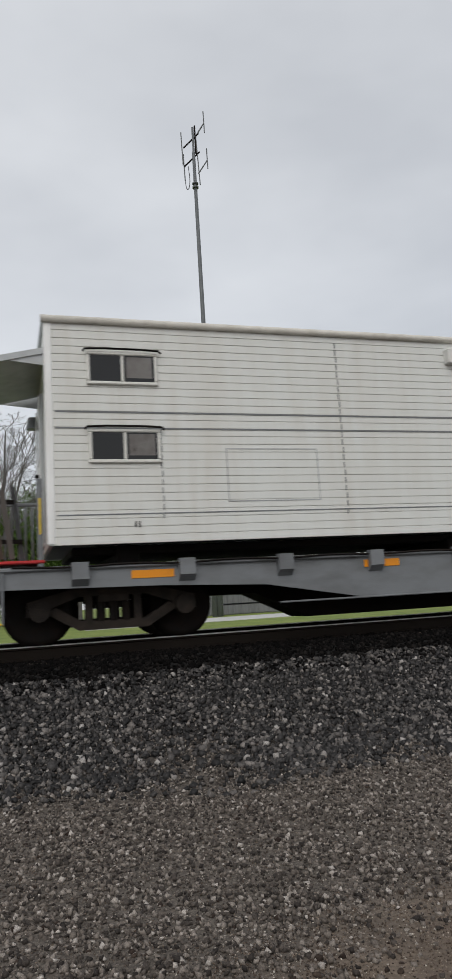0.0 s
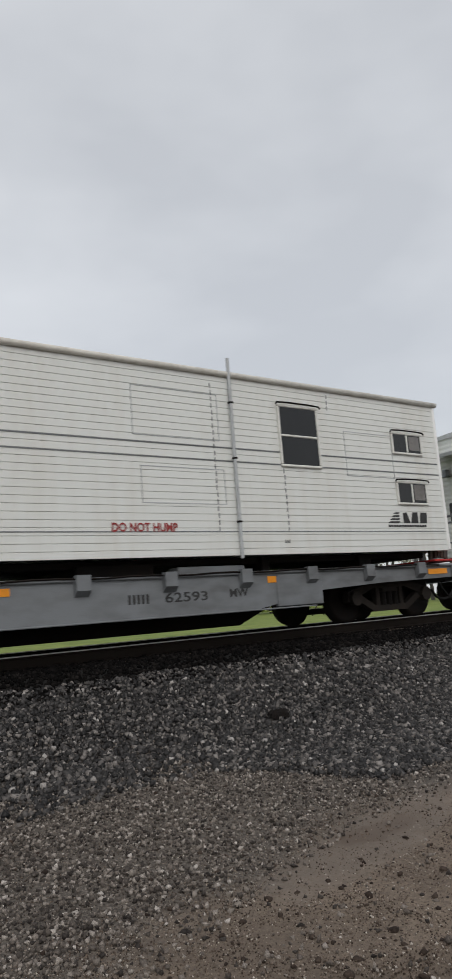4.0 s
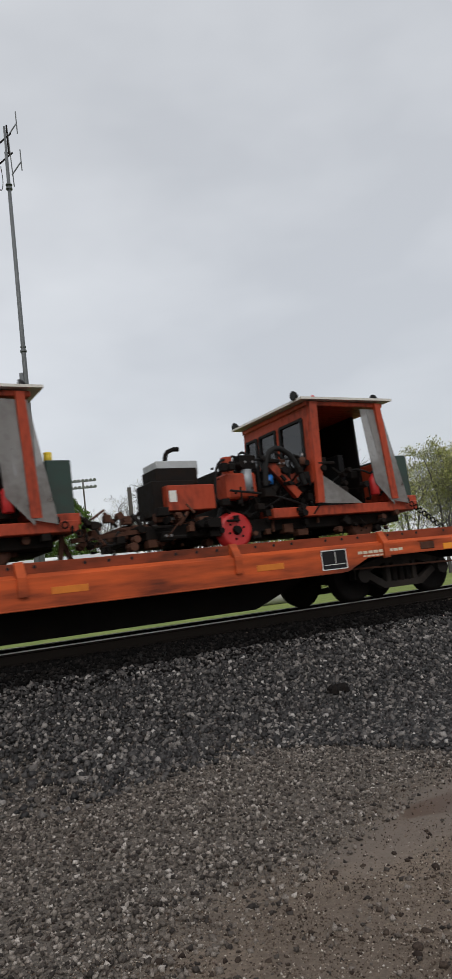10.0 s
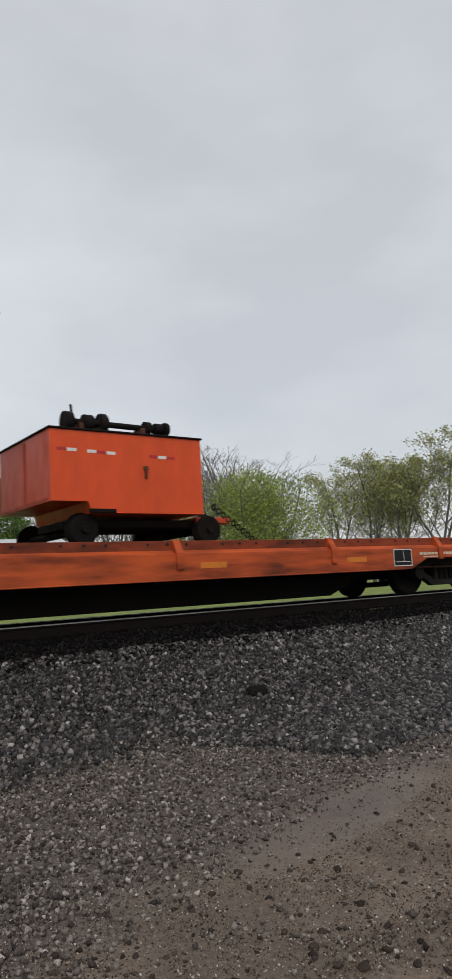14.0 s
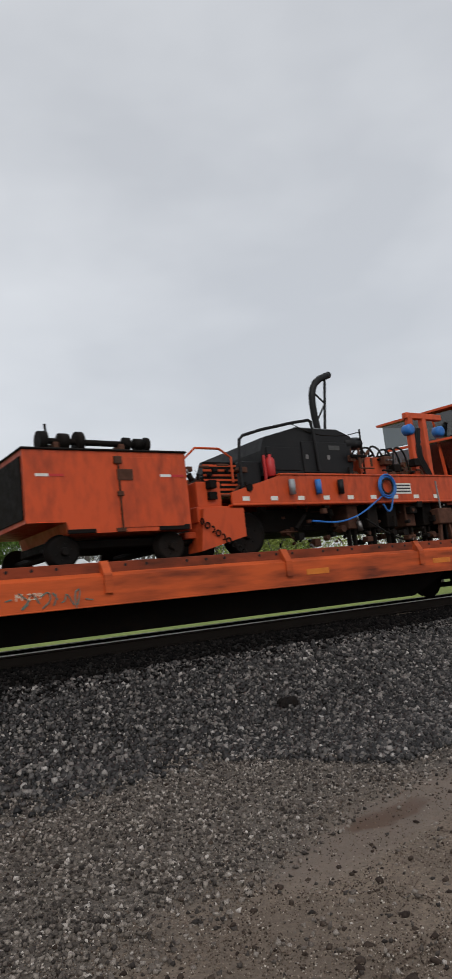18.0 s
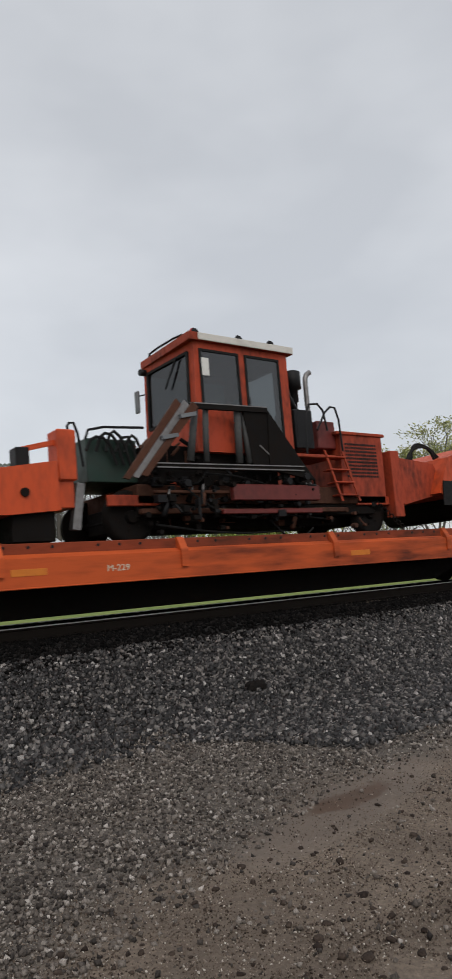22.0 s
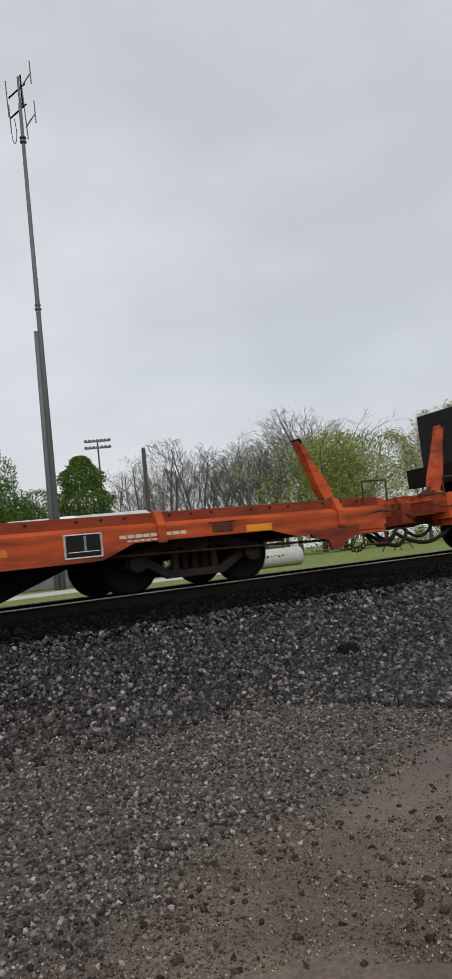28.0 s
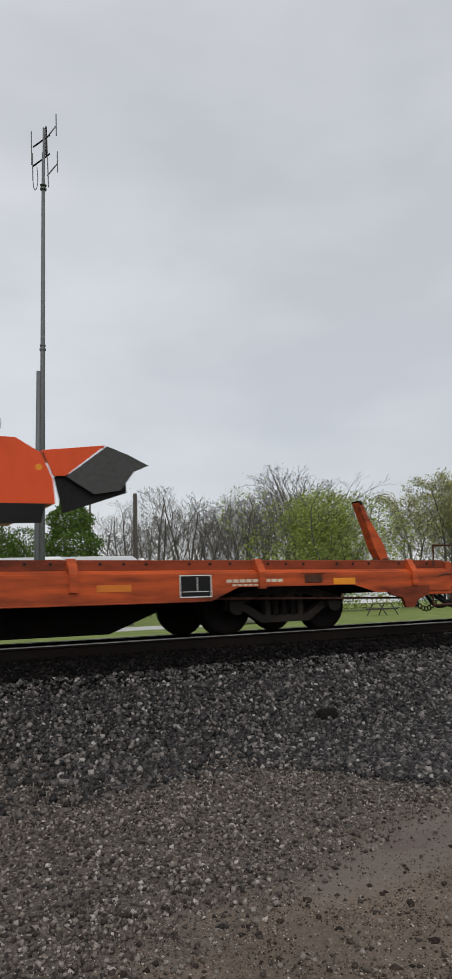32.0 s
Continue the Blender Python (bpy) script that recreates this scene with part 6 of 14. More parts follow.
    soft(P(g, "air_cleaner", GEN_ORANGE, lathe((0.36, -0.3, 2.86), (0.36, -0.3, 3.46), [(0, 0.2), (0.1, 0.26), (0.55, 0.26), (0.68, 0.12), (0.75, 0.11), (0.8, 0.28), (0.9, 0.28), (1, 0.2)], 18), lathe((-0.12, -0.45, 3.06), (0.36, -0.3, 3.08), [(0, 0.1), (0.12, 0.22), (0.8, 0.23), (1, 0.15)], 14), label="round orange air cleaner with a cap"))
    P(g, "duct", GEN_ORANGE, pr([(0.62, 2.86), (0.66, 2.98), (1.2, 3.28), (1.26, 3.34), (1.40, 3.40), (1.52, 3.36), (1.58, 3.24), (1.58, 2.86), (1.42, 2.86), (1.40, 3.0), (0.8, 2.92)], -0.75, -0.1), pr([(0.62, 2.86), (0.66, 2.98), (1.2, 3.28), (1.40, 3.40), (1.58, 3.24), (1.58, 2.86)], 0.1, 0.14), label="orange hooded exhaust duct")
    P(g, "duct_core", SHADED_GRIME, bx(0.8, 1.4, -0.6, 0.0, 2.86, 3.05))
    soft(P(g, "exhaust", SHADED_GRIME, cy((-0.78, -0.4, 3.0), (-0.86, -0.4, 3.62), 0.065, 12)))
    soft(P(g, "muffler", GEN_ORANGE, lathe((-0.8, -0.4, 2.84), (-0.8, -0.4, 3.24), [(0, 0.24), (0.4, 0.25), (0.75, 0.17), (1, 0.07)], 16)))
    P(g, "decal", DARK_LETTER, *[bx(-0.62 + 0.02 * (i % 2), -0.17 + 0.03 * i % 0.07, -0.9545, -0.9515, z, z + 0.05, 0) for i, z in enumerate((2.56, 2.46, 2.36, 2.26))], label="unreadable black stencilling")
    P(g, "decal", CREAM, bx(-1.5235, -1.5205, -0.7, -0.1, 2.42, 2.58, 0))
    ride(g, u - 2.4)
    cab = thing("switch_cabinet", "grey electrical cabinet standing on the power car", "cabinet")
    P(cab, "body", GALV, bx(-0.10, 0.10, -0.92, -0.1, 1.4, 2.86))
    P(cab, "stand", GREY, bx(-0.06, 0.0, -0.88, -0.80, 0.95, 1.4), bx(-0.06, 0.0, -0.22, -0.14, 0.95, 1.4))
    P(cab, "door", GALV, bx(-0.125, -0.10, -0.86, -0.16, 1.46, 2.80))
    P(cab, "handle", SHADED_GRIME, bx(-0.15, -0.125, -0.30, -0.26, 2.05, 2.2))
    P(cab, "conduit", RUBBER, tube([(0.0, -0.5, 1.45), (-0.15, -0.7, 1.2), (-0.5, -0.9, 1.35), (-0.9, -0.9, 1.0)], 0.05, 7, 2))
    ride(cab, u + 1.52)
    for nm, x0, x1, r in (("small_tank", 1.75, 3.0, 0.45), ("propane_tank", 3.35, 6.9, 0.58)):
        tk = thing(nm, "silver pressure tank on welded saddles", "tank")
        soft(P(tk, "shell", SILVER, lathe((x0, 0, 1.75), (x1, 0, 1.75), [(0, 0.1 * r), (0.015, 0.5 * r), (0.06, 0.85 * r), (0.12, r), (0.88, r), (0.94, 0.85 * r), (0.985, 0.5 * r), (1, 0.1 * r)], 28)))
        for xx in (x0 + 0.7, x1 - 0.7):
            for y in (-0.62, 0.54):
                P(tk, "saddle", GREY, pr([(xx - 0.12, 0.95), (xx + 0.45, 0.95), (xx + 0.1, 1.7), (xx - 0.12, 1.7)], y, y + 0.08))
        P(tk, "valve", SHADED_GRIME, cy((x1 - 0.6, 0, 2.2), (x1 - 0.6, 0, 2.42), 0.06, 8))
        P(tk, "filler_cap", SHADED_GRIME, cy((x0 + 0.9, -0.2, 2.2), (x0 + 0.9, -0.2, 2.5), 0.09, 8))
        ride(tk, u)
    pp = thing("pump_cabinet", "grey steel pump cabinet with insulated black piping", "cabinet")
    P(pp, "body", GREY, bx(-0.45, 0.45, -1.2, -0.3, 0.95, 1.75))
    P(pp, "pipe", BLACK, tube([(0.62, -0.6, 1.75), (0.62, -0.6, 2.62), (0.85, -0.6, 2.7), (1.45, -0.6, 2.7), (1.55, -0.5, 2.3)], 0.05, 8, 1))
    ride(pp, u + 1.8)
    bn = thing("cable_bin", "grey open steel bin", "bin")
    P(bn, "body", GREY, bx(-1.2, 1.2, -1.25, -0.2, 0.95, 1.55))
    ride(bn, u - 5.6)
    # white bunk car before the machine cars
    b = thing("bunk_car", "smooth white bunk car on bogies with end ladder", "rail car")
    L = 14.3
    P(b, "body", BUNK_PAINT, prx([(-1.42, 1.05), (1.42, 1.05), (1.42, 4.1), (1.3, 4.24), (0, 4.36), (-1.3, 4.24), (-1.42, 4.1)], 0, L))
    P(b, "underframe", BLACK, bx(0, L, -1.43, 1.43, 0.62, 1.05))
    P(b, "roof_walk", GALV, bx(0.1, L - 0.1, -0.2, 0.2, 4.36, 4.4), *[bx(0.3 + 0.9 * i, 0.36 + 0.9 * i, -1.2, 1.2, 4.2, 4.35) for i in range(16)])
    sliding_window(b, L - 3.32, L - 2.78, 2.25, 3.18, y=-1.43, tall=True)
    lad = P(b, "ladder", LIGHT_GREY, cy((L - 0.6, -1.5, 0.7), (L - 0.6, -1.5, 4.25), 0.02, 6), cy((L - 0.15, -1.5, 0.7), (L - 0.15, -1.5, 4.25), 0.02, 6))
    for i in range(9):
        P(lad, "rung", LIGHT_GREY, cy((L - 0.6, -1.5, 0.9 + 0.39 * i), (L - 0.15, -1.5, 0.9 + 0.39 * i), 0.016, 6))
    lad2 = P(b, "ladder", LIGHT_GREY, cy((L + 0.08, -1.2, 0.7), (L + 0.08, -1.2, 4.1), 0.02, 6), cy((L + 0.08, -0.75, 0.7), (L + 0.08, -0.75, 4.1), 0.02, 6))
    for i in range(9):
        P(lad2, "rung", LIGHT_GREY, cy((L + 0.08, -1.2, 0.85 + 0.38 * i), (L + 0.08, -0.75, 0.85 + 0.38 * i), 0.016, 6))
    words(b, "DO NOT HUMP", RED_LETTER, L - 1.05, -1.424, 1.2, 0.085, 0.9, bold=0.003)
    for s, x in ((-1, 0.0), (1, L)):
        coupler(b, x, s, SHADED_GRIME)
    bogie(b, 2.1)
    bogie(b, L - 2.1)
    ride(b, 129.25)


build_camp_cars()
build_orange_cars()
first_flat_car()


# ---- machines carried on the cars; x along the car from its middle, z over the deck rails ----
TOP = RT + 1.06


def load(name, label, category, k, x0, group=""):
    """A machine lashed on car k; its parts are given in the car's own x."""
    t = thing(name, label, category, group)
    t["x0"] = x0
    return ride(t, (car_u(k) if k else 153.95) + x0, TOP)


def Q(t, name, mat, *geoms, label=""):
    o = t
    while "x0" not in o and o.parent:
        o = o.parent
    d = o["x0"]
    return P(t, name, mat, *[([(x - d, y, z) for x, y, z in v], f) for v, f in geoms], label=label)


def slab(pts, thick):
    """A flat plate through four points, thick metres deep against its normal."""
    p = [Vector(q) for q in pts]
    n = (p[1] - p[0]).cross(p[3] - p[0]).normalized() * thick
    v = [tuple(q) for q in p] + [tuple(q - n) for q in p]
    return v, [(0, 1, 2, 3), (7, 6, 5, 4), (0, 4, 5, 1), (1, 5, 6, 2), (2, 6, 7, 3), (3, 7, 4, 0)]


def pane(t, poly, y=-1.205, mat=None):
    """A side window with its rubber seal; poly of (x, z)."""
    cx, cz = sum(p[0] for p in poly) / len(poly), sum(p[1] for p in poly) / len(poly)
    big = [(cx + (x - cx) * 1.07, cz + (z - cz) * 1.07) for x, z in poly]
    w = Q(t, "window_seal", RUBBER, pr(big, y - 0.004, y + 0.02))
    Q(w, "pane", mat or GLASS_DARK, pr(poly, y - 0.009, y - 0.005))
    return w


def front_pane(t, x, y0, y1, z0, z1, lean=0.0):
    """A window in the face that looks to -x."""
    w = Q(t, "window_seal", RUBBER, slab([(x - 0.004, y1 + 0.04, z0 - 0.04), (x - 0.004, y0 - 0.04, z0 - 0.04), (x + lean - 0.004, y0 - 0.04, z1 + 0.04), (x + lean - 0.004, y1 + 0.04, z1 + 0.04)], 0.02))
    Q(w, "pane", GLASS_DARK, slab([(x - 0.012, y1, z0), (x - 0.012, y0, z0), (x + lean - 0.012, y0, z1), (x + lean - 0.012, y1, z1)], 0.004))


def front_wall(xl, ya, yb, z0, z1, wins, thick=0.05):
    """Panels of a wall across the machine, with openings (y0, y1, z0, z1); xl gives its x at a height."""
    def panel(a, b, c, d):
        return slab([(xl(c), b, c), (xl(c), a, c), (xl(d), a, d), (xl(d), b, d)], -thick)
    out, at = [], ya
    for a, b in sorted({w[:2] for w in wins}):
        out.append(panel(at, a, z0, z1))
        low = z0
        for c, d in sorted(w[2:] for w in wins if w[:2] == (a, b)):
            out.append(panel(a, b, low, c))
            low = d
        out.append(panel(a, b, low, z1))
        at = b
    out.append(panel(at, yb, z0, z1))
    return out


def side_wall(xl, x1, y0, y1, z0, z1, wins):
    """Panels of a wall along the machine, with openings (x0, x1, z0, z1)."""
    out, left = [], None
    for a, b in sorted({w[:2] for w in wins}):
        out.append(pr([(xl(z0) if left is None else left, z0), (a, z0), (a, z1), (xl(z1) if left is None else left, z1)], y0, y1))
        low = z0
        for c, d in sorted(w[2:] for w in wins if w[:2] == (a, b)):
            out.append(pr([(a, low), (b, low), (b, c), (a, c)], y0, y1))
            low = d
        out.append(pr([(a, low), (b, low), (b, z1), (a, z1)], y0, y1))
        left = b
    out.append(pr([(xl(z0) if left is None else left, z0), (x1, z0), (x1, z1), (xl(z1) if left is None else left, z1)], y0, y1))
    return out


def glazing(t, a, b, c, d, y):
    """A clear side window in its black rubber seal."""
    s = 0.035
    w = Q(t, "window_seal", RUBBER, bx(a - s, b + s, y - 0.012, y + 0.03, c - s, c + 0.01, 0.004), bx(a - s, b + s, y - 0.012, y + 0.03, d - 0.01, d + s, 0.004), bx(a - s, a + 0.01, y - 0.012, y + 0.03, c, d, 0.004), bx(b - 0.01, b + s, y - 0.012, y + 0.03, c, d, 0.004))
    Q(w, "pane", GLASS_CLEAR, bx(a, b, y + 0.004, y + 0.01, c, d, 0))


def front_glazing(t, xl, a, b, c, d):
    w = Q(t, "window_seal", RUBBER, *[bar((xl(p[1]) - 0.01, p[0], p[1]), (xl(q[1]) - 0.01, q[0], q[1]), 0.045) for p, q in (((a, c), (b, c)), ((b, c), (b, d)), ((b, d), (a, d)), ((a, d), (a, c)))])
    Q(w, "pane", GLASS_CLEAR, slab([(xl(c), b, c), (xl(c), a, c), (xl(d), a, d), (xl(d), b, d)], 0.006))


def hollow_cab(t, x0, x1, z0, z1, m, lean, ya, yb, side, front, label, open_front=False):
    """A cab of thin walls with openings on every side, a seat and a console inside."""
    def xl(z):
        return x0 - lean * (1 - (z - z0) / (z1 - z0))
    zs = min([w[2] for w in side] or [z0 + 1.0])
    back = [(ya + 0.35, yb - 0.35, zs + 0.15, z1 - 0.2)]
    cab = Q(t, "cab", m, *side_wall(xl, x1, ya, ya + 0.05, z0, z1, side), label=label)
    Q(cab, "far_wall", m, *side_wall(xl, x1, yb - 0.05, yb, z0, z1, side))
    Q(cab, "rear_wall", m, *front_wall(lambda z: x1, ya + 0.05, yb - 0.05, z0, z1, back, 0.05))
    if not open_front:
        Q(cab, "front_wall", m, *front_wall(xl, ya + 0.05, yb - 0.05, z0, z1, front, -0.05))
    Q(cab, "floor", m, bx(x0, x1 - 0.06, ya + 0.05, yb - 0.05, z0, z0 + 0.05))
    for w in side:
        glazing(cab, *w, ya - 0.01)
        Q(cab, "pane", GLASS_CLEAR, bx(w[0], w[1], yb - 0.02, yb - 0.014, w[2], w[3], 0))
    for w in front:
        front_glazing(cab, xl, *w)
    xm, ym = x0 * 0.42 + x1 * 0.58, (ya + yb) / 2 - 0.15
    seat = Q(cab, "seat", BLACK, bx(xm - 0.25, xm + 0.25, ym - 0.27, ym + 0.27, z0 + 0.4, z0 + 0.55, 0.04), bx(xm + 0.18, xm + 0.32, ym - 0.25, ym + 0.25, z0 + 0.5, z0 + 1.15, 0.05))
    Q(seat, "pedestal", SHADED_GRIME, bx(xm - 0.1, xm + 0.1, ym - 0.1, ym + 0.1, z0 + 0.05, z0 + 0.42))
    Q(cab, "console", SHADED_GRIME, bx(x0 + 0.08, x0 + 0.4, ya + 0.2, yb - 0.2, z0 + 0.05, max(z0 + 0.3, zs - 0.08)), bx(x0 + 0.1, x0 + 0.3, ym - 0.1, ym + 0.3, zs - 0.1, zs + 0.12))
    return cab


def rect(x0, x1, z0, z1, c=0.05):
    return [(x0 + c, z0), (x1 - c, z0), (x1, z0 + c), (x1, z1 - c), (x1 - c, z1), (x0 + c, z1), (x0, z1 - c), (x0, z0 + c)]


def wheels(t, x, r=0.30, mat=RUST, y=0.78):
    """A wheelset: the near wheel with its hub, the far one in one piece with the axle."""
    def disc(s):
        return lathe((x, s * (y + 0.08), r), (x, s * (y - 0.06), r), [(0, r * 0.25), (0.02, r * 0.7), (0.0, r * 0.8), (0, r), (0.7, r), (0.78, r + 0.03), (1, r + 0.03)], 22)

    w = soft(Q(t, "wheel", mat, disc(-1)))
    Q(w, "hub", SHADED_GRIME, lathe((x, -y - 0.14, r), (x, -y - 0.06, r), [(0, r * 0.22), (1, r * 0.3)], 12), *[cy((x + r * 0.5 * math.cos(a), -y - 0.088, r + r * 0.5 * math.sin(a)), (x + r * 0.5 * math.cos(a), -y - 0.07, r + r * 0.5 * math.sin(a)), r * 0.07, 6) for a in (0.3, 1.35, 2.4, 3.44, 4.5, 5.5)])
    Q(t, "axle", SHADED_GRIME, cy((x, -y, r), (x, y, r), 0.06, 8), disc(1))


def beacon(t, x, y, z, mat=RED):
    b = Q(t, "beacon", SHADED_GRIME, cy((x, y, z), (x, y, z + 0.05), 0.05, 8))
    soft(Q(b, "lens", mat, lathe((x, y, z + 0.05), (x, y, z + 0.15), [(0, 0.05), (0.7, 0.045), (1, 0.02)], 10)))


def work_lamp(t, x, y, z, s=-1):
    soft(Q(t, "work_lamp", BLACK, lathe((x - s * 0.07, y, z), (x + s * 0.03, y, z), [(0, 0.03), (0.6, 0.075), (1, 0.08)], 12)))


def mushroom(t, x, y, z0, z1, r=0.075, mat=BLACK):
    soft(Q(t, "air_intake", mat, lathe((x, y, z0), (x, y, z1), [(0, r), (0.84, r), (0.85, r * 1.5), (0.88, r * 2.3), (0.95, r * 2.2), (1, r * 1.3)], 14), label="black mushroom-topped air intake"))


def exhaust(t, pts, r=0.045, mat=STEEL):
    soft(Q(t, "exhaust_pipe", mat, tube(pts, r, 10, 2)))


def extinguisher(t, x, y, z):
    e = soft(Q(t, "fire_extinguisher", RED, lathe((x, y, z), (x, y, z + 0.38), [(0, 0.07), (0.03, 0.08), (0.75, 0.08), (0.85, 0.05), (0.9, 0.03), (1, 0.03)], 12)))
    Q(e, "valve", BLACK, bx(x - 0.03, x + 0.05, y - 0.02, y + 0.02, z + 0.36, z + 0.42))


def louvres(t, x0, x1, z0, z1, y, n=9, mat=BLACK, bars=0):
    g = Q(t, "grille", mat, bx(x0, x1, y - 0.006, y + 0.01, z0, z1, 0.002))
    dz = (z1 - z0) / n
    for i in range(n):
        Q(g, "slat", ORANGE if bars == 0 else STEEL, bx(x0, x1, y - 0.014, y - 0.006, z0 + dz * i, z0 + dz * (i + 0.45), 0.002))
    for i in range(bars):
        x = x0 + (x1 - x0) * (i + 0.5) / bars
        Q(g, "bar", STEEL, bx(x - 0.006, x + 0.006, y - 0.02, y - 0.014, z0, z1, 0))


def perforated(t, x0, x1, z0, z1, y, nx=9, nz=10):
    """A hood side with rows of slots."""
    dx, dz = (x1 - x0) / nx, (z1 - z0) / nz
    Q(t, "slot_panel", BLACK, *[bx(x0 + dx * i + dx * 0.12, x0 + dx * i + dx * 0.88, y - 0.004, y, z0 + dz * j + dz * 0.2, z0 + dz * j + dz * 0.75, 0) for i in range(nx) for j in range(nz)], label="slotted cooling vents")


def railing(t, pts, mat=BLACK, r=0.02):
    Q(t, "handrail", mat, tube(pts, r, 7, 1))


def ladder(t, x0, z0, x1, z1, y=-1.25, n=4, mat=ORANGE_OLD, wide=0.4):
    l = Q(t, "ladder", mat, slab([(x0, y, z0), (x0 + 0.05, y, z0), (x1 + 0.05, y, z1), (x1, y, z1)], -0.02), slab([(x0 + wide, y, z0), (x0 + wide + 0.05, y, z0), (x1 + wide + 0.05, y, z1), (x1 + wide, y, z1)], -0.02))
    for i in range(n):
        f = (i + 0.5) / n
        Q(l, "step", mat, bx(x0 + (x1 - x0) * f, x0 + (x1 - x0) * f + wide + 0.04, y - 0.02, y + 0.22, z0 + (z1 - z0) * f - 0.015, z0 + (z1 - z0) * f + 0.015))


def two_tone(ob, first):
    """Bright steel from the face number first on."""
    ob.data.materials.append(STEEL)
    for poly in ob.data.polygons[first:]:
        poly.material_index = 1


def fittings(t, x0, x1, z0, z1, n, seed, mats, y0, y1):
    """The crowd of small brackets, unions, bolts and short pipes that cannot be told apart."""
    rng = random.Random(seed * 7 + 1)
    for m in dict.fromkeys(mats):
        g = []
        for i in range(n // 3):
            x, y, z = rng.uniform(x0, x1), rng.uniform(y0 - 0.04, y1), rng.uniform(z0, z1)
            s = rng.uniform(0.015, 0.08)
            if i % 3 == 0:
                v = rng.choice(((1, 0, 0), (0, 0, 1), (0.7, 0, 0.7), (-0.5, 0.3, 0.8)))
                L = rng.uniform(0.08, 0.4)
                g.append(cy((x, y, z), (x + v[0] * L, y + v[1] * L, min(z1 + 0.1, z + v[2] * L)), s * 0.4, 6))
            elif i % 3 == 1:
                g.append(bx(x - s, x + s * rng.uniform(0.6, 1.6), y - s, y + s, max(z0, z - s * 0.8), z + s, 0.006))
            else:
                g.append(cy((x, y - s, z), (x, y + s, z), s * 0.8, 8))
        tagged(Q(t, "pipework", m, *g), kind="stuff")


def clutter(t, x0, x1, z0, z1, n, seed, mats=None, y0=-1.15, y1=-0.4):
    """Valve blocks, rams, pipes and hoses crowded into a machine's open side."""
    rng = random.Random(seed)
    mats = mats or (SHADED_GRIME, RUST, ORANGE_OLD, SHADED_GRIME, STEEL)
    fittings(t, x0, x1, z0, z1, n * 9, seed, (mats[0], SHADED_GRIME, mats[-1] if mats[-1] is not STEEL else RUST), y0, y1)
    for i in range(int(n * 0.45)):
        x, y, z = rng.uniform(x0, x1), rng.uniform(y0, y1), rng.uniform(z0, z1)
        kind, m = rng.randrange(4), rng.choice(mats)
        s = rng.uniform(0.05, 0.15)
        if kind == 0:
            two_tone(Q(t, "valve_block", m, bx(x - s, x + s, y - s * 0.7, y + s * 0.7, max(z0, z - s * 0.8), z + s * 0.8), cy((x - s * 0.5, y - s * 0.7, z), (x - s * 0.5, y - s * 0.7 - 0.05, z), 0.02, 6), cy((x + s * 0.4, y - s * 0.7, z), (x + s * 0.4, y - s * 0.7 - 0.05, z), 0.02, 6)), 26)
        elif kind == 1:
            a = rng.uniform(-0.5, 0.5)
            L = rng.uniform(0.2, 0.45)
            p, q = Vector((x, y, z)), Vector((x + L * math.sin(a), y, min(z + L * math.cos(a), z1 + 0.1)))
            two_tone(soft(Q(t, "hydraulic_ram", m, cy(p, p.lerp(q, 0.6), 0.045, 10), cy(p.lerp(q, 0.6), q, 0.02, 8))), 12)
        elif kind == 2:
            e = (rng.uniform(x0, x1), rng.uniform(y0, y1), rng.uniform(z0, z1))
            Q(t, "hose", RUBBER, hose((x, y, z), e, rng.uniform(-0.15, 0.3), 0.018, -0.05))
        else:
            L = rng.uniform(0.15, 0.5)
            Q(t, "pipe", m, tube([(x, y, z), (x + L * 0.4, y, z), (x + L * 0.5, y, z - 0.08), (x + L * 0.5, y, max(z0, z - 0.3))], 0.022, 6, 1))


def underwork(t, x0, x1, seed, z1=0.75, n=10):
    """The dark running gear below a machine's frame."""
    Q(t, "chassis", SHADED_GRIME, bx(x0, x1, -0.55, 0.55, 0.22, z1), bx(x0 + 0.1, x1 - 0.1, -0.95, 0.95, z1 - 0.22, z1 - 0.02))
    clutter(t, x0 + 0.1, x1 - 0.1, 0.12, z1, n, seed, (SHADED_GRIME, SHADED_GRIME, RUST), -1.1, -0.6)


def tie_down(t, x, side=1):
    c = Q(t, "tie_down_chain", SHADED_GRIME, *[ring((x + side * 0.09 * i, -1.22, 0.55 - 0.062 * i), 0.045, 0.012, 8, "y" if i % 2 else "x") for i in range(9)], label="tensioned tie-down chain")
    return c


def decal(t, x0, x1, z0, z1, y, mat=DECAL, bars=0):
    d = Q(t, "decal", mat, bx(x0, x1, y - 0.003, y, z0, z1, 0))
    if bars:
        dz = (z1 - z0) / (bars * 2 + 1)
        Q(d, "bar", DARK_LETTER, *[bx(x0 + 0.02, x1 - 0.02, y - 0.005, y - 0.003, z0 + dz * (2 * i + 1), z0 + dz * (2 * i + 2), 0) for i in range(bars)])


def chevrons(t, x0, x1, z, y, n, tall=0.07):
    for i in range(n):
        x = x0 + (x1 - x0) * i / max(1, n - 1)
        decal(t, x, x + 0.14, z, z + tall, y)


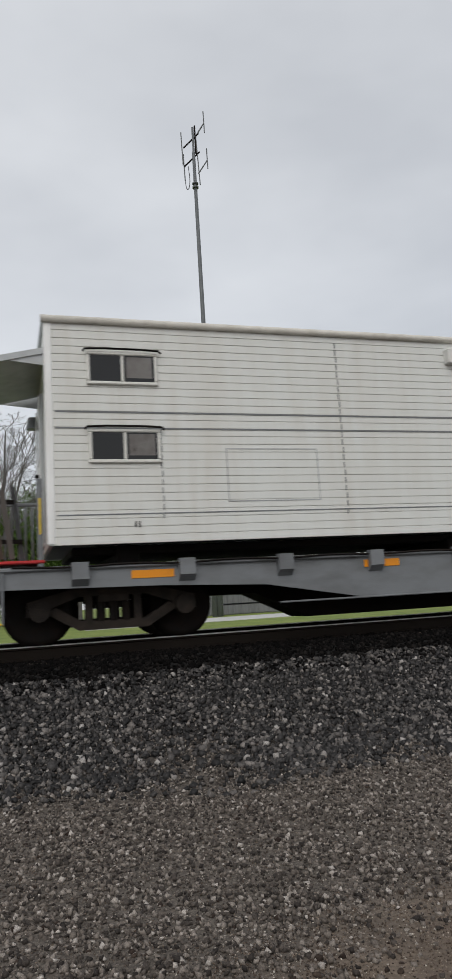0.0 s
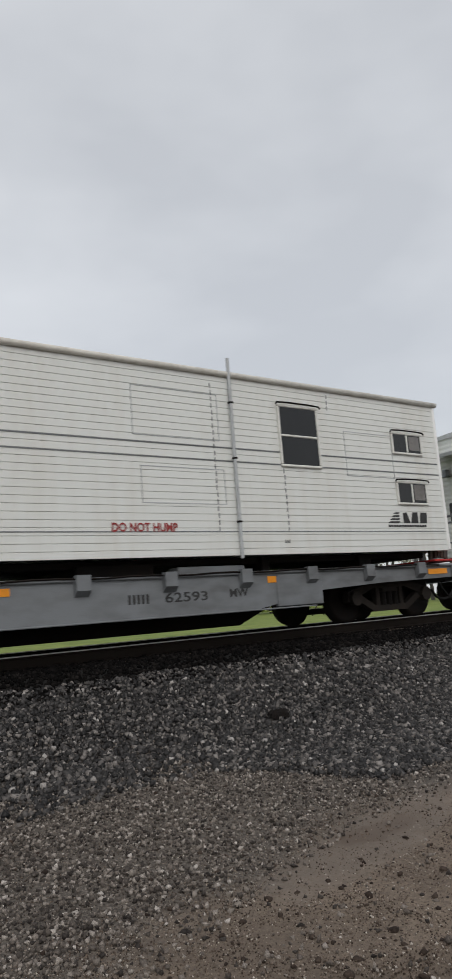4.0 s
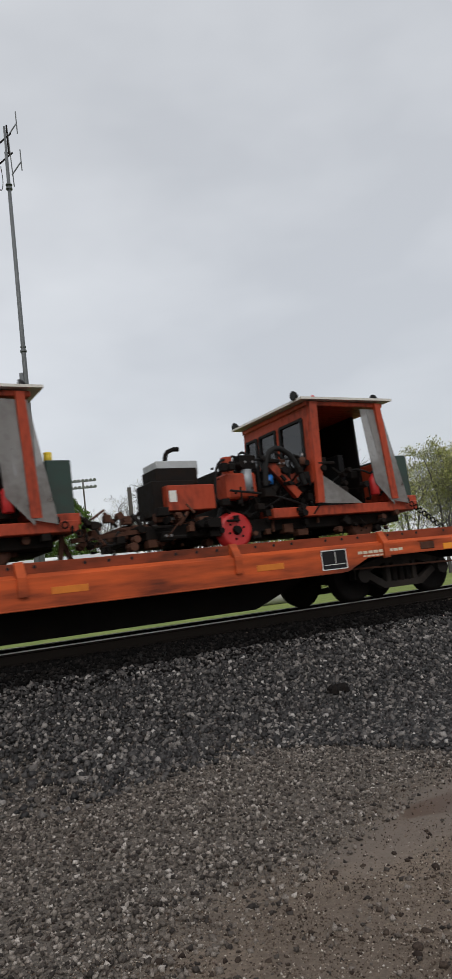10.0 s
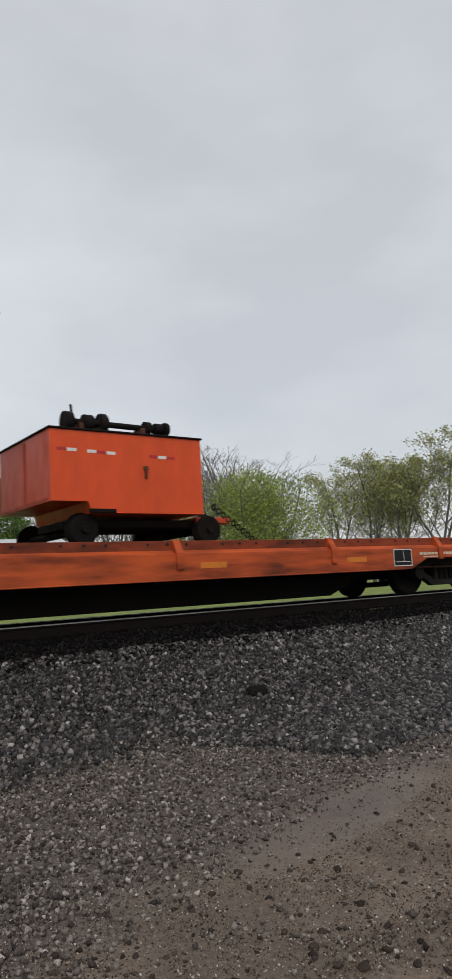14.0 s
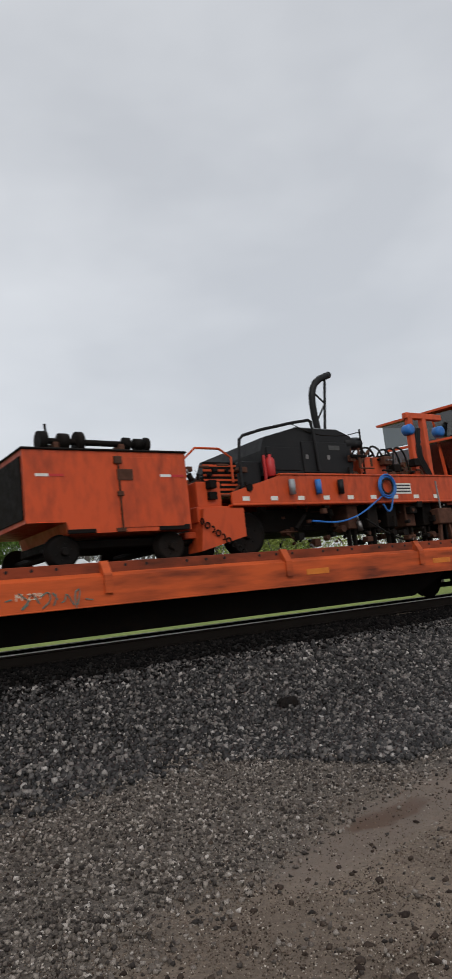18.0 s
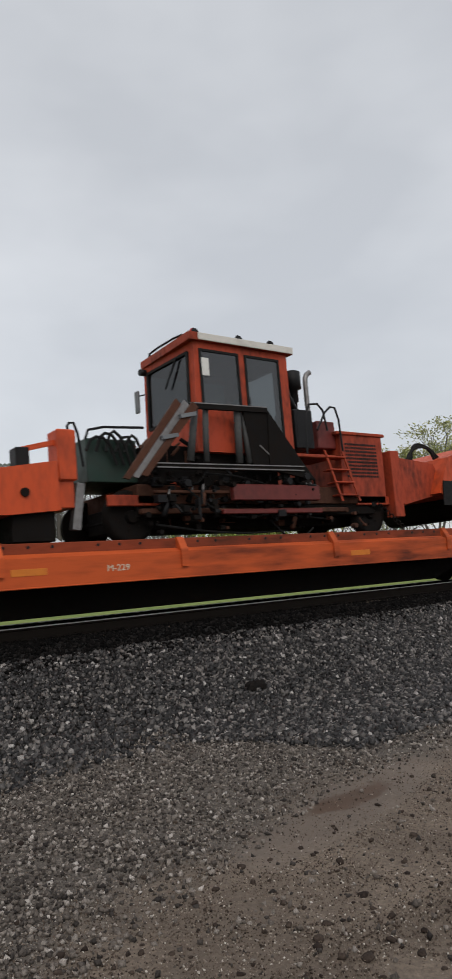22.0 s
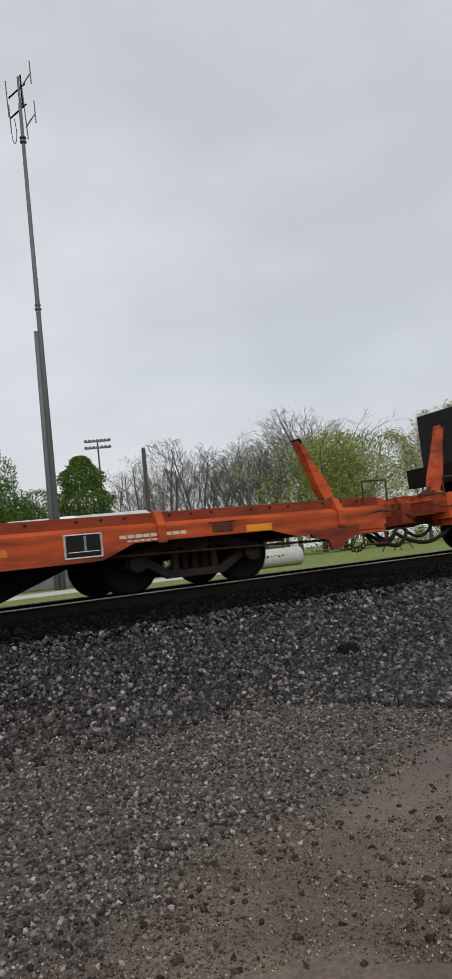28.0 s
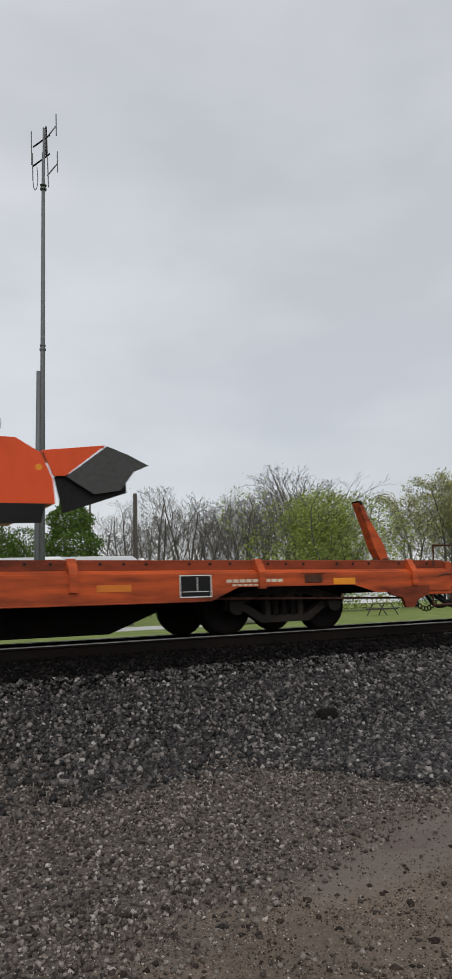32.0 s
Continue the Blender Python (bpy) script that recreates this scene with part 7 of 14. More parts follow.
def brand(t, x0, x1, z, h, y, n=6, mat=BRAND_BLUE):
    """A maker's name, as plain blue bars of its size."""
    dx = (x1 - x0) / n
    Q(t, "maker_bar", mat, *[pr([(x0 + dx * i, z), (x0 + dx * (i + 0.78), z), (x0 + dx * (i + 0.86), z + h), (x0 + dx * (i + 0.08), z + h)], y - 0.003, y) for i in range(n)], label="maker's name as plain blue bars")


# -- long mid-beam tampers --
def beam_tamper(k, dx, slope, seed):
    """A track tamper: a bent box beam over the work heads, cab at its end."""
    t = load("beam_tamper", "bright orange track tamper with a bent box beam and tinted cab", "track machine", k, dx, "big tampers")
    m = ORANGE_NEW
    X = dx
    if not slope:
        beam = [(-4.55, 1.16), (-3.85, 2.42), (-3.6, 2.56), (3.6, 2.48), (4.2, 1.9), (4.75, 0.95), (6.35, 0.95), (6.35, 1.12), (4.95, 1.16), (4.5, 0.7), (3.55, 0.66), (3.35, 1.75), (3.1, 1.95), (-3.2, 1.95), (-3.45, 1.85), (-3.5, 1.0), (-4.5, 1.0)]
    else:
        beam = [(-6.6, 1.28), (-6.6, 1.62), (-4.09, 2.26), (-2.2, 2.64), (-1.2, 2.74), (0.95, 2.55), (1.75, 1.12), (2.7, 1.12), (2.7, 0.96), (0.85, 0.95), (0.55, 1.95), (0.3, 2.12), (-1.95, 2.12), (-2.55, 0.36), (-6.75, 0.36), (-7.0, 0.8), (-6.62, 0.62), (-3.05, 0.55), (-2.55, 2.1), (-2.9, 2.14), (-4.82, 1.78), (-6.2, 1.45)]
    for s in (-1, 1):
        Q(t, "box_beam", m, pr([(x + X, z) for x, z in beam], min(s * 1.22, s * 0.95), max(s * 1.22, s * 0.95)))
    Q(t, "top_plate", m, bx(X - (3.7 if not slope else 2.2), X + (3.5 if not slope else 0.9), -0.95, 0.95, 2.42, 2.47))
    c0, c1, cb, ct = (4.85, 6.25, 1.22, 3.32) if not slope else (1.0, 2.65, 1.06, 3.16)
    body = [(c0 - 0.95, ct - 0.75), (c0 - 1.6, ct - 0.78), (c0 - 1.0, ct - 0.25), (c0 - 0.55, ct - 0.03), (c1, ct), (c1, cb), (c0 - 0.05, cb), (c0 - 0.25, cb + 0.15), (c0 - 0.75, cb + 1.2)]
    cab = Q(t, "cab", m, pr([(x + X, z) for x, z in body], -1.2, 1.2), label="orange cab with tinted rounded windows")
    Q(cab, "roof", m, bx(X + c0 - 0.6, X + c1 + 0.05, -1.24, 1.24, ct - 0.02, ct + 0.04), pr([(X + c1, ct - 0.02), (X + c1 + 1.15, ct - 0.1), (X + c1 + 1.15, ct - 0.14), (X + c1, ct - 0.55)], -1.24, 1.24))
    if not slope:
        pane(cab, [(X + x, z) for x, z in ((3.42, 2.55), (4.0, 3.12), (4.1, 2.6))])
        pane(cab, [(X + x, z) for x, z in rect(4.13, 4.55, 2.75, 3.2, 0.1)])
        pane(cab, [(X + x, z) for x, z in rect(4.66, 5.3, 2.5, 3.2, 0.12)])
        pane(cab, [(X + x, z) for x, z in rect(5.4, 6.13, 2.5, 3.22, 0.12)])
        pane(cab, [(X + x, z) for x, z in ((4.72, 2.3), (5.05, 2.36), (5.2, 2.2), (5.2, 1.65), (5.1, 1.52), (4.95, 1.55), (4.66, 2.15))], mat=LIGHT_GREY)
        brand(cab, X + 5.45, X + 6.0, 2.0, 0.07, -1.205, 9)
        brand(t, X - 2.55, X - 0.75, 2.17, 0.20, -1.222, 6)
        decal(t, X + 0.0, X + 0.85, 2.16, 2.30, -1.222, DARK_LETTER)
    else:
        pane(cab, [(X + x, z) for x, z in ((-0.35, 2.62), (-0.1, 2.95), (0.25, 2.98), (0.3, 2.62))])
        pane(cab, [(X + x, z) for x, z in rect(0.0, 1.15, 2.62, 3.05, 0.1)])
        pane(cab, [(X + x, z) for x, z in rect(1.3, 2.5, 2.3, 3.05, 0.14)])
        brand(t, X - 3.2 + 1.1, X - 0.65, 2.36, 0.17, -1.222, 6)
        decal(t, X - 0.35, X + 0.2, 2.28, 2.42, -1.222, DARK_LETTER)
        decal(t, X + 0.3, X + 0.68, 2.28, 2.42, -1.222, DARK_LETTER)
    Q(cab, "roof_eye", GALV, ring((X + c0 - 0.2, -1.0, ct + 0.08), 0.05, 0.012, 10), ring((X + c1 - 0.3, -1.0, ct + 0.08), 0.05, 0.012, 10))
    beacon(t, X + c1 + 0.5, -1.0, ct - 0.5)
    decal(t, X + c0 - 0.75 + (0.05 if not slope else 0), X + c0 - 0.5, cb + 0.35, cb + 0.75, -1.222, DECAL, 3)
    # rear deck and stairs
    Q(t, "rear_deck", m, bx(X + c1 - 1.4, X + c1 + 0.25, -1.2, 1.2, cb - 0.22, cb - 0.08))
    chevrons(t, X + c1 - 1.3, X + c1, cb - 0.19, -1.205, 4)
    ladder(t, X + c1 + 0.25, cb - 0.2, X + c1 + 1.0, 0.15, -0.95, 5, m, 0.35)
    railing(t, [(X + c1 + 0.2, -1.1, cb - 0.1), (X + c1 + 0.2, -1.1, cb + 0.8), (X + c1 + 0.55, -1.1, cb + 0.75), (X + c1 + 1.1, -1.1, 0.2)])
    railing(t, [(X + c1 + 0.4, -0.6, cb - 0.1), (X + c1 + 0.4, -0.6, cb + 0.75), (X + c1 + 0.7, -0.6, cb + 0.72), (X + c1 + 1.2, -0.6, 0.3)])
    # running gear and work heads under the beam
    wheels(t, X + c0 + 0.5, 0.36, SHADED_GRIME)
    Q(t, "wheel_guard", m, bx(X + c0 - 0.3, X + c0 + 0.3, -1.1, -0.7, 0.3, 0.95), bx(X + c0 + 0.2, X + c0 + 0.9, -1.05, -0.8, 0.25, 0.45))
    Q(t, "tool_box", DARK_GREEN if slope else m, bx(X + c0 - 0.2, X + c0 + 0.35, -1.24, -1.0, 0.45, 0.95))
    a, b = (-0.2, 3.2) if not slope else (-1.9, 0.6)
    Q(t, "inner_frame", ORANGE_OLD, bx(X + a, X + b, -0.8, 0.8, 1.55, 1.9), bx(X + a, X + b, -0.7, 0.7, 0.3, 0.55))
    for i in range(5):
        x = X + a + (b - a) * (i + 0.5) / 5
        h = Q(t, "tamping_head", SHADED_GRIME if i % 2 else ORANGE_OLD, bx(x - 0.12, x + 0.12, -1.0, -0.6, 0.7, 1.3))
        Q(h, "tine", SHADED_GRIME, bx(x - 0.1, x - 0.05, -0.95, -0.85, 0.0, 0.75), bx(x + 0.05, x + 0.1, -0.95, -0.85, 0.0, 0.75))
        Q(h, "ram", STEEL, cy((x, -0.85, 1.2), (x, -0.85, 1.75), 0.03, 8))
    clutter(t, X + a, X + b, 0.4, 1.8, 20, seed, (ORANGE, RUST, SHADED_GRIME, STEEL))
    if not slope:
        clutter(t, X + 3.3, X + 4.6, 0.3, 1.0, 12, seed + 1, (ORANGE, RUST, ORANGE_OLD))
        Q(t, "inner_window", GLASS_DARK, slab([(X + 3.35, -0.9, 1.0), (X + 3.9, -0.9, 0.9), (X + 3.7, -0.9, 1.9), (X + 3.2, -0.9, 1.9)], 0.02))
        # engine bay, left deck, radiator fan
        Q(t, "engine", BLACK, bx(X - 3.45, X - 2.3, -1.0, 0.8, 0.6, 1.9), bx(X - 3.2, X - 2.4, -1.05, -0.9, 1.35, 1.85))
        Q(t, "engine_frame", m, bx(X - 3.7, X - 1.0, -1.2, -1.0, 0.28, 0.5), slab([(X - 1.2, -1.2, 0.3), (X - 1.0, -1.2, 0.3), (X - 0.55, -1.2, 0.95), (X - 0.75, -1.2, 0.95)], -0.2))
        chevrons(t, X - 3.55, X - 1.1, 0.36, -1.205, 6)
        Q(t, "rear_panel", ORANGE_OLD, bx(X - 2.25, X + (3.3 if not slope else 0.8), 0.3, 0.5, 0.35, 1.9), bx(X - 2.0, X - 0.3, -0.2, 0.2, 0.35, 1.1))
        Q(t, "control_cabinet", LIGHT_GREY, bx(X - 1.4, X - 0.72, -1.2, -0.8, 1.25, 1.9), label="grey electrical cabinet")
        Q(t, "side_panel", m, bx(X - 2.2, X - 1.5, -0.95, -0.85, 1.15, 1.85))
        clutter(t, X - 2.2, X - 0.2, 0.6, 1.8, 10, seed + 2, (ORANGE, BLACK, RUST))
        Q(t, "left_deck", m, bx(X - 8.45, X - 3.6, -1.2, -0.35, 0.98, 1.14), bx(X - 7.3, X - 3.6, -0.35, 1.2, 0.98, 1.14))
        ladder(t, X - 8.45, 0.95, X - 8.45, 0.1, -1.2, 3, m, 0.4)
        for x in (-7.7, -7.25):
            Q(t, "deck_leg", m, bx(X + x, X + x + 0.1, -1.15, -1.0, 0.2, 0.98))
        chevrons(t, X - 5.4, X - 4.0, 1.0, -1.205, 3)
        underwork(t, X - 7.2, X - 3.8, seed + 3, 0.9, 12)
        Q(t, "pump_box", m, bx(X - 4.85, X - 4.0, -1.15, -0.6, 0.22, 0.78), bx(X - 5.2, X - 4.9, -1.1, -0.7, 0.45, 0.75))
        wheels(t, X - 6.9, 0.36, SHADED_GRIME)
        fan = Q(t, "radiator", BLACK, bx(X - 5.75, X - 4.7, -1.1, 0.7, 1.14, 2.12))
        soft(Q(fan, "fan_shroud", GREY, lathe((X - 5.2, -1.2, 1.66), (X - 5.2, -1.1, 1.66), [(0, 0.40), (0.3, 0.43), (1, 0.43)], 24)))
        for i in range(12):
            an = i * math.pi / 6
            Q(fan, "fan_blade", STEEL, bar((X - 5.2, -1.22, 1.66), (X - 5.2 + 0.4 * math.cos(an), -1.22, 1.66 + 0.4 * math.sin(an)), 0.02))
        Q(fan, "fan_hub", ORANGE, cy((X - 5.2, -1.26, 1.66), (X - 5.2, -1.2, 1.66), 0.07, 10))
        Q(t, "duct", m, bx(X - 4.7, X - 4.2, -0.9, 0.8, 1.14, 2.1))
        for x0, x1, z in ((-5.85, -3.95, 2.25), (-8.45, -6.5, 2.1)):
            railing(t, [(X + x0, -1.15, 1.14), (X + x0, -1.15, z), (X + x1, -1.15, z + 0.05), (X + x1 + 0.1, -1.15, z - 0.25)])
            railing(t, [(X + x0, -1.15, 1.5), (X + x1, -1.15, 1.5)], RED, 0.015)
        for x0, x1, z in ((-1.9, -0.4, 2.75), (-0.85, 0.9, 3.2), (0.0, 0.6, 2.85)):
            railing(t, [(X + x0, -0.9, 2.5), (X + x0 + 0.05, -0.9, z), (X + x1 - 0.1, -0.9, z), (X + x1, -0.9, 2.55)])
        Q(t, "lifting_lug", BLACK, pr([(X - 2.85, 2.55), (X - 2.6, 2.55), (X - 2.68, 2.75), (X - 2.78, 2.75)], -1.0, -0.96))
        exhaust(t, [(X - 2.5, -0.8, 2.5), (X - 2.2, -0.8, 2.6), (X - 1.9, -0.8, 2.75)], 0.05, SHADED_GRIME)
        clutter(t, X - 7.4, X - 5.9, 1.14, 1.5, 8, seed + 4, (RUST, ORANGE, SHADED_GRIME))
    else:
        # engine behind mesh, radiator roof, front head
        louvres(t, X - 4.95, X - 4.2, 0.62, 1.5, -0.9, 12, BLACK, 14)
        Q(t, "engine", SHADED_GRIME, bx(X - 6.3, X - 3.0, -0.85, 0.8, 0.55, 1.75))
        Q(t, "post", m, bx(X - 5.55, X - 5.2, -1.15, -0.9, 0.6, 1.75))
        Q(t, "rear_panel", ORANGE_OLD, bx(X - 2.25, X + (3.3 if not slope else 0.8), 0.3, 0.5, 0.35, 1.9), bx(X - 2.0, X - 0.3, -0.2, 0.2, 0.35, 1.1))
        Q(t, "control_cabinet", LIGHT_GREY, bx(X - 3.58, X - 2.68, -1.1, -0.8, 1.08, 1.9), label="grey electrical cabinet")
        for r in (0.26, 0.21, 0.17):
            Q(t, "coiled_hose", BLUE, ring((X - 6.15, -1.26 - r * 0.1, 1.35), r, 0.018, 20), label="coiled blue air hose")
        Q(t, "hose", BLUE, hose((X - 6.35, -1.27, 1.35), (X - 6.1, -1.27, 0.75), 0.1, 0.018))
        clutter(t, X - 6.4, X - 5.6, 0.6, 1.6, 6, seed + 2, (SHADED_GRIME, BLACK, RUST))
        mushroom(t, X - 6.03, -0.8, 1.7, 2.27, 0.085)
        exhaust(t, [(X - 5.7, -0.9, 1.7), (X - 5.7, -0.9, 2.04), (X - 5.55, -0.9, 2.16), (X - 4.45, -0.9, 2.48)], 0.055, GREY)
        railing(t, [(X - 5.3, -0.9, 1.9), (X - 5.3, -0.9, 2.2), (X - 5.1, -0.9, 2.26)], BLACK, 0.03)
        railing(t, [(X - 4.15, -0.9, 2.2), (X - 4.1, -0.9, 2.4), (X - 3.5, -0.9, 2.55), (X - 3.4, -0.9, 2.4)], BLACK, 0.025)
        railing(t, [(X - 4.3, -1.26, 2.1), (X - 4.2, -1.26, 1.9), (X - 4.25, -1.24, 1.0), (X - 4.1, -1.2, 0.6)], RUBBER, 0.03)
        railing(t, [(X - 3.65, -1.26, 2.25), (X - 3.5, -1.26, 2.05), (X - 3.6, -1.24, 1.0), (X - 3.7, -1.2, 0.5)], RUBBER, 0.03)
        if k == 12:
            v = Q(t, "glare_visor", BLACK, slab([(X - 3.94, -1.0, 2.63), (X - 1.1, -1.0, 3.49), (X - 1.05, -1.0, 3.8), (X - 3.9, -1.0, 2.87)], 0.04))
        else:
            v = Q(t, "glare_visor", BLACK, slab([(X - 3.2, -0.9, 2.75), (X - 1.2, -0.9, 3.45), (X - 1.3, -0.9, 3.85), (X - 3.3, -0.9, 3.05)], 0.25))
        Q(v, "visor_post", m, bar((X - 3.2, -0.95, 2.2), (X - 3.2, -0.95, 2.8), 0.05), bar((X - 2.0, -0.95, 2.4), (X - 2.0, -0.95, 3.1), 0.05))
        rad = Q(t, "sloping_radiator", SHADED_GRIME, slab([(X - 8.06, -1.12, 0.96), (X - 6.5, -1.12, 1.36), (X - 6.54, -1.05, 1.62), (X - 8.13, -1.05, 1.21)], 0.2), label="dirty sloping radiator rack")
        for i in range(5):
            Q(rad, "fin", RUST if i % 2 else SACK, slab([(X - 7.94 + i * 0.29, -1.135, 1.05 + i * 0.074), (X - 7.73 + i * 0.29, -1.135, 1.105 + i * 0.074), (X - 7.76 + i * 0.29, -1.10, 1.26 + i * 0.074), (X - 7.97 + i * 0.29, -1.10, 1.205 + i * 0.074)], 0.01))
        Q(t, "nose_frame", m, pr([(X - 8.05, 0.88), (X - 6.9, 0.8), (X - 6.6, 0.45), (X - 6.6, 1.3), (X - 8.05, 1.05)], -1.1, -0.9), bx(X - 8.75, X - 8.0, -1.1, 0.3, 0.80, 1.12), bx(X - 8.95, X - 8.72, -1.1, -0.85, 0.2, 0.85))
        Q(t, "nose_core", SHADED_GRIME, bx(X - 8.6, X - 6.6, -0.8, 0.5, 0.15, 0.9))
        clutter(t, X - 8.6, X - 6.7, 0.15, 0.85, 16, seed + 6, (SHADED_GRIME, RUST, SHADED_GRIME))
        if k == 12:
            soft(Q(t, "vibrator", m, lathe((X - 8.45, -0.85, 1.05), (X - 8.52, -0.85, 1.98), [(0, 0.29), (0.1, 0.27), (0.4, 0.26), (0.42, 0.29), (0.55, 0.29), (0.57, 0.26), (0.7, 0.25), (0.84, 0.16), (0.9, 0.14), (0.91, 0.1), (1, 0.08)], 18)))
            soft(Q(t, "top_valve", SHADED_GRIME, cy((X - 8.55, -0.85, 1.95), (X - 8.55, -0.85, 2.1), 0.05, 8), cy((X - 8.46, -0.85, 1.95), (X - 8.46, -0.85, 2.08), 0.04, 8)))
            railing(t, [(X - 8.5, -1.1, 1.95), (X - 8.25, -1.15, 1.9), (X - 8.15, -1.12, 1.7)], RUBBER, 0.025)
        else:
            soft(Q(t, "coiled_hose", RUBBER, *[ring((X - 8.75 + 0.03 * i, -1.0 - 0.03 * i, 1.62), 0.26 - 0.03 * i, 0.022, 18) for i in range(3)], label="coiled black hydraulic hose"))
            Q(t, "valve_tower", SHADED_GRIME, bx(X - 8.4, X - 8.15, -0.9, -0.6, 1.1, 1.75, 0.03), cy((X - 8.28, -0.75, 1.75), (X - 8.28, -0.75, 2.0), 0.04, 8))
            clutter(t, X - 8.9, X - 7.9, 1.1, 1.6, 12, seed + 12, (SHADED_GRIME, BLACK, DARK_RED))
        Q(t, "pump", m, bx(X - 7.75, X - 7.1, -1.15, -0.7, 0.35, 0.72), cy((X - 7.3, -1.25, 0.55), (X - 7.3, -1.1, 0.55), 0.12, 10))
        decal(t, X - 8.45, X - 8.15, 0.9, 1.06, -1.103, DECAL, 2)
        underwork(t, X - 8.9, X - 3.0, seed + 3, 0.35, 8)
        railing(t, [(X - 8.2, -1.0, 1.15), (X - 8.0, -1.0, 1.5), (X - 7.5, -1.0, 1.55), (X - 6.7, -1.0, 1.75)])
        beacon(t, X - 7.8, -0.8, 1.5)
        beacon(t, X - 7.55, -0.6, 1.55, SHADED_GRIME)
        clutter(t, X - 8.3, X - 6.8, 1.15, 1.5, 6, seed + 5, (RUST, ORANGE_OLD, SHADED_GRIME))
        if k == 13:
            for i in range(6):
                soft(Q(t, "blue_canister", BLUE, cy((X - 8.2 + 0.3 * i, -0.8 + 0.1 * (i % 2), 1.2 + 0.06 * i), (X - 8.15 + 0.3 * i, -0.8, 1.75 + 0.07 * i), 0.07, 10)))
    tie_down(t, X + c0 + 0.9)
    return t


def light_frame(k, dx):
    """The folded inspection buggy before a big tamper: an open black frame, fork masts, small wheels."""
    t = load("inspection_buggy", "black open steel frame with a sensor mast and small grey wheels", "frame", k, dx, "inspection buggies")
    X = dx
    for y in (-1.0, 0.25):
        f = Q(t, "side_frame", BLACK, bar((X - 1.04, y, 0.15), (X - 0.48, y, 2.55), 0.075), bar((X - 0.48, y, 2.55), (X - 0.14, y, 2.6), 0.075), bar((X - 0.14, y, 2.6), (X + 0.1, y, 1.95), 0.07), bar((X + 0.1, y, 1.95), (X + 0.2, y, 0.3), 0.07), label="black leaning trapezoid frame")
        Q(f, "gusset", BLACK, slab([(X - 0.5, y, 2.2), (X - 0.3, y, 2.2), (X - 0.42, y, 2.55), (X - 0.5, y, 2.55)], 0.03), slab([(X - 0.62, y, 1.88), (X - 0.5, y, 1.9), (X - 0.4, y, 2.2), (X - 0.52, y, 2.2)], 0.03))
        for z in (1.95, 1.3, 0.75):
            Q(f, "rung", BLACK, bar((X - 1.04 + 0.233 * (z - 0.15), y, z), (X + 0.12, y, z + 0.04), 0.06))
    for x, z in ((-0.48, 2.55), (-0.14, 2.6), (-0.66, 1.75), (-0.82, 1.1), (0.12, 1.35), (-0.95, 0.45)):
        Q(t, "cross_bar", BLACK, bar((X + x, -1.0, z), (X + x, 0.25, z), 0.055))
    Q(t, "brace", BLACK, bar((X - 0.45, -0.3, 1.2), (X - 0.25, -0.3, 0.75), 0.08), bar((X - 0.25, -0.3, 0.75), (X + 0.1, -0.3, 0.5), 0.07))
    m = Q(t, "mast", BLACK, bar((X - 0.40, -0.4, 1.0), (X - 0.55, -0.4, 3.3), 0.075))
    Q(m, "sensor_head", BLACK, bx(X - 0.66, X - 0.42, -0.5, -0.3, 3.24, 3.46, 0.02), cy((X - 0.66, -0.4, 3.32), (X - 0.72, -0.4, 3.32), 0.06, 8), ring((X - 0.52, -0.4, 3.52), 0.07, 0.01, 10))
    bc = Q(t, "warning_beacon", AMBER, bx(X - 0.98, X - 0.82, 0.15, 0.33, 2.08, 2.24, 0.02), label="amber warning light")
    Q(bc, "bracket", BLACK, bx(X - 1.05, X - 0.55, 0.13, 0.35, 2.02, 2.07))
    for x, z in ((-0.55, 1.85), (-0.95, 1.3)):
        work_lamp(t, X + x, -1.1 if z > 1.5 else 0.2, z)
    Q(t, "base_beam", SHADED_GRIME, bx(X - 1.1, X + 2.2, -0.8, 0.6, 0.12, 0.26), label="greasy base beam")
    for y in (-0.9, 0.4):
        Q(t, "tie_rod", SHADED_GRIME, bar((X - 1.0, y, 0.5), (X + 0.9, y, 0.72), 0.05))
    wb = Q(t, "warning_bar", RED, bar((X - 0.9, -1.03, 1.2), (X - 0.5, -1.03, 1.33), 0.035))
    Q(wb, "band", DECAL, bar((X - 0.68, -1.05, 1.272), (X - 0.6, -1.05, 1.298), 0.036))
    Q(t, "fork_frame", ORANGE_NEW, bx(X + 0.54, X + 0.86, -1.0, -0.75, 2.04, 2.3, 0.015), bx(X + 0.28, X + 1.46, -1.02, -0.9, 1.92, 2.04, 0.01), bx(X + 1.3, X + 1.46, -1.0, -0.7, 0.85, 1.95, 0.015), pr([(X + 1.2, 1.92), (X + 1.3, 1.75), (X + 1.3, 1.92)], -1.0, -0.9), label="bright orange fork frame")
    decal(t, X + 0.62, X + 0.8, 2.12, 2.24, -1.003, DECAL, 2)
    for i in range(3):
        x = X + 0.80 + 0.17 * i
        f = Q(t, "fork_mast", SHADED_GRIME, bar((x - 0.02, -0.85 + 0.03 * i, 0.3), (x + 0.07, -0.85 + 0.03 * i, 2.68), 0.09))
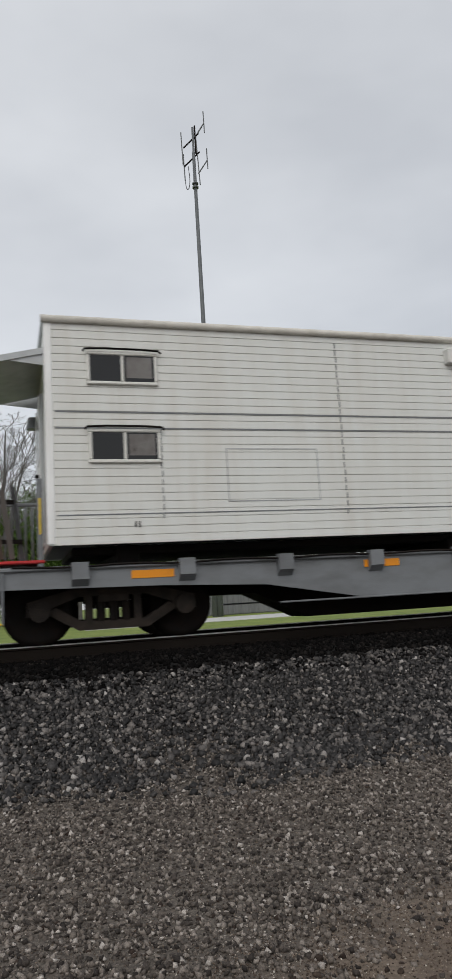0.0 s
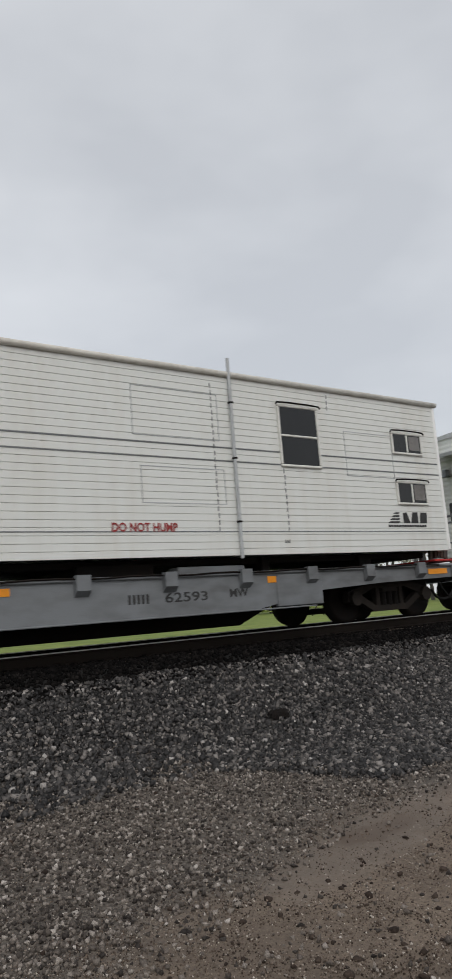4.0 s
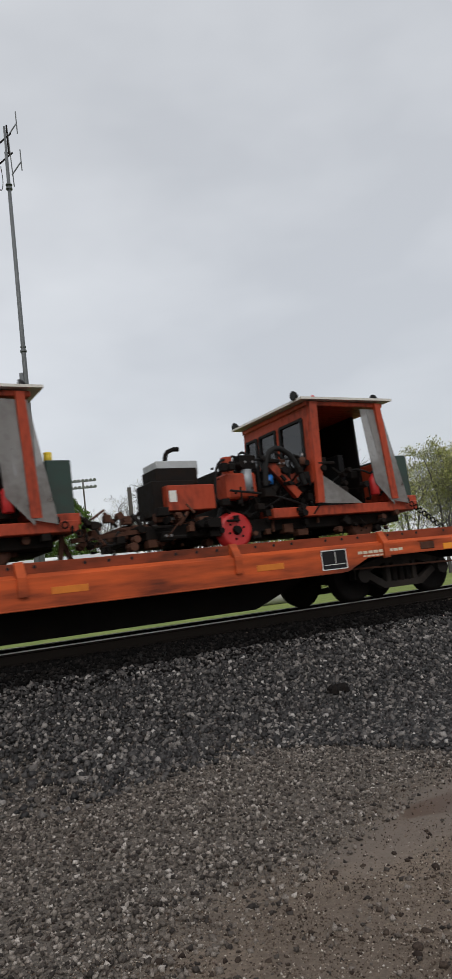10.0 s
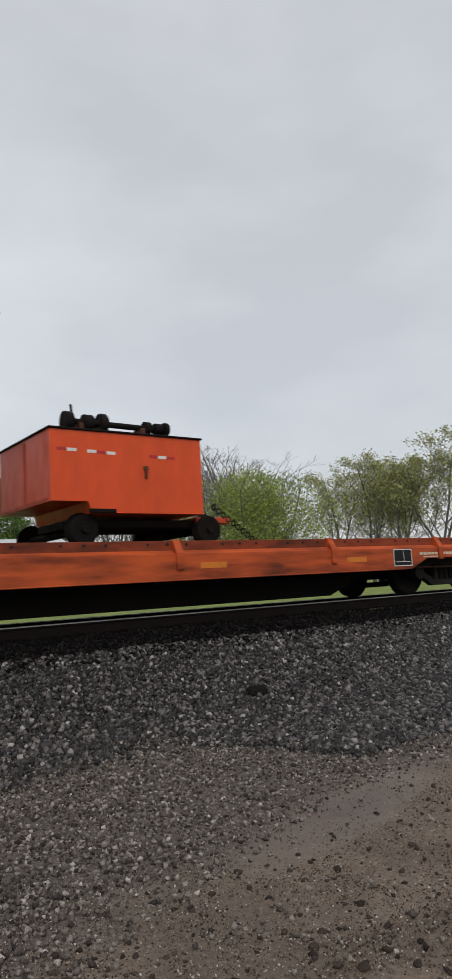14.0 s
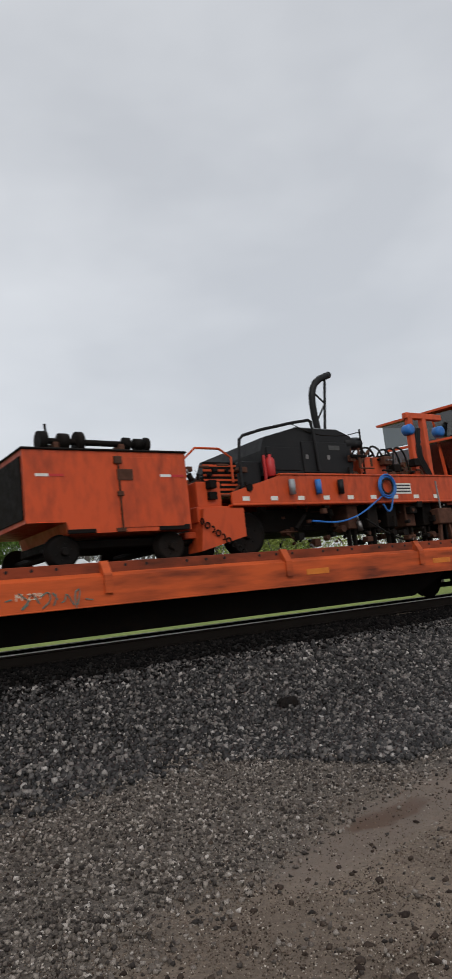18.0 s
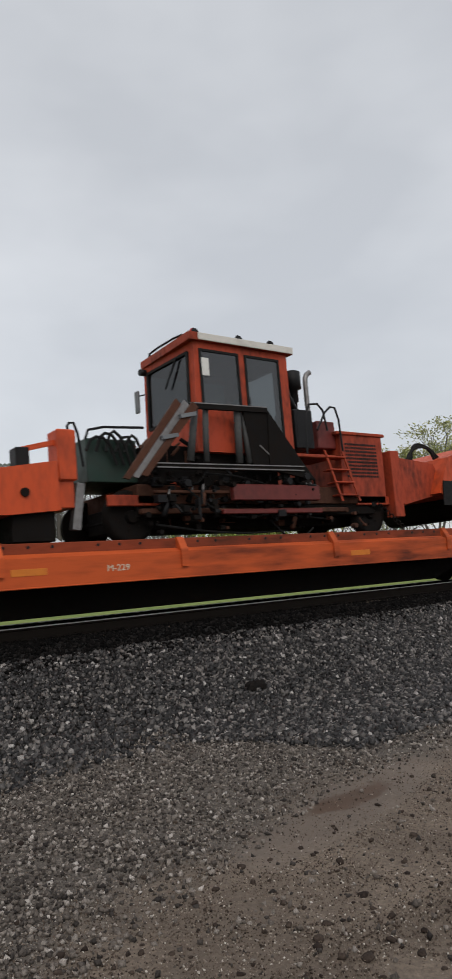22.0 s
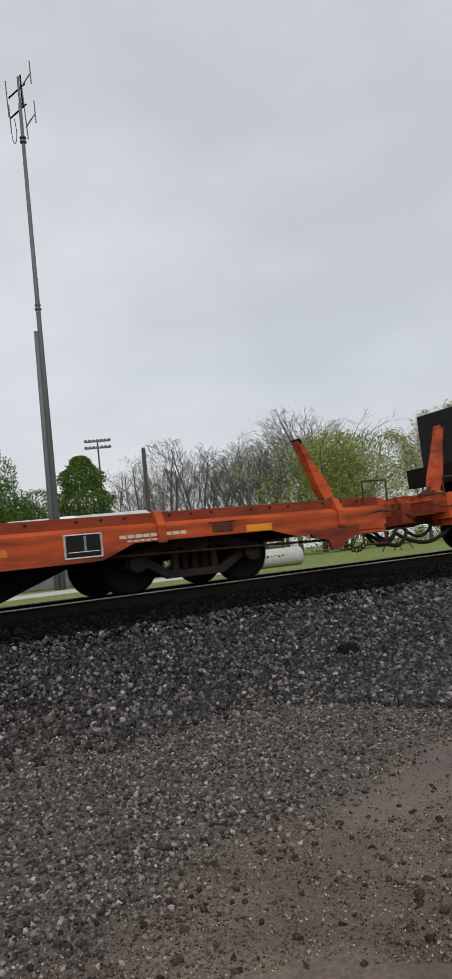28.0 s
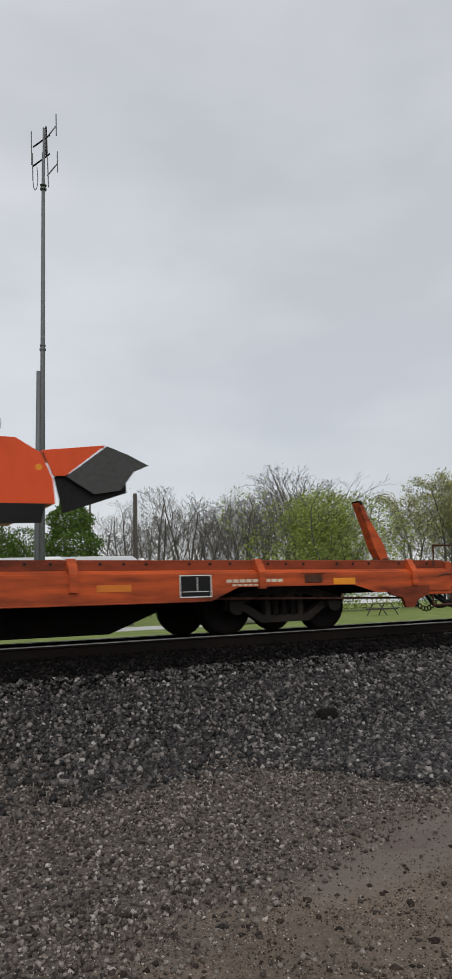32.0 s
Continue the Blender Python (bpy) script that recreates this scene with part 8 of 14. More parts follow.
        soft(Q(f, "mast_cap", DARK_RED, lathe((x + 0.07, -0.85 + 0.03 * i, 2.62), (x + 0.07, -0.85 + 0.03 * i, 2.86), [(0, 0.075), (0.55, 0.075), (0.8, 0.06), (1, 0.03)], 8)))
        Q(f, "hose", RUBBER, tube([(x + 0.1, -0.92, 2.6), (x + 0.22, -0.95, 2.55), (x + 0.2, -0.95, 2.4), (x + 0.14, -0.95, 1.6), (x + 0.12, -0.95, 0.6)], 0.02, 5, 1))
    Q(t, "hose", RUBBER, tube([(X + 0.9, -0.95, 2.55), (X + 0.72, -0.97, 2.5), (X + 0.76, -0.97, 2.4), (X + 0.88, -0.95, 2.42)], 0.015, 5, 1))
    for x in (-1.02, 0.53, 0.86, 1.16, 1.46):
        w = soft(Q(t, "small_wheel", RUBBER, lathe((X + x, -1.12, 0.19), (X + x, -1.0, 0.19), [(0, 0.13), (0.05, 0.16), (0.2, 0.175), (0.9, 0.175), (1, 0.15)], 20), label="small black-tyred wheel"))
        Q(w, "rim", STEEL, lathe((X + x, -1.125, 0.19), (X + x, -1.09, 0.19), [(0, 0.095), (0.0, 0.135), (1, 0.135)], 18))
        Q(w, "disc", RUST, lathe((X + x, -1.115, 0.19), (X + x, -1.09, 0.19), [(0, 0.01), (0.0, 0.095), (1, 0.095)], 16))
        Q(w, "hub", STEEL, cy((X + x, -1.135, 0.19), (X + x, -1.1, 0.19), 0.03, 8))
    clutter(t, X + 0.1, X + 1.5, 0.3, 1.2, 22, 300 + k, (BLACK, SHADED_GRIME, SHADED_GRIME, RUST))
    clutter(t, X - 0.9, X + 0.2, 0.25, 0.6, 8, 330 + k, (BLACK, SHADED_GRIME))
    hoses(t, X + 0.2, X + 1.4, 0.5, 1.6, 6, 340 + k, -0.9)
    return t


# -- tampers with a straight frame --
def frame_tamper(k, X, style, seed):
    """A tamper on a straight plate frame: engine left, heads amidships, glazed cab right."""
    t = load("frame_tamper", {"plain": "orange track tamper with a plate frame and glazed cab", "canopy": "orange track tamper with black netting before its cab", "black": "orange track tamper with a black engine and tall stack"}[style], "track machine", k, X, "frame tampers")
    m = ORANGE
    for s in (-1, 1):
        Q(t, "frame_plate", m, pr([(X - 2.4, 0.82), (X + 6.1, 0.8), (X + 6.1, 1.32), (X - 1.4, 1.28), (X - 2.4, 1.0)], min(s * 1.2, s * 1.16), max(s * 1.2, s * 1.16)), bx(X - 2.4, X + 6.1, s * 1.14 - 0.08, s * 1.14 + 0.08, 0.78, 0.82), bx(X - 1.4, X + 6.1, s * 1.14 - 0.08, s * 1.14 + 0.08, 1.28, 1.32))
    Q(t, "frame_deck", ORANGE_OLD, bx(X - 1.4, X + 6.1, -1.1, 1.1, 1.2, 1.26))
    chevrons(t, X - 2.2, X + 5.8, 0.86, -1.203, 15)
    decal(t, X + 1.3, X + 1.75, 0.95, 1.15, -1.203, DECAL, 3)
    e = Q(t, "engine_hood", BLACK if style == "black" else m, pr([(X - 1.9, 1.3), (X - 0.05, 1.3), (X - 0.05, 1.72), (X - 1.5, 1.78), (X - 1.9, 1.6)] if style != "black" else [(X - 1.62, 1.3), (X + 0.45, 1.3), (X + 0.5, 2.05), (X + 0.19, 2.16), (X - 0.82, 2.16), (X - 1.52, 1.97), (X - 1.62, 1.73)], -1.05, 1.0))
    if style != "black":
        louvres(e, X - 1.28, X - 0.4, 1.36, 1.66, -1.055, 8, BLACK, 16)
        decal(e, X - 1.5, X - 1.35, 1.45, 1.65, -1.053, BLUE)
        mushroom(t, X - 0.1, -0.5, 1.7, 2.4)
        soft(Q(t, "muffler", BLACK, cy((X - 1.35, -0.4, 1.88), (X - 0.75, -0.4, 1.88), 0.09, 12)))
        exhaust(t, [(X - 1.2, -0.4, 1.9), (X - 1.2, -0.4, 2.4), (X - 1.25, -0.4, 2.6), (X - 1.4, -0.4, 2.62)], 0.05)
    else:
        decal(e, X - 0.6, X - 0.4, 1.5, 1.6, -1.053)
        Q(e, "side_panel", BLACK, bx(X - 0.72, X + 0.36, -1.075, -1.05, 1.36, 1.92, 0.012), bx(X - 1.5, X - 0.8, -1.07, -1.05, 1.4, 1.8, 0.012))
        Q(e, "latch", STEEL, bx(X - 0.66, X - 0.6, -1.085, -1.075, 1.6, 1.68), bx(X - 0.16, X - 0.1, -1.085, -1.075, 1.6, 1.68))
        Q(e, "roof_rib", GREY, bx(X - 0.8, X + 0.2, -1.03, -0.99, 2.16, 2.18), bx(X - 0.35, X - 0.28, -1.0, 0.95, 2.16, 2.185))
        decal(e, X - 0.1, X + 0.16, 1.78, 1.86, -1.076, SACK)
        soft(Q(t, "air_cleaner", BLACK, cy((X + 0.35, -0.95, 1.92), (X + 0.75, -0.95, 1.95), 0.12, 12), cy((X + 0.7, -0.95, 1.95), (X + 0.82, -0.95, 1.95), 0.08, 10)))
        Q(t, "battery_box", BLACK, bx(X - 2.02, X - 1.62, -1.0, 0.6, 1.12, 1.56, 0.02))
        soft(Q(t, "stack_pipe", BLACK, tube([(X - 0.13, -0.9, 2.1), (X - 0.19, -0.9, 2.6), (X - 0.17, -0.9, 2.9), (X - 0.03, -0.9, 3.13), (X + 0.31, -0.9, 3.27)], 0.065, 10, 1), label="tall black exhaust stack"))
        Q(t, "stack_strut", BLACK, bar((X + 0.03, -0.9, 2.16), (X + 0.19, -0.9, 3.15), 0.035), bar((X - 0.13, -0.9, 2.35), (X + 0.12, -0.9, 2.7), 0.025), bar((X - 0.13, -0.9, 2.9), (X + 0.12, -0.9, 2.7), 0.025))
        extinguisher(t, X - 1.47, -1.08, 1.28)
        Q(t, "extinguisher_bracket", RED, bx(X - 1.6, X - 1.56, -1.1, -1.04, 1.2, 1.65))
    r = 0.4 if style == "black" else 0.0
    railing(t, [(X - 2.5 + r, -1.1, 1.0), (X - 2.5 + r, -1.1, 1.85), (X - 2.35 + r, -1.1, 2.0), (X - 0.95 + r, -1.1, 2.25 + 0.15 * r), (X - 0.85 + r, -1.1, 2.2 + 0.15 * r), (X - 0.8 + r, -1.1, 1.4)], BLACK, 0.028)
    railing(t, [(X - 3.1, -1.0, 1.0), (X - 3.1, -1.0, 1.75), (X - 2.2, -1.0, 1.75), (X - 2.2, -1.0, 1.2)], RED if style == "plain" else m, 0.02)
    Q(t, "air_line", SHADED_GRIME, tube([(X - 0.95, -1.1, 2.22), (X - 0.4, -1.05, 2.05), (X + 0.3, -1.05, 2.05), (X + 0.75, -1.05, 2.15)], 0.009, 5, 1), cy((X + 0.75, -1.05, 1.3), (X + 0.75, -1.05, 2.2), 0.02, 6))
    # left end
    Q(t, "front_frame", m, bx(X - 3.0, X - 2.3, -1.1, -0.1, 0.55, 0.8), bx(X - 2.95, X - 2.5, -1.05, -0.6, 0.8, 1.2), pr([(X - 3.05, 0.1), (X - 2.2, 0.3), (X - 2.2, 0.75), (X - 2.95, 0.75)], -1.2, -0.8))
    louvres(t, X - 2.7, X - 2.05, 1.0, 1.55, -0.9, 7, SHADED_GRIME)
    wheels(t, X - 1.95, 0.37, SHADED_GRIME)
    clutter(t, X - 2.9, X - 2.0, 0.9, 1.5, 8, seed, (RUST, ORANGE, SHADED_GRIME))
    # plumbing on the frame
    for x, mat in ((-1.2, GALV), (-0.62, BLUE), (-0.1, RED if style == "plain" else BLACK)):
        soft(Q(t, "filter", mat, cy((X + x, -1.26, 0.95), (X + x, -1.26, 1.2), 0.055, 10)))
    for r in (0.22, 0.18, 0.14):
        Q(t, "coiled_hose", BLUE if r > 0.15 else BLACK, ring((X + 1.05, -1.27, 1.08), r, 0.018, 18), label="coiled air hose")
    Q(t, "hose", BLUE if style != "canopy" else BLACK, hose((X + 1.2, -1.27, 1.0), (X + 0.9, -1.25, 0.75), 0.25, 0.018), hose((X + 0.9, -1.25, 0.9), (X - 0.8, -1.2, 0.5), 0.2, 0.016))
    # hydraulics on top
    Q(t, "hydraulic_tank", m, bx(X + 0.75, X + 1.45, -0.95, 0.4, 1.3, 1.7), bx(X + 0.15, X + 0.55, -0.9, 0.2, 1.3, 1.6))
    clutter(t, X + 0.1, X + 2.1, 1.3, 1.7, 16, seed + 1, (RUST, ORANGE, SHADED_GRIME, STEEL))
    for i in range(6):
        Q(t, "hose", RUBBER, tube([(X + 0.6 + 0.22 * i, -0.9, 1.5), (X + 0.65 + 0.22 * i, -0.9, 1.85 + 0.05 * (i % 3)), (X + 1.0 + 0.22 * i, -0.85, 1.9), (X + 1.15 + 0.22 * i, -0.8, 1.5)], 0.02, 6, 2))
    # gantry with reels
    g = Q(t, "gantry", m, bx(X + 2.1, X + 2.22, -1.1, -0.98, 1.3, 2.55), bx(X + 2.5, X + 2.62, -1.1, -0.98, 1.3, 2.5), bx(X + 2.05, X + 3.1, -1.1, -0.98, 2.48, 2.6))
    for x in (2.1, 3.0):
        soft(Q(g, "hose_reel", BLUE, lathe((X + x, -1.15, 2.25), (X + x, -0.95, 2.25), [(0, 0.06), (0.1, 0.11), (0.9, 0.11), (1, 0.06)], 12)))
    for i in range(4):
        Q(t, "hose", RUBBER, tube([(X + 2.3 + 0.05 * i, -1.05, 2.3), (X + 2.15 + 0.04 * i, -1.1, 1.8), (X + 2.35 + 0.06 * i, -1.12, 1.35), (X + 2.6, -1.12, 1.2 - 0.05 * i)], 0.018, 6, 2))
    # work heads below
    Q(t, "work_frame", SHADED_GRIME, bx(X - 1.4, X + 5.9, -0.6, 0.6, 0.4, 0.8))
    for i in range(6):
        x = X + 0.3 + 0.5 * i
        h = Q(t, "tamping_head", SHADED_GRIME if i % 3 else RUST, bx(x - 0.13, x + 0.13, -1.05, -0.6, 0.35, 0.8))
        Q(h, "tine", SHADED_GRIME, bx(x - 0.09, x - 0.04, -1.0, -0.9, 0.02, 0.4), bx(x + 0.04, x + 0.09, -1.0, -0.9, 0.02, 0.4))
    clutter(t, X - 1.5, X + 3.5, 0.1, 0.8, 26, seed + 2, (SHADED_GRIME, RUST, SHADED_GRIME, STEEL))
    hook = Q(t, "rail_clamp", RUST, bx(X + 2.35, X + 2.75, -1.28, -1.1, 0.35, 0.65), bar((X + 2.4, -1.2, 0.0), (X + 2.45, -1.2, 0.5), 0.06), bar((X + 2.75, -1.2, 0.0), (X + 2.65, -1.2, 0.5), 0.06))
    Q(hook, "rod", STEEL, cy((X + 2.5, -1.22, 0.6), (X + 2.48, -1.2, 1.2), 0.02, 8))
    # cab
    cab = hollow_cab(t, X + 4.78, X + 6.68, 1.44, 3.1, m, -0.38, -1.2, 1.2, ((X + 5.0, X + 6.5, 2.42, 2.98),), (), "orange cab with large windows", True)
    Q(cab, "roof", m, slab([(X + 3.7, 1.25, 3.02), (X + 4.5, -1.26, 3.10), (X + 6.8, -1.26, 3.16), (X + 6.8, 1.25, 3.16)], 0.05), pr([(X + 6.7, 3.14), (X + 7.7, 3.12), (X + 7.7, 3.07), (X + 6.7, 2.72)], -1.24, 1.24))
    Q(cab, "front_glazing", GLASS_CLEAR, slab([(X + 4.05, 1.1, 1.55), (X + 5.1, -1.12, 1.5), (X + 4.74, -1.15, 2.32), (X + 3.75, 1.1, 2.3)], 0.03), slab([(X + 3.75, 1.1, 2.42), (X + 4.72, -1.15, 2.42), (X + 4.7, -1.15, 3.0), (X + 3.75, 1.1, 2.95)], 0.03))
    Q(cab, "glazing_bar", m, bar((X + 4.4, 0.0, 1.5), (X + 4.2, 0.0, 3.0), 0.05), bar((X + 3.75, 1.1, 2.36), (X + 4.74, -1.17, 2.37), 0.05), bar((X + 5.12, -1.2, 1.45), (X + 4.74, -1.2, 2.4), 0.05), bar((X + 4.75, -1.2, 2.35), (X + 4.75, -1.2, 3.1), 0.05))
    Q(cab, "floor_plate", m, bx(X + 4.0, X + 6.6, -1.15, 1.15, 1.34, 1.46))
    brand(cab, X + 5.2, X + 6.2, 2.02, 0.09, -1.205, 9)
    decal(cab, X + 5.0, X + 6.0, 3.03, 3.08, -1.203, DARK_LETTER)
    mir = Q(cab, "mirror", WHITE_WALL, bx(X + 5.18, X + 5.34, -1.32, -1.27, 2.5, 2.88))
    Q(mir, "mirror_arm", GALV, tube([(X + 5.26, -1.3, 2.85), (X + 5.26, -1.3, 3.05), (X + 5.15, -1.2, 3.08)], 0.012, 5))
    for x, mat in ((4.3, SHADED_GRIME), (4.55, GALV), (4.8, RED)):
        beacon(t, X + x, -0.9, 3.1, mat)
    beacon(t, X + 7.55, -1.1, 3.12, SHADED_GRIME)
    Q(t, "air_conditioner", BLACK, bx(X + 6.7, X + 6.85, -1.0, -0.4, 1.6, 2.2))
    Q(t, "rear_deck", m, bx(X + 6.1, X + 7.15, -1.15, 1.15, 0.86, 0.96))
    ladder(t, X + 6.6, 0.9, X + 6.75, 0.15, -1.12, 3, m, 0.4)
    railing(t, [(X + 6.75, -1.1, 1.3), (X + 7.15, -1.1, 1.45), (X + 7.1, -1.1, 2.0), (X + 6.85, -1.1, 1.95)])
    railing(t, [(X + 7.1, -1.1, 2.0), (X + 7.15, -1.1, 0.95)])
    Q(t, "coupling_bar", SHADED_GRIME, bx(X + 7.0, X + 7.8, -0.25, 0.25, 0.5, 0.72), cy((X + 7.3, -0.5, 0.75), (X + 7.3, 0.3, 0.75), 0.12, 10))
    Q(t, "wheel_guard", m, bx(X + 4.6, X + 6.2, -1.0, -0.7, 0.5, 0.8), bx(X + 6.0, X + 6.6, -1.05, -0.8, 0.3, 0.7))
    wheels(t, X + 5.35, 0.35, SHADED_GRIME)
    if style == "canopy":
        Q(t, "netting", TARP, slab([(X + 0.8, -1.15, 1.95), (X + 2.6, -1.2, 2.5), (X + 2.6, 1.0, 2.5), (X + 0.8, 1.0, 2.0)], 0.02), slab([(X + 2.6, -1.2, 2.5), (X + 4.9, -1.22, 3.1), (X + 4.9, 1.0, 3.1), (X + 2.6, 1.0, 2.5)], 0.02), label="black shade netting")
        Q(t, "plough_plate", m, pr([(X - 3.05, 0.12), (X - 2.1, 0.3), (X - 2.0, 0.95), (X - 2.9, 1.15)], -1.25, -1.15))
        chevrons(t, X - 2.8, X - 2.3, 0.7, -1.253, 2)
    tie_down(t, X + 5.6)
    return t


def box_cart(k, x0, x1, seed, top_axle=True, lid=False):
    """A closed tool cart on small rail wheels."""
    plain = k != 8
    t = load("box_cart", "orange steel tool cart on small rail wheels", "cart", k, (x0 + x1) / 2, "tool carts")
    body = Q(t, "body", ORANGE_NEW if plain else ORANGE, pr([(x0 + 0.6, 0.44), (x1, 0.44), (x1, 1.6), (x0, 1.6), (x0, 0.6), (x0 + 0.55, 0.6)], -1.22, 0.8))
    Q(body, "lid", SHADED_GRIME, bx(x0 - 0.03, x1 + 0.03, -1.25, 0.83, 1.6, 1.63))
    c = x0 + (x1 - x0) * 0.55
    Q(body, "wheel_arch", SHADED_GRIME, bx(x0 + 0.56, x0 + 0.98, -1.23, -1.2, 0.44, 0.50))
    if plain:
        Q(body, "latch", RUST, bx(c + 0.1, c + 0.14, -1.25, -1.222, 0.95, 1.12), bx(c + 0.08, c + 0.16, -1.245, -1.222, 1.08, 1.14))
        for i in range(11):
            if i not in (2, 6, 7):
                x = x0 + 0.1 + 0.15 * i + (0.25 if i > 7 else 0.0)
                decal(body, x, x + 0.14, 1.3 - 0.004 * i, 1.345 - 0.004 * i, -1.2225, DECAL if i % 2 else RED)
        Q(body, "end_seam", ORANGE, bx(x0 - 0.012, x0, -1.1, 0.7, 0.62, 0.66), bx(x0 - 0.012, x0, -0.3, -0.24, 0.66, 1.56))
    else:
        d = Q(body, "door", ORANGE, bx(c + 0.02, x1 - 0.12, -1.232, -1.222, 0.5, 1.52))
        Q(d, "hinge_bar", RUST, bx(c - 0.012, c + 0.012, -1.25, -1.222, 0.46, 1.54), bx(c - 0.1, c + 0.05, -1.245, -1.22, 0.44, 0.5))
        Q(d, "latch", RUST, bx(c - 0.07, c + 0.06, -1.255, -1.23, 1.42, 1.53), bx(c - 0.03, c + 0.22, -1.248, -1.23, 1.18, 1.34, 0.03), bx(c - 0.05, c + 0.05, -1.26, -1.23, 0.95, 1.02))
        for x, y in ((x0 + 0.16, -1.2225), (x1 - 0.46, -1.2345)):
            decal(body, x, x + 0.18, 1.23, 1.27, y)
            decal(body, x + 0.18, x + 0.4, 1.232, 1.268, y, RED)
        Q(body, "wheel_arch", SHADED_GRIME, bx(x1 - 0.55, x1 - 0.02, -1.23, -1.2, 0.44, 0.52))
        Q(body, "end_panel", SHADED_GRIME, bx(x0 - 0.02, x0, -1.15, 0.75, 0.66, 1.52))
    Q(t, "under_beam", SHADED_GRIME, bx(x0 + 0.4, x1 + 0.4, -0.9, 0.3, 0.26, 0.38))
    Q(t, "end_frame", ORANGE, bx(x1, x1 + 0.65, -1.0, 0.9, 0.32, 0.42))
    wheels(t, x0 + 0.55, 0.22, SHADED_GRIME, 0.98)
    wheels(t, x1 + 0.2 if plain else x1 - 0.28, 0.22, SHADED_GRIME, 0.98)
    tie_down(t, x1 + 0.2)
    if top_axle:
        soft(Q(t, "spare_axle", SHADED_GRIME, cy((x0 + 0.3, -1.0, 1.78), (x0 + 1.95, -1.0, 1.76), 0.045, 10), *[cy((x0 + x, -1.0, 1.77), (x0 + x + w, -1.0, 1.77), r * 1.1, 12) for x, w, r in ((0.3, 0.12, 0.13), (0.6, 0.14, 0.11), (0.85, 0.1, 0.14), (1.6, 0.1, 0.09), (1.78, 0.12, 0.08), (1.95, 0.06, 0.1))]))
        Q(t, "spring_clip", SHADED_GRIME, tube([(x0 + 0.45, -1.0, 1.63), (x0 + 0.42, -1.0, 2.02)], 0.02, 5))
        Q(t, "axle_rest", RUST, bx(x0 + 0.5, x0 + 0.58, -1.1, -0.85, 1.63, 1.75), bx(x0 + 1.5, x0 + 1.58, -1.1, -0.85, 1.63, 1.75))
    if lid:
        Q(t, "open_flap", BLACK, slab([(x0 - 0.7, -0.9, 1.42), (x0 + 0.4, -1.25, 1.72), (x0 + 0.5, 1.0, 1.8), (x0 - 0.6, 1.0, 1.5)], 0.03))
        Q(t, "gas_cylinder", RUST, cy((x1 + 0.12, -0.9, 0.45), (x1 + 0.12, -0.9, 1.2), 0.1, 12))
    return t


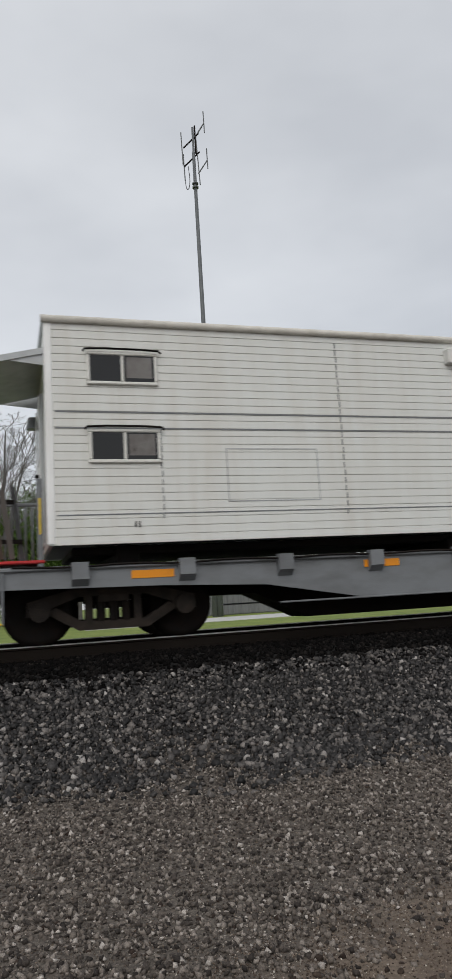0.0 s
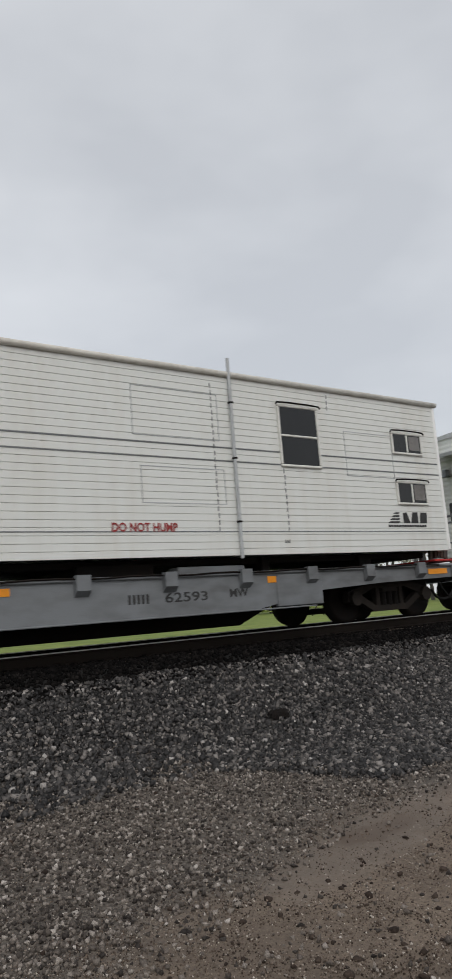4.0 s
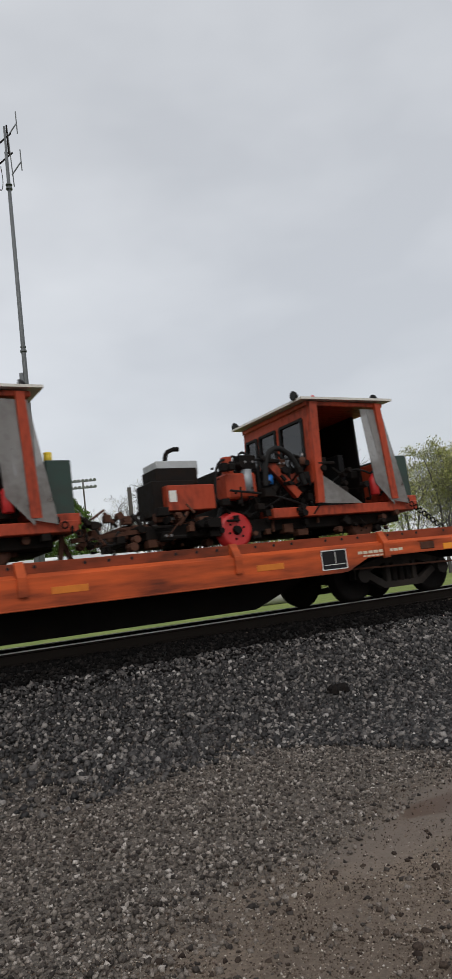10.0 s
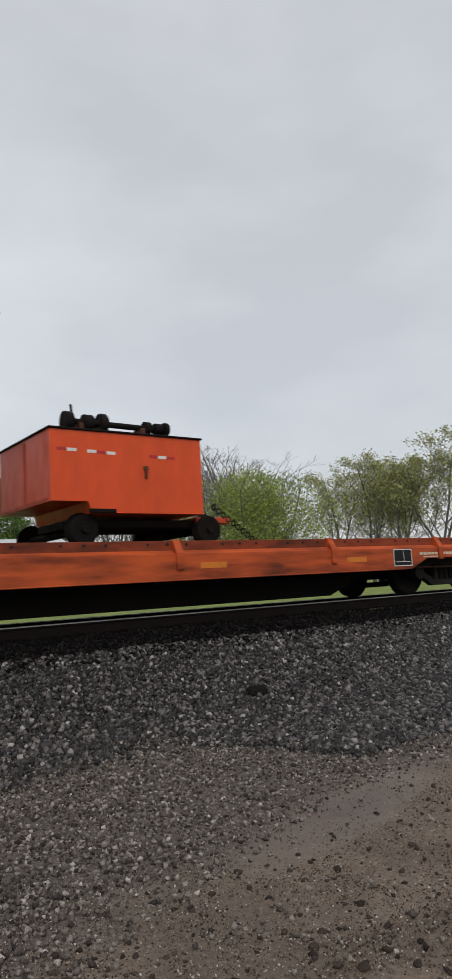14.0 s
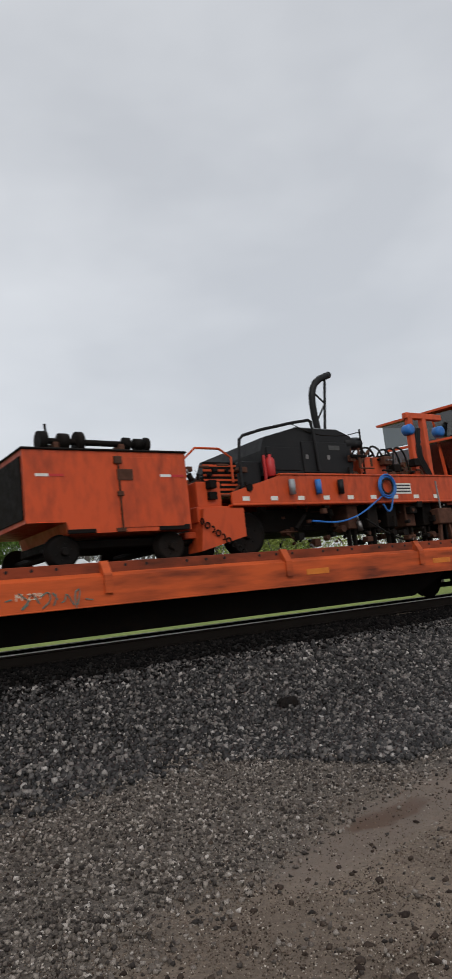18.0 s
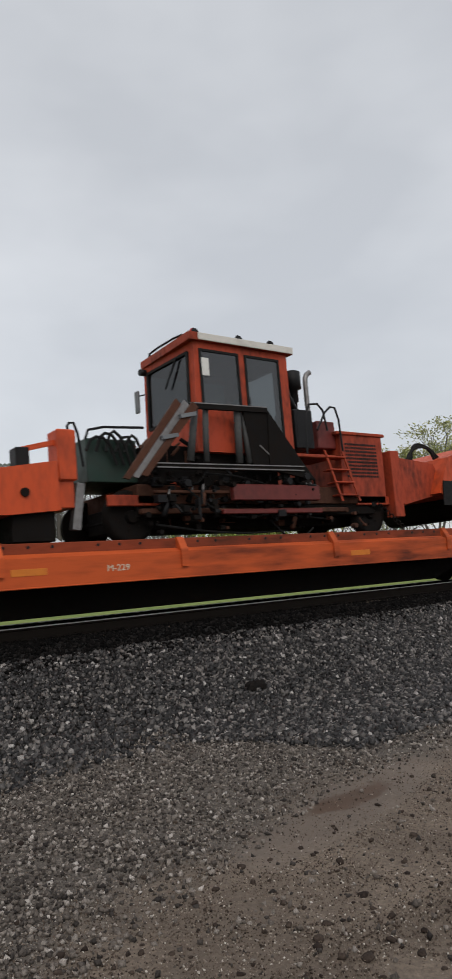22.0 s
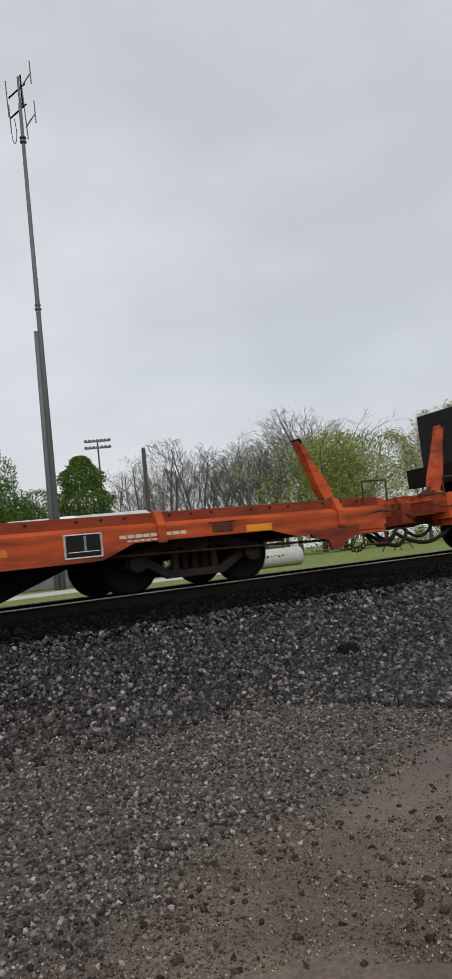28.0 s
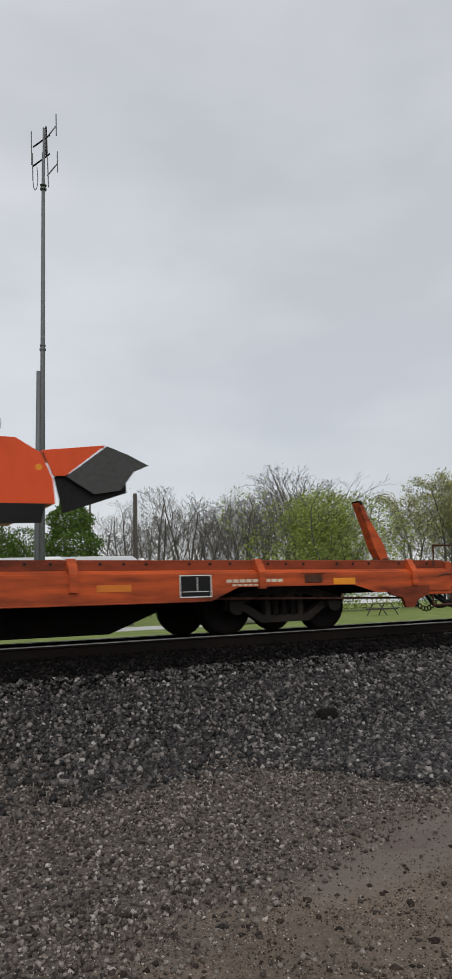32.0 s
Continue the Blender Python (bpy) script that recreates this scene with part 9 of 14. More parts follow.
# -- ballast regulators --
def regulator(k, X, style, seed):
    """A ballast regulator; X: the cab's right top corner."""
    names = {"old": "weathered orange ballast regulator with black folded wings", "red": "red-orange ballast regulator with large broom hoods"}
    t = load("ballast_regulator", names[style], "track machine", k, X, "ballast regulators")
    m = ORANGE_OLD if style == "old" else ORANGE_NEW
    lit = ORANGE if style == "old" else m
    ct, cb, cl = (3.22, 1.55, -1.98) if style == "old" else (3.3, 1.55, -2.4)
    cab = hollow_cab(t, X + cl, X, cb - 0.15, ct, m, 0.05, -1.15, 0.45, ((X - 1.86, X - 1.12, 2.18, ct - 0.15), (X - 0.93, X - 0.23, 1.75, ct - 0.15)), ((-0.98, 0.3, 2.05, ct - 0.15),), "glazed operator's cab")
    Q(cab, "roof_strip", CREAM, bx(X + cl + 0.05, X + 0.1, -1.24, -1.222, ct + 0.005, ct + 0.125))
    Q(cab, "roof", m, slab([(X + cl - 0.12, -1.22, ct), (X + 0.1, -1.22, ct), (X + 0.1, 0.52, ct), (X + cl - 0.02, 0.52, ct)], -0.13), *([] if style == "old" else [pr([(X + cl - 0.3, ct - 0.02), (X + cl, ct + 0.02), (X + cl, ct + 0.12), (X + cl - 0.35, ct + 0.06)], -1.2, 0.5)]))
    if style == "old":
        Q(cab, "roof_rail", SHADED_GRIME, tube([(X + cl, -0.9, ct + 0.13), (X + cl, -0.85, ct + 0.22), (X + cl, 0.2, ct + 0.22), (X + cl, 0.25, ct + 0.13)], 0.02, 6, 1))
        soft(Q(cab, "horn", BLACK, cy((X + cl - 0.12, 0.4, ct - 0.1), (X + cl, 0.4, ct - 0.1), 0.06, 10)))
        Q(cab, "wiper", BLACK, bar((X + cl - 0.05, -0.7, ct - 0.15), (X + cl - 0.08, -0.35, ct - 0.6), 0.025))
    beacon(t, X + cl + 0.1, -1.0, ct + 0.12, YELLOW if style != "old" else RED)
    for x in (-1.9, -1.0, -0.3):
        work_lamp(t, X + x, -1.1, ct + 0.16)
    mi = Q(cab, "mirror", GREY, bx(X + cl - 0.16, X + cl - 0.11, (0.46 if style == "old" else -1.15), (0.58 if style == "old" else -1.05), 2.4, 2.8))
    Q(mi, "mirror_arm", BLACK, bar((X + cl - 0.13, 0.45 if style == "old" else -1.1, 2.7), (X + cl + 0.04, 0.42 if style == "old" else -1.1, 2.75), 0.02))
    Q(cab, "warning_plate", DECAL, bx(X + cl + 0.12, X + cl + 0.26, -1.18, -1.166, 2.65, 2.95))
    soft(Q(t, "snorkel", BLACK, tube([(X + 0.08, -0.9, ct + 0.1), (X + 0.1, -0.95, 2.6), (X + 0.25, -0.95, 2.35), (X + 0.35, -0.9, 2.3)], 0.055, 8, 1)))
    Q(t, "air_conditioner", BLACK, bx(X + 0.08, X + 0.5, -1.15, -0.6, 1.55, 2.25))
    decal(t, X + 0.12, X + 0.46, 1.62, 2.18, -1.153, BLACK if style != "red" else BLUE)
    # intake, exhaust, hood
    ac = 0.85 if style != "old" else 0.5
    soft(Q(t, "air_cleaner", BLACK, lathe((X + ac, -0.7, 1.9), (X + ac, -0.7, 3.1 if style == "old" else 2.95), [(0, 0.07), (0.5, 0.07), (0.52, 0.1), (0.7, 0.1), (0.72, 0.17), (0.98, 0.17), (1, 0.12)], 14)))
    exhaust(t, [(X + 0.95, -0.6, 1.7), (X + 0.93, -0.6, 2.9), (X + 0.95, -0.6, 3.1), (X + 1.07, -0.6, 3.18)] if style != "red" else [(X + 1.3, -0.6, 1.9), (X + 1.3, -0.6, 3.5), (X + 1.36, -0.6, 3.68), (X + 1.46, -0.6, 3.7)], 0.05, STEEL if style == "old" else RUST)
    hood = Q(t, "engine_hood", m, pr([(X + 1.15, 0.7), (X + 2.3, 0.7), (X + 2.33, 1.88), (X + 1.2, 1.86)] if style == "old" else [(X + 1.2, 0.45), (X + 2.95, 0.45), (X + 2.95, 2.05), (X + 2.45, 2.1), (X + 2.4, 2.32), (X + 1.35, 2.36)], -1.1, 1.05))
    if style == "old":
        perforated(hood, X + 1.3, X + 2.15, 1.05, 1.72, -1.103, 15, 10)
        Q(hood, "hood_ledge", m, bx(X + 1.1, X + 2.4, -1.13, 1.07, 1.86, 1.92, 0.01))
        Q(t, "red_box", DARK_RED, bx(X + 0.75, X + 1.2, -1.0, -0.5, 1.6, 2.12, 0.02))
    else:
        perforated(hood, X + 1.75, X + 2.65, 1.2, 1.85, -1.103, 14, 8)
        perforated(hood, X + 1.65, X + 2.35, 1.95, 2.22, -1.103, 11, 4)
    soft(Q(t, "lamp_tank", CREAM, cy((X + 1.35, -0.8, 1.88), (X + 1.75, -0.8, 1.9), 0.12, 12)))
    ladder(t, X + 0.66, 1.52, X + 1.0, 0.6, -1.2, 4, ORANGE_OLD if style == "old" else m, 0.45)
    Q(t, "walk_platform", m, bx(X + 0.0, X + 0.95, -1.2, -0.5, 1.38, 1.44))
    railing(t, [(X + 0.3, -1.15, 1.45), (X + 0.35, -1.15, 2.35), (X + 0.75, -1.15, 2.4), (X + 0.85, -1.15, 1.9)])
    railing(t, [(X + 0.6, -1.15, 1.9), (X + 0.9, -1.15, 2.35), (X + 1.15, -1.15, 2.35), (X + 1.2, -1.15, 1.45)], BLACK if style != "red" else m)
    # chassis
    Q(t, "main_frame", RUST, bx(X - 3.1, X + 2.4, -1.0, 1.0, 0.58, 0.88), bx(X - 3.1, X + 1.2, -1.1, -1.0, 0.42, 0.5))
    underwork(t, X - 3.2, X + 2.2, seed, 0.6, 14)
    for x in (-3.15, 2.05) if style == "old" else (-3.35, 1.62):
        wheels(t, X + x, 0.40 if style == "old" else 0.34, SHADED_GRIME)
        Q(t, "wheel_guard", m, bx(X + x - 0.45, X + x + 0.45, -1.0, -0.95, 0.55, 0.72))
    Q(t, "frame_stay", RUST, bx(X - 2.9, X - 1.2, -1.2, -1.1, 0.72, 0.77))
    clutter(t, X - 3.0, X + 0.2, 0.9, 1.5, 16, seed + 1, (SHADED_GRIME, BLACK, m, RUST))
    if style == "red":
        Q(t, "side_tank", m, bx(X - 2.3, X - 1.75, -1.2, -0.6, 0.95, 1.35), bx(X - 2.5, X - 0.3, -1.15, -0.8, 0.55, 0.85))
        for i in range(3):
            Q(t, "battery_crate", BLUE if i > 0 else DARK_GREEN, bx(X - 3.9 + 0.5 * i, X - 3.45 + 0.5 * i, -1.15, -0.6, 0.85, 1.3 + 0.08 * (i % 2)))
        railing(t, [(X - 4.05, -1.1, 1.0), (X - 4.05, -1.1, 1.85), (X - 3.95, -1.1, 1.85), (X - 3.9, -1.1, 1.2)])
        railing(t, [(X - 3.85, -1.1, 1.2), (X - 3.8, -1.1, 1.6), (X - 2.9, -1.1, 1.55), (X - 2.75, -1.1, 1.25)])
    else:
        # folded side wing: dark plates hinged before the cab
        wing = Q(t, "side_wing", SHADED_GRIME, slab([(X - 0.78, -1.32, 1.1), (X + 0.24, -1.32, 0.94), (X - 0.1, -1.34, 1.3), (X - 0.74, -1.34, 2.1)], -0.05), slab([(X - 1.1, -1.30, 1.15), (X - 0.2, -1.30, 1.14), (X - 0.78, -1.32, 2.1), (X - 1.25, -1.32, 2.1)], -0.05), label="black folded ballast wing")
        Q(wing, "hinge_bar", SHADED_GRIME, slab([(X - 3.0, -1.32, 1.06), (X + 0.0, -1.32, 1.08), (X + 0.0, -1.32, 1.16), (X - 3.0, -1.32, 1.13)], -0.06))
        Q(wing, "top_bar", SHADED_GRIME, slab([(X - 2.28, -1.34, 2.02), (X - 0.75, -1.34, 2.06), (X - 0.75, -1.34, 2.14), (X - 2.28, -1.34, 2.1)], -0.06))
        for p, q in (((-2.28, 2.11), (-0.76, 2.15)), ((-3.0, 1.14), (-0.02, 1.17)), ((-2.95, 1.08), (-0.04, 1.10))):
            Q(wing, "wing_edge", STEEL, bar((X + p[0], -1.385, p[1]), (X + q[0], -1.385, q[1]), 0.018))
        for i in range(3):
            Q(wing, "wing_arm", STEEL if i == 1 else RUST, slab([(X - 3.54 + 0.13 * i, -1.38 - 0.03 * i, 0.9 + 0.02 * i), (X - 3.44 + 0.13 * i, -1.38 - 0.03 * i, 0.88 + 0.02 * i), (X - 2.4 + 0.1 * i, -1.38 - 0.03 * i, 1.98 + 0.02 * i), (X - 2.56 + 0.13 * i, -1.38 - 0.03 * i, 2.14 - 0.02 * i)], -0.04), label="worn folded wing arm")
        for x, z in ((-2.9, 1.5), (-2.55, 1.85)):
            Q(wing, "arm_link", GREY, bar((X + x, -1.48, z), (X + x + 0.28, -1.48, z + 0.06), 0.06))
        for x0, x1, r in ((-2.3, -2.15, 0.06), (-2.0, -1.95, 0.05), (-1.35, -1.32, 0.06), (-1.15, -1.2, 0.05)):
            soft(Q(wing, "wing_ram", SACK, cy((X + x0, -1.30, 1.2), (X + x1, -1.30, 2.05), r, 8)))
        Q(wing, "tie_strut", STEEL, bar((X - 0.95, -1.36, 1.5), (X - 0.5, -1.36, 1.15), 0.02))
        Q(t, "wing_core", SHADED_GRIME, bx(X - 2.9, X - 0.3, -1.0, 0.6, 0.88, 1.5), label="greasy hydraulic core")
        clutter(t, X - 2.9, X + 0.3, 0.3, 1.05, 22, seed + 9, (SHADED_GRIME, SHADED_GRIME, RUST, BLACK), -1.28, -1.0)
        Q(t, "wing_frame", DARK_RED, bx(X - 1.52, X + 0.36, -1.31, -1.2, 0.60, 0.86), bx(X - 1.74, X + 0.4, -1.3, -1.22, 0.38, 0.46))
        Q(t, "pump_unit", DARK_GREEN, bx(X - 3.75, X - 2.9, -0.7, 0.6, 0.95, 1.62))
        for i in range(5):
            Q(t, "hose", RUBBER, tube([(X - 3.8 + 0.16 * i, -0.8, 1.4), (X - 3.7 + 0.16 * i, -0.82, 1.62 + 0.07 * (i % 3)), (X - 3.45 + 0.13 * i, -0.82, 1.6 + 0.05 * (i % 2)), (X - 3.3 + 0.12 * i, -0.8, 1.2)], 0.025, 6, 1))
        railing(t, [(X - 4.2, -1.1, 1.55), (X - 4.22, -1.1, 1.72), (X - 4.08, -1.1, 1.74), (X - 4.0, -1.1, 1.1)])
        railing(t, [(X - 3.95, -1.1, 1.5), (X - 3.88, -1.1, 1.69), (X - 2.98, -1.1, 1.73)])
    # front plow or broom
    if style == "red":
        Q(t, "front_broom_hood", lit, pr([(X - 9.31, 0.68), (X - 8.6, 0.9), (X - 7.74, 1.13), (X - 6.6, 1.26), (X - 5.6, 1.52), (X - 4.6, 1.8), (X - 4.1, 1.9), (X - 3.85, 0.9), (X - 4.3, 0.6), (X - 4.95, 0.88), (X - 6.05, 1.2), (X - 6.24, 1.04), (X - 7.74, 0.8), (X - 9.25, 0.57)], -1.3, -0.3), label="long sloping red-orange broom hood")
        Q(t, "rubber_flap", RUBBER, pr([(X - 9.62, 0.4), (X - 9.29, 0.25), (X - 9.27, 0.33), (X - 8.67, 0.27), (X - 8.2, 0.23), (X - 8.18, 0.29), (X - 7.55, 0.26), (X - 7.1, 0.31), (X - 6.7, 0.26), (X - 6.27, 0.14), (X - 6.24, 1.03), (X - 7.74, 0.79), (X - 9.25, 0.56)], -1.28, -1.24), label="ragged black rubber dust flap")
        Q(t, "side_flap", SACK, pr([(X - 6.1, 1.28), (X - 5.7, 1.2), (X - 4.95, 0.9), (X - 4.14, 0.76), (X - 4.28, 0.5), (X - 5.1, 0.56), (X - 5.4, 0.8), (X - 6.2, 0.96)], -1.34, -1.31), label="grey rubber side flap")
        Q(t, "front_skirt", RUBBER, pr([(X - 6.2, 0.12), (X - 3.7, 0.2), (X - 3.9, 0.75), (X - 5.2, 0.7), (X - 6.2, 1.0)], -1.2, -1.16))
        Q(t, "broom_core", SHADED_GRIME, cy((X - 8.2, -1.1, 0.5), (X - 8.2, -0.3, 0.5), 0.28, 14), bx(X - 8.3, X - 4.4, -0.9, 0.4, 0.1, 0.5))
        for i in range(4):
            Q(t, "hose", RUBBER, tube([(X - 5.5 + 0.14 * i, -0.9, 1.5), (X - 5.35 + 0.14 * i, -0.9, 2.0), (X - 4.95 + 0.14 * i, -0.9, 2.2), (X - 4.6 + 0.13 * i, -0.9, 2.1), (X - 4.45 + 0.12 * i, -0.9, 1.7)], 0.03, 7, 2))
        Q(t, "lift_ram", lit, cy((X - 6.9, -0.9, 1.38), (X - 5.7, -0.9, 1.62), 0.06, 10), cy((X - 7.6, -0.9, 1.22), (X - 6.9, -0.9, 1.38), 0.03, 8))
    else:
        Q(t, "front_plow", lit, pr([(X - 7.3, 0.5), (X - 7.1, 0.9), (X - 5.2, 1.03), (X - 4.48, 1.14), (X - 4.45, 0.46), (X - 5.2, 0.4)], -1.3, 1.2), bx(X - 4.44, X - 4.16, -1.25, -0.9, 0.88, 1.6, 0.02), bx(X - 4.5, X - 4.2, -1.2, 1.1, 0.5, 0.9), label="orange front plow")
        Q(t, "plow_arm", lit, bar((X - 4.95, -1.1, 1.3), (X - 4.43, -1.1, 1.43), 0.07))
        Q(t, "plow_lug", BLACK, bx(X - 4.99, X - 4.8, -1.15, -0.9, 1.05, 1.34))
        Q(t, "front_ram", STEEL, bar((X - 4.2, -1.15, 0.2), (X - 4.1, -1.15, 0.85), 0.12))
        Q(t, "plow_blade", SHADED_GRIME, bx(X - 7.5, X - 7.3, -1.3, 1.2, 0.05, 0.9), bx(X - 5.1, X - 4.5, -1.2, 1.1, 0.05, 0.5), bx(X - 7.3, X - 7.05, -1.33, -1.28, 0.05, 1.5))
        soft(Q(t, "pin", SHADED_GRIME, cy((X - 4.95, -1.34, 0.7), (X - 4.95, -1.28, 0.7), 0.06, 10)))
    # rear broom
    b0 = X + (2.6 if style == "old" else 1.75)
    Q(t, "broom_arm", m, pr([(b0, 0.75), (b0 + 0.1, 1.95 if style == "red" else 1.5), (b0 + 1.3, 1.4), (b0 + 1.6, 0.8), (b0 + 0.3, 0.55)], -1.05, 0.95), bx(b0 - 0.1, b0 + 0.15, -1.15, -0.9, 0.3, 1.6))
    Q(t, "broom_hood", lit, pr([(b0 + 1.1, 0.75), (b0 + 1.5, 1.5), (b0 + 2.2, 1.75), (b0 + 2.9, 1.78), (b0 + 3.35, 1.35), (b0 + 3.5, 0.72), (b0 + 1.4, 0.7)] if style != "red" else [(b0 + 1.1, 0.75), (b0 + 1.5, 1.45), (b0 + 2.2, 1.58), (b0 + 3.07, 1.6), (b0 + 3.4, 1.42), (b0 + 3.56, 1.08), (b0 + 3.59, 0.76), (b0 + 1.4, 0.7)], -1.3, 1.2), label="angular orange broom hood")
    Q(t, "rubber_flap", RUBBER, slab([(b0 + 1.15, -1.32, 0.5), (b0 + 2.1, -1.32, 0.48), (b0 + 2.1, -1.32, 0.98), (b0 + 1.2, -1.32, 1.0)], -0.02), slab([(b0 + 2.05, -1.31, 0.45), (b0 + 3.4, -1.31, 0.5), (b0 + 3.45, -1.31, 0.75), (b0 + 2.05, -1.31, 0.72)], -0.02), label="black rubber dust flap")
    fe = 3.75 if style == "old" else 4.35
    if style == "red":
        fl = Q(t, "rear_flap", lit, pr([(b0 + 3.42, 1.44), (b0 + 4.27, 1.58), (b0 + 3.72, 1.13), (b0 + 3.56, 1.12)], -1.325, -1.29), slab([(b0 + 3.42, -1.29, 1.46), (b0 + 4.27, -1.29, 1.59), (b0 + 4.3, 0.6, 1.75), (b0 + 3.5, 0.6, 1.7)], 0.03), label="folded orange rear flap")
        Q(fl, "flap_skirt", SACK, pr([(b0 + 3.72, 1.12), (b0 + 4.29, 1.57), (b0 + 4.6, 1.47), (b0 + 4.9, 1.34), (b0 + 4.68, 1.24), (b0 + 4.48, 0.97), (b0 + 4.1, 0.9)], -1.345, -1.32), label="dark grey rubber skirt")
        Q(fl, "inner_skirt", RUBBER, pr([(b0 + 3.58, 1.12), (b0 + 3.70, 0.64), (b0 + 4.59, 0.95), (b0 + 4.58, 1.16), (b0 + 3.9, 1.2)], -1.28, -1.25))
        Q(t, "hood_emblem", YELLOW, cy((b0 + 3.37, -1.305, 1.23), (b0 + 3.37, -1.3, 1.23), 0.045, 10))
    else:
        fl = Q(t, "rear_flap", lit, slab([(b0 + 3.3, -1.335, 1.08), (b0 + fe - 0.2, -1.345, 1.45), (b0 + fe - 0.35, -1.33, 1.66), (b0 + 3.3, -1.325, 1.6)], -0.03), slab([(b0 + 3.3, -1.25, 1.2), (b0 + fe - 0.1, -1.28, 1.55), (b0 + fe - 0.15, 0.5, 1.68), (b0 + 3.2, 0.5, 1.62)], 0.04), slab([(b0 + 3.2, -1.25, 1.6), (b0 + fe - 0.35, -1.28, 1.66), (b0 + fe - 0.35, 0.5, 1.72), (b0 + 3.2, 0.5, 1.68)], 0.03))
        Q(fl, "flap_skirt", RUBBER, pr([(b0 + 3.35, 0.78), (b0 + fe - 0.15, 1.0), (b0 + fe - 0.2, 1.1), (b0 + fe + (0.0 if style == "old" else 0.15), 1.45), (b0 + fe - 0.3, 1.6), (b0 + 3.3, 1.3)], -1.322, -1.30))
    Q(t, "broom_core", SHADED_GRIME, cy((b0 + 2.4, -1.1, 0.65), (b0 + 2.4, 1.1, 0.65), 0.4, 16))
    for i in range(3):
        Q(t, "hose", RUBBER, tube([(b0 + 0.6 + 0.1 * i, -0.9, 1.4), (b0 + 0.9, -0.9, 1.75 + 0.05 * i), (b0 + 1.4, -0.9, 1.8), (b0 + 1.6 + 0.1 * i, -0.9, 1.5)], 0.03, 7, 2))
    beacon(t, b0 + 2.9, -1.0, 1.78, RUST)
    tie_down(t, X + 1.9)
    return t


def green_regulator(k, X, seed):
    """A ballast regulator with green steps and a black engine cage; X: the cab's right top corner."""
    t = load("ballast_regulator", "orange and black ballast regulator with green steps", "track machine", k, X, "ballast regulators")
    m = ORANGE
    cab = hollow_cab(t, X - 2.1, X + 0.05, 1.4, 3.06, m, 0.05, -1.15, 0.45, ((X - 2.02, X - 1.58, 2.2, 2.84), (X - 1.46, X - 0.77, 2.2, 2.88), (X - 0.58, X - 0.06, 1.5, 2.93)), ((-0.98, 0.3, 2.1, 2.85),), "dark-glazed operator's cab")
    Q(cab, "roof", BLACK, slab([(X - 2.2, -1.25, 3.08), (X + 0.22, -1.25, 3.14), (X + 0.22, 0.55, 3.14), (X - 2.2, 0.55, 3.1)], -0.05), slab([(X - 2.2, -1.25, 3.08), (X - 2.2, 0.55, 3.1), (X - 2.5, 0.5, 3.02), (X - 2.5, -1.1, 3.0)], 0.03))
    Q(cab, "roof_bolt", GREY, *[bx(X - 1.95 + 0.4 * i, X - 1.92 + 0.4 * i, -1.258, -1.25, 3.085 + 0.01 * i, 3.11 + 0.01 * i) for i in range(5)])
    Q(cab, "yellow_plate", AMBER, bx(X - 1.9, X - 1.58, -1.158, -1.15, 2.92, 3.02))
    Q(cab, "door_rail", STEEL, bar((X - 1.35, -1.17, 2.98), (X - 1.02, -1.17, 2.99), 0.02), bar((X - 1.35, -1.17, 3.03), (X - 1.02, -1.17, 3.04), 0.02))
    mi = Q(cab, "mirror", LIGHT_GREY, bx(X - 1.36, X - 1.2, -1.32, -1.27, 2.42, 2.84, 0.03), label="pale cab mirror")
    Q(mi, "mirror_arm", STEEL, tube([(X - 1.28, -1.3, 2.84), (X - 1.28, -1.3, 2.95), (X - 1.42, -1.17, 2.97)], 0.012, 5), tube([(X - 1.28, -1.3, 2.42), (X - 1.3, -1.28, 2.36), (X - 1.44, -1.17, 2.34)], 0.012, 5))
    pipe = soft(Q(t, "vent_pipe", STEEL, cy((X - 0.6, -1.22, 1.9), (X - 0.62, -1.22, 3.2), 0.045, 10), label="bright steel vent pipe"))
    soft(Q(pipe, "cap", BLACK, cy((X - 0.62, -1.22, 3.18), (X - 0.62, -1.22, 3.32), 0.09, 12)))
    beacon(t, X - 0.02, -1.1, 3.14, YELLOW)
    for x in (-2.35, -1.2):
        work_lamp(t, X + x, -0.9, 3.16)
    # folded wing
    wing = Q(t, "side_wing", BLACK, slab([(X - 1.35, -1.32, 2.08), (X - 0.6, -1.32, 1.24), (X - 0.23, -1.32, 1.2), (X - 0.93, -1.32, 2.16)], -0.04), label="black folded ballast wing")
    Q(wing, "top_bar", BLACK, slab([(X - 2.45, -1.34, 2.0), (X - 0.95, -1.34, 2.08), (X - 0.93, -1.34, 2.18), (X - 2.41, -1.34, 2.11)], -0.06))
    Q(wing, "front_arm", BLACK, slab([(X - 2.95, -1.33, 1.5), (X - 2.8, -1.33, 1.45), (X - 2.35, -1.33, 2.0), (X - 2.45, -1.33, 2.1)], -0.05))
    Q(wing, "hinge_bar", BLACK, slab([(X - 2.9, -1.34, 1.04), (X - 0.23, -1.34, 1.12), (X - 0.23, -1.34, 1.2), (X - 2.9, -1.34, 1.13)], -0.08))
    Q(wing, "wing_edge", STEEL, bar((X - 2.9, -1.40, 1.12), (X - 0.23, -1.40, 1.2), 0.016))
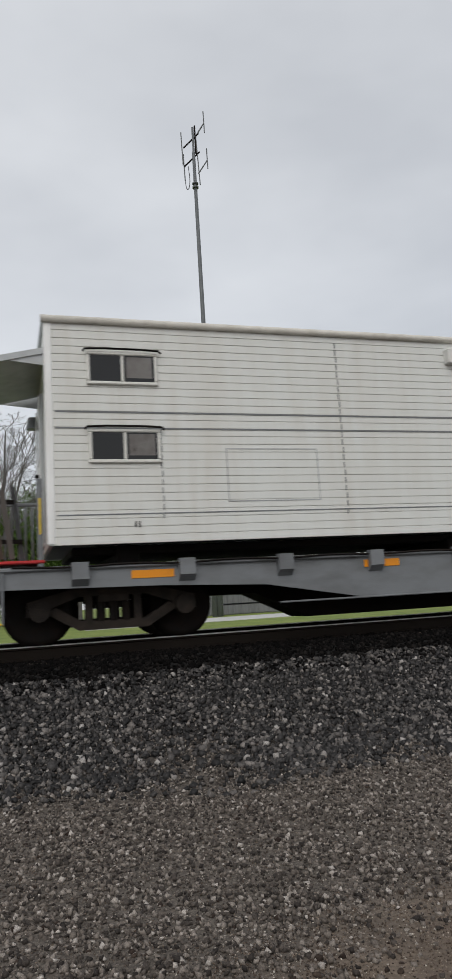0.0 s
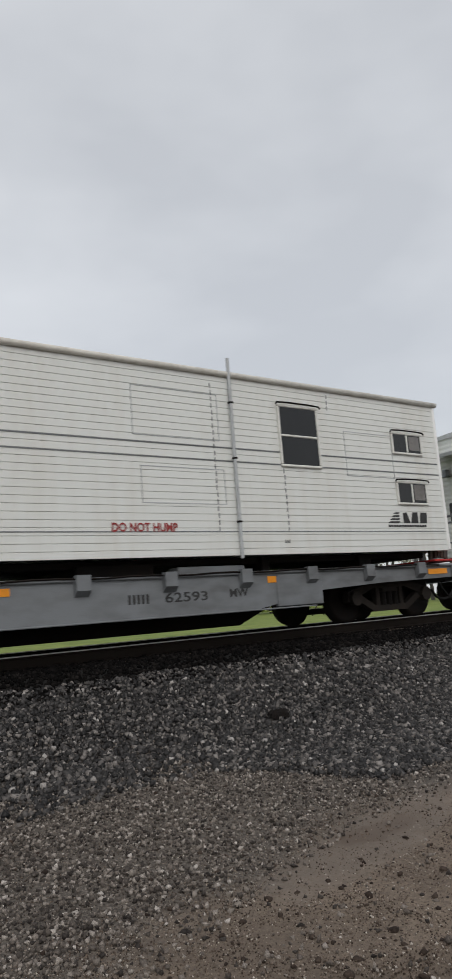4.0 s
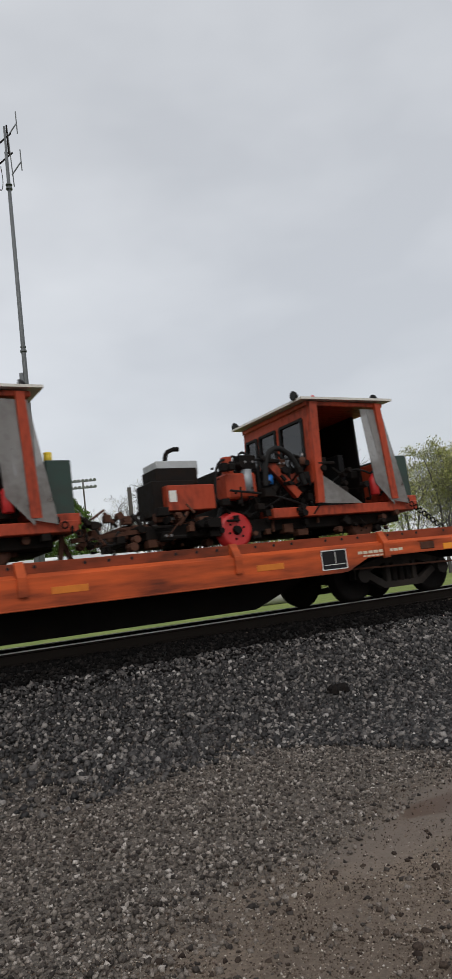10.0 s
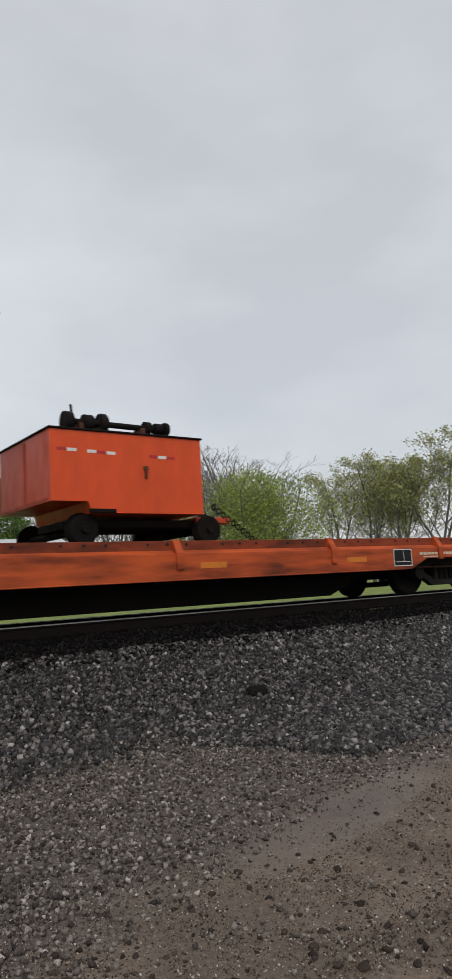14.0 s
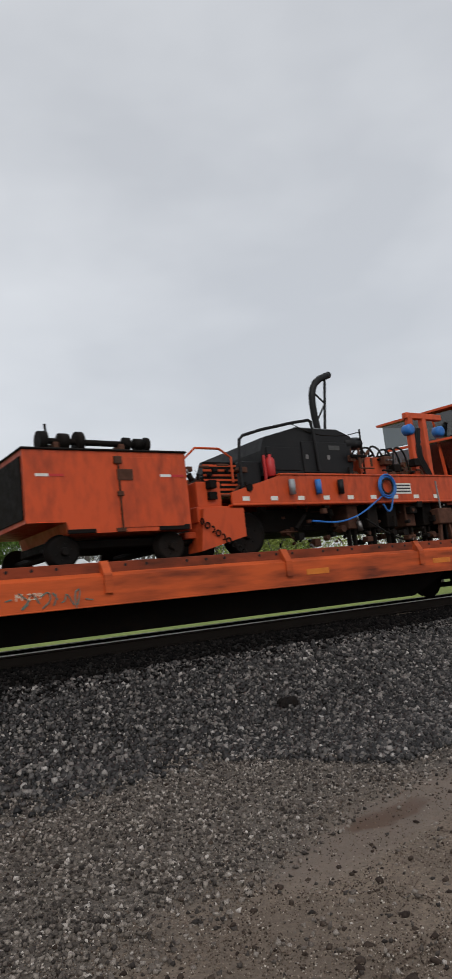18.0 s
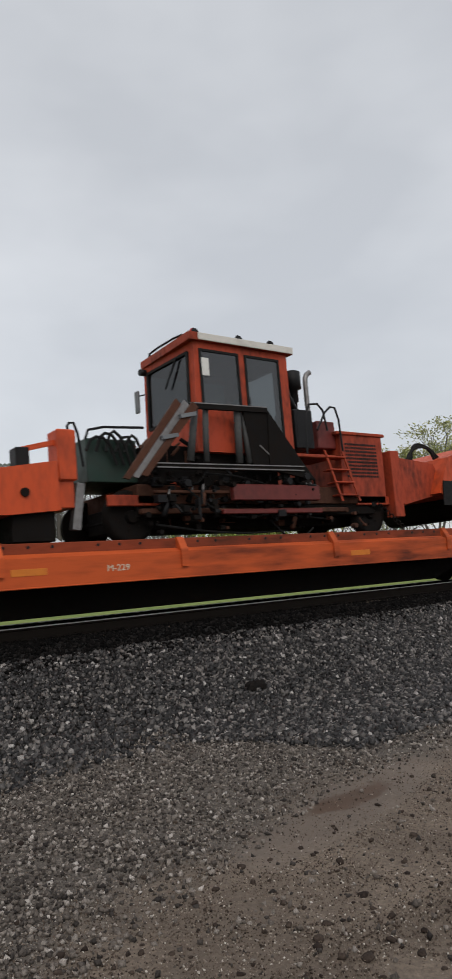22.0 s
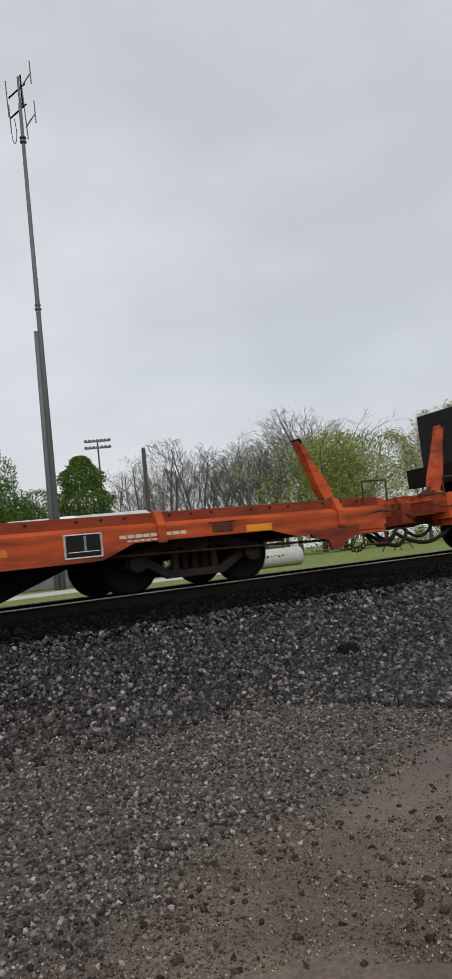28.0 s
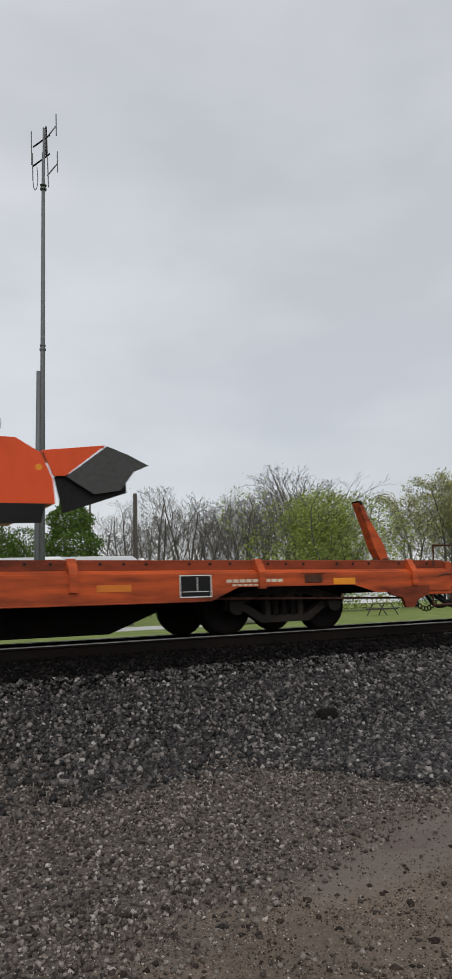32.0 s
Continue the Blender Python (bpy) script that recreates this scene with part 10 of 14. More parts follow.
    for x, w in ((-2.1, 0.09), (-1.82, 0.16), (-1.55, 0.07)):
        soft(Q(wing, "wing_ram", SACK, cy((X + x, -1.28, 1.2), (X + x, -1.28, 1.9), w * 0.6, 10), cy((X + x, -1.28, 1.9), (X + x, -1.28, 2.05), 0.03, 8)))
    Q(wing, "wing_strut", DARK_GREY, bar((X - 1.25, -1.3, 1.75), (X - 0.75, -1.3, 1.22), 0.05))
    Q(t, "side_tank", LIGHT_GREY, bx(X - 2.75, X - 2.35, -1.15, -0.6, 1.2, 1.75, 0.03), label="pale fluid tank")
    # engine cage, intake, steps
    soft(Q(t, "air_intake", GALV, lathe((X + 0.5, -0.9, 1.9), (X + 0.53, -0.9, 2.97), [(0, 0.075), (0.82, 0.075), (0.83, 0.12), (0.86, 0.14), (0.98, 0.14), (1, 0.12)], 16), label="galvanised air intake with a round cap"))
    cage = Q(t, "engine_cage", BLACK, bx(X + 0.55, X + 2.1, -0.8, 0.4, 1.35, 1.72), bx(X + 0.55, X + 2.15, -1.0, 0.4, 2.14, 2.19), bx(X + 2.08, X + 2.15, -1.0, 0.4, 1.4, 2.14), bx(X + 0.55, X + 2.1, 0.34, 0.4, 1.4, 2.15), bx(X + 0.52, X + 0.6, -1.0, -0.92, 1.3, 2.14), bx(X + 1.3, X + 1.36, -1.0, -0.94, 1.4, 2.14), label="black engine cage")
    soft(Q(cage, "muffler", DARK_GREY, cy((X + 1.1, -0.85, 1.98), (X + 2.0, -0.85, 2.0), 0.11, 14)))
    for i in range(5):
        Q(cage, "slat", BLACK, bx(X + 0.6, X + 2.08, -1.0, -0.97, 1.42 + 0.12 * i, 1.45 + 0.12 * i))
    louvres(cage, X + 0.1, X + 0.5, 1.45, 2.0, -1.0, 7, BLACK, 8)
    clutter(t, X + 0.6, X + 2.1, 1.3, 2.0, 16, seed + 3, (SHADED_GRIME, BLACK, DARK_GREY))
    Q(t, "battery_box", DARK_GREY, pr([(X + 2.22, 1.8), (X + 3.4, 1.86), (X + 3.38, 2.18), (X + 3.1, 2.27), (X + 2.22, 2.14)], -1.0, -0.2), label="dark grey battery box")
    st = Q(t, "green_steps", DARK_GREEN, pr([(X - 0.25, 0.3), (X + 0.42, 0.3), (X + 0.42, 1.28), (X - 0.1, 1.3), (X - 0.25, 0.9)], -1.22, -0.5), bx(X + 1.36, X + 1.4, -1.25, -0.9, 0.3, 1.32), bx(X + 0.42, X + 1.38, -0.92, -0.88, 0.3, 1.3), label="dark green step unit with bright treads")
    for i in range(5):
        Q(st, "tread", STEEL, bx(X + 0.44, X + 1.36, -1.26, -0.95, 0.33 + 0.235 * i, 0.36 + 0.235 * i))
        Q(st, "riser", DARK_GREEN, bx(X + 0.44, X + 1.36, -1.0, -0.96, 0.36 + 0.235 * i, 0.5 + 0.235 * i))
    Q(t, "deck_rail", m, bx(X + 0.78, X + 0.86, -1.15, -1.07, 1.32, 2.32), bx(X - 0.1, X + 1.3, -1.18, -1.0, 1.3, 1.4))
    railing(t, [(X + 0.08, -1.12, 2.42), (X + 0.38, -1.12, 2.5), (X + 0.45, -1.12, 2.4), (X + 0.5, -1.12, 1.35)])
    railing(t, [(X + 0.1, -1.12, 2.1), (X + 0.75, -1.12, 2.3), (X + 1.15, -1.12, 2.42), (X + 1.25, -1.12, 2.3), (X + 1.3, -1.12, 1.4)])
    railing(t, [(X + 0.1, -1.12, 1.8), (X + 0.8, -1.12, 1.95)])
    # running gear
    Q(t, "main_frame", SHADED_GRIME, bx(X - 3.1, X + 2.4, -1.0, 1.0, 0.58, 0.95), label="greasy main frame")
    underwork(t, X - 3.2, X + 2.2, seed, 0.6, 14)
    for x in (-3.2, 1.92):
        wheels(t, X + x, 0.38, SHADED_GRIME)
    soft(Q(t, "plow_hub", SHADED_GRIME, lathe((X - 2.0, -1.3, 0.25), (X - 2.0, -1.2, 1.0), [(0, 0.5), (0.4, 0.45), (0.8, 0.25), (1, 0.12)], 14)))
    Q(t, "link_bar", m, bar((X + 1.35, -1.15, 0.75), (X + 1.75, -1.15, 0.72), 0.05), bar((X + 1.75, -1.15, 0.75), (X + 2.1, -1.15, 0.42), 0.07), label="orange link")
    clutter(t, X - 2.9, X + 0.0, 0.3, 1.0, 22, seed + 1, (SHADED_GRIME, SHADED_GRIME, DARK_GREY, BLACK), -1.25, -0.95)
    clutter(t, X + 1.2, X + 3.2, 0.4, 1.4, 18, seed + 4, (SHADED_GRIME, BLACK, RUST))
    # rear broom
    Q(t, "broom_arm", m, bx(X + 2.05, X + 2.15, -1.1, -0.95, 0.95, 1.66), bx(X + 2.62, X + 2.72, -1.1, -0.95, 0.8, 1.62), bar((X + 2.1, -1.02, 1.62), (X + 2.7, -1.02, 1.56), 0.08), bar((X + 2.15, -1.02, 1.3), (X + 2.65, -1.02, 1.35), 0.06), label="orange broom frame")
    Q(t, "broom_hood", m, pr([(X + 2.7, 0.9), (X + 2.65, 1.6), (X + 3.3, 1.62), (X + 3.9, 1.5), (X + 4.1, 1.88), (X + 4.55, 1.92), (X + 5.98, 1.19), (X + 5.5, 0.85), (X + 3.95, 0.95), (X + 3.4, 1.12)], -1.25, 1.1), label="angular orange broom hood")
    Q(t, "rear_flap", ORANGE_NEW, slab([(X + 4.05, -1.3, 1.9), (X + 4.55, -1.3, 1.9), (X + 5.4, -1.32, 0.84), (X + 4.9, -1.32, 0.82)], -0.03), label="orange hinged plate")
    Q(t, "rubber_flap", RUBBER, pr([(X + 3.35, 0.45), (X + 4.7, 0.62), (X + 4.6, 0.98), (X + 4.2, 1.14), (X + 3.7, 1.16), (X + 3.5, 1.0)], -1.36, -1.33), label="black rubber dust flap")
    Q(t, "rubber_flap", RUBBER, pr([(X + 5.35, 0.78), (X + 6.2, 0.84), (X + 6.84, 0.72), (X + 6.75, 0.95), (X + 6.1, 1.16), (X + 5.5, 1.15)], -1.34, -1.31), label="black rubber dust flap")
    Q(t, "broom_core", SHADED_GRIME, cy((X + 4.7, -1.1, 0.55), (X + 4.7, 1.1, 0.55), 0.36, 16), bx(X + 2.6, X + 5.6, -1.0, 0.9, 0.42, 0.85))
    for i in range(3):
        Q(t, "hose", RUBBER, tube([(X + 3.2 + 0.08 * i, -0.9, 1.7), (X + 3.4 + 0.05 * i, -0.9, 2.0 + 0.05 * i), (X + 3.85, -0.9, 2.08 + 0.04 * i), (X + 4.1 + 0.04 * i, -0.9, 1.75)], 0.03, 7, 2))
    Q(t, "broom_chain", SHADED_GRIME, *[ring((X + 2.78 + 0.05 * i, -1.27, 1.4 - 0.075 * i), 0.045, 0.012, 8, "y" if i % 2 else "x") for i in range(9)])
    # front plow
    Q(t, "pump_unit", BLUE, bx(X - 4.2, X - 3.3, -0.95, 0.6, 0.95, 1.5))
    railing(t, [(X - 4.3, -1.1, 1.0), (X - 4.3, -1.1, 1.7), (X - 4.1, -1.1, 1.75), (X - 2.9, -1.1, 1.72)])
    Q(t, "front_plow", m, pr([(X - 7.3, 0.5), (X - 7.1, 0.9), (X - 5.2, 1.03), (X - 4.48, 1.14), (X - 4.45, 0.46), (X - 5.2, 0.4)], -1.3, 1.2), bx(X - 4.44, X - 4.16, -1.25, -0.9, 0.46, 1.6, 0.02), label="orange front plow")
    Q(t, "plow_blade", SHADED_GRIME, bx(X - 7.5, X - 7.3, -1.3, 1.2, 0.05, 0.9), bx(X - 5.1, X - 4.5, -1.2, 1.1, 0.05, 0.5))
    tie_down(t, X + 2.3)
    return t


# -- spike machines with a sloping cab --
def spiker(k, X, style, seed):
    """A spike machine; X: the cab's near front corner."""
    t = load("spike_machine", {"sheet": "small orange spike machine with plastic sheeting on its open cab", "grey": "small orange spike machine with a grey engine cover"}[style], "track machine", k, X, "spike machines")
    m = ORANGE_OLD if style == "sheet" else ORANGE
    Q(t, "main_frame", m, bx(X - 1.0, X + 2.1, -1.15, 0.7, 0.40, 0.56), bx(X + 1.5, X + 2.15, -1.1, 0.5, 0.5, 0.66), label="orange machine frame")
    Q(t, "front_frame", RUST, bx(X - 3.3, X - 1.0, -0.6, 0.5, 0.3, 0.5), bar((X - 4.2, -0.9, 0.3), (X - 2.4, -0.9, 0.42), 0.06))
    Q(t, "pump_core", SHADED_GRIME, bx(X - 1.75, X - 0.3, -0.75, 0.4, 0.45, 1.25))
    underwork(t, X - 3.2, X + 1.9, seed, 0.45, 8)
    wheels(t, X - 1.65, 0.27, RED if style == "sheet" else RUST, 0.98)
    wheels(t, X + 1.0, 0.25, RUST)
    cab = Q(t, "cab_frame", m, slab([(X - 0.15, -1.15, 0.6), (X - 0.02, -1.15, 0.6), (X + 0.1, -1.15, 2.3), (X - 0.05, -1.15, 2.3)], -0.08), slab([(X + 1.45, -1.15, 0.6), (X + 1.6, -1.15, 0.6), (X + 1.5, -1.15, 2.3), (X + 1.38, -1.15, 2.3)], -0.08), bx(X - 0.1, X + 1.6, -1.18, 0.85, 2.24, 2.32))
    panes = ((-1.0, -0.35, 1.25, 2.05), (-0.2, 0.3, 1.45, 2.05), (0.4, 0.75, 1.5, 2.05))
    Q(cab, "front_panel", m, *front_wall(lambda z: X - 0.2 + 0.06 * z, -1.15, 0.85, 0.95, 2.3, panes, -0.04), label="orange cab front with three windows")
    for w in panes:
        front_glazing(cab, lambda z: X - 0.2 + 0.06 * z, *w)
    Q(cab, "far_wall", SHADED_GRIME, bx(X, X + 1.45, 0.8, 0.85, 0.6, 2.24))
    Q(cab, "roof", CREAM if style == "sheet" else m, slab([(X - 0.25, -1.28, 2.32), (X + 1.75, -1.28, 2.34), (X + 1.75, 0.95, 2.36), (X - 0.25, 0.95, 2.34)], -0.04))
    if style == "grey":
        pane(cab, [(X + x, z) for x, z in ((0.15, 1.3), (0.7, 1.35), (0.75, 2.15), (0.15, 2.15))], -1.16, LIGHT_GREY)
    Q(cab, "back_panel", SHADED_GRIME, bx(X + 1.4, X + 1.46, -0.55, 0.85, 0.6, 2.3))
    Q(cab, "rear_low_panel", m, bx(X + 1.46, X + 1.5, -1.1, 0.7, 0.6, 1.3))
    Q(cab, "seat", BLACK, bx(X + 0.6, X + 1.1, -0.5, 0.0, 0.62, 1.0), bx(X + 1.0, X + 1.12, -0.5, 0.0, 1.0, 1.55))
    for i in range(2):
        Q(t, "plastic_sheet", PLASTIC, slab([(X + 1.15 + 0.25 * i, -1.2, 0.9 - 0.3 * i), (X + 1.5 + 0.3 * i, -1.22 - 0.04 * i, 0.5), (X + 1.5 + 0.05 * i, -1.17, 2.2), (X + 1.05 + 0.15 * i, -1.19, 2.2)], 0.01), label="hanging clear plastic sheeting")
    if style == "sheet":
        Q(t, "plastic_sheet", PLASTIC, slab([(X - 0.15, -1.2, 0.6), (X + 0.75, -1.25, 0.55), (X + 0.2, -1.2, 0.95), (X - 0.1, -1.18, 1.15)], 0.01))
    extinguisher(t, X + 1.2, -1.1, 0.7)
    for x, y in ((-0.25, -1.1), (-0.2, 0.9), (1.5, -1.1), (1.6, 0.4)):
        work_lamp(t, X + x, y, 2.42)
    beacon(t, X + 0.3, -0.9, 2.36)
    if style == "sheet":
        Q(t, "engine", SHADED_GRIME, bx(X - 2.9, X - 2.2, -0.9, -0.3, 0.58, 1.1), bx(X - 2.8, X - 2.1, -0.85, -0.35, 1.05, 1.3))
        Q(t, "engine_cover", LIGHT_GREY, bx(X - 2.75, X - 2.05, -0.8, -0.3, 1.2, 1.42))
        Q(t, "red_box", m, bx(X - 2.75, X - 1.95, -1.05, -0.4, 0.62, 1.0))
        decal(t, X - 2.72, X - 2.6, 0.75, 0.92, -1.053)
        Q(t, "green_tank", DARK_GREEN, bx(X + 1.75, X + 2.1, -1.05, 0.8, 0.62, 1.4), label="dark green hydraulic tank")
        soft(Q(t, "filter", LEMON, cy((X + 1.9, -0.7, 1.4), (X + 1.9, -0.7, 1.58), 0.06, 10)))
    else:
        Q(t, "engine_cover", LIGHT_GREY, bx(X - 2.1, X - 0.75, -1.15, 0.2, 0.75, 1.3), label="pale grey engine cover")
        Q(t, "engine", SHADED_GRIME, bx(X - 2.0, X - 0.8, -1.0, 0.1, 0.5, 0.8))
        Q(t, "radiator", m, bx(X - 2.65, X - 1.95, -1.1, 0.2, 0.5, 0.85))
        louvres(t, X - 2.6, X - 2.0, 0.55, 0.78, -1.105, 4)
        soft(Q(t, "cable_drum", RUST, lathe((X - 3.6, -0.9, 1.15), (X - 3.6, -0.3, 1.15), [(0, 0.27), (0.1, 0.27), (0.12, 0.12), (0.88, 0.12), (0.9, 0.27), (1, 0.27)], 18)))
        Q(t, "spare_seat_back", BLACK, ring((X + 1.05, -0.6, 1.35), 0.3, 0.025, 14, "x"))
    Q(t, "gun_bracket", RUST, bx(X - 4.4, X - 4.2, -0.9, 0.4, 0.4, 0.5), bar((X - 4.35, -0.85, 0.05), (X - 4.3, -0.85, 0.45), 0.06), bar((X - 4.15, -0.7, 0.05), (X - 4.3, -0.7, 0.45), 0.06))
    exhaust(t, [(X - 2.55, -0.7, 1.2), (X - 2.55, -0.7, 1.55), (X - 2.4, -0.7, 1.62), (X - 2.3, -0.7, 1.62)] if style == "sheet" else [(X - 0.5, -0.9, 1.3), (X - 0.5, -0.9, 2.3), (X - 0.42, -0.9, 2.5), (X - 0.3, -0.9, 2.52)], 0.035, SHADED_GRIME if style == "sheet" else GALV)
    for i in range(8):
        Q(t, "hose", RUBBER, tube([(X - 1.9 + 0.2 * i, -0.95, 0.7), (X - 1.85 + 0.2 * i, -1.0, 1.35 + 0.1 * (i % 3)), (X - 1.55 + 0.2 * i, -1.0, 1.4), (X - 1.4 + 0.2 * i, -0.95, 0.8)], 0.02, 6, 2))
    clutter(t, X - 4.0, X - 2.8, 0.12, 0.6, 12, seed + 1, (RUST, RUST, SHADED_GRIME, SHADED_GRIME))
    clutter(t, X - 1.9, X + 0.2, 0.4, 1.35, 34, seed + 3, (SHADED_GRIME, RUST, SHADED_GRIME, BLACK, SHADED_GRIME), -1.2, -0.75)
    Q(t, "pump_head", m, bx(X - 1.75, X - 1.2, -1.1, -0.7, 0.75, 1.15, 0.03), cy((X - 1.62, -0.95, 1.15), (X - 1.62, -0.95, 1.42), 0.09, 10), bar((X - 0.95, -1.1, 1.3), (X - 0.45, -1.1, 0.75), 0.12), label="orange pump head")
    soft(Q(t, "hose_loop", RUBBER, tube([(X - 1.1, -1.18, 0.9), (X - 1.05, -1.2, 1.4), (X - 0.8, -1.2, 1.55), (X - 0.5, -1.2, 1.35), (X - 0.35, -1.2, 0.9)], 0.045, 8, 2)))
    clutter(t, X - 2.9, X - 1.9, 0.2, 0.65, 12, seed + 4, (RUST, SHADED_GRIME, SHADED_GRIME))
    soft(Q(t, "filter", GALV, cy((X - 1.35, -1.05, 0.85), (X - 1.35, -1.05, 1.2), 0.09, 12)))
    soft(Q(t, "filter", BLUE, cy((X - 0.95, -1.05, 0.95), (X - 0.95, -1.05, 1.1), 0.08, 10)))
    clutter(t, X + 0.1, X + 1.4, 0.65, 1.2, 8, seed + 2, (SHADED_GRIME, RUST, SHADED_GRIME))
    tie_down(t, X + 1.8)
    return t


# -- smaller work machines --
def box_cab(t, x0, x1, z0, z1, m, roof_mat=None, side=(), front=(), lean=0.0, y=-1.15, label="glazed operator's cab"):
    """A cab body with its roof, side windows (x0, x1, z0, z1) and front windows (y0, y1, z0, z1)."""
    cab = hollow_cab(t, x0, x1, z0, z1, m, lean, y, -y * 0.66, side, front, label)
    Q(cab, "roof", roof_mat or m, bx(x0 - 0.12, x1 + 0.12, y - 0.08, -y * 0.66 + 0.06, z1 + 0.002, z1 + 0.08, 0.03))
    Q(cab, "gutter", SHADED_GRIME, bx(x0 - 0.1, x1 + 0.1, y - 0.06, y - 0.03, z1 - 0.03, z1))
    return cab


def hoses(t, x0, x1, z0, z1, n, seed, y=-1.0, r=0.02):
    """A row of looped hydraulic hoses."""
    rng = random.Random(seed)
    for i in range(n):
        x = x0 + (x1 - x0) * i / n
        w = rng.uniform(0.2, 0.5)
        zt = rng.uniform(z0 + (z1 - z0) * 0.6, z1)
        Q(t, "hose", RUBBER, tube([(x, y, z0), (x + w * 0.05, y - 0.05, zt), (x + w * 0.55, y - 0.08, zt + 0.03), (x + w, y, z0 + rng.uniform(0, 0.3))], r, 6, 2))


def engine_block(t, x0, x1, z0, z1, seed, block=SHADED_GRIME, side=None, y=-1.0):
    """A bare diesel engine: block, rocker cover, filters, fan, pipes."""
    e = Q(t, "engine", block, bx(x0, x1, y + 0.1, 0.5, z0, z0 + (z1 - z0) * 0.62, 0.03), bx(x0 + 0.08, x1 - 0.1, y + 0.2, 0.3, z0 + (z1 - z0) * 0.6, z0 + (z1 - z0) * 0.85, 0.04), label="bare diesel engine")
    w = x1 - x0
    soft(Q(e, "air_filter", BLACK, cy((x0 + w * 0.15, y + 0.12, z1 - 0.1), (x0 + w * 0.6, y + 0.12, z1 - 0.08), 0.11, 14)))
    soft(Q(e, "oil_filter", side or LIGHT_GREY, cy((x0 + w * 0.7, y + 0.05, z0 + 0.12), (x0 + w * 0.7, y + 0.05, z0 + 0.38), 0.06, 12)))
    soft(Q(e, "pulley", SHADED_GRIME, cy((x0 - 0.06, y + 0.35, z0 + 0.25), (x0 + 0.02, y + 0.35, z0 + 0.25), 0.13, 14)))
    Q(e, "manifold", RUST, tube([(x0 + w * 0.1, y + 0.08, z0 + (z1 - z0) * 0.66), (x1 - w * 0.15, y + 0.08, z0 + (z1 - z0) * 0.68), (x1 - w * 0.1, y + 0.1, z1)], 0.05, 8, 1))
    clutter(t, x0, x1, z0 + 0.05, z1, 7, seed, (block, SHADED_GRIME, STEEL, side or RUST), y - 0.05, y + 0.1)
    return e


def rail_crane(k, dx, wagon, seed):
    """A small rail crane with its knuckle boom; dx moves the whole machine along the car."""
    t = load("rail_crane", "orange rail crane with a knuckle boom, green and blue engine", "track machine", k, dx - 4.5, "rail cranes")
    m, X = ORANGE, dx
    Q(t, "main_frame", m, bx(X - 5.0, X - 2.15, -1.15, 0.7, 0.70, 0.84), label="orange machine frame")
    Q(t, "swing_body", RUST, bx(X - 5.9, X - 5.0, -0.75, 0.6, 0.2, 0.86), bx(X - 4.3, X - 3.4, -0.6, 0.5, 0.15, 0.7), cy((X - 6.0, -0.9, 0.62), (X - 5.2, -0.9, 0.62), 0.09, 10))
    Q(t, "step_rail", GALV, bx(X - 4.75, X - 3.88, -1.1, -1.02, 0.53, 0.57), bx(X - 4.7, X - 3.9, -1.1, -1.02, 0.24, 0.27))
    Q(t, "stowage_box", BLACK, bx(X - 2.95, X - 2.2, -1.1, -0.3, 0.3, 0.68, 0.02))
    underwork(t, X - 5.9, X - 2.2, seed, 0.62, 18)
    Q(t, "valve_box", BLACK, bx(X - 5.5, X - 5.0, -1.3, -1.1, 0.88, 1.15, 0.02))
    Q(t, "engine_cowl", m, bx(X - 3.2, X - 2.5, -0.55, 0.5, 0.9, 1.82, 0.06), label="orange engine cowl")
    soft(Q(t, "round_mirror", DECAL, lathe((X - 4.4, -1.15, 2.3), (X - 4.4, -1.12, 2.3), [(0, 0.02), (0.3, 0.13), (1, 0.13)], 14)))
    clutter(t, X - 5.7, X - 4.4, 0.95, 1.3, 10, seed + 6, (SHADED_GRIME, BLACK, RUST), -1.3, -1.16)
    wheels(t, X - 5.2, 0.30, SHADED_GRIME)
    wheels(t, X - 2.7, 0.30, SHADED_GRIME)
    cab = box_cab(t, X - 5.86, X - 4.35, 0.9, 2.02, m, m, ((X - 5.66, X - 5.05, 1.3, 1.92), (X - 4.95, X - 4.45, 1.25, 1.93)), ((-1.0, 0.65, 1.1, 1.95),), 0.0)
    Q(cab, "roof_sign", DECAL, bx(X - 5.98, X - 4.24, -1.24, -1.232, 2.02, 2.14), label="white strip along the cab roof")
    Q(cab, "sign_bar", DARK_LETTER, *[bx(X - 5.62 + 0.085 * i, X - 5.56 + 0.085 * i, -1.244, -1.241, 2.05, 2.11, 0) for i in range(8)])
    for x in (-5.85, -5.3, -4.5):
        beacon(t, X + x, -1.0, 2.17, RED)
        work_lamp(t, X + x + 0.18, -1.1, 2.24)
    Q(t, "hydraulic_tank", GREEN, bx(X - 4.27, X - 3.56, -1.12, 0.3, 0.94, 1.92, 0.04), label="green hydraulic tank")
    Q(t, "tank_door", DARK_GREEN, bx(X - 4.2, X - 3.63, -1.135, -1.12, 1.02, 1.62))
    mushroom(t, X - 4.05, -0.7, 1.9, 2.3, 0.06, GREEN)
    mushroom(t, X - 3.75, -0.5, 1.9, 2.15, 0.06, GREEN)
    engine_block(t, X - 3.5, X - 2.7, 0.92, 1.72, seed + 1, BLUE, BLUE)
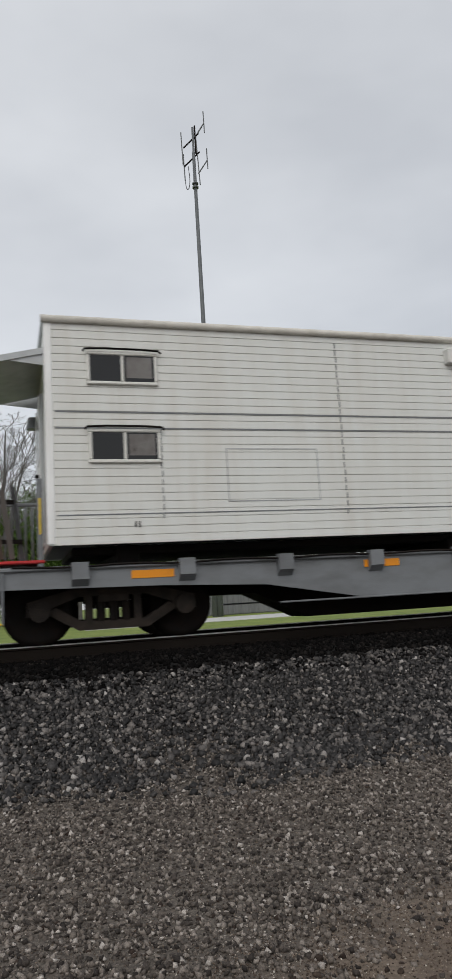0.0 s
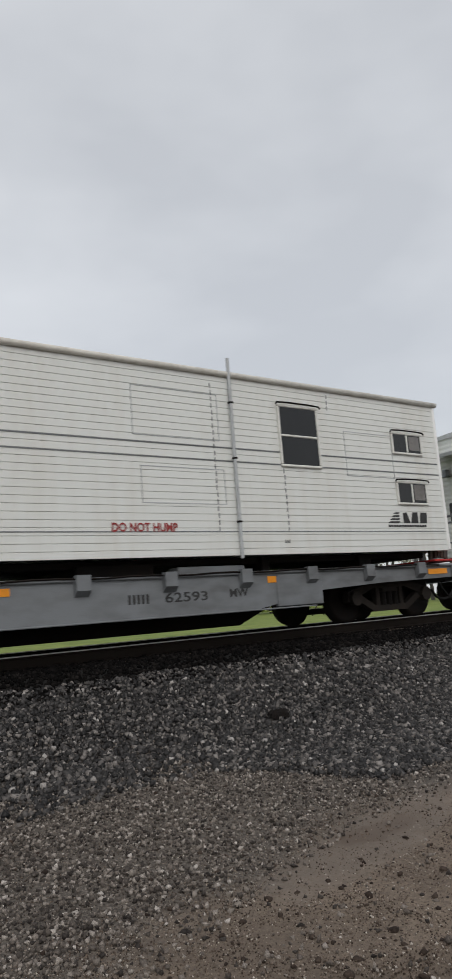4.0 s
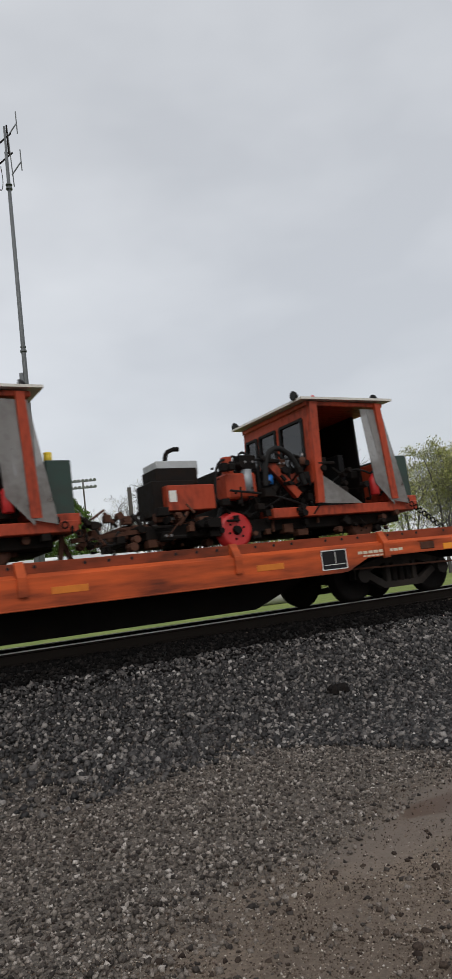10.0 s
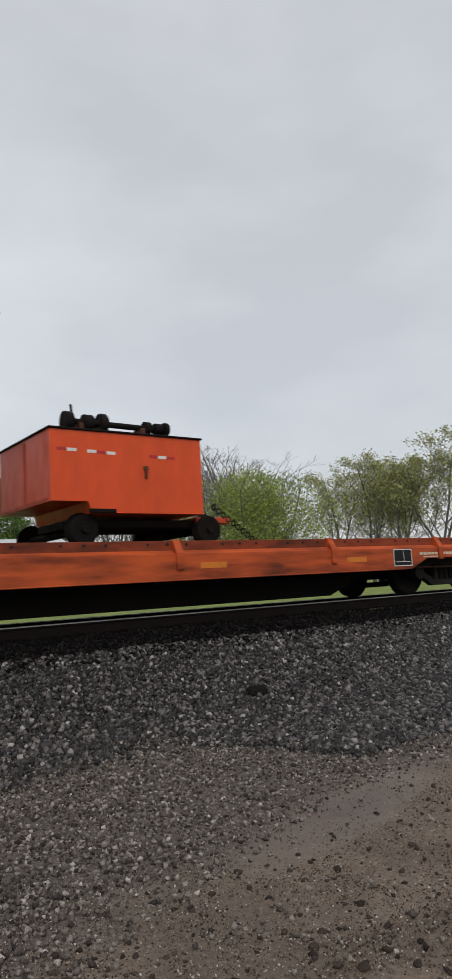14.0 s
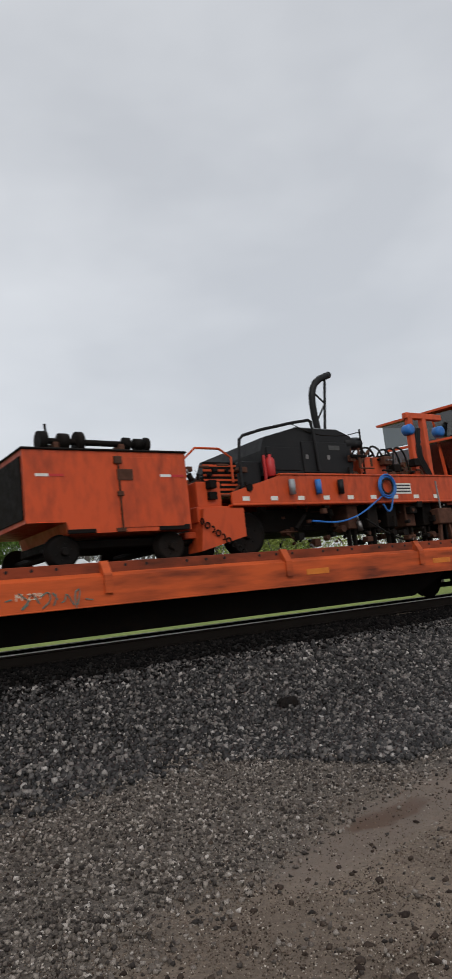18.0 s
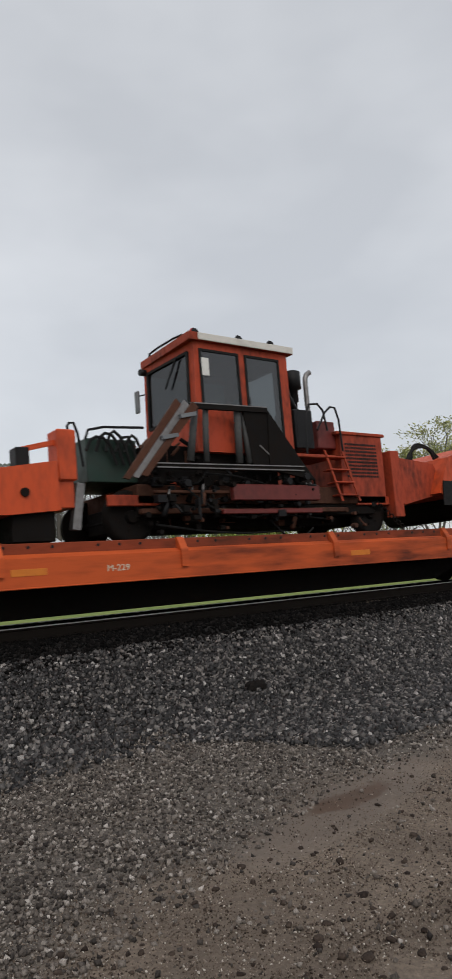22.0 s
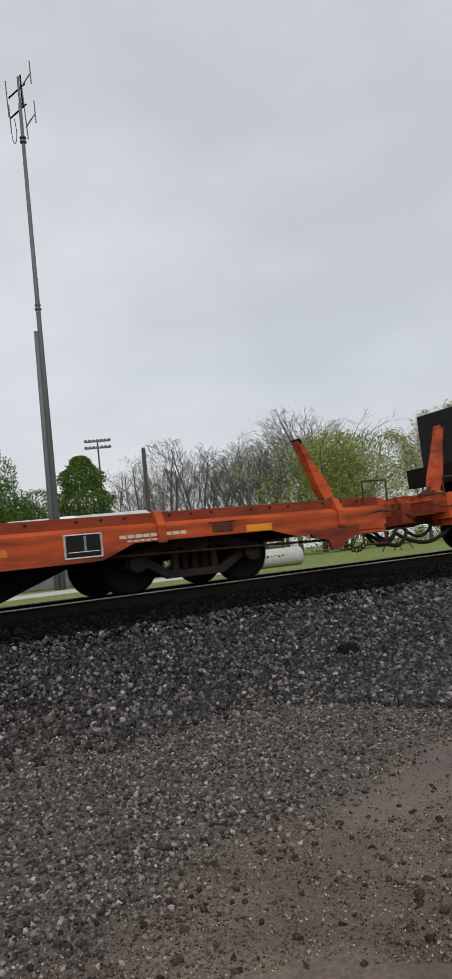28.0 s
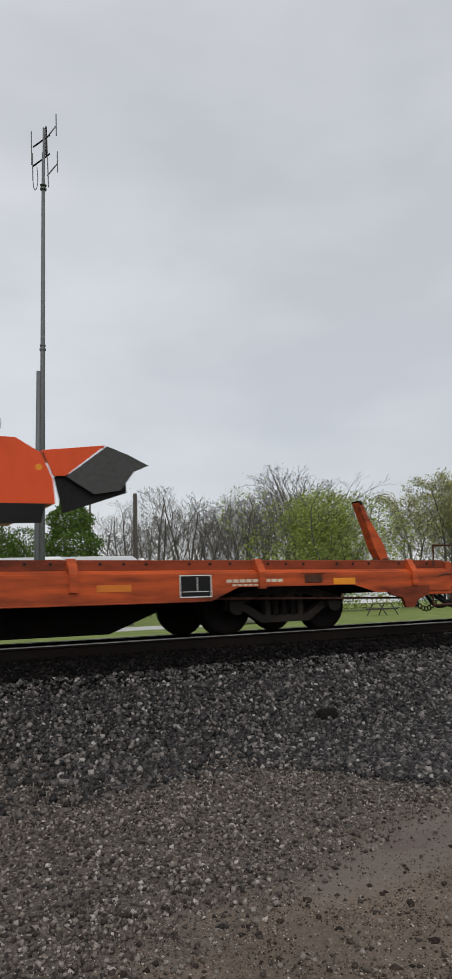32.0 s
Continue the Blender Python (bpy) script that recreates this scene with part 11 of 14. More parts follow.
    soft(Q(t, "muffler", BLACK, cy((X - 3.25, -0.6, 1.82), (X - 2.85, -0.6, 1.82), 0.12, 14)))
    exhaust(t, [(X - 3.1, -0.6, 1.85), (X - 3.1, -0.6, 2.35), (X - 3.05, -0.6, 2.45), (X - 2.95, -0.6, 2.46)], 0.04, GREEN)
    soft(Q(t, "air_cleaner", BLACK, cy((X - 2.35, -0.7, 1.7), (X - 1.95, -0.7, 1.74), 0.13, 14)))
    Q(t, "cleaner_pipe", BLACK, tube([(X - 2.35, -0.7, 1.7), (X - 2.55, -0.65, 1.7), (X - 2.6, -0.6, 1.5)], 0.05, 8, 1))
    Q(t, "radiator", DARK_GREEN, bx(X - 2.7, X - 2.3, -0.9, 0.6, 0.92, 1.5))
    Q(t, "rear_step", m, bx(X - 2.3, X - 1.9, -1.1, -0.6, 0.7, 0.92))
    boom = Q(t, "boom", m, slab([(X - 5.75, -0.55, 0.85), (X - 5.45, -0.55, 1.0), (X - 8.1, -0.55, 2.05), (X - 8.45, -0.55, 1.77)], 0.26), label="orange knuckle boom folded forward")
    Q(boom, "fore_arm", m, slab([(X - 8.45, -0.5, 1.82), (X - 8.1, -0.5, 2.05), (X - 12.0, -0.5, 0.95), (X - 12.3, -0.5, 0.66)], 0.2))
    Q(boom, "boom_ram", STEEL, cy((X - 6.2, -0.7, 1.3), (X - 8.2, -0.7, 2.0), 0.045, 8))
    g = Q(boom, "grapple", SHADED_GRIME, bx(X - 12.45, X - 12.15, -0.6, -0.25, 0.55, 0.8))
    Q(g, "claw", SHADED_GRIME, tube([(X - 12.3, -0.5, 0.6), (X - 12.75, -0.5, 0.45), (X - 12.7, -0.5, 0.1), (X - 12.45, -0.5, 0.02)], 0.05, 6, 1))
    Q(g, "claw", SHADED_GRIME, tube([(X - 12.3, -0.4, 0.6), (X - 11.95, -0.4, 0.42), (X - 11.95, -0.4, 0.1), (X - 12.2, -0.4, 0.02)], 0.05, 6, 1))
    Q(boom, "hose", RUBBER, hose((X - 6, -0.75, 1.2), (X - 8.3, -0.75, 1.95), 0.1), hose((X - 8.3, -0.75, 1.95), (X - 11.8, -0.7, 0.95), 0.15))
    railing(t, [(X - 4.35, -1.12, 0.9), (X - 4.35, -1.12, 1.6), (X - 4.3, -1.12, 1.65)], m)
    if wagon:
        w = load("rail_pallet", "low steel pallet with upright posts and steel parts", "pallet", k, dx - 11, "pallets")
        Q(w, "pallet_bed", SHADED_GRIME, bx(X - 12.8, X - 9.0, -1.1, 1.1, 0.12, 0.3))
        wheels(w, X - 12.2, 0.2, SHADED_GRIME)
        for x, z in ((-12.55, 1.62), (-12.0, 1.78), (-10.23, 1.27)):
            Q(w, "upright_post", BLACK if x < -9.5 else RUST, bx(X + x - 0.06, X + x + 0.06, -1.05, -0.93, 0.1, z))
        clutter(w, X - 12.4, X - 9.2, 0.3, 0.6, 14, seed + 4, (SHADED_GRIME, RUST, SHADED_GRIME))
    return t


def tie_machine(k, X, seed):
    """A tie exchanger: engine hood ahead, big tyre and glazed cab behind."""
    t = load("tie_machine", "orange tie machine with hood, rubber tyre and tall cab", "track machine", k, X - 7.5, "tie machines")
    m = ORANGE
    Q(t, "main_frame", RUST, bx(X - 10.7, X - 6.8, -1.1, 1.05, 0.40, 0.58), bx(X - 7, X - 4.3, -1.0, 1.0, 0.4, 0.66))
    underwork(t, X - 10.8, X - 4.5, seed, 0.42, 14)
    for x in (-10.2, -7.3):
        wheels(t, X + x, 0.28, SHADED_GRIME)
    for x in (-11.05, -10.8):
        Q(t, "upright_post", RUST, bx(X + x - 0.05, X + x + 0.05, -1.0, -0.9, 0.2, 1.4), bx(X + x - 0.1, X + x + 0.1, -1.05, -0.85, 0.45, 0.62))
    railing(t, [(X - 11.1, -0.95, 1.2), (X - 10.9, -0.95, 1.45), (X - 10.6, -0.95, 1.1), (X - 10.6, -0.95, 0.5)], m, 0.035)
    rad = Q(t, "radiator", BLACK, bx(X - 9.75, X - 9.05, -0.9, -0.3, 1.5, 2.02, 0.06), label="black cooling fan unit on top")
    for i in range(7):
        Q(rad, "guard_bar", SHADED_GRIME, bx(X - 9.72 + 0.1 * i, X - 9.70 + 0.1 * i, -0.93, -0.9, 1.58, 2.02))
    engine_block(t, X - 10.0, X - 9.0, 0.6, 1.55, seed + 1)
    hoses(t, X - 10.5, X - 9.0, 0.55, 1.5, 10, seed + 2)
    hood = Q(t, "engine_hood", m, pr([(X - 8.75, 0.66), (X - 7.15, 0.66), (X - 7.15, 1.58), (X - 7.3, 1.62), (X - 8.75, 1.58)], -1.08, 0.4), label="orange sheet-metal hood")
    Q(hood, "hood_seam", ORANGE_OLD, bx(X - 7.6, X - 7.58, -1.085, -1.08, 0.68, 1.56))
    soft(Q(t, "air_cleaner", BLACK, cy((X - 8.45, -0.7, 1.75), (X - 8.45, -0.7, 2.02), 0.17, 14), bar((X - 8.45, -0.7, 1.55), (X - 8.45, -0.7, 1.8), 0.08)))
    Q(t, "side_bar", ORANGE_OLD, bar((X - 6.95, -1.15, 0.6), (X - 7.0, -1.15, 1.6), 0.05))
    for i in range(3):
        Q(t, "lever", SHADED_GRIME, tube([(X - 10.55 + 0.2 * i, -0.9, 0.9), (X - 10.55 + 0.2 * i, -0.9, 1.5), (X - 10.58 + 0.2 * i, -0.9, 1.55)], 0.018, 5))
    soft(Q(t, "flex_duct", BLACK, *[ring((X - 9.5, -1.05, 0.75 + 0.07 * i), 0.2 - 0.01 * i, 0.045, 14) for i in range(6)], label="black ribbed duct"))
    extinguisher(t, X - 10.25, -1.05, 0.6)
    decal(hood, X - 8.2, X - 7.9, 1.38, 1.44, -1.083, GREEN)
    tyre = soft(Q(t, "tyre", RUBBER, lathe((X - 6.1, -1.15, 0.9), (X - 6.1, -0.75, 0.9), [(0.2, 0.56), (0.02, 0.6), (0.05, 0.72), (0.2, 0.76), (0.8, 0.76), (0.95, 0.7), (1, 0.58)], 30), label="large muddy rubber tyre"))
    soft(Q(tyre, "rim", RUST, lathe((X - 6.1, -1.05, 0.9), (X - 6.1, -0.9, 0.9), [(0.0, 0.05), (0.1, 0.2), (0.6, 0.28), (0.9, 0.5), (0.3, 0.56), (1, 0.58)], 20)))
    Q(tyre, "lug", SHADED_GRIME, *[cy((X - 6.1 + 0.15 * math.cos(a), -1.08, 0.9 + 0.15 * math.sin(a)), (X - 6.1 + 0.15 * math.cos(a), -1.04, 0.9 + 0.15 * math.sin(a)), 0.025, 6) for a in (0.2, 1.25, 2.3, 3.34, 4.4, 5.4)])
    clutter(t, X - 7.0, X - 5.6, 0.5, 1.6, 14, seed + 3, (SHADED_GRIME, m, RUST))
    box_cab(t, X - 5.73, X - 4.34, 0.68, 2.75, m, m, ((X - 5.5, X - 4.5, 2.05, 2.5),), ((-0.95, 0.6, 1.3, 2.5),), 0.1)
    Q(t, "roof_hatch", DECAL, bx(X - 5.6, X - 5.2, -0.4, 0.1, 2.84, 2.95, 0.02))
    beacon(t, X - 5.6, -0.9, 2.83)
    work_lamp(t, X - 5.3, -1.1, 2.9)
    work_lamp(t, X - 4.5, -1.1, 2.9)
    mushroom(t, X - 4.2, -0.7, 1.2, 2.2)
    tie_down(t, X - 8.0)
    return t


def scrap_cart(k, X, seed):
    """A scrap-handling cart with cabinet, small jib and a loading chute."""
    t = load("scrap_cart", "orange scrap cart with black cabinet, small jib and chute", "track machine", k, X - 2, "carts")
    m = ORANGE_OLD
    Q(t, "main_frame", RUST, bx(X - 4.2, X + 0.4, -1.05, 1.0, 0.34, 0.46))
    underwork(t, X - 4.2, X + 0.3, seed, 0.36, 8)
    for x in (-3.6, -0.6):
        wheels(t, X + x, 0.26, SHADED_GRIME)
    Q(t, "edge_beam", m, bx(X - 2.7, X + 0.78, -1.12, -1.02, 0.40, 0.50), bx(X - 3.5, X - 2.7, -1.1, -1.0, 0.32, 0.40), label="worn orange edge beam")
    Q(t, "tail_lamp", RED, bx(X - 2.78, X - 2.62, -1.16, -1.12, 0.42, 0.54))
    Q(t, "step_box", ORANGE, bx(X - 4.75, X - 4.05, -1.15, -0.5, 0.40, 0.80, 0.03))
    Q(t, "scrap_bin", RUST, bx(X - 3.85, X - 2.85, -0.75, 0.4, 1.0, 1.58, 0.01), bx(X - 3.8, X - 2.8, -0.7, 0.35, 0.5, 1.0), label="rusty brown scrap bin")
    Q(t, "tray", SHADED_GRIME, slab([(X - 4.25, -1.05, 0.98), (X - 3.55, -1.05, 1.06), (X - 3.45, -0.5, 1.16), (X - 4.1, -0.5, 1.02)], 0.03), slab([(X - 3.5, -1.0, 0.86), (X - 2.8, -1.0, 0.9), (X - 2.8, -0.6, 0.98), (X - 3.5, -0.6, 0.95)], 0.03), label="black sloping tray")
    Q(t, "side_panel", GREY, bx(X - 3.25, X - 2.95, -1.0, -0.96, 0.58, 0.86))
    cb = Q(t, "cabinet", BLACK, bx(X - 2.75, X - 1.0, -1.05, 0.5, 0.52, 1.44, 0.02), label="black engine cabinet")
    Q(cb, "lid", BLACK, prx([(-1.075, 1.44), (0.52, 1.44), (0.52, 1.80), (-1.075, 1.66)], X - 2.78, X - 0.97))
    for x in (-2.4, -1.5):
        Q(cb, "lid_handle", STEEL, bx(X + x, X + x + 0.16, -1.095, -1.076, 1.55, 1.575))
    for x0, x1 in ((-2.68, -1.90), (-1.86, -1.06)):
        Q(cb, "door", BLACK, bx(X + x0, X + x1, -1.064, -1.05, 0.58, 1.36))
    Q(cb, "latch", STEEL, bx(X - 1.90, X - 1.84, -1.08, -1.064, 0.93, 1.03))
    Q(cb, "lid_latch", STEEL, bx(X - 1.92, X - 1.84, -1.09, -1.076, 1.50, 1.62))
    jib = Q(t, "jib", m, slab([(X - 3.05, -0.55, 2.14), (X - 1.5, -0.55, 2.16), (X - 1.36, -0.55, 2.28), (X - 3.05, -0.55, 2.24)], -0.1), bx(X - 1.55, X - 1.38, -0.56, -0.42, 1.66, 2.29), pr([(X - 1.55, 1.75), (X - 1.95, 2.18), (X - 1.55, 2.2)], -0.53, -0.45), label="small orange jib crane")
    Q(jib, "boom_end", SHADED_GRIME, slab([(X - 3.68, -0.55, 2.16), (X - 3.0, -0.55, 2.13), (X - 3.0, -0.55, 2.25), (X - 3.66, -0.55, 2.28)], -0.12), label="black boom end")
    Q(jib, "cable_clip", SHADED_GRIME, bar((X - 2.9, -0.5, 2.27), (X - 1.9, -0.5, 2.31), 0.03), *[bx(X - 2.8 + 0.22 * i, X - 2.72 + 0.22 * i, -0.53, -0.47, 2.25, 2.33) for i in range(4)])
    Q(jib, "hoist", GALV, bx(X - 3.58, X - 3.30, -0.62, -0.42, 1.94, 2.14, 0.03), ring((X - 3.66, -0.52, 2.05), 0.09, 0.018, 12), label="grey hoist unit")
    Q(jib, "hook", SHADED_GRIME, cy((X - 3.48, -0.52, 1.94), (X - 3.52, -0.52, 1.78), 0.015, 6), ring((X - 3.53, -0.52, 1.74), 0.035, 0.014, 10))
    Q(jib, "hose", RUBBER, hose((X - 3.4, -0.6, 2.14), (X - 3.0, -0.6, 2.16), 0.12, 0.02), hose((X - 2.15, -0.6, 2.12), (X - 1.55, -0.6, 1.95), 0.18, 0.022), tube([(X - 1.4, -0.6, 2.2), (X - 1.22, -0.6, 2.1), (X - 1.25, -0.6, 1.85), (X - 1.1, -0.6, 1.75)], 0.022, 6, 2))
    ch = Q(t, "chute", ORANGE, pr([(X - 1.02, 0.56), (X + 0.05, 0.56), (X + 0.12, 1.12), (X - 0.18, 1.22), (X - 0.35, 1.36), (X - 0.55, 1.30), (X - 0.98, 1.30)], -1.05, -1.0), pr([(X - 1.02, 0.56), (X + 0.05, 0.56), (X + 0.12, 1.12), (X - 0.4, 1.45), (X - 0.98, 1.40)], 0.6, 0.65), slab([(X - 0.95, -1.0, 0.62), (X + 0.1, -1.0, 0.62), (X + 0.1, 0.6, 0.7), (X - 0.95, 0.6, 0.7)], 0.03), label="orange loading hopper")
    Q(ch, "top_chute", ORANGE, pr([(X + 0.0, 1.24), (X + 0.26, 1.77), (X + 0.80, 1.77), (X + 0.78, 1.27)], -1.12, -0.2), label="flared orange chute top")
    Q(ch, "lower_chute", ORANGE, pr([(X + 0.06, 0.70), (X + 0.08, 1.22), (X + 0.76, 1.25), (X + 0.58, 0.66)], -1.08, -0.25))
    Q(ch, "lip", m, bx(X - 0.02, X + 0.82, -1.14, -1.10, 1.22, 1.27), slab([(X - 0.18, -1.06, 1.18), (X + 0.1, -1.06, 1.08), (X + 0.12, -1.06, 1.13), (X - 0.16, -1.06, 1.24)], -0.03))
    decal(ch, X + 0.42, X + 0.58, 1.04, 1.16, -1.083, AMBER, 2)
    Q(ch, "stay", m, bx(X - 0.42, X - 0.34, -1.12, -1.05, 0.5, 1.55), bx(X - 0.44, X - 0.32, -1.13, -1.05, 1.50, 1.58), bar((X - 1.0, -1.07, 1.25), (X + 0.08, -1.07, 1.16), 0.04))
    Q(t, "tail_frame", m, bx(X + 0.2, X + 0.85, -1.1, 0.9, 0.42, 0.52))
    Q(t, "stencil", DECAL, *[bx(X + 0.12 + 0.05 * i, X + 0.15 + 0.05 * i, -1.103, -1.1005, 0.55, 0.60, 0) for i in range(9)], label="unreadable white stencilling")
    Q(t, "reach_rod", SHADED_GRIME, bar((X - 0.1, -1.15, 0.3), (X + 0.75, -1.15, 0.34), 0.03), bar((X + 0.2, -1.16, 0.24), (X + 0.7, -1.16, 0.30), 0.02))
    fittings(t, X - 3.6, X - 2.8, 0.3, 0.9, 60, seed + 1, (SHADED_GRIME, RUST), -1.1, -0.7)
    fittings(t, X - 0.3, X + 0.3, 0.5, 0.95, 40, seed + 2, (SHADED_GRIME, RUST), -1.15, -1.06)
    return t


def cab_machine(k, X, tank, seed):
    """A tie crane-like machine: engine, tank, tall cab, green deck box."""
    t = load("tie_handler", "orange rail machine with open engine, tall cab and green box", "track machine", k, X, "tie handlers")
    m = ORANGE_OLD
    Q(t, "main_frame", RUST, bx(X - 2.5, X + 2.9, -0.95, 0.6, 0.42, 0.56), bx(X + 0.0, X + 1.5, -1.1, 0.6, 0.56, 0.8))
    Q(t, "draw_arm", ORANGE_OLD, slab([(X - 3.55, -1.05, 0.36), (X - 2.1, -1.05, 0.44), (X - 2.1, -1.05, 0.58), (X - 3.2, -1.05, 0.58)], -0.5), bx(X - 3.55, X - 3.45, -1.08, -0.98, 0.3, 0.8), label="worn orange draw arm")
    underwork(t, X - 2.3, X + 2.8, seed, 0.44, 14)
    for x in (-1.9, 1.29):
        wheels(t, X + x, 0.28, RUST)
    engine_block(t, X - 3.3, X - 2.35, 0.5, 1.35, seed + 1, SHADED_GRIME, None, -0.9)
    Q(t, "radiator", BLACK, bx(X - 2.72, X - 2.12, -1.0, -0.35, 0.72, 1.54, 0.02), label="black radiator box")
    soft(Q(t, "intake_pipe", STEEL, tube([(X - 3.25, -1.0, 1.36), (X - 3.0, -1.02, 1.38), (X - 2.85, -1.02, 1.3), (X - 2.78, -1.0, 1.1)], 0.06, 9, 2), cy((X - 3.1, -1.04, 1.16), (X - 2.8, -1.04, 1.2), 0.09, 12), label="bright intake pipe"))
    soft(Q(t, "filler_cap", BLACK, cy((X - 2.6, -0.8, 1.54), (X - 2.6, -0.8, 1.62), 0.08, 12)))
    Q(t, "engine_mount", m, bx(X - 3.2, X - 3.05, -1.05, -0.95, 0.45, 1.1), bx(X - 2.35, X - 2.2, -1.05, -0.95, 0.45, 1.0), bx(X - 3.4, X - 2.1, -1.05, -0.95, 0.45, 0.58))
    tk = Q(t, "fluid_tank", tank, bx(X - 1.82, X - 0.88, -1.08, -0.3, 0.84, 1.58, 0.03), cy((X - 1.36, -0.75, 1.58), (X - 1.36, -0.75, 1.64), 0.26, 20), bx(X - 1.45, X - 1.3, -0.82, -0.68, 1.64, 1.70), label="square fluid tank")
    Q(tk, "flange", tank, bx(X - 1.86, X - 0.84, -1.11, -0.28, 1.555, 1.59))
    Q(t, "belt_guard", DARK_RED, pr([(X - 1.85, 0.22), (X - 1.42, 0.22), (X - 1.60, 0.72), (X - 1.68, 0.86), (X - 1.80, 0.93), (X - 1.95, 0.92), (X - 2.05, 0.82), (X - 2.07, 0.68)], -1.22, -1.06), label="dark red belt guard")
    hoses(t, X - 2.1, X - 0.6, 1.2, 1.8, 7, seed + 2, -0.8, 0.016)
    decal(t, X - 1.25, X - 1.05, 1.2, 1.3, -1.083, YELLOW)
    Q(t, "gauge_box", GREY, bx(X - 1.2, X - 0.98, -1.14, -1.08, 0.86, 1.1))
    clutter(t, X - 3.8, X - 2.3, 0.4, 1.3, 14, seed + 3, (m, SHADED_GRIME, RUST, SHADED_GRIME))
    clutter(t, X - 1.1, X + 0.6, 0.45, 1.45, 26, seed + 4, (RUST, SHADED_GRIME, m, SHADED_GRIME))
    Q(t, "side_bracket", m, pr([(X - 1.3, 0.1), (X - 0.85, 0.3), (X - 0.9, 0.8), (X - 1.15, 0.8)], -1.12, -1.06))
    decal(t, X - 1.2, X - 1.0, 0.5, 0.72, -1.123, DECAL, 3)
    cab = box_cab(t, X + 0.10, X + 1.56, 1.60, 2.74, ORANGE, RUST, ((X + 0.62, X + 1.45, 1.85, 2.68),), ((-0.95, 0.65, 1.72, 2.58),), 0.0)
    Q(cab, "lower_wall", ORANGE, pr([(X + 0.10, 1.596), (X + 1.56, 1.596), (X + 1.56, 0.82), (X + 0.44, 0.82)], -1.15, -1.09), bx(X + 0.48, X + 1.56, -1.09, 0.6, 0.82, 0.88))
    Q(cab, "under_seat_box", SHADED_GRIME, bx(X + 0.3, X + 1.35, -1.0, 0.5, 0.9, 1.5))
    mir = Q(cab, "mirror", DECAL, bx(X + 0.80, X + 0.97, -1.34, -1.28, 2.24, 2.48, 0.02), bx(X + 0.82, X + 0.97, -1.34, -1.28, 2.08, 2.20, 0.02))
    Q(mir, "mirror_arm", GALV, tube([(X + 0.58, -1.17, 2.48), (X + 0.76, -1.32, 2.48), (X + 0.82, -1.32, 2.0), (X + 0.60, -1.17, 1.98)], 0.012, 5))
    extinguisher(t, X + 0.74, -1.24, 0.96)
    soft(Q(t, "blue_filter", BLUE, cy((X + 1.16, -1.0, 0.60), (X + 1.16, -1.0, 0.80), 0.06, 10)))
    Q(t, "lower_duct", SHADED_GRIME, bx(X - 0.6, X + 0.35, -0.7, 0.4, 0.9, 1.5))
    work_lamp(t, X + 0.06, 0.55, 2.9)
    beacon(t, X + 0.1, 0.35, 2.82)
    beacon(t, X + 0.12, -0.75, 2.82)
    work_lamp(t, X + 0.14, -0.95, 2.92)
    Q(cab, "roof_hook", BLACK, ring((X + 1.45, -1.05, 2.86), 0.05, 0.014, 8), bx(X + 1.3, X + 1.6, -1.1, -1.0, 2.82, 2.845))
    Q(cab, "hinge_bracket", RUST, bx(X + 0.2, X + 0.52, -1.19, -1.15, 2.6, 2.66), bx(X + 0.2, X + 0.24, -1.19, -1.15, 2.6, 2.72))
    gb = Q(t, "tool_box", DARK_GREEN, pr([(X + 1.64, 0.72), (X + 3.08, 0.70), (X + 3.08, 1.28), (X + 2.62, 1.28), (X + 2.55, 1.22), (X + 1.66, 1.10)], -1.0, 0.3), label="green steel tool box")
    Q(gb, "top_bracket", SHADED_GRIME, bx(X + 2.6, X + 3.15, -0.95, -0.6, 1.28, 1.36), cy((X + 3.05, -0.9, 1.36), (X + 3.05, -0.9, 1.44), 0.05, 8))
    railing(t, [(X + 1.68, -1.1, 1.0), (X + 1.68, -1.1, 1.85), (X + 1.58, -1.1, 1.98)], BLACK, 0.028)
    railing(t, [(X + 1.66, -1.05, 1.62), (X + 2.45, -1.05, 1.76), (X + 2.62, -1.05, 1.72), (X + 2.68, -1.05, 1.28)], BLACK, 0.028)
    railing(t, [(X + 1.78, -1.05, 1.1), (X + 1.78, -1.05, 1.5)], BLACK, 0.04)
    Q(t, "rear_guard", m, bx(X + 1.6, X + 2.1, -1.12, -1.04, 0.5, 0.68), bar((X + 3.0, -1.05, 0.1), (X + 3.05, -1.05, 0.7), 0.05), bx(X + 2.2, X + 3.1, -1.04, -0.98, 0.56, 0.66))
    tie_down(t, X - 3.6)
    return t


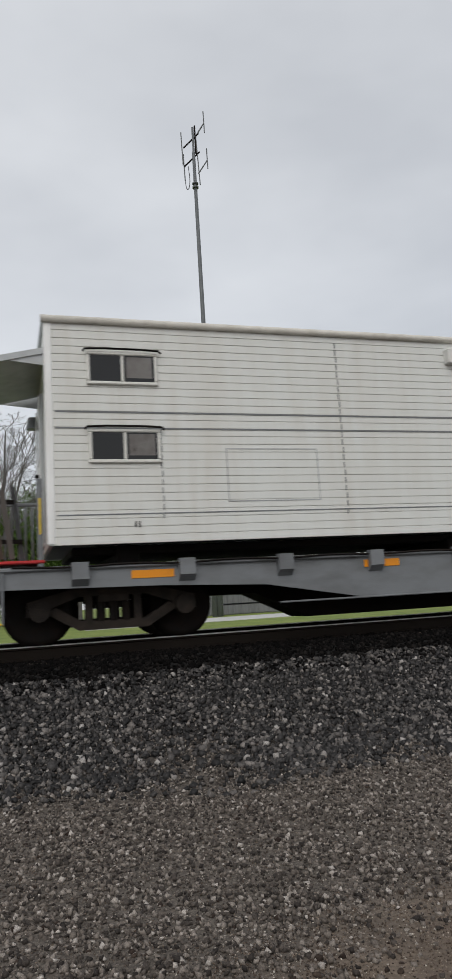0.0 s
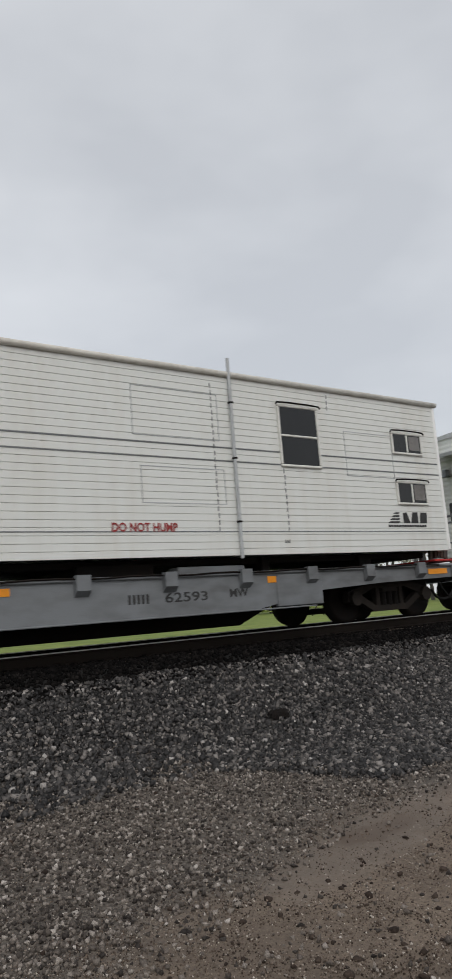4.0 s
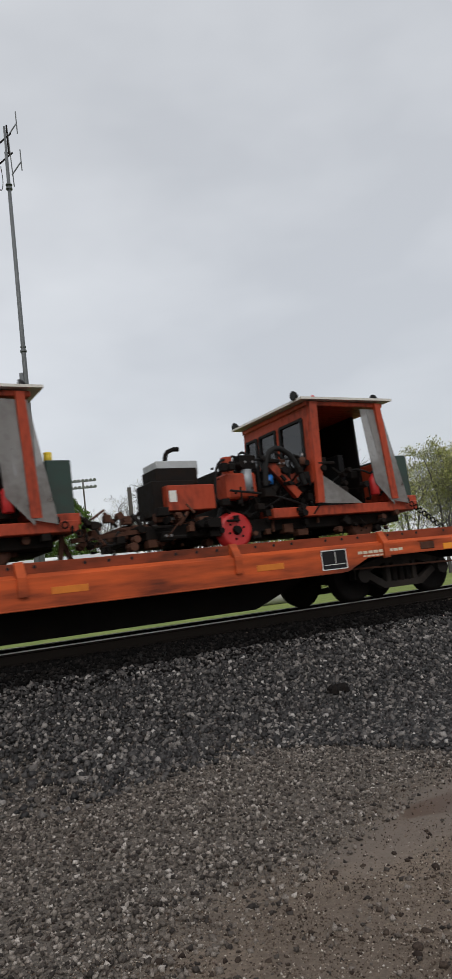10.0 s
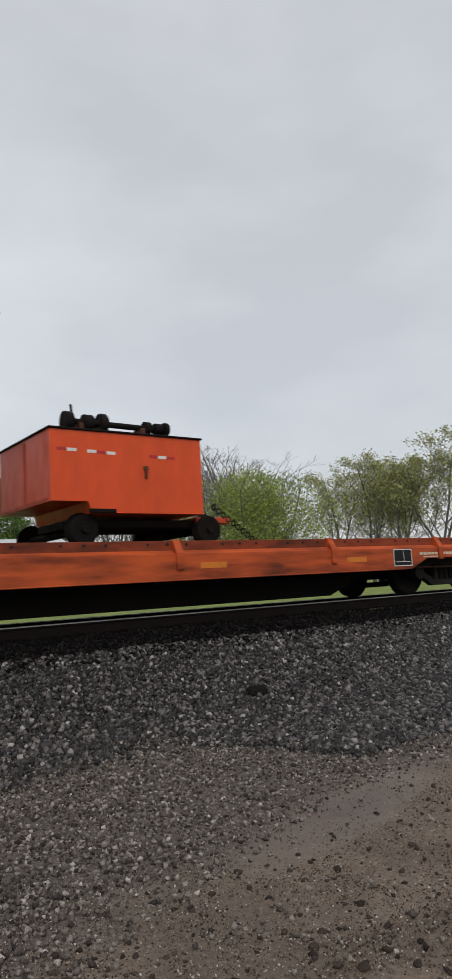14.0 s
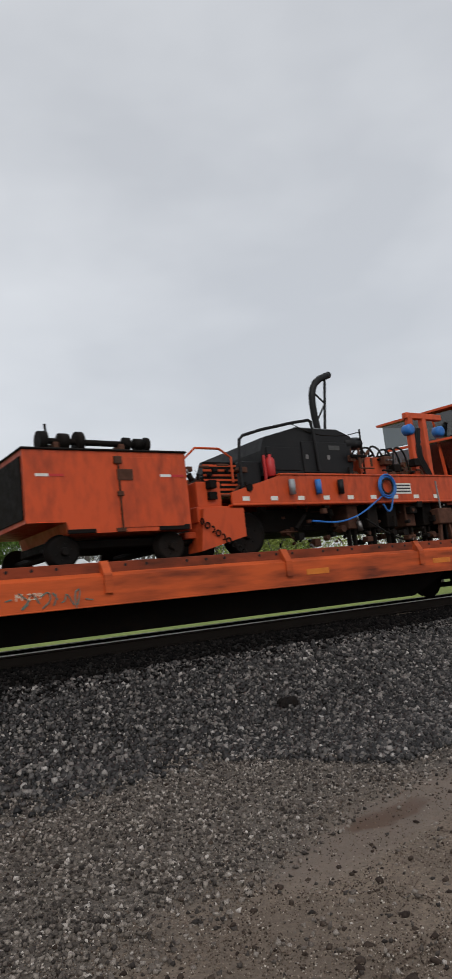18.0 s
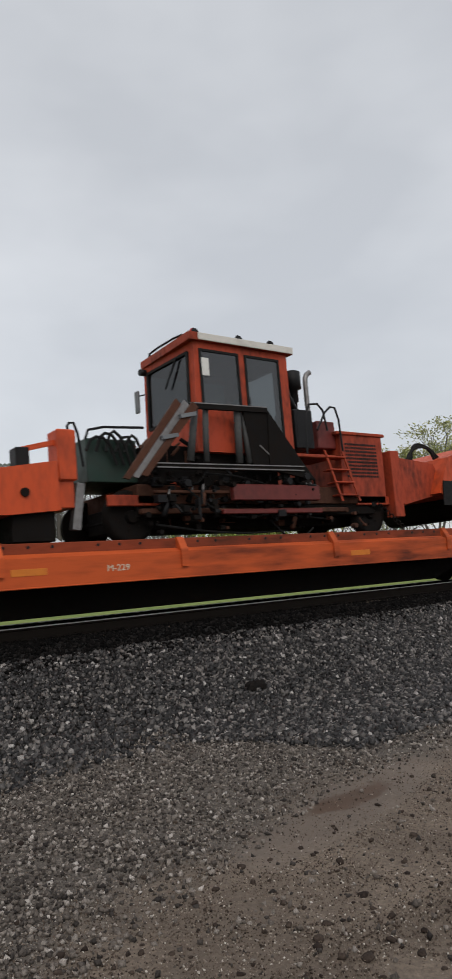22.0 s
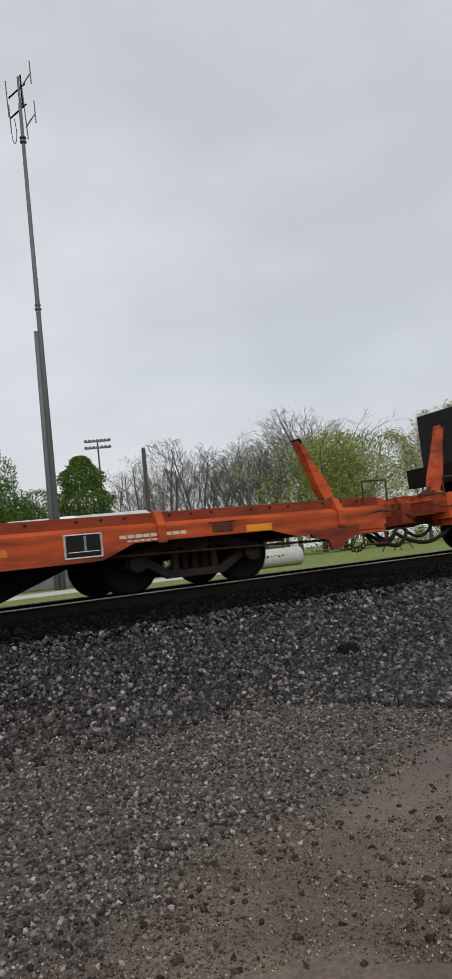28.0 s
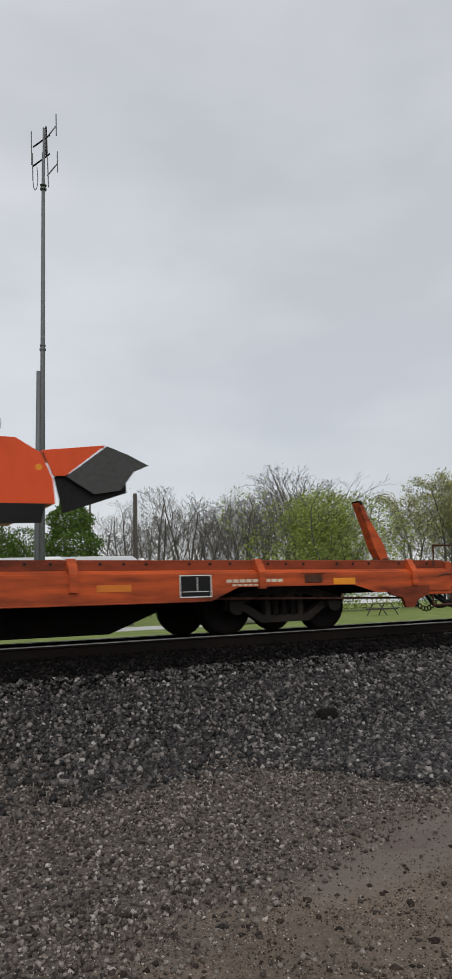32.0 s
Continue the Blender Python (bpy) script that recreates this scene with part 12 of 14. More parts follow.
def broom_machine(k, X, seed):
    """A broom machine: hooded brush ahead of a glazed cab, engine hood behind (as it stands on the tenth car)."""
    t = load("track_broom", "worn orange track broom with hooded brush and cab", "track machine", k, X - 10, "track brooms")
    m = ORANGE_OLD
    Q(t, "broom_hood", m, pr([(X - 14.0, 0.7), (X - 13.85, 1.15), (X - 13.0, 1.32), (X - 12.3, 1.3), (X - 12.2, 0.7), (X - 13.2, 0.6)], -1.3, 1.2), label="angular orange brush hood")
    Q(t, "rubber_flap", RUBBER, bx(X - 13.95, X - 12.4, -1.31, -1.27, 0.15, 0.68), label="black rubber dust flap")
    soft(Q(t, "brush_core", SHADED_GRIME, cy((X - 13.0, -1.1, 0.5), (X - 13.0, 1.1, 0.5), 0.4, 16)))
    hoses(t, X - 13.2, X - 12.2, 1.25, 1.85, 4, seed, -0.9, 0.035)
    Q(t, "lift_arm", m, slab([(X - 12.9, -1.0, 1.3), (X - 12.2, -1.0, 1.9), (X - 11.9, -1.0, 1.7), (X - 12.5, -1.0, 1.1)], 0.3))
    box_cab(t, X - 12.0, X - 10.4, 0.85, 2.62, m, m, ((X - 11.85, X - 11.3, 1.7, 2.5), (X - 11.15, X - 10.6, 1.7, 2.5)), ((-1.0, -0.1, 1.6, 2.45), (0.0, 0.9, 1.6, 2.45)), 0.2)
    for x in (-11.9, -11.2, -10.5):
        work_lamp(t, X + x, -1.1, 2.76)
    beacon(t, X - 11.5, -0.8, 2.7)
    Q(t, "main_frame", m, bx(X - 12.2, X - 5.4, -1.1, 1.05, 0.40, 0.62), label="orange machine frame")
    underwork(t, X - 12, X - 5.5, seed + 1, 0.42, 16)
    for x in (-11.3, -6.6):
        wheels(t, X + x, 0.28, SHADED_GRIME)
    hood = Q(t, "engine_hood", m, pr([(X - 8.95, 0.6), (X - 7.5, 0.6), (X - 7.5, 1.92), (X - 7.6, 1.98), (X - 8.95, 2.02)], -1.08, 0.5))
    perforated(hood, X - 7.95, X - 7.62, 1.45, 1.85, -1.084, 4, 8)
    Q(t, "hood_post", m, bx(X - 9.15, X - 8.95, -1.1, -0.7, 0.6, 2.2))
    Q(t, "pump_unit", SHADED_GRIME, bx(X - 10.3, X - 9.2, -0.8, 0.4, 0.6, 1.9, 0.03))
    clutter(t, X - 10.35, X - 9.15, 0.6, 2.1, 22, seed + 5, (SHADED_GRIME, RUST, SHADED_GRIME))
    Q(t, "white_panel", DECAL, bx(X - 9.55, X - 9.25, -1.12, -1.08, 0.95, 1.5))
    Q(t, "brush_guard", SHADED_GRIME, bx(X - 8.95, X - 7.55, -1.2, -1.09, 0.12, 0.85))
    clutter(t, X - 8.9, X - 7.6, 0.1, 1.3, 18, seed + 6, (SHADED_GRIME, RUST, SHADED_GRIME), -1.25, -1.12)
    mushroom(t, X - 9.05, -0.9, 2.2, 2.45, 0.04)
    rack = Q(t, "brush_rack", SHADED_GRIME, slab([(X - 8.85, -1.12, 1.8), (X - 7.95, -1.12, 1.74), (X - 7.7, -1.3, 1.5), (X - 8.8, -1.3, 1.55)], 0.05), label="rack of black brush strips")
    for i in range(7):
        Q(rack, "brush", RUBBER, bx(X - 8.82 + 0.15 * i, X - 8.69 + 0.15 * i, -1.3, -1.12, 0.9 + 0.05 * (i % 3), 1.6))
    exhaust(t, [(X - 7.35, -0.6, 0.9), (X - 7.35, -0.6, 1.8), (X - 7.28, -0.6, 2.0), (X - 7.1, -0.6, 2.05)], 0.07, STEEL)
    Q(t, "fluid_tank", DARK_GREEN, bx(X - 7.15, X - 6.45, -1.08, 0.5, 0.62, 1.28, 0.03), label="dark green fluid tank")
    engine_block(t, X - 6.35, X - 5.6, 0.62, 1.45, seed + 2, RUST)
    soft(Q(t, "blue_filter", BLUE, cy((X - 6.25, -0.9, 1.45), (X - 6.2, -0.9, 1.75), 0.08, 10)))
    railing(t, [(X - 6.3, -1.05, 0.7), (X - 6.3, -1.05, 1.5), (X - 5.4, -1.05, 1.45), (X - 5.35, -1.05, 0.6)], m)
    tie_down(t, X - 9.0)
    return t


def tool_wagon(k, X, seed):
    t = load("tool_wagon", "low orange tool wagon with rack and upright pole", "cart", k, X, "carts")
    Q(t, "wagon_body", ORANGE_OLD, pr([(X - 0.22, 0.6), (X + 1.42, 0.6), (X + 1.45, 1.04), (X - 0.25, 1.04)], -1.1, 0.7), bx(X - 0.28, X + 1.48, -1.13, -1.08, 1.0, 1.06), label="orange steel tray body")
    Q(t, "chassis", SHADED_GRIME, bx(X - 0.15, X + 1.35, -0.8, 0.6, 0.35, 0.6))
    wheels(t, X + 0.32, 0.24, RUST, 0.9)
    wheels(t, X + 1.2, 0.24, RUST, 0.8)
    r = Q(t, "tool_rack", BLACK, bx(X - 0.4, X + 0.35, -0.5, -0.44, 1.3, 1.36), bx(X - 0.38, X - 0.3, -0.5, -0.44, 1.0, 1.32), bx(X + 0.26, X + 0.34, -0.5, -0.44, 1.0, 1.6), bx(X + 0.75, X + 1.1, -0.7, -0.3, 1.04, 1.36), bx(X + 0.4, X + 0.5, -0.6, -0.4, 1.04, 1.7), bx(X + 0.3, X + 0.85, -0.55, -0.45, 1.62, 1.7))
    Q(r, "pole", SHADED_GRIME, cy((X + 0.2, -0.5, 1.0), (X + 0.2, -0.5, 2.4), 0.02, 6))
    Q(r, "tool", RUST, cy((X - 0.12, -0.5, 1.1), (X - 0.16, -0.5, 1.9), 0.02, 6), cy((X - 0.06, -0.5, 1.1), (X + 0.02, -0.5, 1.9), 0.02, 6), bx(X - 0.25, X - 0.08, -0.53, -0.47, 1.88, 1.93), bx(X - 0.06, X + 0.1, -0.53, -0.47, 1.86, 1.91))
    clutter(t, X - 0.1, X + 1.2, 1.0, 1.3, 10, seed, (SHADED_GRIME, RUST, RUST, BLACK), -0.7, 0.3)
    clutter(t, X - 0.2, X + 1.3, 0.1, 0.55, 12, seed + 1, (SHADED_GRIME, RUST, SHADED_GRIME))
    return t


def small_machine(k, X, box_mat, cap, seed):
    """A compact seat-less rail machine of pumps and hoses with one cabinet on top."""
    t = load("hydraulic_cart", "compact orange hydraulic cart packed with pumps and hoses", "track machine", k, X, "hydraulic carts")
    m = ORANGE_OLD
    Q(t, "main_frame", RUST, bx(X - 1.8, X + 1.7, -1.05, 1.0, 0.42, 0.58), bx(X - 1.1, X - 1.0, -1.0, -0.9, 0.5, 1.9), bx(X + 0.6, X + 0.7, -1.0, -0.9, 0.5, 1.5))
    underwork(t, X - 1.7, X + 1.6, seed, 0.44, 8)
    wheels(t, X - 1.1, 0.27, RUST)
    wheels(t, X + 1.1, 0.27, RUST)
    bxp = Q(t, "cabinet", box_mat, bx(X - 0.7, X + 0.1, -0.9, -0.2, 1.4, 1.9, 0.03), label="hydraulic tank on top of the frame")
    Q(bxp, "panel", LIGHT_GREY if box_mat is not LIGHT_GREY else GREEN, bx(X - 0.62, X - 0.25, -0.915, -0.9, 1.5, 1.8))
    Q(t, "pedestal", SHADED_GRIME, bx(X - 0.5, X + 0.1, -0.8, -0.2, 0.5, 1.4))
    if cap:
        soft(Q(t, "relief_cap", ORANGE_NEW, lathe((X + 0.1, -0.6, 1.9), (X + 0.1, -0.6, 2.36), [(0, 0.14), (0.3, 0.14), (0.32, 0.2), (0.5, 0.2), (0.52, 0.13), (0.85, 0.12), (1, 0.04)], 14), label="bright orange hydrant-like cap"))
        railing(t, [(X + 0.1, -0.8, 1.9), (X + 0.7, -0.85, 2.1), (X + 1.3, -0.85, 1.9)], BLACK, 0.035)
    else:
        railing(t, [(X - 0.9, -0.9, 1.8), (X - 0.8, -0.9, 2.15), (X + 0.2, -0.9, 2.2)], SHADED_GRIME, 0.03)
        soft(Q(t, "lamp", YELLOW, cy((X - 1.05, -0.95, 1.9), (X - 1.05, -0.95, 2.05), 0.06, 10)))
    engine_block(t, X + 0.5, X + 1.4, 0.58, 1.3, seed + 1, BLACK)
    hoses(t, X - 1.7, X + 1.2, 0.5, 1.6, 14, seed + 2, -1.02)
    clutter(t, X - 1.7, X + 1.5, 0.55, 1.4, 26, seed + 3, (RUST, RUST, SHADED_GRIME, SHADED_GRIME, m))
    return t


def drill_rig(k, X, seed):
    """A black-hosed rig with a tall cab and a blue engine behind; X: its near cab corner."""
    t = load("rail_rig", "rail rig with a mass of black hoses, orange cab, blue engine", "track machine", k, X + 0.5, "rail rigs")
    m = ORANGE_OLD
    Q(t, "main_frame", RUST, bx(X - 3.0, X + 4.0, -1.1, 1.05, 0.36, 0.54))
    underwork(t, X - 3.0, X + 3.9, seed, 0.38, 14)
    for x in (-2.3, 2.9):
        wheels(t, X + x, 0.28, SHADED_GRIME)
    Q(t, "work_frame", BLACK, bx(X - 3.0, X - 0.2, -0.9, 0.8, 0.54, 1.25), bx(X - 2.6, X - 0.4, -0.95, 0.6, 1.2, 1.55), label="black work-head frame")
    hoses(t, X - 3.1, X - 0.2, 0.4, 1.7, 22, seed + 1, -1.05, 0.026)
    clutter(t, X - 3.1, X - 0.1, 0.4, 1.6, 22, seed + 2, (BLACK, SHADED_GRIME, RUST, m))
    cab = box_cab(t, X, X + 1.85, 0.5, 2.8, m, BLACK, ((X + 0.15, X + 0.8, 1.35, 2.65), (X + 0.95, X + 1.7, 1.35, 2.65)), ((-1.0, -0.1, 1.3, 2.6), (0.0, 0.9, 1.3, 2.6)), 0.12)
    Q(cab, "step_plate", BLACK, bx(X + 0.2, X + 0.8, -1.2, -1.1, 0.36, 0.46))
    decal(cab, X + 1.1, X + 1.5, 0.75, 1.0, -1.153, DECAL, 2)
    beacon(t, X + 0.3, -0.8, 2.88)
    work_lamp(t, X + 0.1, -1.1, 2.94)
    work_lamp(t, X + 1.5, -1.1, 2.94)
    engine_block(t, X + 2.1, X + 3.3, 0.54, 1.35, seed + 3, BLUE, BLUE)
    clutter(t, X + 3.2, X + 4.0, 0.5, 1.3, 12, seed + 6, (m, RUST, SHADED_GRIME, ORANGE))
    exhaust(t, [(X + 2.4, -0.5, 1.4), (X + 2.4, -0.5, 2.1), (X + 2.5, -0.5, 2.2), (X + 2.6, -0.5, 2.2)], 0.045, SHADED_GRIME)
    Q(t, "fluid_tank", m, bx(X + 1.95, X + 2.4, -1.05, 0.4, 0.54, 1.25))
    tie_down(t, X - 2.5)
    return t


def canopy_machine(k, X, variant, seed):
    """An open-sided machine below a white canopy, white perforated beam, hydraulics and tank."""
    t = load("canopy_machine", ("orange rail machine under a white canopy, plastic tarp over its engine" if variant == 3 else "orange rail machine under a white canopy with a perforated beam"), "track machine", k, X + 2, "canopy machines")
    m = ORANGE
    end = 6.9 if variant == 3 else 6.4
    Q(t, "main_frame", m, bx(X + 1.4, X + end, -1.12, 1.0, 0.36, 0.46), bx(X + 1.4, X + 2.08, -1.16, -0.9, 0.34, 0.63), bx(X + 5.6, X + end, -1.15, 1.0, 0.4, 0.7, 0.02), bx(X - 0.18, X + 1.42, -1.1, 1.0, 0.36, 0.58), label="orange machine frame")
    underwork(t, X - 0.1, X + end - 0.2, seed, 0.38, 14)
    for x in (0.5, 5.2):
        wheels(t, X + x, 0.28, SHADED_GRIME)
    # operator's place
    floor = Q(t, "operator_floor", m, bx(X - 0.16, X + 1.5, -1.1, 0.95, 0.58, 0.66), bx(X - 0.2, X - 0.14, -1.1, 0.95, 0.6, 0.87), label="orange operator's floor with a worn tray edge")
    Q(floor, "floor_skirt", m, bx(X - 0.16, X + 0.7, -1.16, -1.1, 0.6, 0.88))
    Q(floor, "step_box", m, bx(X + 0.7, X + 1.46, -1.19, -1.1, 0.62, 0.70), bx(X + 0.7, X + 1.46, -1.19, -1.1, 0.90, 1.02), bx(X + 0.7, X + 0.76, -1.19, -1.1, 0.70, 0.90), bx(X + 1.30, X + 1.46, -1.19, -1.1, 0.70, 0.90), bx(X + 0.7, X + 1.46, -1.1, -0.6, 0.98, 1.02), label="orange step box with an open slot")
    Q(floor, "tray_edge", RUST, bar((X - 0.22, -1.12, 0.80), (X - 0.22, 0.95, 0.80), 0.05))
    Q(floor, "corner_bracket", m, bx(X - 0.18, X - 0.06, -1.14, -1.02, 0.3, 0.6), bar((X - 0.1, -1.1, 0.42), (X + 1.3, -1.1, 0.42), 0.035), bar((X + 0.86, -1.1, 0.42), (X + 0.86, -1.1, 0.6), 0.03))
    clutter(t, X - 0.1, X + 1.3, 0.3, 0.58, 12, seed + 3, (DARK_RED, SHADED_GRIME, SHADED_GRIME, BLACK))
    roof = Q(t, "canopy_roof", CREAM, slab([(X - 0.1, -1.2, 2.93), (X + 1.8, -1.2, 2.90), (X + 1.7, 1.1, 2.94), (X - 0.5, 1.1, 2.9)], -0.05), label="white sheet-metal canopy")
    Q(roof, "roof_edge", CREAM, bar((X - 0.1, -1.21, 2.90), (X + 1.84, -1.21, 2.87), 0.03), bar((X - 0.11, -1.2, 2.90), (X - 0.5, 1.1, 2.87), 0.03))
    Q(roof, "roof_lining", GREY, slab([(X - 0.02, -1.16, 2.88), (X + 1.76, -1.16, 2.86), (X + 1.6, 1.05, 2.9), (X - 0.4, 1.05, 2.87)], 0.02))
    Q(roof, "roof_rib", GREY, bar((X + 0.45, -1.1, 2.82), (X + 0.2, 1.0, 2.82), 0.05), bar((X + 1.2, -1.1, 2.81), (X + 1.0, 1.0, 2.82), 0.05))
    Q(roof, "lifting_eye", GALV, ring((X + 0.02, -1.15, 3.0), 0.04, 0.01, 8), ring((X + 1.72, -1.15, 2.96), 0.04, 0.01, 8))
    for x, y, z0 in ((0.51, -1.1, 0.9), (1.52, -1.15, 0.7), (-0.3, 0.2, 0.66), (-0.02, 0.2, 0.66), (1.0, 0.9, 0.66)):
        w = 0.045 if y < -1 and x < 1 else 0.032
        Q(t, "canopy_post", m if y < 0 else ORANGE_OLD, bx(X + x - w, X + x + w, y - w, y + w, z0, 2.88), label="orange canopy post")
    Q(t, "grab_hoop", SHADED_GRIME, tube([(X + 0.05, 0.1, 1.05), (X + 0.16, 0.1, 1.3), (X + 0.14, 0.1, 1.65), (X + 0.0, 0.1, 1.7)], 0.018, 6, 1))
    Q(t, "hung_chain", SHADED_GRIME, *[ring((X - 0.32 + 0.01 * (i % 2), 0.1, 1.35 + 0.07 * i), 0.04, 0.011, 7, "y" if i % 2 else "x") for i in range(9)], hose((X - 0.02, 0.05, 2.6), (X - 0.3, 0.1, 2.45), 0.1, 0.018))
    soft(Q(t, "hung_fan", BLACK, ring((X + 0.95, 0.2, 1.95), 0.1, 0.018, 14), cy((X + 0.95, 0.2, 1.95), (X + 0.95, 0.26, 1.95), 0.05, 8), cy((X + 0.95, 0.22, 2.05), (X + 0.95, 0.22, 2.2), 0.012, 6), label="small black cab fan"))
    seat = Q(t, "seat", BLACK, bx(X + 0.45, X + 0.95, -0.3, 0.2, 1.0, 1.14, 0.05), bx(X + 0.4, X + 0.72, -0.3, 0.2, 1.1, 1.55, 0.09), label="black operator's seat")
    Q(seat, "pedestal", SHADED_GRIME, bx(X + 0.6, X + 0.8, -0.2, 0.05, 0.66, 1.0))
    for i in range(4):
        soft(Q(t, "sack", (SACK, BLACK, SACK, BLACK)[i], lathe((X + 0.02 + 0.27 * i, -0.75 + 0.12 * (i % 2), 0.66), (X + 0.02 + 0.27 * i, -0.75 + 0.12 * (i % 2), 1.1 + 0.05 * (i % 2)), [(0, 0.11), (0.2, 0.15), (0.75, 0.16), (0.95, 0.12), (1, 0.04)], 10), label="filled dark work sack"))
    soft(Q(t, "coiled_cable", BLACK, *[ring((X + 1.15 + 0.1 * i, -0.5, 1.35 + 0.05 * (i % 2)), 0.17 - 0.02 * i, 0.022, 14) for i in range(3)], label="coiled black cable"))
    Q(t, "console", BLACK, slab([(X + 1.0, -0.6, 0.66), (X + 1.5, -0.6, 0.66), (X + 1.45, -0.6, 1.2), (X + 1.05, -0.6, 1.15)], 0.4))
    clutter(t, X + 0.8, X + 1.7, 1.0, 1.4, 8, seed + 7, (SHADED_GRIME, BLACK, SHADED_GRIME), -0.5, 0.1)
    # hanging locker behind the operator, machine house under the beam
    Q(t, "roof_locker", GREY if variant < 3 else RUST, bx(X + 0.85, X + 1.75, 0.15, 0.95, 2.12, 2.84, 0.02), label="steel locker hung under the canopy")
    soft(Q(t, "air_bottle", DARK_RED, cy((X + 0.75, -0.55, 2.62), (X + 1.2, -0.55, 2.62), 0.075, 10)))
    hs = Q(t, "machine_house", SHADED_GRIME, bx(X + 1.75, X + (5.5 if variant == 3 else 4.65), 0.6, 0.68, 0.46, 2.3), bx(X + 1.75, X + 4.65, -1.0, 0.68, 2.24, 2.29), bx(X + 1.75, X + 1.82, 0.1, 0.6, 0.9, 2.24), label="dark open-sided machine house")
    Q(hs, "inner_tank", SHADED_GRIME, bx(X + 3.2, X + 4.4, -0.3, 0.5, 0.5, 1.6), bx(X + 1.9, X + 3.0, -0.2, 0.5, 0.5, 1.3))
    Q(hs, "hung_plate", GREY, slab([(X + 1.8, -0.75, 2.05), (X + 3.15, -0.75, 1.98), (X + 3.1, -0.9, 2.24), (X + 1.8, -0.9, 2.24)], 0.02))
    top = [(1.74, 2.28), (1.74, 2.86), (1.9, 2.7), (2.3, 2.72), (3.8, 2.62), (3.8, 2.36), (4.66, 2.36), (4.66, 2.29)]
    beam = Q(t, "roof_beam", CREAM, pr([(X + x, z) for x, z in top], -1.1, -1.02), bx(X + 1.74, X + 3.8, -1.02, 0.6, 2.58, 2.62), bx(X + 1.74, X + 4.66, -1.16, 0.65, 2.29, 2.325), label="white beam with a row of small holes")
    for i in range(14):
        x = X + 1.98 + 0.128 * i
        soft(Q(beam, "hole", BLACK if (i + seed) % 5 else LIGHT_GREY, cy((x, -1.106, 2.56 - 0.004 * i), (x, -1.098, 2.56 - 0.004 * i), 0.03, 10)))
    Q(beam, "number_bar", DARK_LETTER, *[bx(X + 2.22 + 0.09 * i, X + 2.28 + 0.09 * i, -1.104, -1.1, 2.36, 2.45, 0) for i in range(7)])
    Q(t, "raised_box", CREAM, bx(X + 1.85, X + 2.35, -0.9, 0.5, 2.7, 2.82, 0.02))
    # hydraulic arms
    Q(t, "work_arm", m, bar((X + 1.72, -0.8, 1.42), (X + 2.3, -0.8, 1.68), 0.11), bar((X + 2.3, -0.8, 1.68), (X + 3.7, -0.8, 1.66), 0.10), bar((X + 2.0, -0.85, 1.5), (X + 2.75, -0.85, 0.95), 0.09), label="orange folding work arm")
    for x, z0, z1 in ((2.72, 1.0, 1.52), (2.5, 1.2, 1.6), (3.35, 0.95, 1.55), (3.05, 0.6, 1.25)):
        two_tone(soft(Q(t, "hydraulic_ram", DARK_RED if z0 < 1 else m, cy((X + x, -0.92, z0), (X + x, -0.92, z0 + (z1 - z0) * 0.65), 0.055, 10), cy((X + x, -0.92, z0 + (z1 - z0) * 0.65), (X + x, -0.92, z1), 0.025, 8))), 12)
    Q(t, "spring_coil", SHADED_GRIME, *[ring((X + 2.45, -0.95, 1.42 + 0.05 * i), 0.07, 0.014, 9, "z") for i in range(6)])
    Q(t, "control_box", LIGHT_GREY, bx(X + 2.35, X + 2.6, -0.9, -0.75, 1.8, 1.98))
    Q(t, "skirt_plate", GREY, slab([(X + 2.2, -1.16, 0.32), (X + 3.72, -1.16, 0.31), (X + 3.7, -1.2, 0.05), (X + 2.16, -1.2, 0.08)], 0.02), label="grey sheet skirt")
    railing(t, [(X + 2.1, -1.17, 0.42), (X + 4.6, -1.17, 0.44)], m, 0.03)
    clutter(t, X + 1.8, X + 4.2, 0.5, 1.9, 46, seed + 1, (SHADED_GRIME, DARK_RED, SHADED_GRIME, BLACK, SHADED_GRIME, ORANGE_OLD))
    hoses(t, X + 1.7, X + 4.0, 0.6, 2.0, 14, seed + 2)
    if variant < 3:
        d = Q(t, "side_door", m, bx(X + 3.78, X + 4.86, -1.16, -1.1, 0.46, 1.48, 0.01), bx(X + 3.78, X + 3.95, -1.16, -1.1, 1.48, 2.36, 0.01), bx(X + 4.68, X + 4.86, -1.16, -1.1, 1.48, 2.36, 0.01), bx(X + 3.95, X + 4.68, -1.16, -1.1, 2.18, 2.36, 0.01), bx(X + 3.7, X + 3.78, -1.1, -0.2, 0.46, 2.36, 0.01), label="orange steel door with a rounded window")
        pane(d, rect(X + 3.97, X + 4.66, 1.52, 2.14, 0.08), -1.14, PLASTIC)
        Q(d, "patch_plate", GREY, bx(X + 4.22, X + 4.8, -1.166, -1.16, 0.62, 0.88))
        decal(d, X + 4.05, X + 4.4, 1.2, 1.25, -1.162, LIGHT_GREY)
        Q(t, "air_conditioner", BLACK, bx(X + 3.78, X + 4.5, -0.9, 0.2, 2.42, 2.92, 0.03), label="black roof air conditioner")
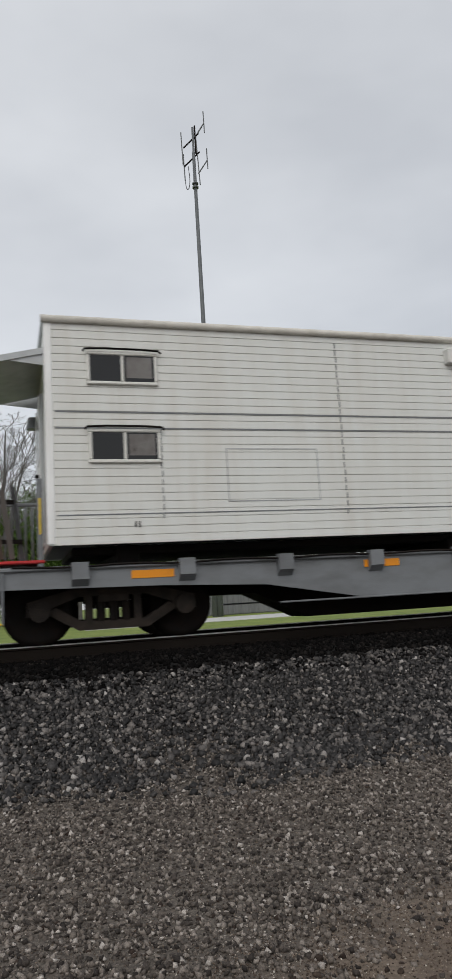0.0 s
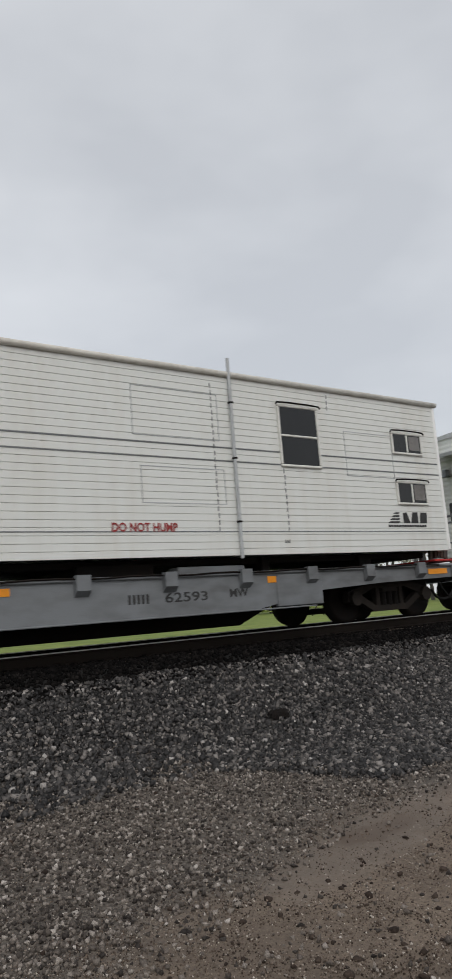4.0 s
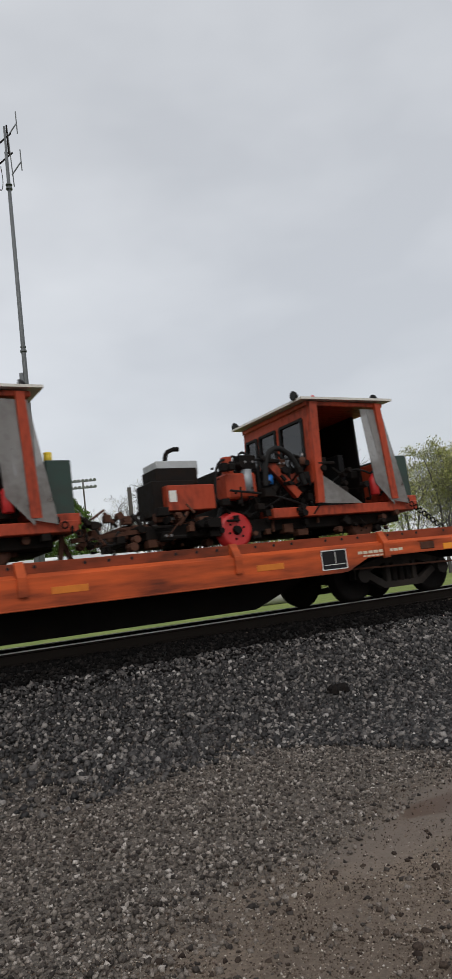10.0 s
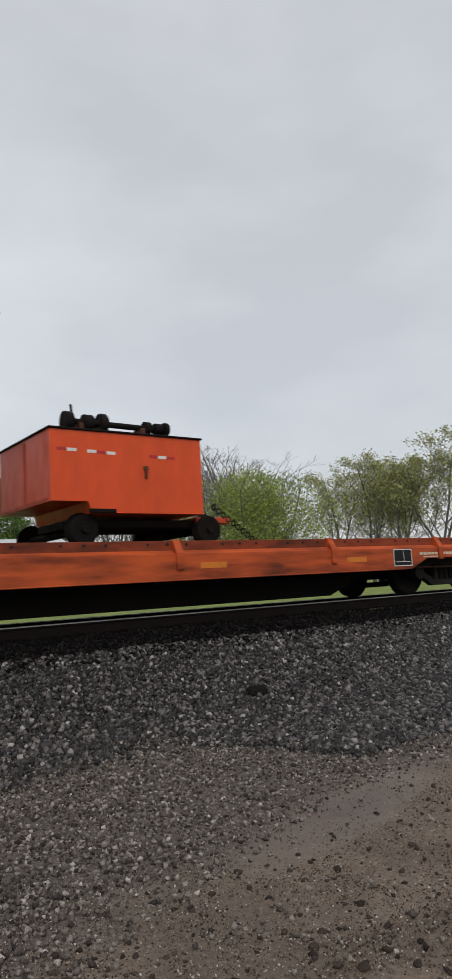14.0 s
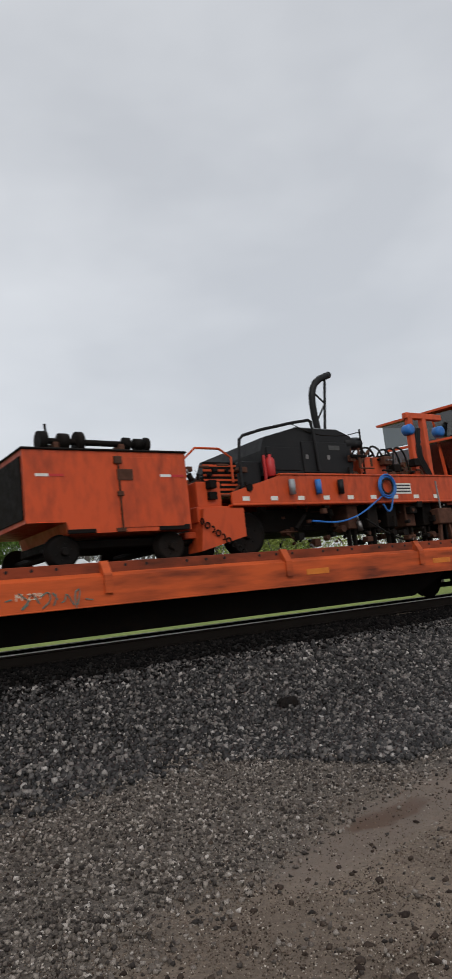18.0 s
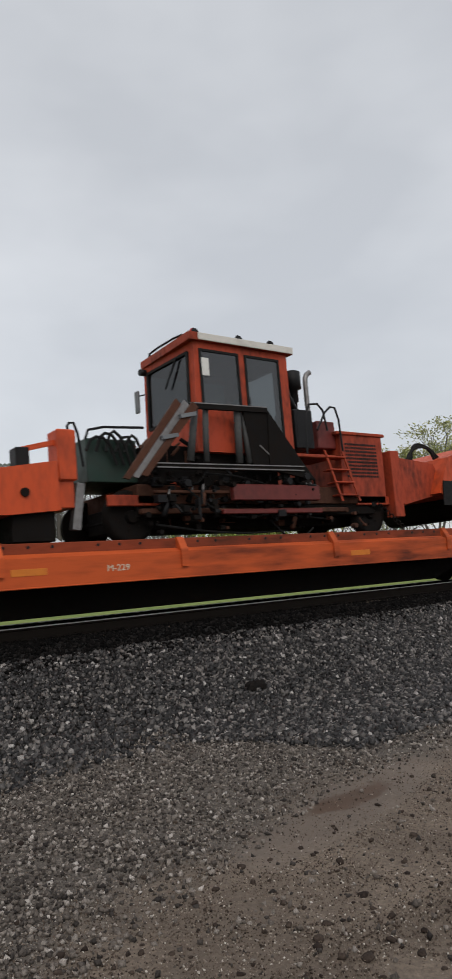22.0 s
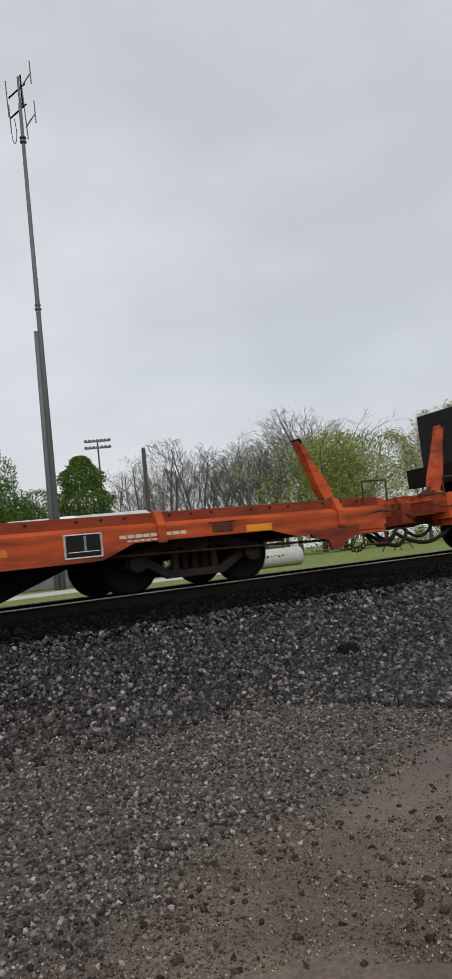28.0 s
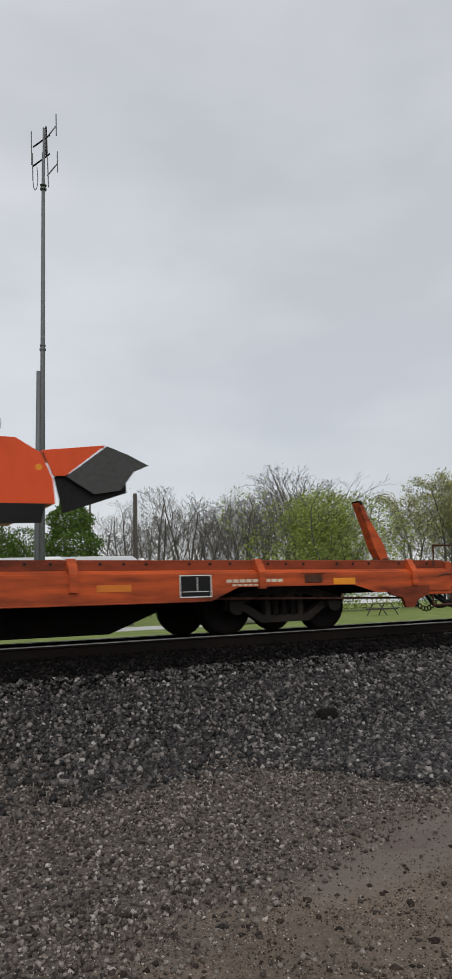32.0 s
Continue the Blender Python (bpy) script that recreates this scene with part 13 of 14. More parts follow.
        tk = Q(t, "fluid_tank", BLUE, bx(X + 5.0, X + 5.65, -1.05, 0.3, 0.72, 1.5, 0.05), bx(X + 5.65, X + 5.85, -1.05, 0.3, 0.72, 1.0, 0.05), label="bright blue fluid tank")
        soft(Q(tk, "cap", BLACK, cy((X + 5.3, -0.8, 1.5), (X + 5.3, -0.8, 1.62), 0.1, 10)))
        soft(Q(t, "reel", BLACK, ring((X + 6.1, -0.9, 1.15), 0.2, 0.05, 16), ring((X + 6.1, -0.85, 1.15), 0.12, 0.04, 16)))
        railing(t, [(X + 4.86, -1.0, 2.36), (X + 5.85, -1.0, 2.34), (X + 5.95, -1.0, 0.6)], BLACK)
        clutter(t, X + 5.2, X + 6.3, 0.6, 1.5, 16, seed + 5, (m, SHADED_GRIME, SHADED_GRIME, BLACK))
    else:
        Q(t, "roof_bin", m, bx(X + 3.82, X + 4.56, -1.0, 0.2, 2.4, 2.68, 0.015), label="orange bin on the roof")
        Q(t, "roof_rack", BLACK, *[bar((X + x, -0.5, 2.62), (X + x, -0.5, 2.9), 0.03) for x in (3.3, 3.75, 4.2)], bar((X + 3.3, -0.5, 2.88), (X + 4.2, -0.5, 2.9), 0.03), bar((X + 3.3, -0.5, 2.66), (X + 3.75, -0.5, 2.88), 0.025))
        Q(t, "engine", SHADED_GRIME, bx(X + 4.9, X + 6.7, -0.6, 0.7, 0.6, 1.75, 0.03), label="dark engine")
        Q(t, "engine_guard", m, bx(X + 5.5, X + 6.2, -0.98, -0.92, 1.45, 1.86), bx(X + 6.75, X + 6.92, -1.0, -0.85, 0.7, 1.4), bx(X + 5.45, X + 5.55, -0.98, -0.9, 0.7, 1.86), label="orange engine guard")
        clutter(t, X + 5.0, X + 6.8, 0.6, 1.9, 34, seed + 8, (m, SHADED_GRIME, SHADED_GRIME, BLACK, SHADED_GRIME))
        soft(Q(t, "tall_filter", BLACK, cy((X + 5.5, -0.6, 1.7), (X + 5.5, -0.6, 2.35), 0.15, 12), cy((X + 5.6, -0.6, 2.35), (X + 5.85, -0.6, 2.43), 0.07, 10), label="black air filter canister"))
        mushroom(t, X + 6.3, -0.75, 1.75, 2.1, 0.06)
        soft(Q(t, "hose", RUBBER, tube([(X + 6.5, -0.8, 1.8), (X + 6.8, -0.85, 1.95), (X + 6.98, -0.9, 1.7), (X + 6.95, -0.95, 1.1)], 0.04, 7, 1)))
        tarp = Q(t, "plastic_tarp", PLASTIC, slab([(X + 4.36, -1.16, 2.2), (X + 4.55, -1.2, 2.2), (X + 4.58, -1.24, 1.5), (X + 4.48, -1.17, 1.45)], 0.01), slab([(X + 4.55, -1.2, 2.2), (X + 4.7, -1.14, 2.18), (X + 4.68, -1.14, 1.46), (X + 4.58, -1.24, 1.5)], 0.01), slab([(X + 4.48, -1.17, 1.45), (X + 4.6, -1.25, 1.48), (X + 4.98, -1.27, 0.3), (X + 4.86, -1.15, 0.25)], 0.01), slab([(X + 4.6, -1.25, 1.48), (X + 4.72, -1.15, 1.46), (X + 5.22, -1.15, 0.42), (X + 4.98, -1.27, 0.3)], 0.01), slab([(X + 4.72, -1.15, 1.46), (X + 4.95, -1.24, 1.36), (X + 5.5, -1.28, 0.6), (X + 5.22, -1.15, 0.42)], 0.01), slab([(X + 4.95, -1.24, 1.36), (X + 5.3, -1.14, 1.2), (X + 5.66, -1.16, 0.72), (X + 5.5, -1.28, 0.6)], 0.01), label="crumpled clear plastic tarp")
        Q(tarp, "tarp_tail", PLASTIC, *[slab([(X + 5.32 + 0.02 * i, -1.2, 1.18 - 0.09 * i), (X + 5.4 + 0.03 * i, -1.21, 1.1 - 0.09 * i), (X + 5.52 + 0.04 * i, -1.24, 1.12 - 0.1 * i), (X + 5.36 + 0.03 * i, -1.22, 1.19 - 0.09 * i)], 0.006) for i in range(4)])
    Q(t, "front_tub", GREY if variant == 3 else DARK_RED, bx(X - 0.62, X - 0.24, -0.9, 0.6, 0.46, 0.52), bx(X - 0.62, X - 0.56, -0.9, 0.6, 0.52, 0.86), bx(X - 0.62, X - 0.24, -0.95, -0.9, 0.46, 0.88), bx(X - 0.62, X - 0.24, 0.55, 0.6, 0.52, 0.86), label="open steel tub at the front")
    beacon(t, X - 0.15, -1.0, 2.98)
    work_lamp(t, X - 0.2, -0.85, 3.02)
    work_lamp(t, X + 1.9, -1.2, 2.98, 1)
    for y in (0.1, 0.55):
        work_lamp(t, X - 0.32 - 0.15 * y, y, 3.0)
    beacon(t, X - 0.42, 0.9, 2.95)
    tie_down(t, X + 5.9)
    tie_down(t, X + 0.2)
    return t


def head_drill(k, X, seed):
    """A track drill with its hydraulic head ahead of a tall chamfered cab (X: the car's own zero)."""
    t = load("head_drill", "orange track machine with hydraulic head and chamfered cab", "track machine", k, X - 9, "track drills")
    m = ORANGE

    def upright(plan, z0, z1):
        """A plan of (x, y) raised from z0 to z1."""
        v, f = pr([(X + x, y) for x, y in plan], z0, z1)
        return [(x, y, z) for x, z, y in v], [q[::-1] for q in f]

    # the tray and work head
    Q(t, "tray", ORANGE_OLD, bx(X - 12.35, X - 9.6, -1.15, -0.25, 0.82, 0.94, 0.01), bx(X - 12.35, X - 12.27, -1.15, -0.25, 0.94, 1.04), bx(X - 11.6, X - 9.6, -0.25, 1.0, 0.82, 0.94, 0.01), label="orange tray under the work head")
    Q(t, "tray_bracket", m, pr([(X - 10.9, 0.81), (X - 9.7, 0.81), (X - 9.95, 0.3), (X - 10.35, 0.3)], -1.05, -0.9))
    head = Q(t, "hydraulic_head", ORANGE_OLD, pr([(X - 12.1, 1.15), (X - 12.1, 1.5), (X - 11.55, 1.62), (X - 10.2, 1.95), (X - 9.75, 1.95), (X - 9.75, 1.5), (X - 10.6, 1.45), (X - 11.5, 1.2)], -0.6, -0.05), label="orange hydraulic work head")
    Q(head, "guide_beam", ORANGE_OLD, bx(X - 12.2, X - 10.0, -0.95, -0.78, 1.14, 1.3, 0.01))
    Q(head, "guide_beam", ORANGE_OLD, bx(X - 11.8, X - 10.2, -0.98, -0.8, 1.46, 1.58, 0.01))
    for x in (-12.05, -11.5, -10.95, -10.4):
        Q(head, "head_post", ORANGE_OLD, bx(X + x, X + x + 0.16, -0.9, -0.7, 0.95, 1.6))
        soft(Q(head, "ram", STEEL, cy((X + x + 0.28, -0.9, 0.98), (X + x + 0.28, -0.9, 1.42), 0.045, 10)))
    Q(head, "ram_eye", ORANGE_OLD, ring((X - 9.98, -1.0, 1.62), 0.2, 0.06, 14), ring((X - 10.6, -1.0, 1.5), 0.15, 0.05, 14))
    for x, z in ((-12.25, 2.0), (-12.1, 1.9), (-11.9, 1.95), (-11.6, 1.85), (-11.2, 1.98), (-10.9, 2.05), (-10.6, 2.3), (-10.45, 2.4), (-10.2, 2.35), (-10.0, 2.15)):
        Q(t, "hose", RUBBER, tube([(X + x, -0.95, 1.2), (X + x - 0.12, -1.0, z - 0.25), (X + x, -1.05, z), (X + x + 0.35, -1.05, z + 0.03), (X + x + 0.62, -1.0, z - 0.3), (X + x + 0.55, -0.95, 1.3)], 0.03, 6, 2))
    clutter(t, X - 12.3, X - 9.7, 0.96, 1.75, 30, seed + 2, (ORANGE_OLD, SHADED_GRIME, RUST, SHADED_GRIME, SHADED_GRIME), -1.05, -0.7)
    Q(t, "control_column", ORANGE_OLD, pr([(X - 10.35, 0.95), (X - 9.6, 0.95), (X - 9.6, 1.75), (X - 9.85, 2.2), (X - 10.05, 2.2), (X - 10.35, 1.7)], -0.95, -0.75), label="orange hose bracket before the cab")
    clutter(t, X - 10.4, X - 9.5, 1.2, 2.2, 16, seed + 7, (SHADED_GRIME, BLACK, SHADED_GRIME), -1.15, -0.95)
    # the frame, wheels and running gear
    Q(t, "main_frame", m, bx(X - 9.4, X - 5.2, -1.1, 1.05, 0.96, 1.2, 0.015), pr([(X - 9.4, 1.0), (X - 9.0, 0.72), (X - 7.9, 0.72), (X - 7.6, 1.0)], -1.08, -0.9), label="orange machine frame")
    Q(t, "frame_plate", m, pr([(X - 7.3, 0.96), (X - 6.6, 0.96), (X - 6.9, 0.55), (X - 7.1, 0.55)], -1.06, -0.96))
    Q(t, "frame_plate", m, pr([(X - 6.5, 0.96), (X - 5.3, 0.96), (X - 5.5, 0.62), (X - 6.3, 0.62)], -1.06, -0.96))
    Q(t, "tail_beam", m, bx(X - 5.3, X - 4.75, -0.9, 0.9, 0.72, 0.86))
    underwork(t, X - 10.3, X - 5.2, seed, 0.72, 22)
    for x in (-9.4, -5.95):
        wheels(t, X + x, 0.30, SHADED_GRIME)
    for x in (-8.8, -8.1, -6.3):
        decal(t, X + x, X + x + 0.11, 1.05, 1.11, -1.103)
    # the cab, its front corners cut off
    plan = [(-9.9, -0.6), (-9.47, -1.15), (-7.9, -1.15), (-7.9, 1.05), (-9.47, 1.05), (-9.9, 0.5)]
    cab = Q(t, "cab", m, upright(plan, 1.05, 3.42), label="tall chamfered cab")
    wide = [(-10.18, -0.65), (-9.58, -1.27), (-7.8, -1.25), (-7.8, 1.15), (-9.58, 1.15), (-10.18, 0.6)]
    Q(cab, "roof", DARK_RED, upright(wide, 3.422, 3.5))
    Q(cab, "roof_edge", DECAL, slab([(X - 10.19, -0.655, 3.45), (X - 9.6, -1.28, 3.45), (X - 9.6, -1.28, 3.5), (X - 10.19, -0.655, 3.5)], 0.008), slab([(X - 9.6, -1.28, 3.45), (X - 8.95, -1.273, 3.45), (X - 8.95, -1.273, 3.5), (X - 9.6, -1.28, 3.5)], 0.008), label="worn white roof edge")
    decal(cab, X - 8.85, X - 8.1, 3.43, 3.49, -1.285, DARK_LETTER)
    def chamfer(grow, proud, z0, z1):
        """A quad on the cut corner, grown along it and set proud of it."""
        ends = [(X - 9.862 - 0.616 * grow - 0.79 * proud, -0.65 + 0.788 * grow - 0.62 * proud), (X - 9.51 + 0.616 * grow - 0.79 * proud, -1.10 - 0.788 * grow - 0.62 * proud)]
        return [(*ends[0], z0 - grow), (*ends[1], z0 - grow), (*ends[1], z1 + grow), (*ends[0], z1 + grow)]

    seal = Q(cab, "window_seal", RUBBER, slab(chamfer(0.03, 0.004, 2.3, 3.2), 0.02))
    Q(seal, "pane", GLASS_DARK, slab(chamfer(0.0, 0.012, 2.3, 3.2), 0.004))
    front_pane(cab, X - 9.9, -0.5, 0.42, 2.2, 3.2)
    pane(cab, rect(X - 9.28, X - 8.74, 2.35, 3.3, 0.07), -1.155)
    pane(cab, rect(X - 8.64, X - 8.0, 2.4, 3.3, 0.07), -1.155)
    pane(cab, rect(X - 9.36, X - 8.78, 1.68, 2.2, 0.06), -1.155)
    Q(cab, "door_gap", BLACK, bx(X - 8.71, X - 8.69, -1.157, -1.15, 1.2, 3.36))
    Q(cab, "mirror_arm", BLACK, cy((X - 9.05, -1.16, 3.1), (X - 9.05, -1.4, 3.1), 0.014, 6))
    Q(cab, "mirror", DECAL, bx(X - 9.1, X - 9.0, -1.43, -1.4, 2.85, 3.14, 0.02), label="pale rear-view mirror")
    beacon(t, X - 9.7, -0.3, 3.5)
    gb = Q(t, "electric_box", LIGHT_GREY, bx(X - 8.72, X - 7.9, -1.36, -1.16, 1.65, 2.4, 0.015), label="grey electrical box")
    Q(gb, "warning_label", YELLOW, bx(X - 8.42, X - 8.22, -1.364, -1.36, 1.95, 2.08, 0))
    Q(gb, "conduit", BLACK, tube([(X - 8.3, -1.3, 1.65), (X - 8.32, -1.3, 1.4), (X - 8.0, -1.25, 1.3)], 0.03, 6, 1))
    # engine, radiator, tank and air cleaner behind the cab
    engine_block(t, X - 7.6, X - 6.7, 1.2, 2.3, seed + 3, BLACK)
    rad = Q(t, "radiator", BLACK, bx(X - 6.65, X - 5.8, -0.95, 0.75, 1.83, 2.55, 0.03))
    for i in range(7):
        Q(rad, "slat", SHADED_GRIME, bx(X - 6.6, X - 5.85, -0.96, -0.95, 1.89 + 0.09 * i, 1.93 + 0.09 * i, 0))
    clutter(t, X - 7.6, X - 5.2, 1.2, 1.85, 22, seed + 4, (SHADED_GRIME, BLACK, m, SHADED_GRIME), -1.1, -0.7)
    soft(Q(t, "filter", YELLOW, cy((X - 7.4, -1.08, 1.22), (X - 7.4, -1.08, 1.42), 0.06, 10)))
    Q(t, "fluid_tank", BLUE, bx(X - 5.72, X - 5.08, -1.0, 0.2, 1.44, 2.3, 0.02), label="blue fluid tank")
    soft(Q(t, "air_cleaner", STEEL, lathe((X - 4.82, -1.05, 1.82), (X - 4.82, -0.5, 1.82), [(0, 0.1), (0.02, 0.2), (0.06, 0.3), (0.9, 0.3), (1, 0.2)], 20), label="round silver air cleaner"))
    Q(t, "cleaner_bracket", m, pr([(X - 5.2, 1.2), (X - 4.8, 1.2), (X - 4.7, 1.56), (X - 5.1, 1.56)], -0.8, -0.6))
    railing(t, [(X - 5.05, -1.05, 1.2), (X - 4.95, -1.05, 0.95), (X - 4.85, -1.05, 0.55), (X - 5.05, -1.05, 0.42)], BLACK)
    ladder(t, X - 8.3, 0.95, X - 8.3, 0.2, -1.15, 3, SHADED_GRIME, 0.4)
    return t


def arm_drill(k, X, seed):
    """A drill with a slanting work-head beam before the cab, hose bundle, two engine cowls."""
    t = load("arm_drill", "orange track machine with work-head beam, hose bundle and cab", "track machine", k, X, "track drills")
    m = ORANGE
    Q(t, "low_frame", m, bx(X + 1.4, X + 4.9, -1.08, 0.7, 0.50, 0.64), bx(X + 1.36, X + 1.6, -1.2, -0.9, 0.44, 0.75), bx(X + 4.5, X + 5.1, -1.05, 0.4, 0.35, 0.7))
    Q(t, "cab_floor", RUST, bx(X - 0.15, X + 1.5, -1.1, 0.7, 0.62, 0.80))
    underwork(t, X - 0.6, X + 4.9, seed, 0.5, 18)
    for x in (0.2, 3.6):
        wheels(t, X + x, 0.28, SHADED_GRIME)
    beam = Q(t, "head_beam", m, slab([(X - 1.3, 0.8, 1.53), (X - 0.3, -1.1, 1.76), (X - 0.3, -1.1, 2.1), (X - 1.3, 0.8, 1.8)], 0.2), slab([(X - 0.32, -1.12, 1.76), (X + 0.18, -1.12, 1.66), (X + 0.1, -1.12, 1.9), (X - 0.3, -1.12, 2.1)], -0.2), label="slanting orange head beam")
    Q(beam, "beam_post", ORANGE_OLD, bar((X - 1.2, 0.5, 0.6), (X - 1.2, 0.5, 1.6), 0.13), bar((X - 0.8, -0.1, 0.6), (X - 0.8, -0.1, 1.6), 0.13), bar((X - 0.35, -0.8, 0.6), (X - 0.35, -0.8, 1.7), 0.15))
    Q(t, "bumper", m, slab([(X - 1.75, 0.9, 0.55), (X - 0.1, -1.15, 0.55), (X - 0.1, -1.15, 0.76), (X - 1.75, 0.9, 0.72)], 0.3), label="orange bumper plate")
    Q(t, "work_head", RUST, slab([(X - 1.5, 0.8, 0.12), (X - 0.3, -1.0, 0.12), (X - 0.3, -1.0, 0.56), (X - 1.5, 0.8, 0.56)], 0.3))
    Q(t, "ram_core", SHADED_GRIME, bx(X - 0.9, X + 0.1, -0.7, 0.6, 0.75, 1.6))
    rng = random.Random(seed + 8)
    for i in range(6):
        x, y, a, b = X - 1.3 + 0.06 * i, 0.75 - 0.1 * i, rng.uniform(-0.12, 0.12), rng.uniform(-0.15, 0.15)
        Q(t, "hose", RUBBER, tube([(X - 0.5, 0.7, 1.98), (X - 0.62 + 0.05 * i, 0.8, 2.18 + a * 0.5), (X - 1.2 + b, 0.8, 2.16 + a * 0.6), (X - 1.58 + b, 0.8, 1.75), (X - 1.72 + b, 0.8, 1.1), (X - 1.66 + a, 0.8, 0.74)], 0.02, 6, 2))
    for i in range(8):
        x, a, b = X - 0.1 + 0.05 * i, rng.uniform(-0.14, 0.14), rng.uniform(-0.14, 0.14)
        Q(t, "hose", RUBBER, tube([(X - 0.5 + 0.06 * i, -1.0, 1.95), (X - 0.2 + b, -1.25, 2.12 + a), (x + 0.1, -1.28, 1.7), (x + 0.3 + b, -1.28, 0.9), (x + 0.15, -1.22, 0.42 + a), (X - 0.3 + b, -1.1, 0.5)], 0.017, 6, 2))
    clutter(t, X - 0.6, X + 0.2, 0.6, 1.9, 34, seed + 2, (m, SHADED_GRIME, RUST, SHADED_GRIME), -1.2, -0.7)
    clutter(t, X - 1.3, X - 0.4, 0.7, 1.6, 22, seed + 3, (m, SHADED_GRIME, RUST, SHADED_GRIME), -0.3, 0.5)
    for x in (-0.55, -0.2):
        Q(t, "ram_rod", STEEL, cy((X + x, -1.05, 0.02), (X + x, -1.05, 0.5), 0.025, 8))
    cab = box_cab(t, X - 0.22, X + 1.76, 0.82, 2.88, m, ORANGE_OLD, ((X + 0.28, X + 0.87, 1.62, 2.5),), ((-0.95, 0.75, 1.95, 2.62),), 0.0)
    railing(cab, [(X + 0.6, -1.18, 2.08), (X + 1.1, -1.22, 2.1), (X + 1.25, -1.22, 2.0), (X + 1.25, -1.22, 1.1)], RUST, 0.014)
    decal(cab, X + 1.45, X + 1.6, 2.25, 2.42, -1.153)
    railing(t, [(X + 1.72, -1.1, 1.1), (X + 1.72, -1.1, 2.5), (X + 1.66, -1.1, 2.55)], GALV, 0.014)
    for x, y in ((-0.3, -1.0), (-0.45, 0.3), (-0.5, 0.6)):
        work_lamp(t, X + x, y, 2.98)
    hood = Q(t, "engine_cowl", m, bx(X + 1.78, X + 3.1, -1.0, 0.6, 1.02, 2.15, 0.03), label="orange engine cowl")
    louvres(hood, X + 2.0, X + 2.4, 1.3, 2.0, -1.005, 9, ORANGE_OLD)
    Q(hood, "cooler_box", BLACK, bx(X + 2.46, X + 3.26, -1.2, -1.0, 1.45, 2.02, 0.02), label="black cooler box")
    Q(t, "rear_cowl", m, pr([(X + 3.1, 0.64), (X + 4.55, 0.64), (X + 4.4, 1.3), (X + 4.25, 1.98), (X + 3.1, 1.98)], -0.95, 0.5), label="sloping rear cowl")
    Q(t, "cowl_step", ORANGE_OLD, bx(X + 2.7, X + 3.35, -1.12, -0.95, 0.95, 1.1), bx(X + 2.6, X + 2.75, -1.12, -0.95, 0.7, 1.45), bx(X + 3.3, X + 3.45, -1.12, -0.95, 0.7, 1.45))
    decal(t, X + 3.4, X + 3.75, 1.2, 1.36, -0.953, DECAL, 2)
    clutter(t, X + 2.6, X + 4.6, 0.65, 1.35, 22, seed + 4, (m, RUST, SHADED_GRIME, SHADED_GRIME), -1.15, -0.95)
    exhaust(t, [(X + 2.45, -0.3, 2.1), (X + 2.45, -0.3, 2.35), (X + 2.5, -0.3, 2.5), (X + 2.38, -0.3, 2.58)], 0.055, SHADED_GRIME)
    railing(t, [(X + 2.9, -0.6, 2.15), (X + 2.95, -0.6, 2.35), (X + 3.2, -0.6, 2.35), (X + 3.25, -0.6, 1.9)], BLACK, 0.025)
    railing(t, [(X + 3.3, -0.9, 1.95), (X + 3.6, -0.9, 2.2), (X + 3.9, -0.9, 2.15), (X + 4.3, -0.9, 2.0), (X + 4.4, -0.9, 1.5)], BLACK, 0.022)
    Q(t, "lamp_post", SHADED_GRIME, bar((X + 4.65, -0.6, 1.3), (X + 4.65, -0.6, 2.35), 0.03), bx(X + 4.5, X + 4.8, -0.65, -0.55, 2.05, 2.12))
    return t


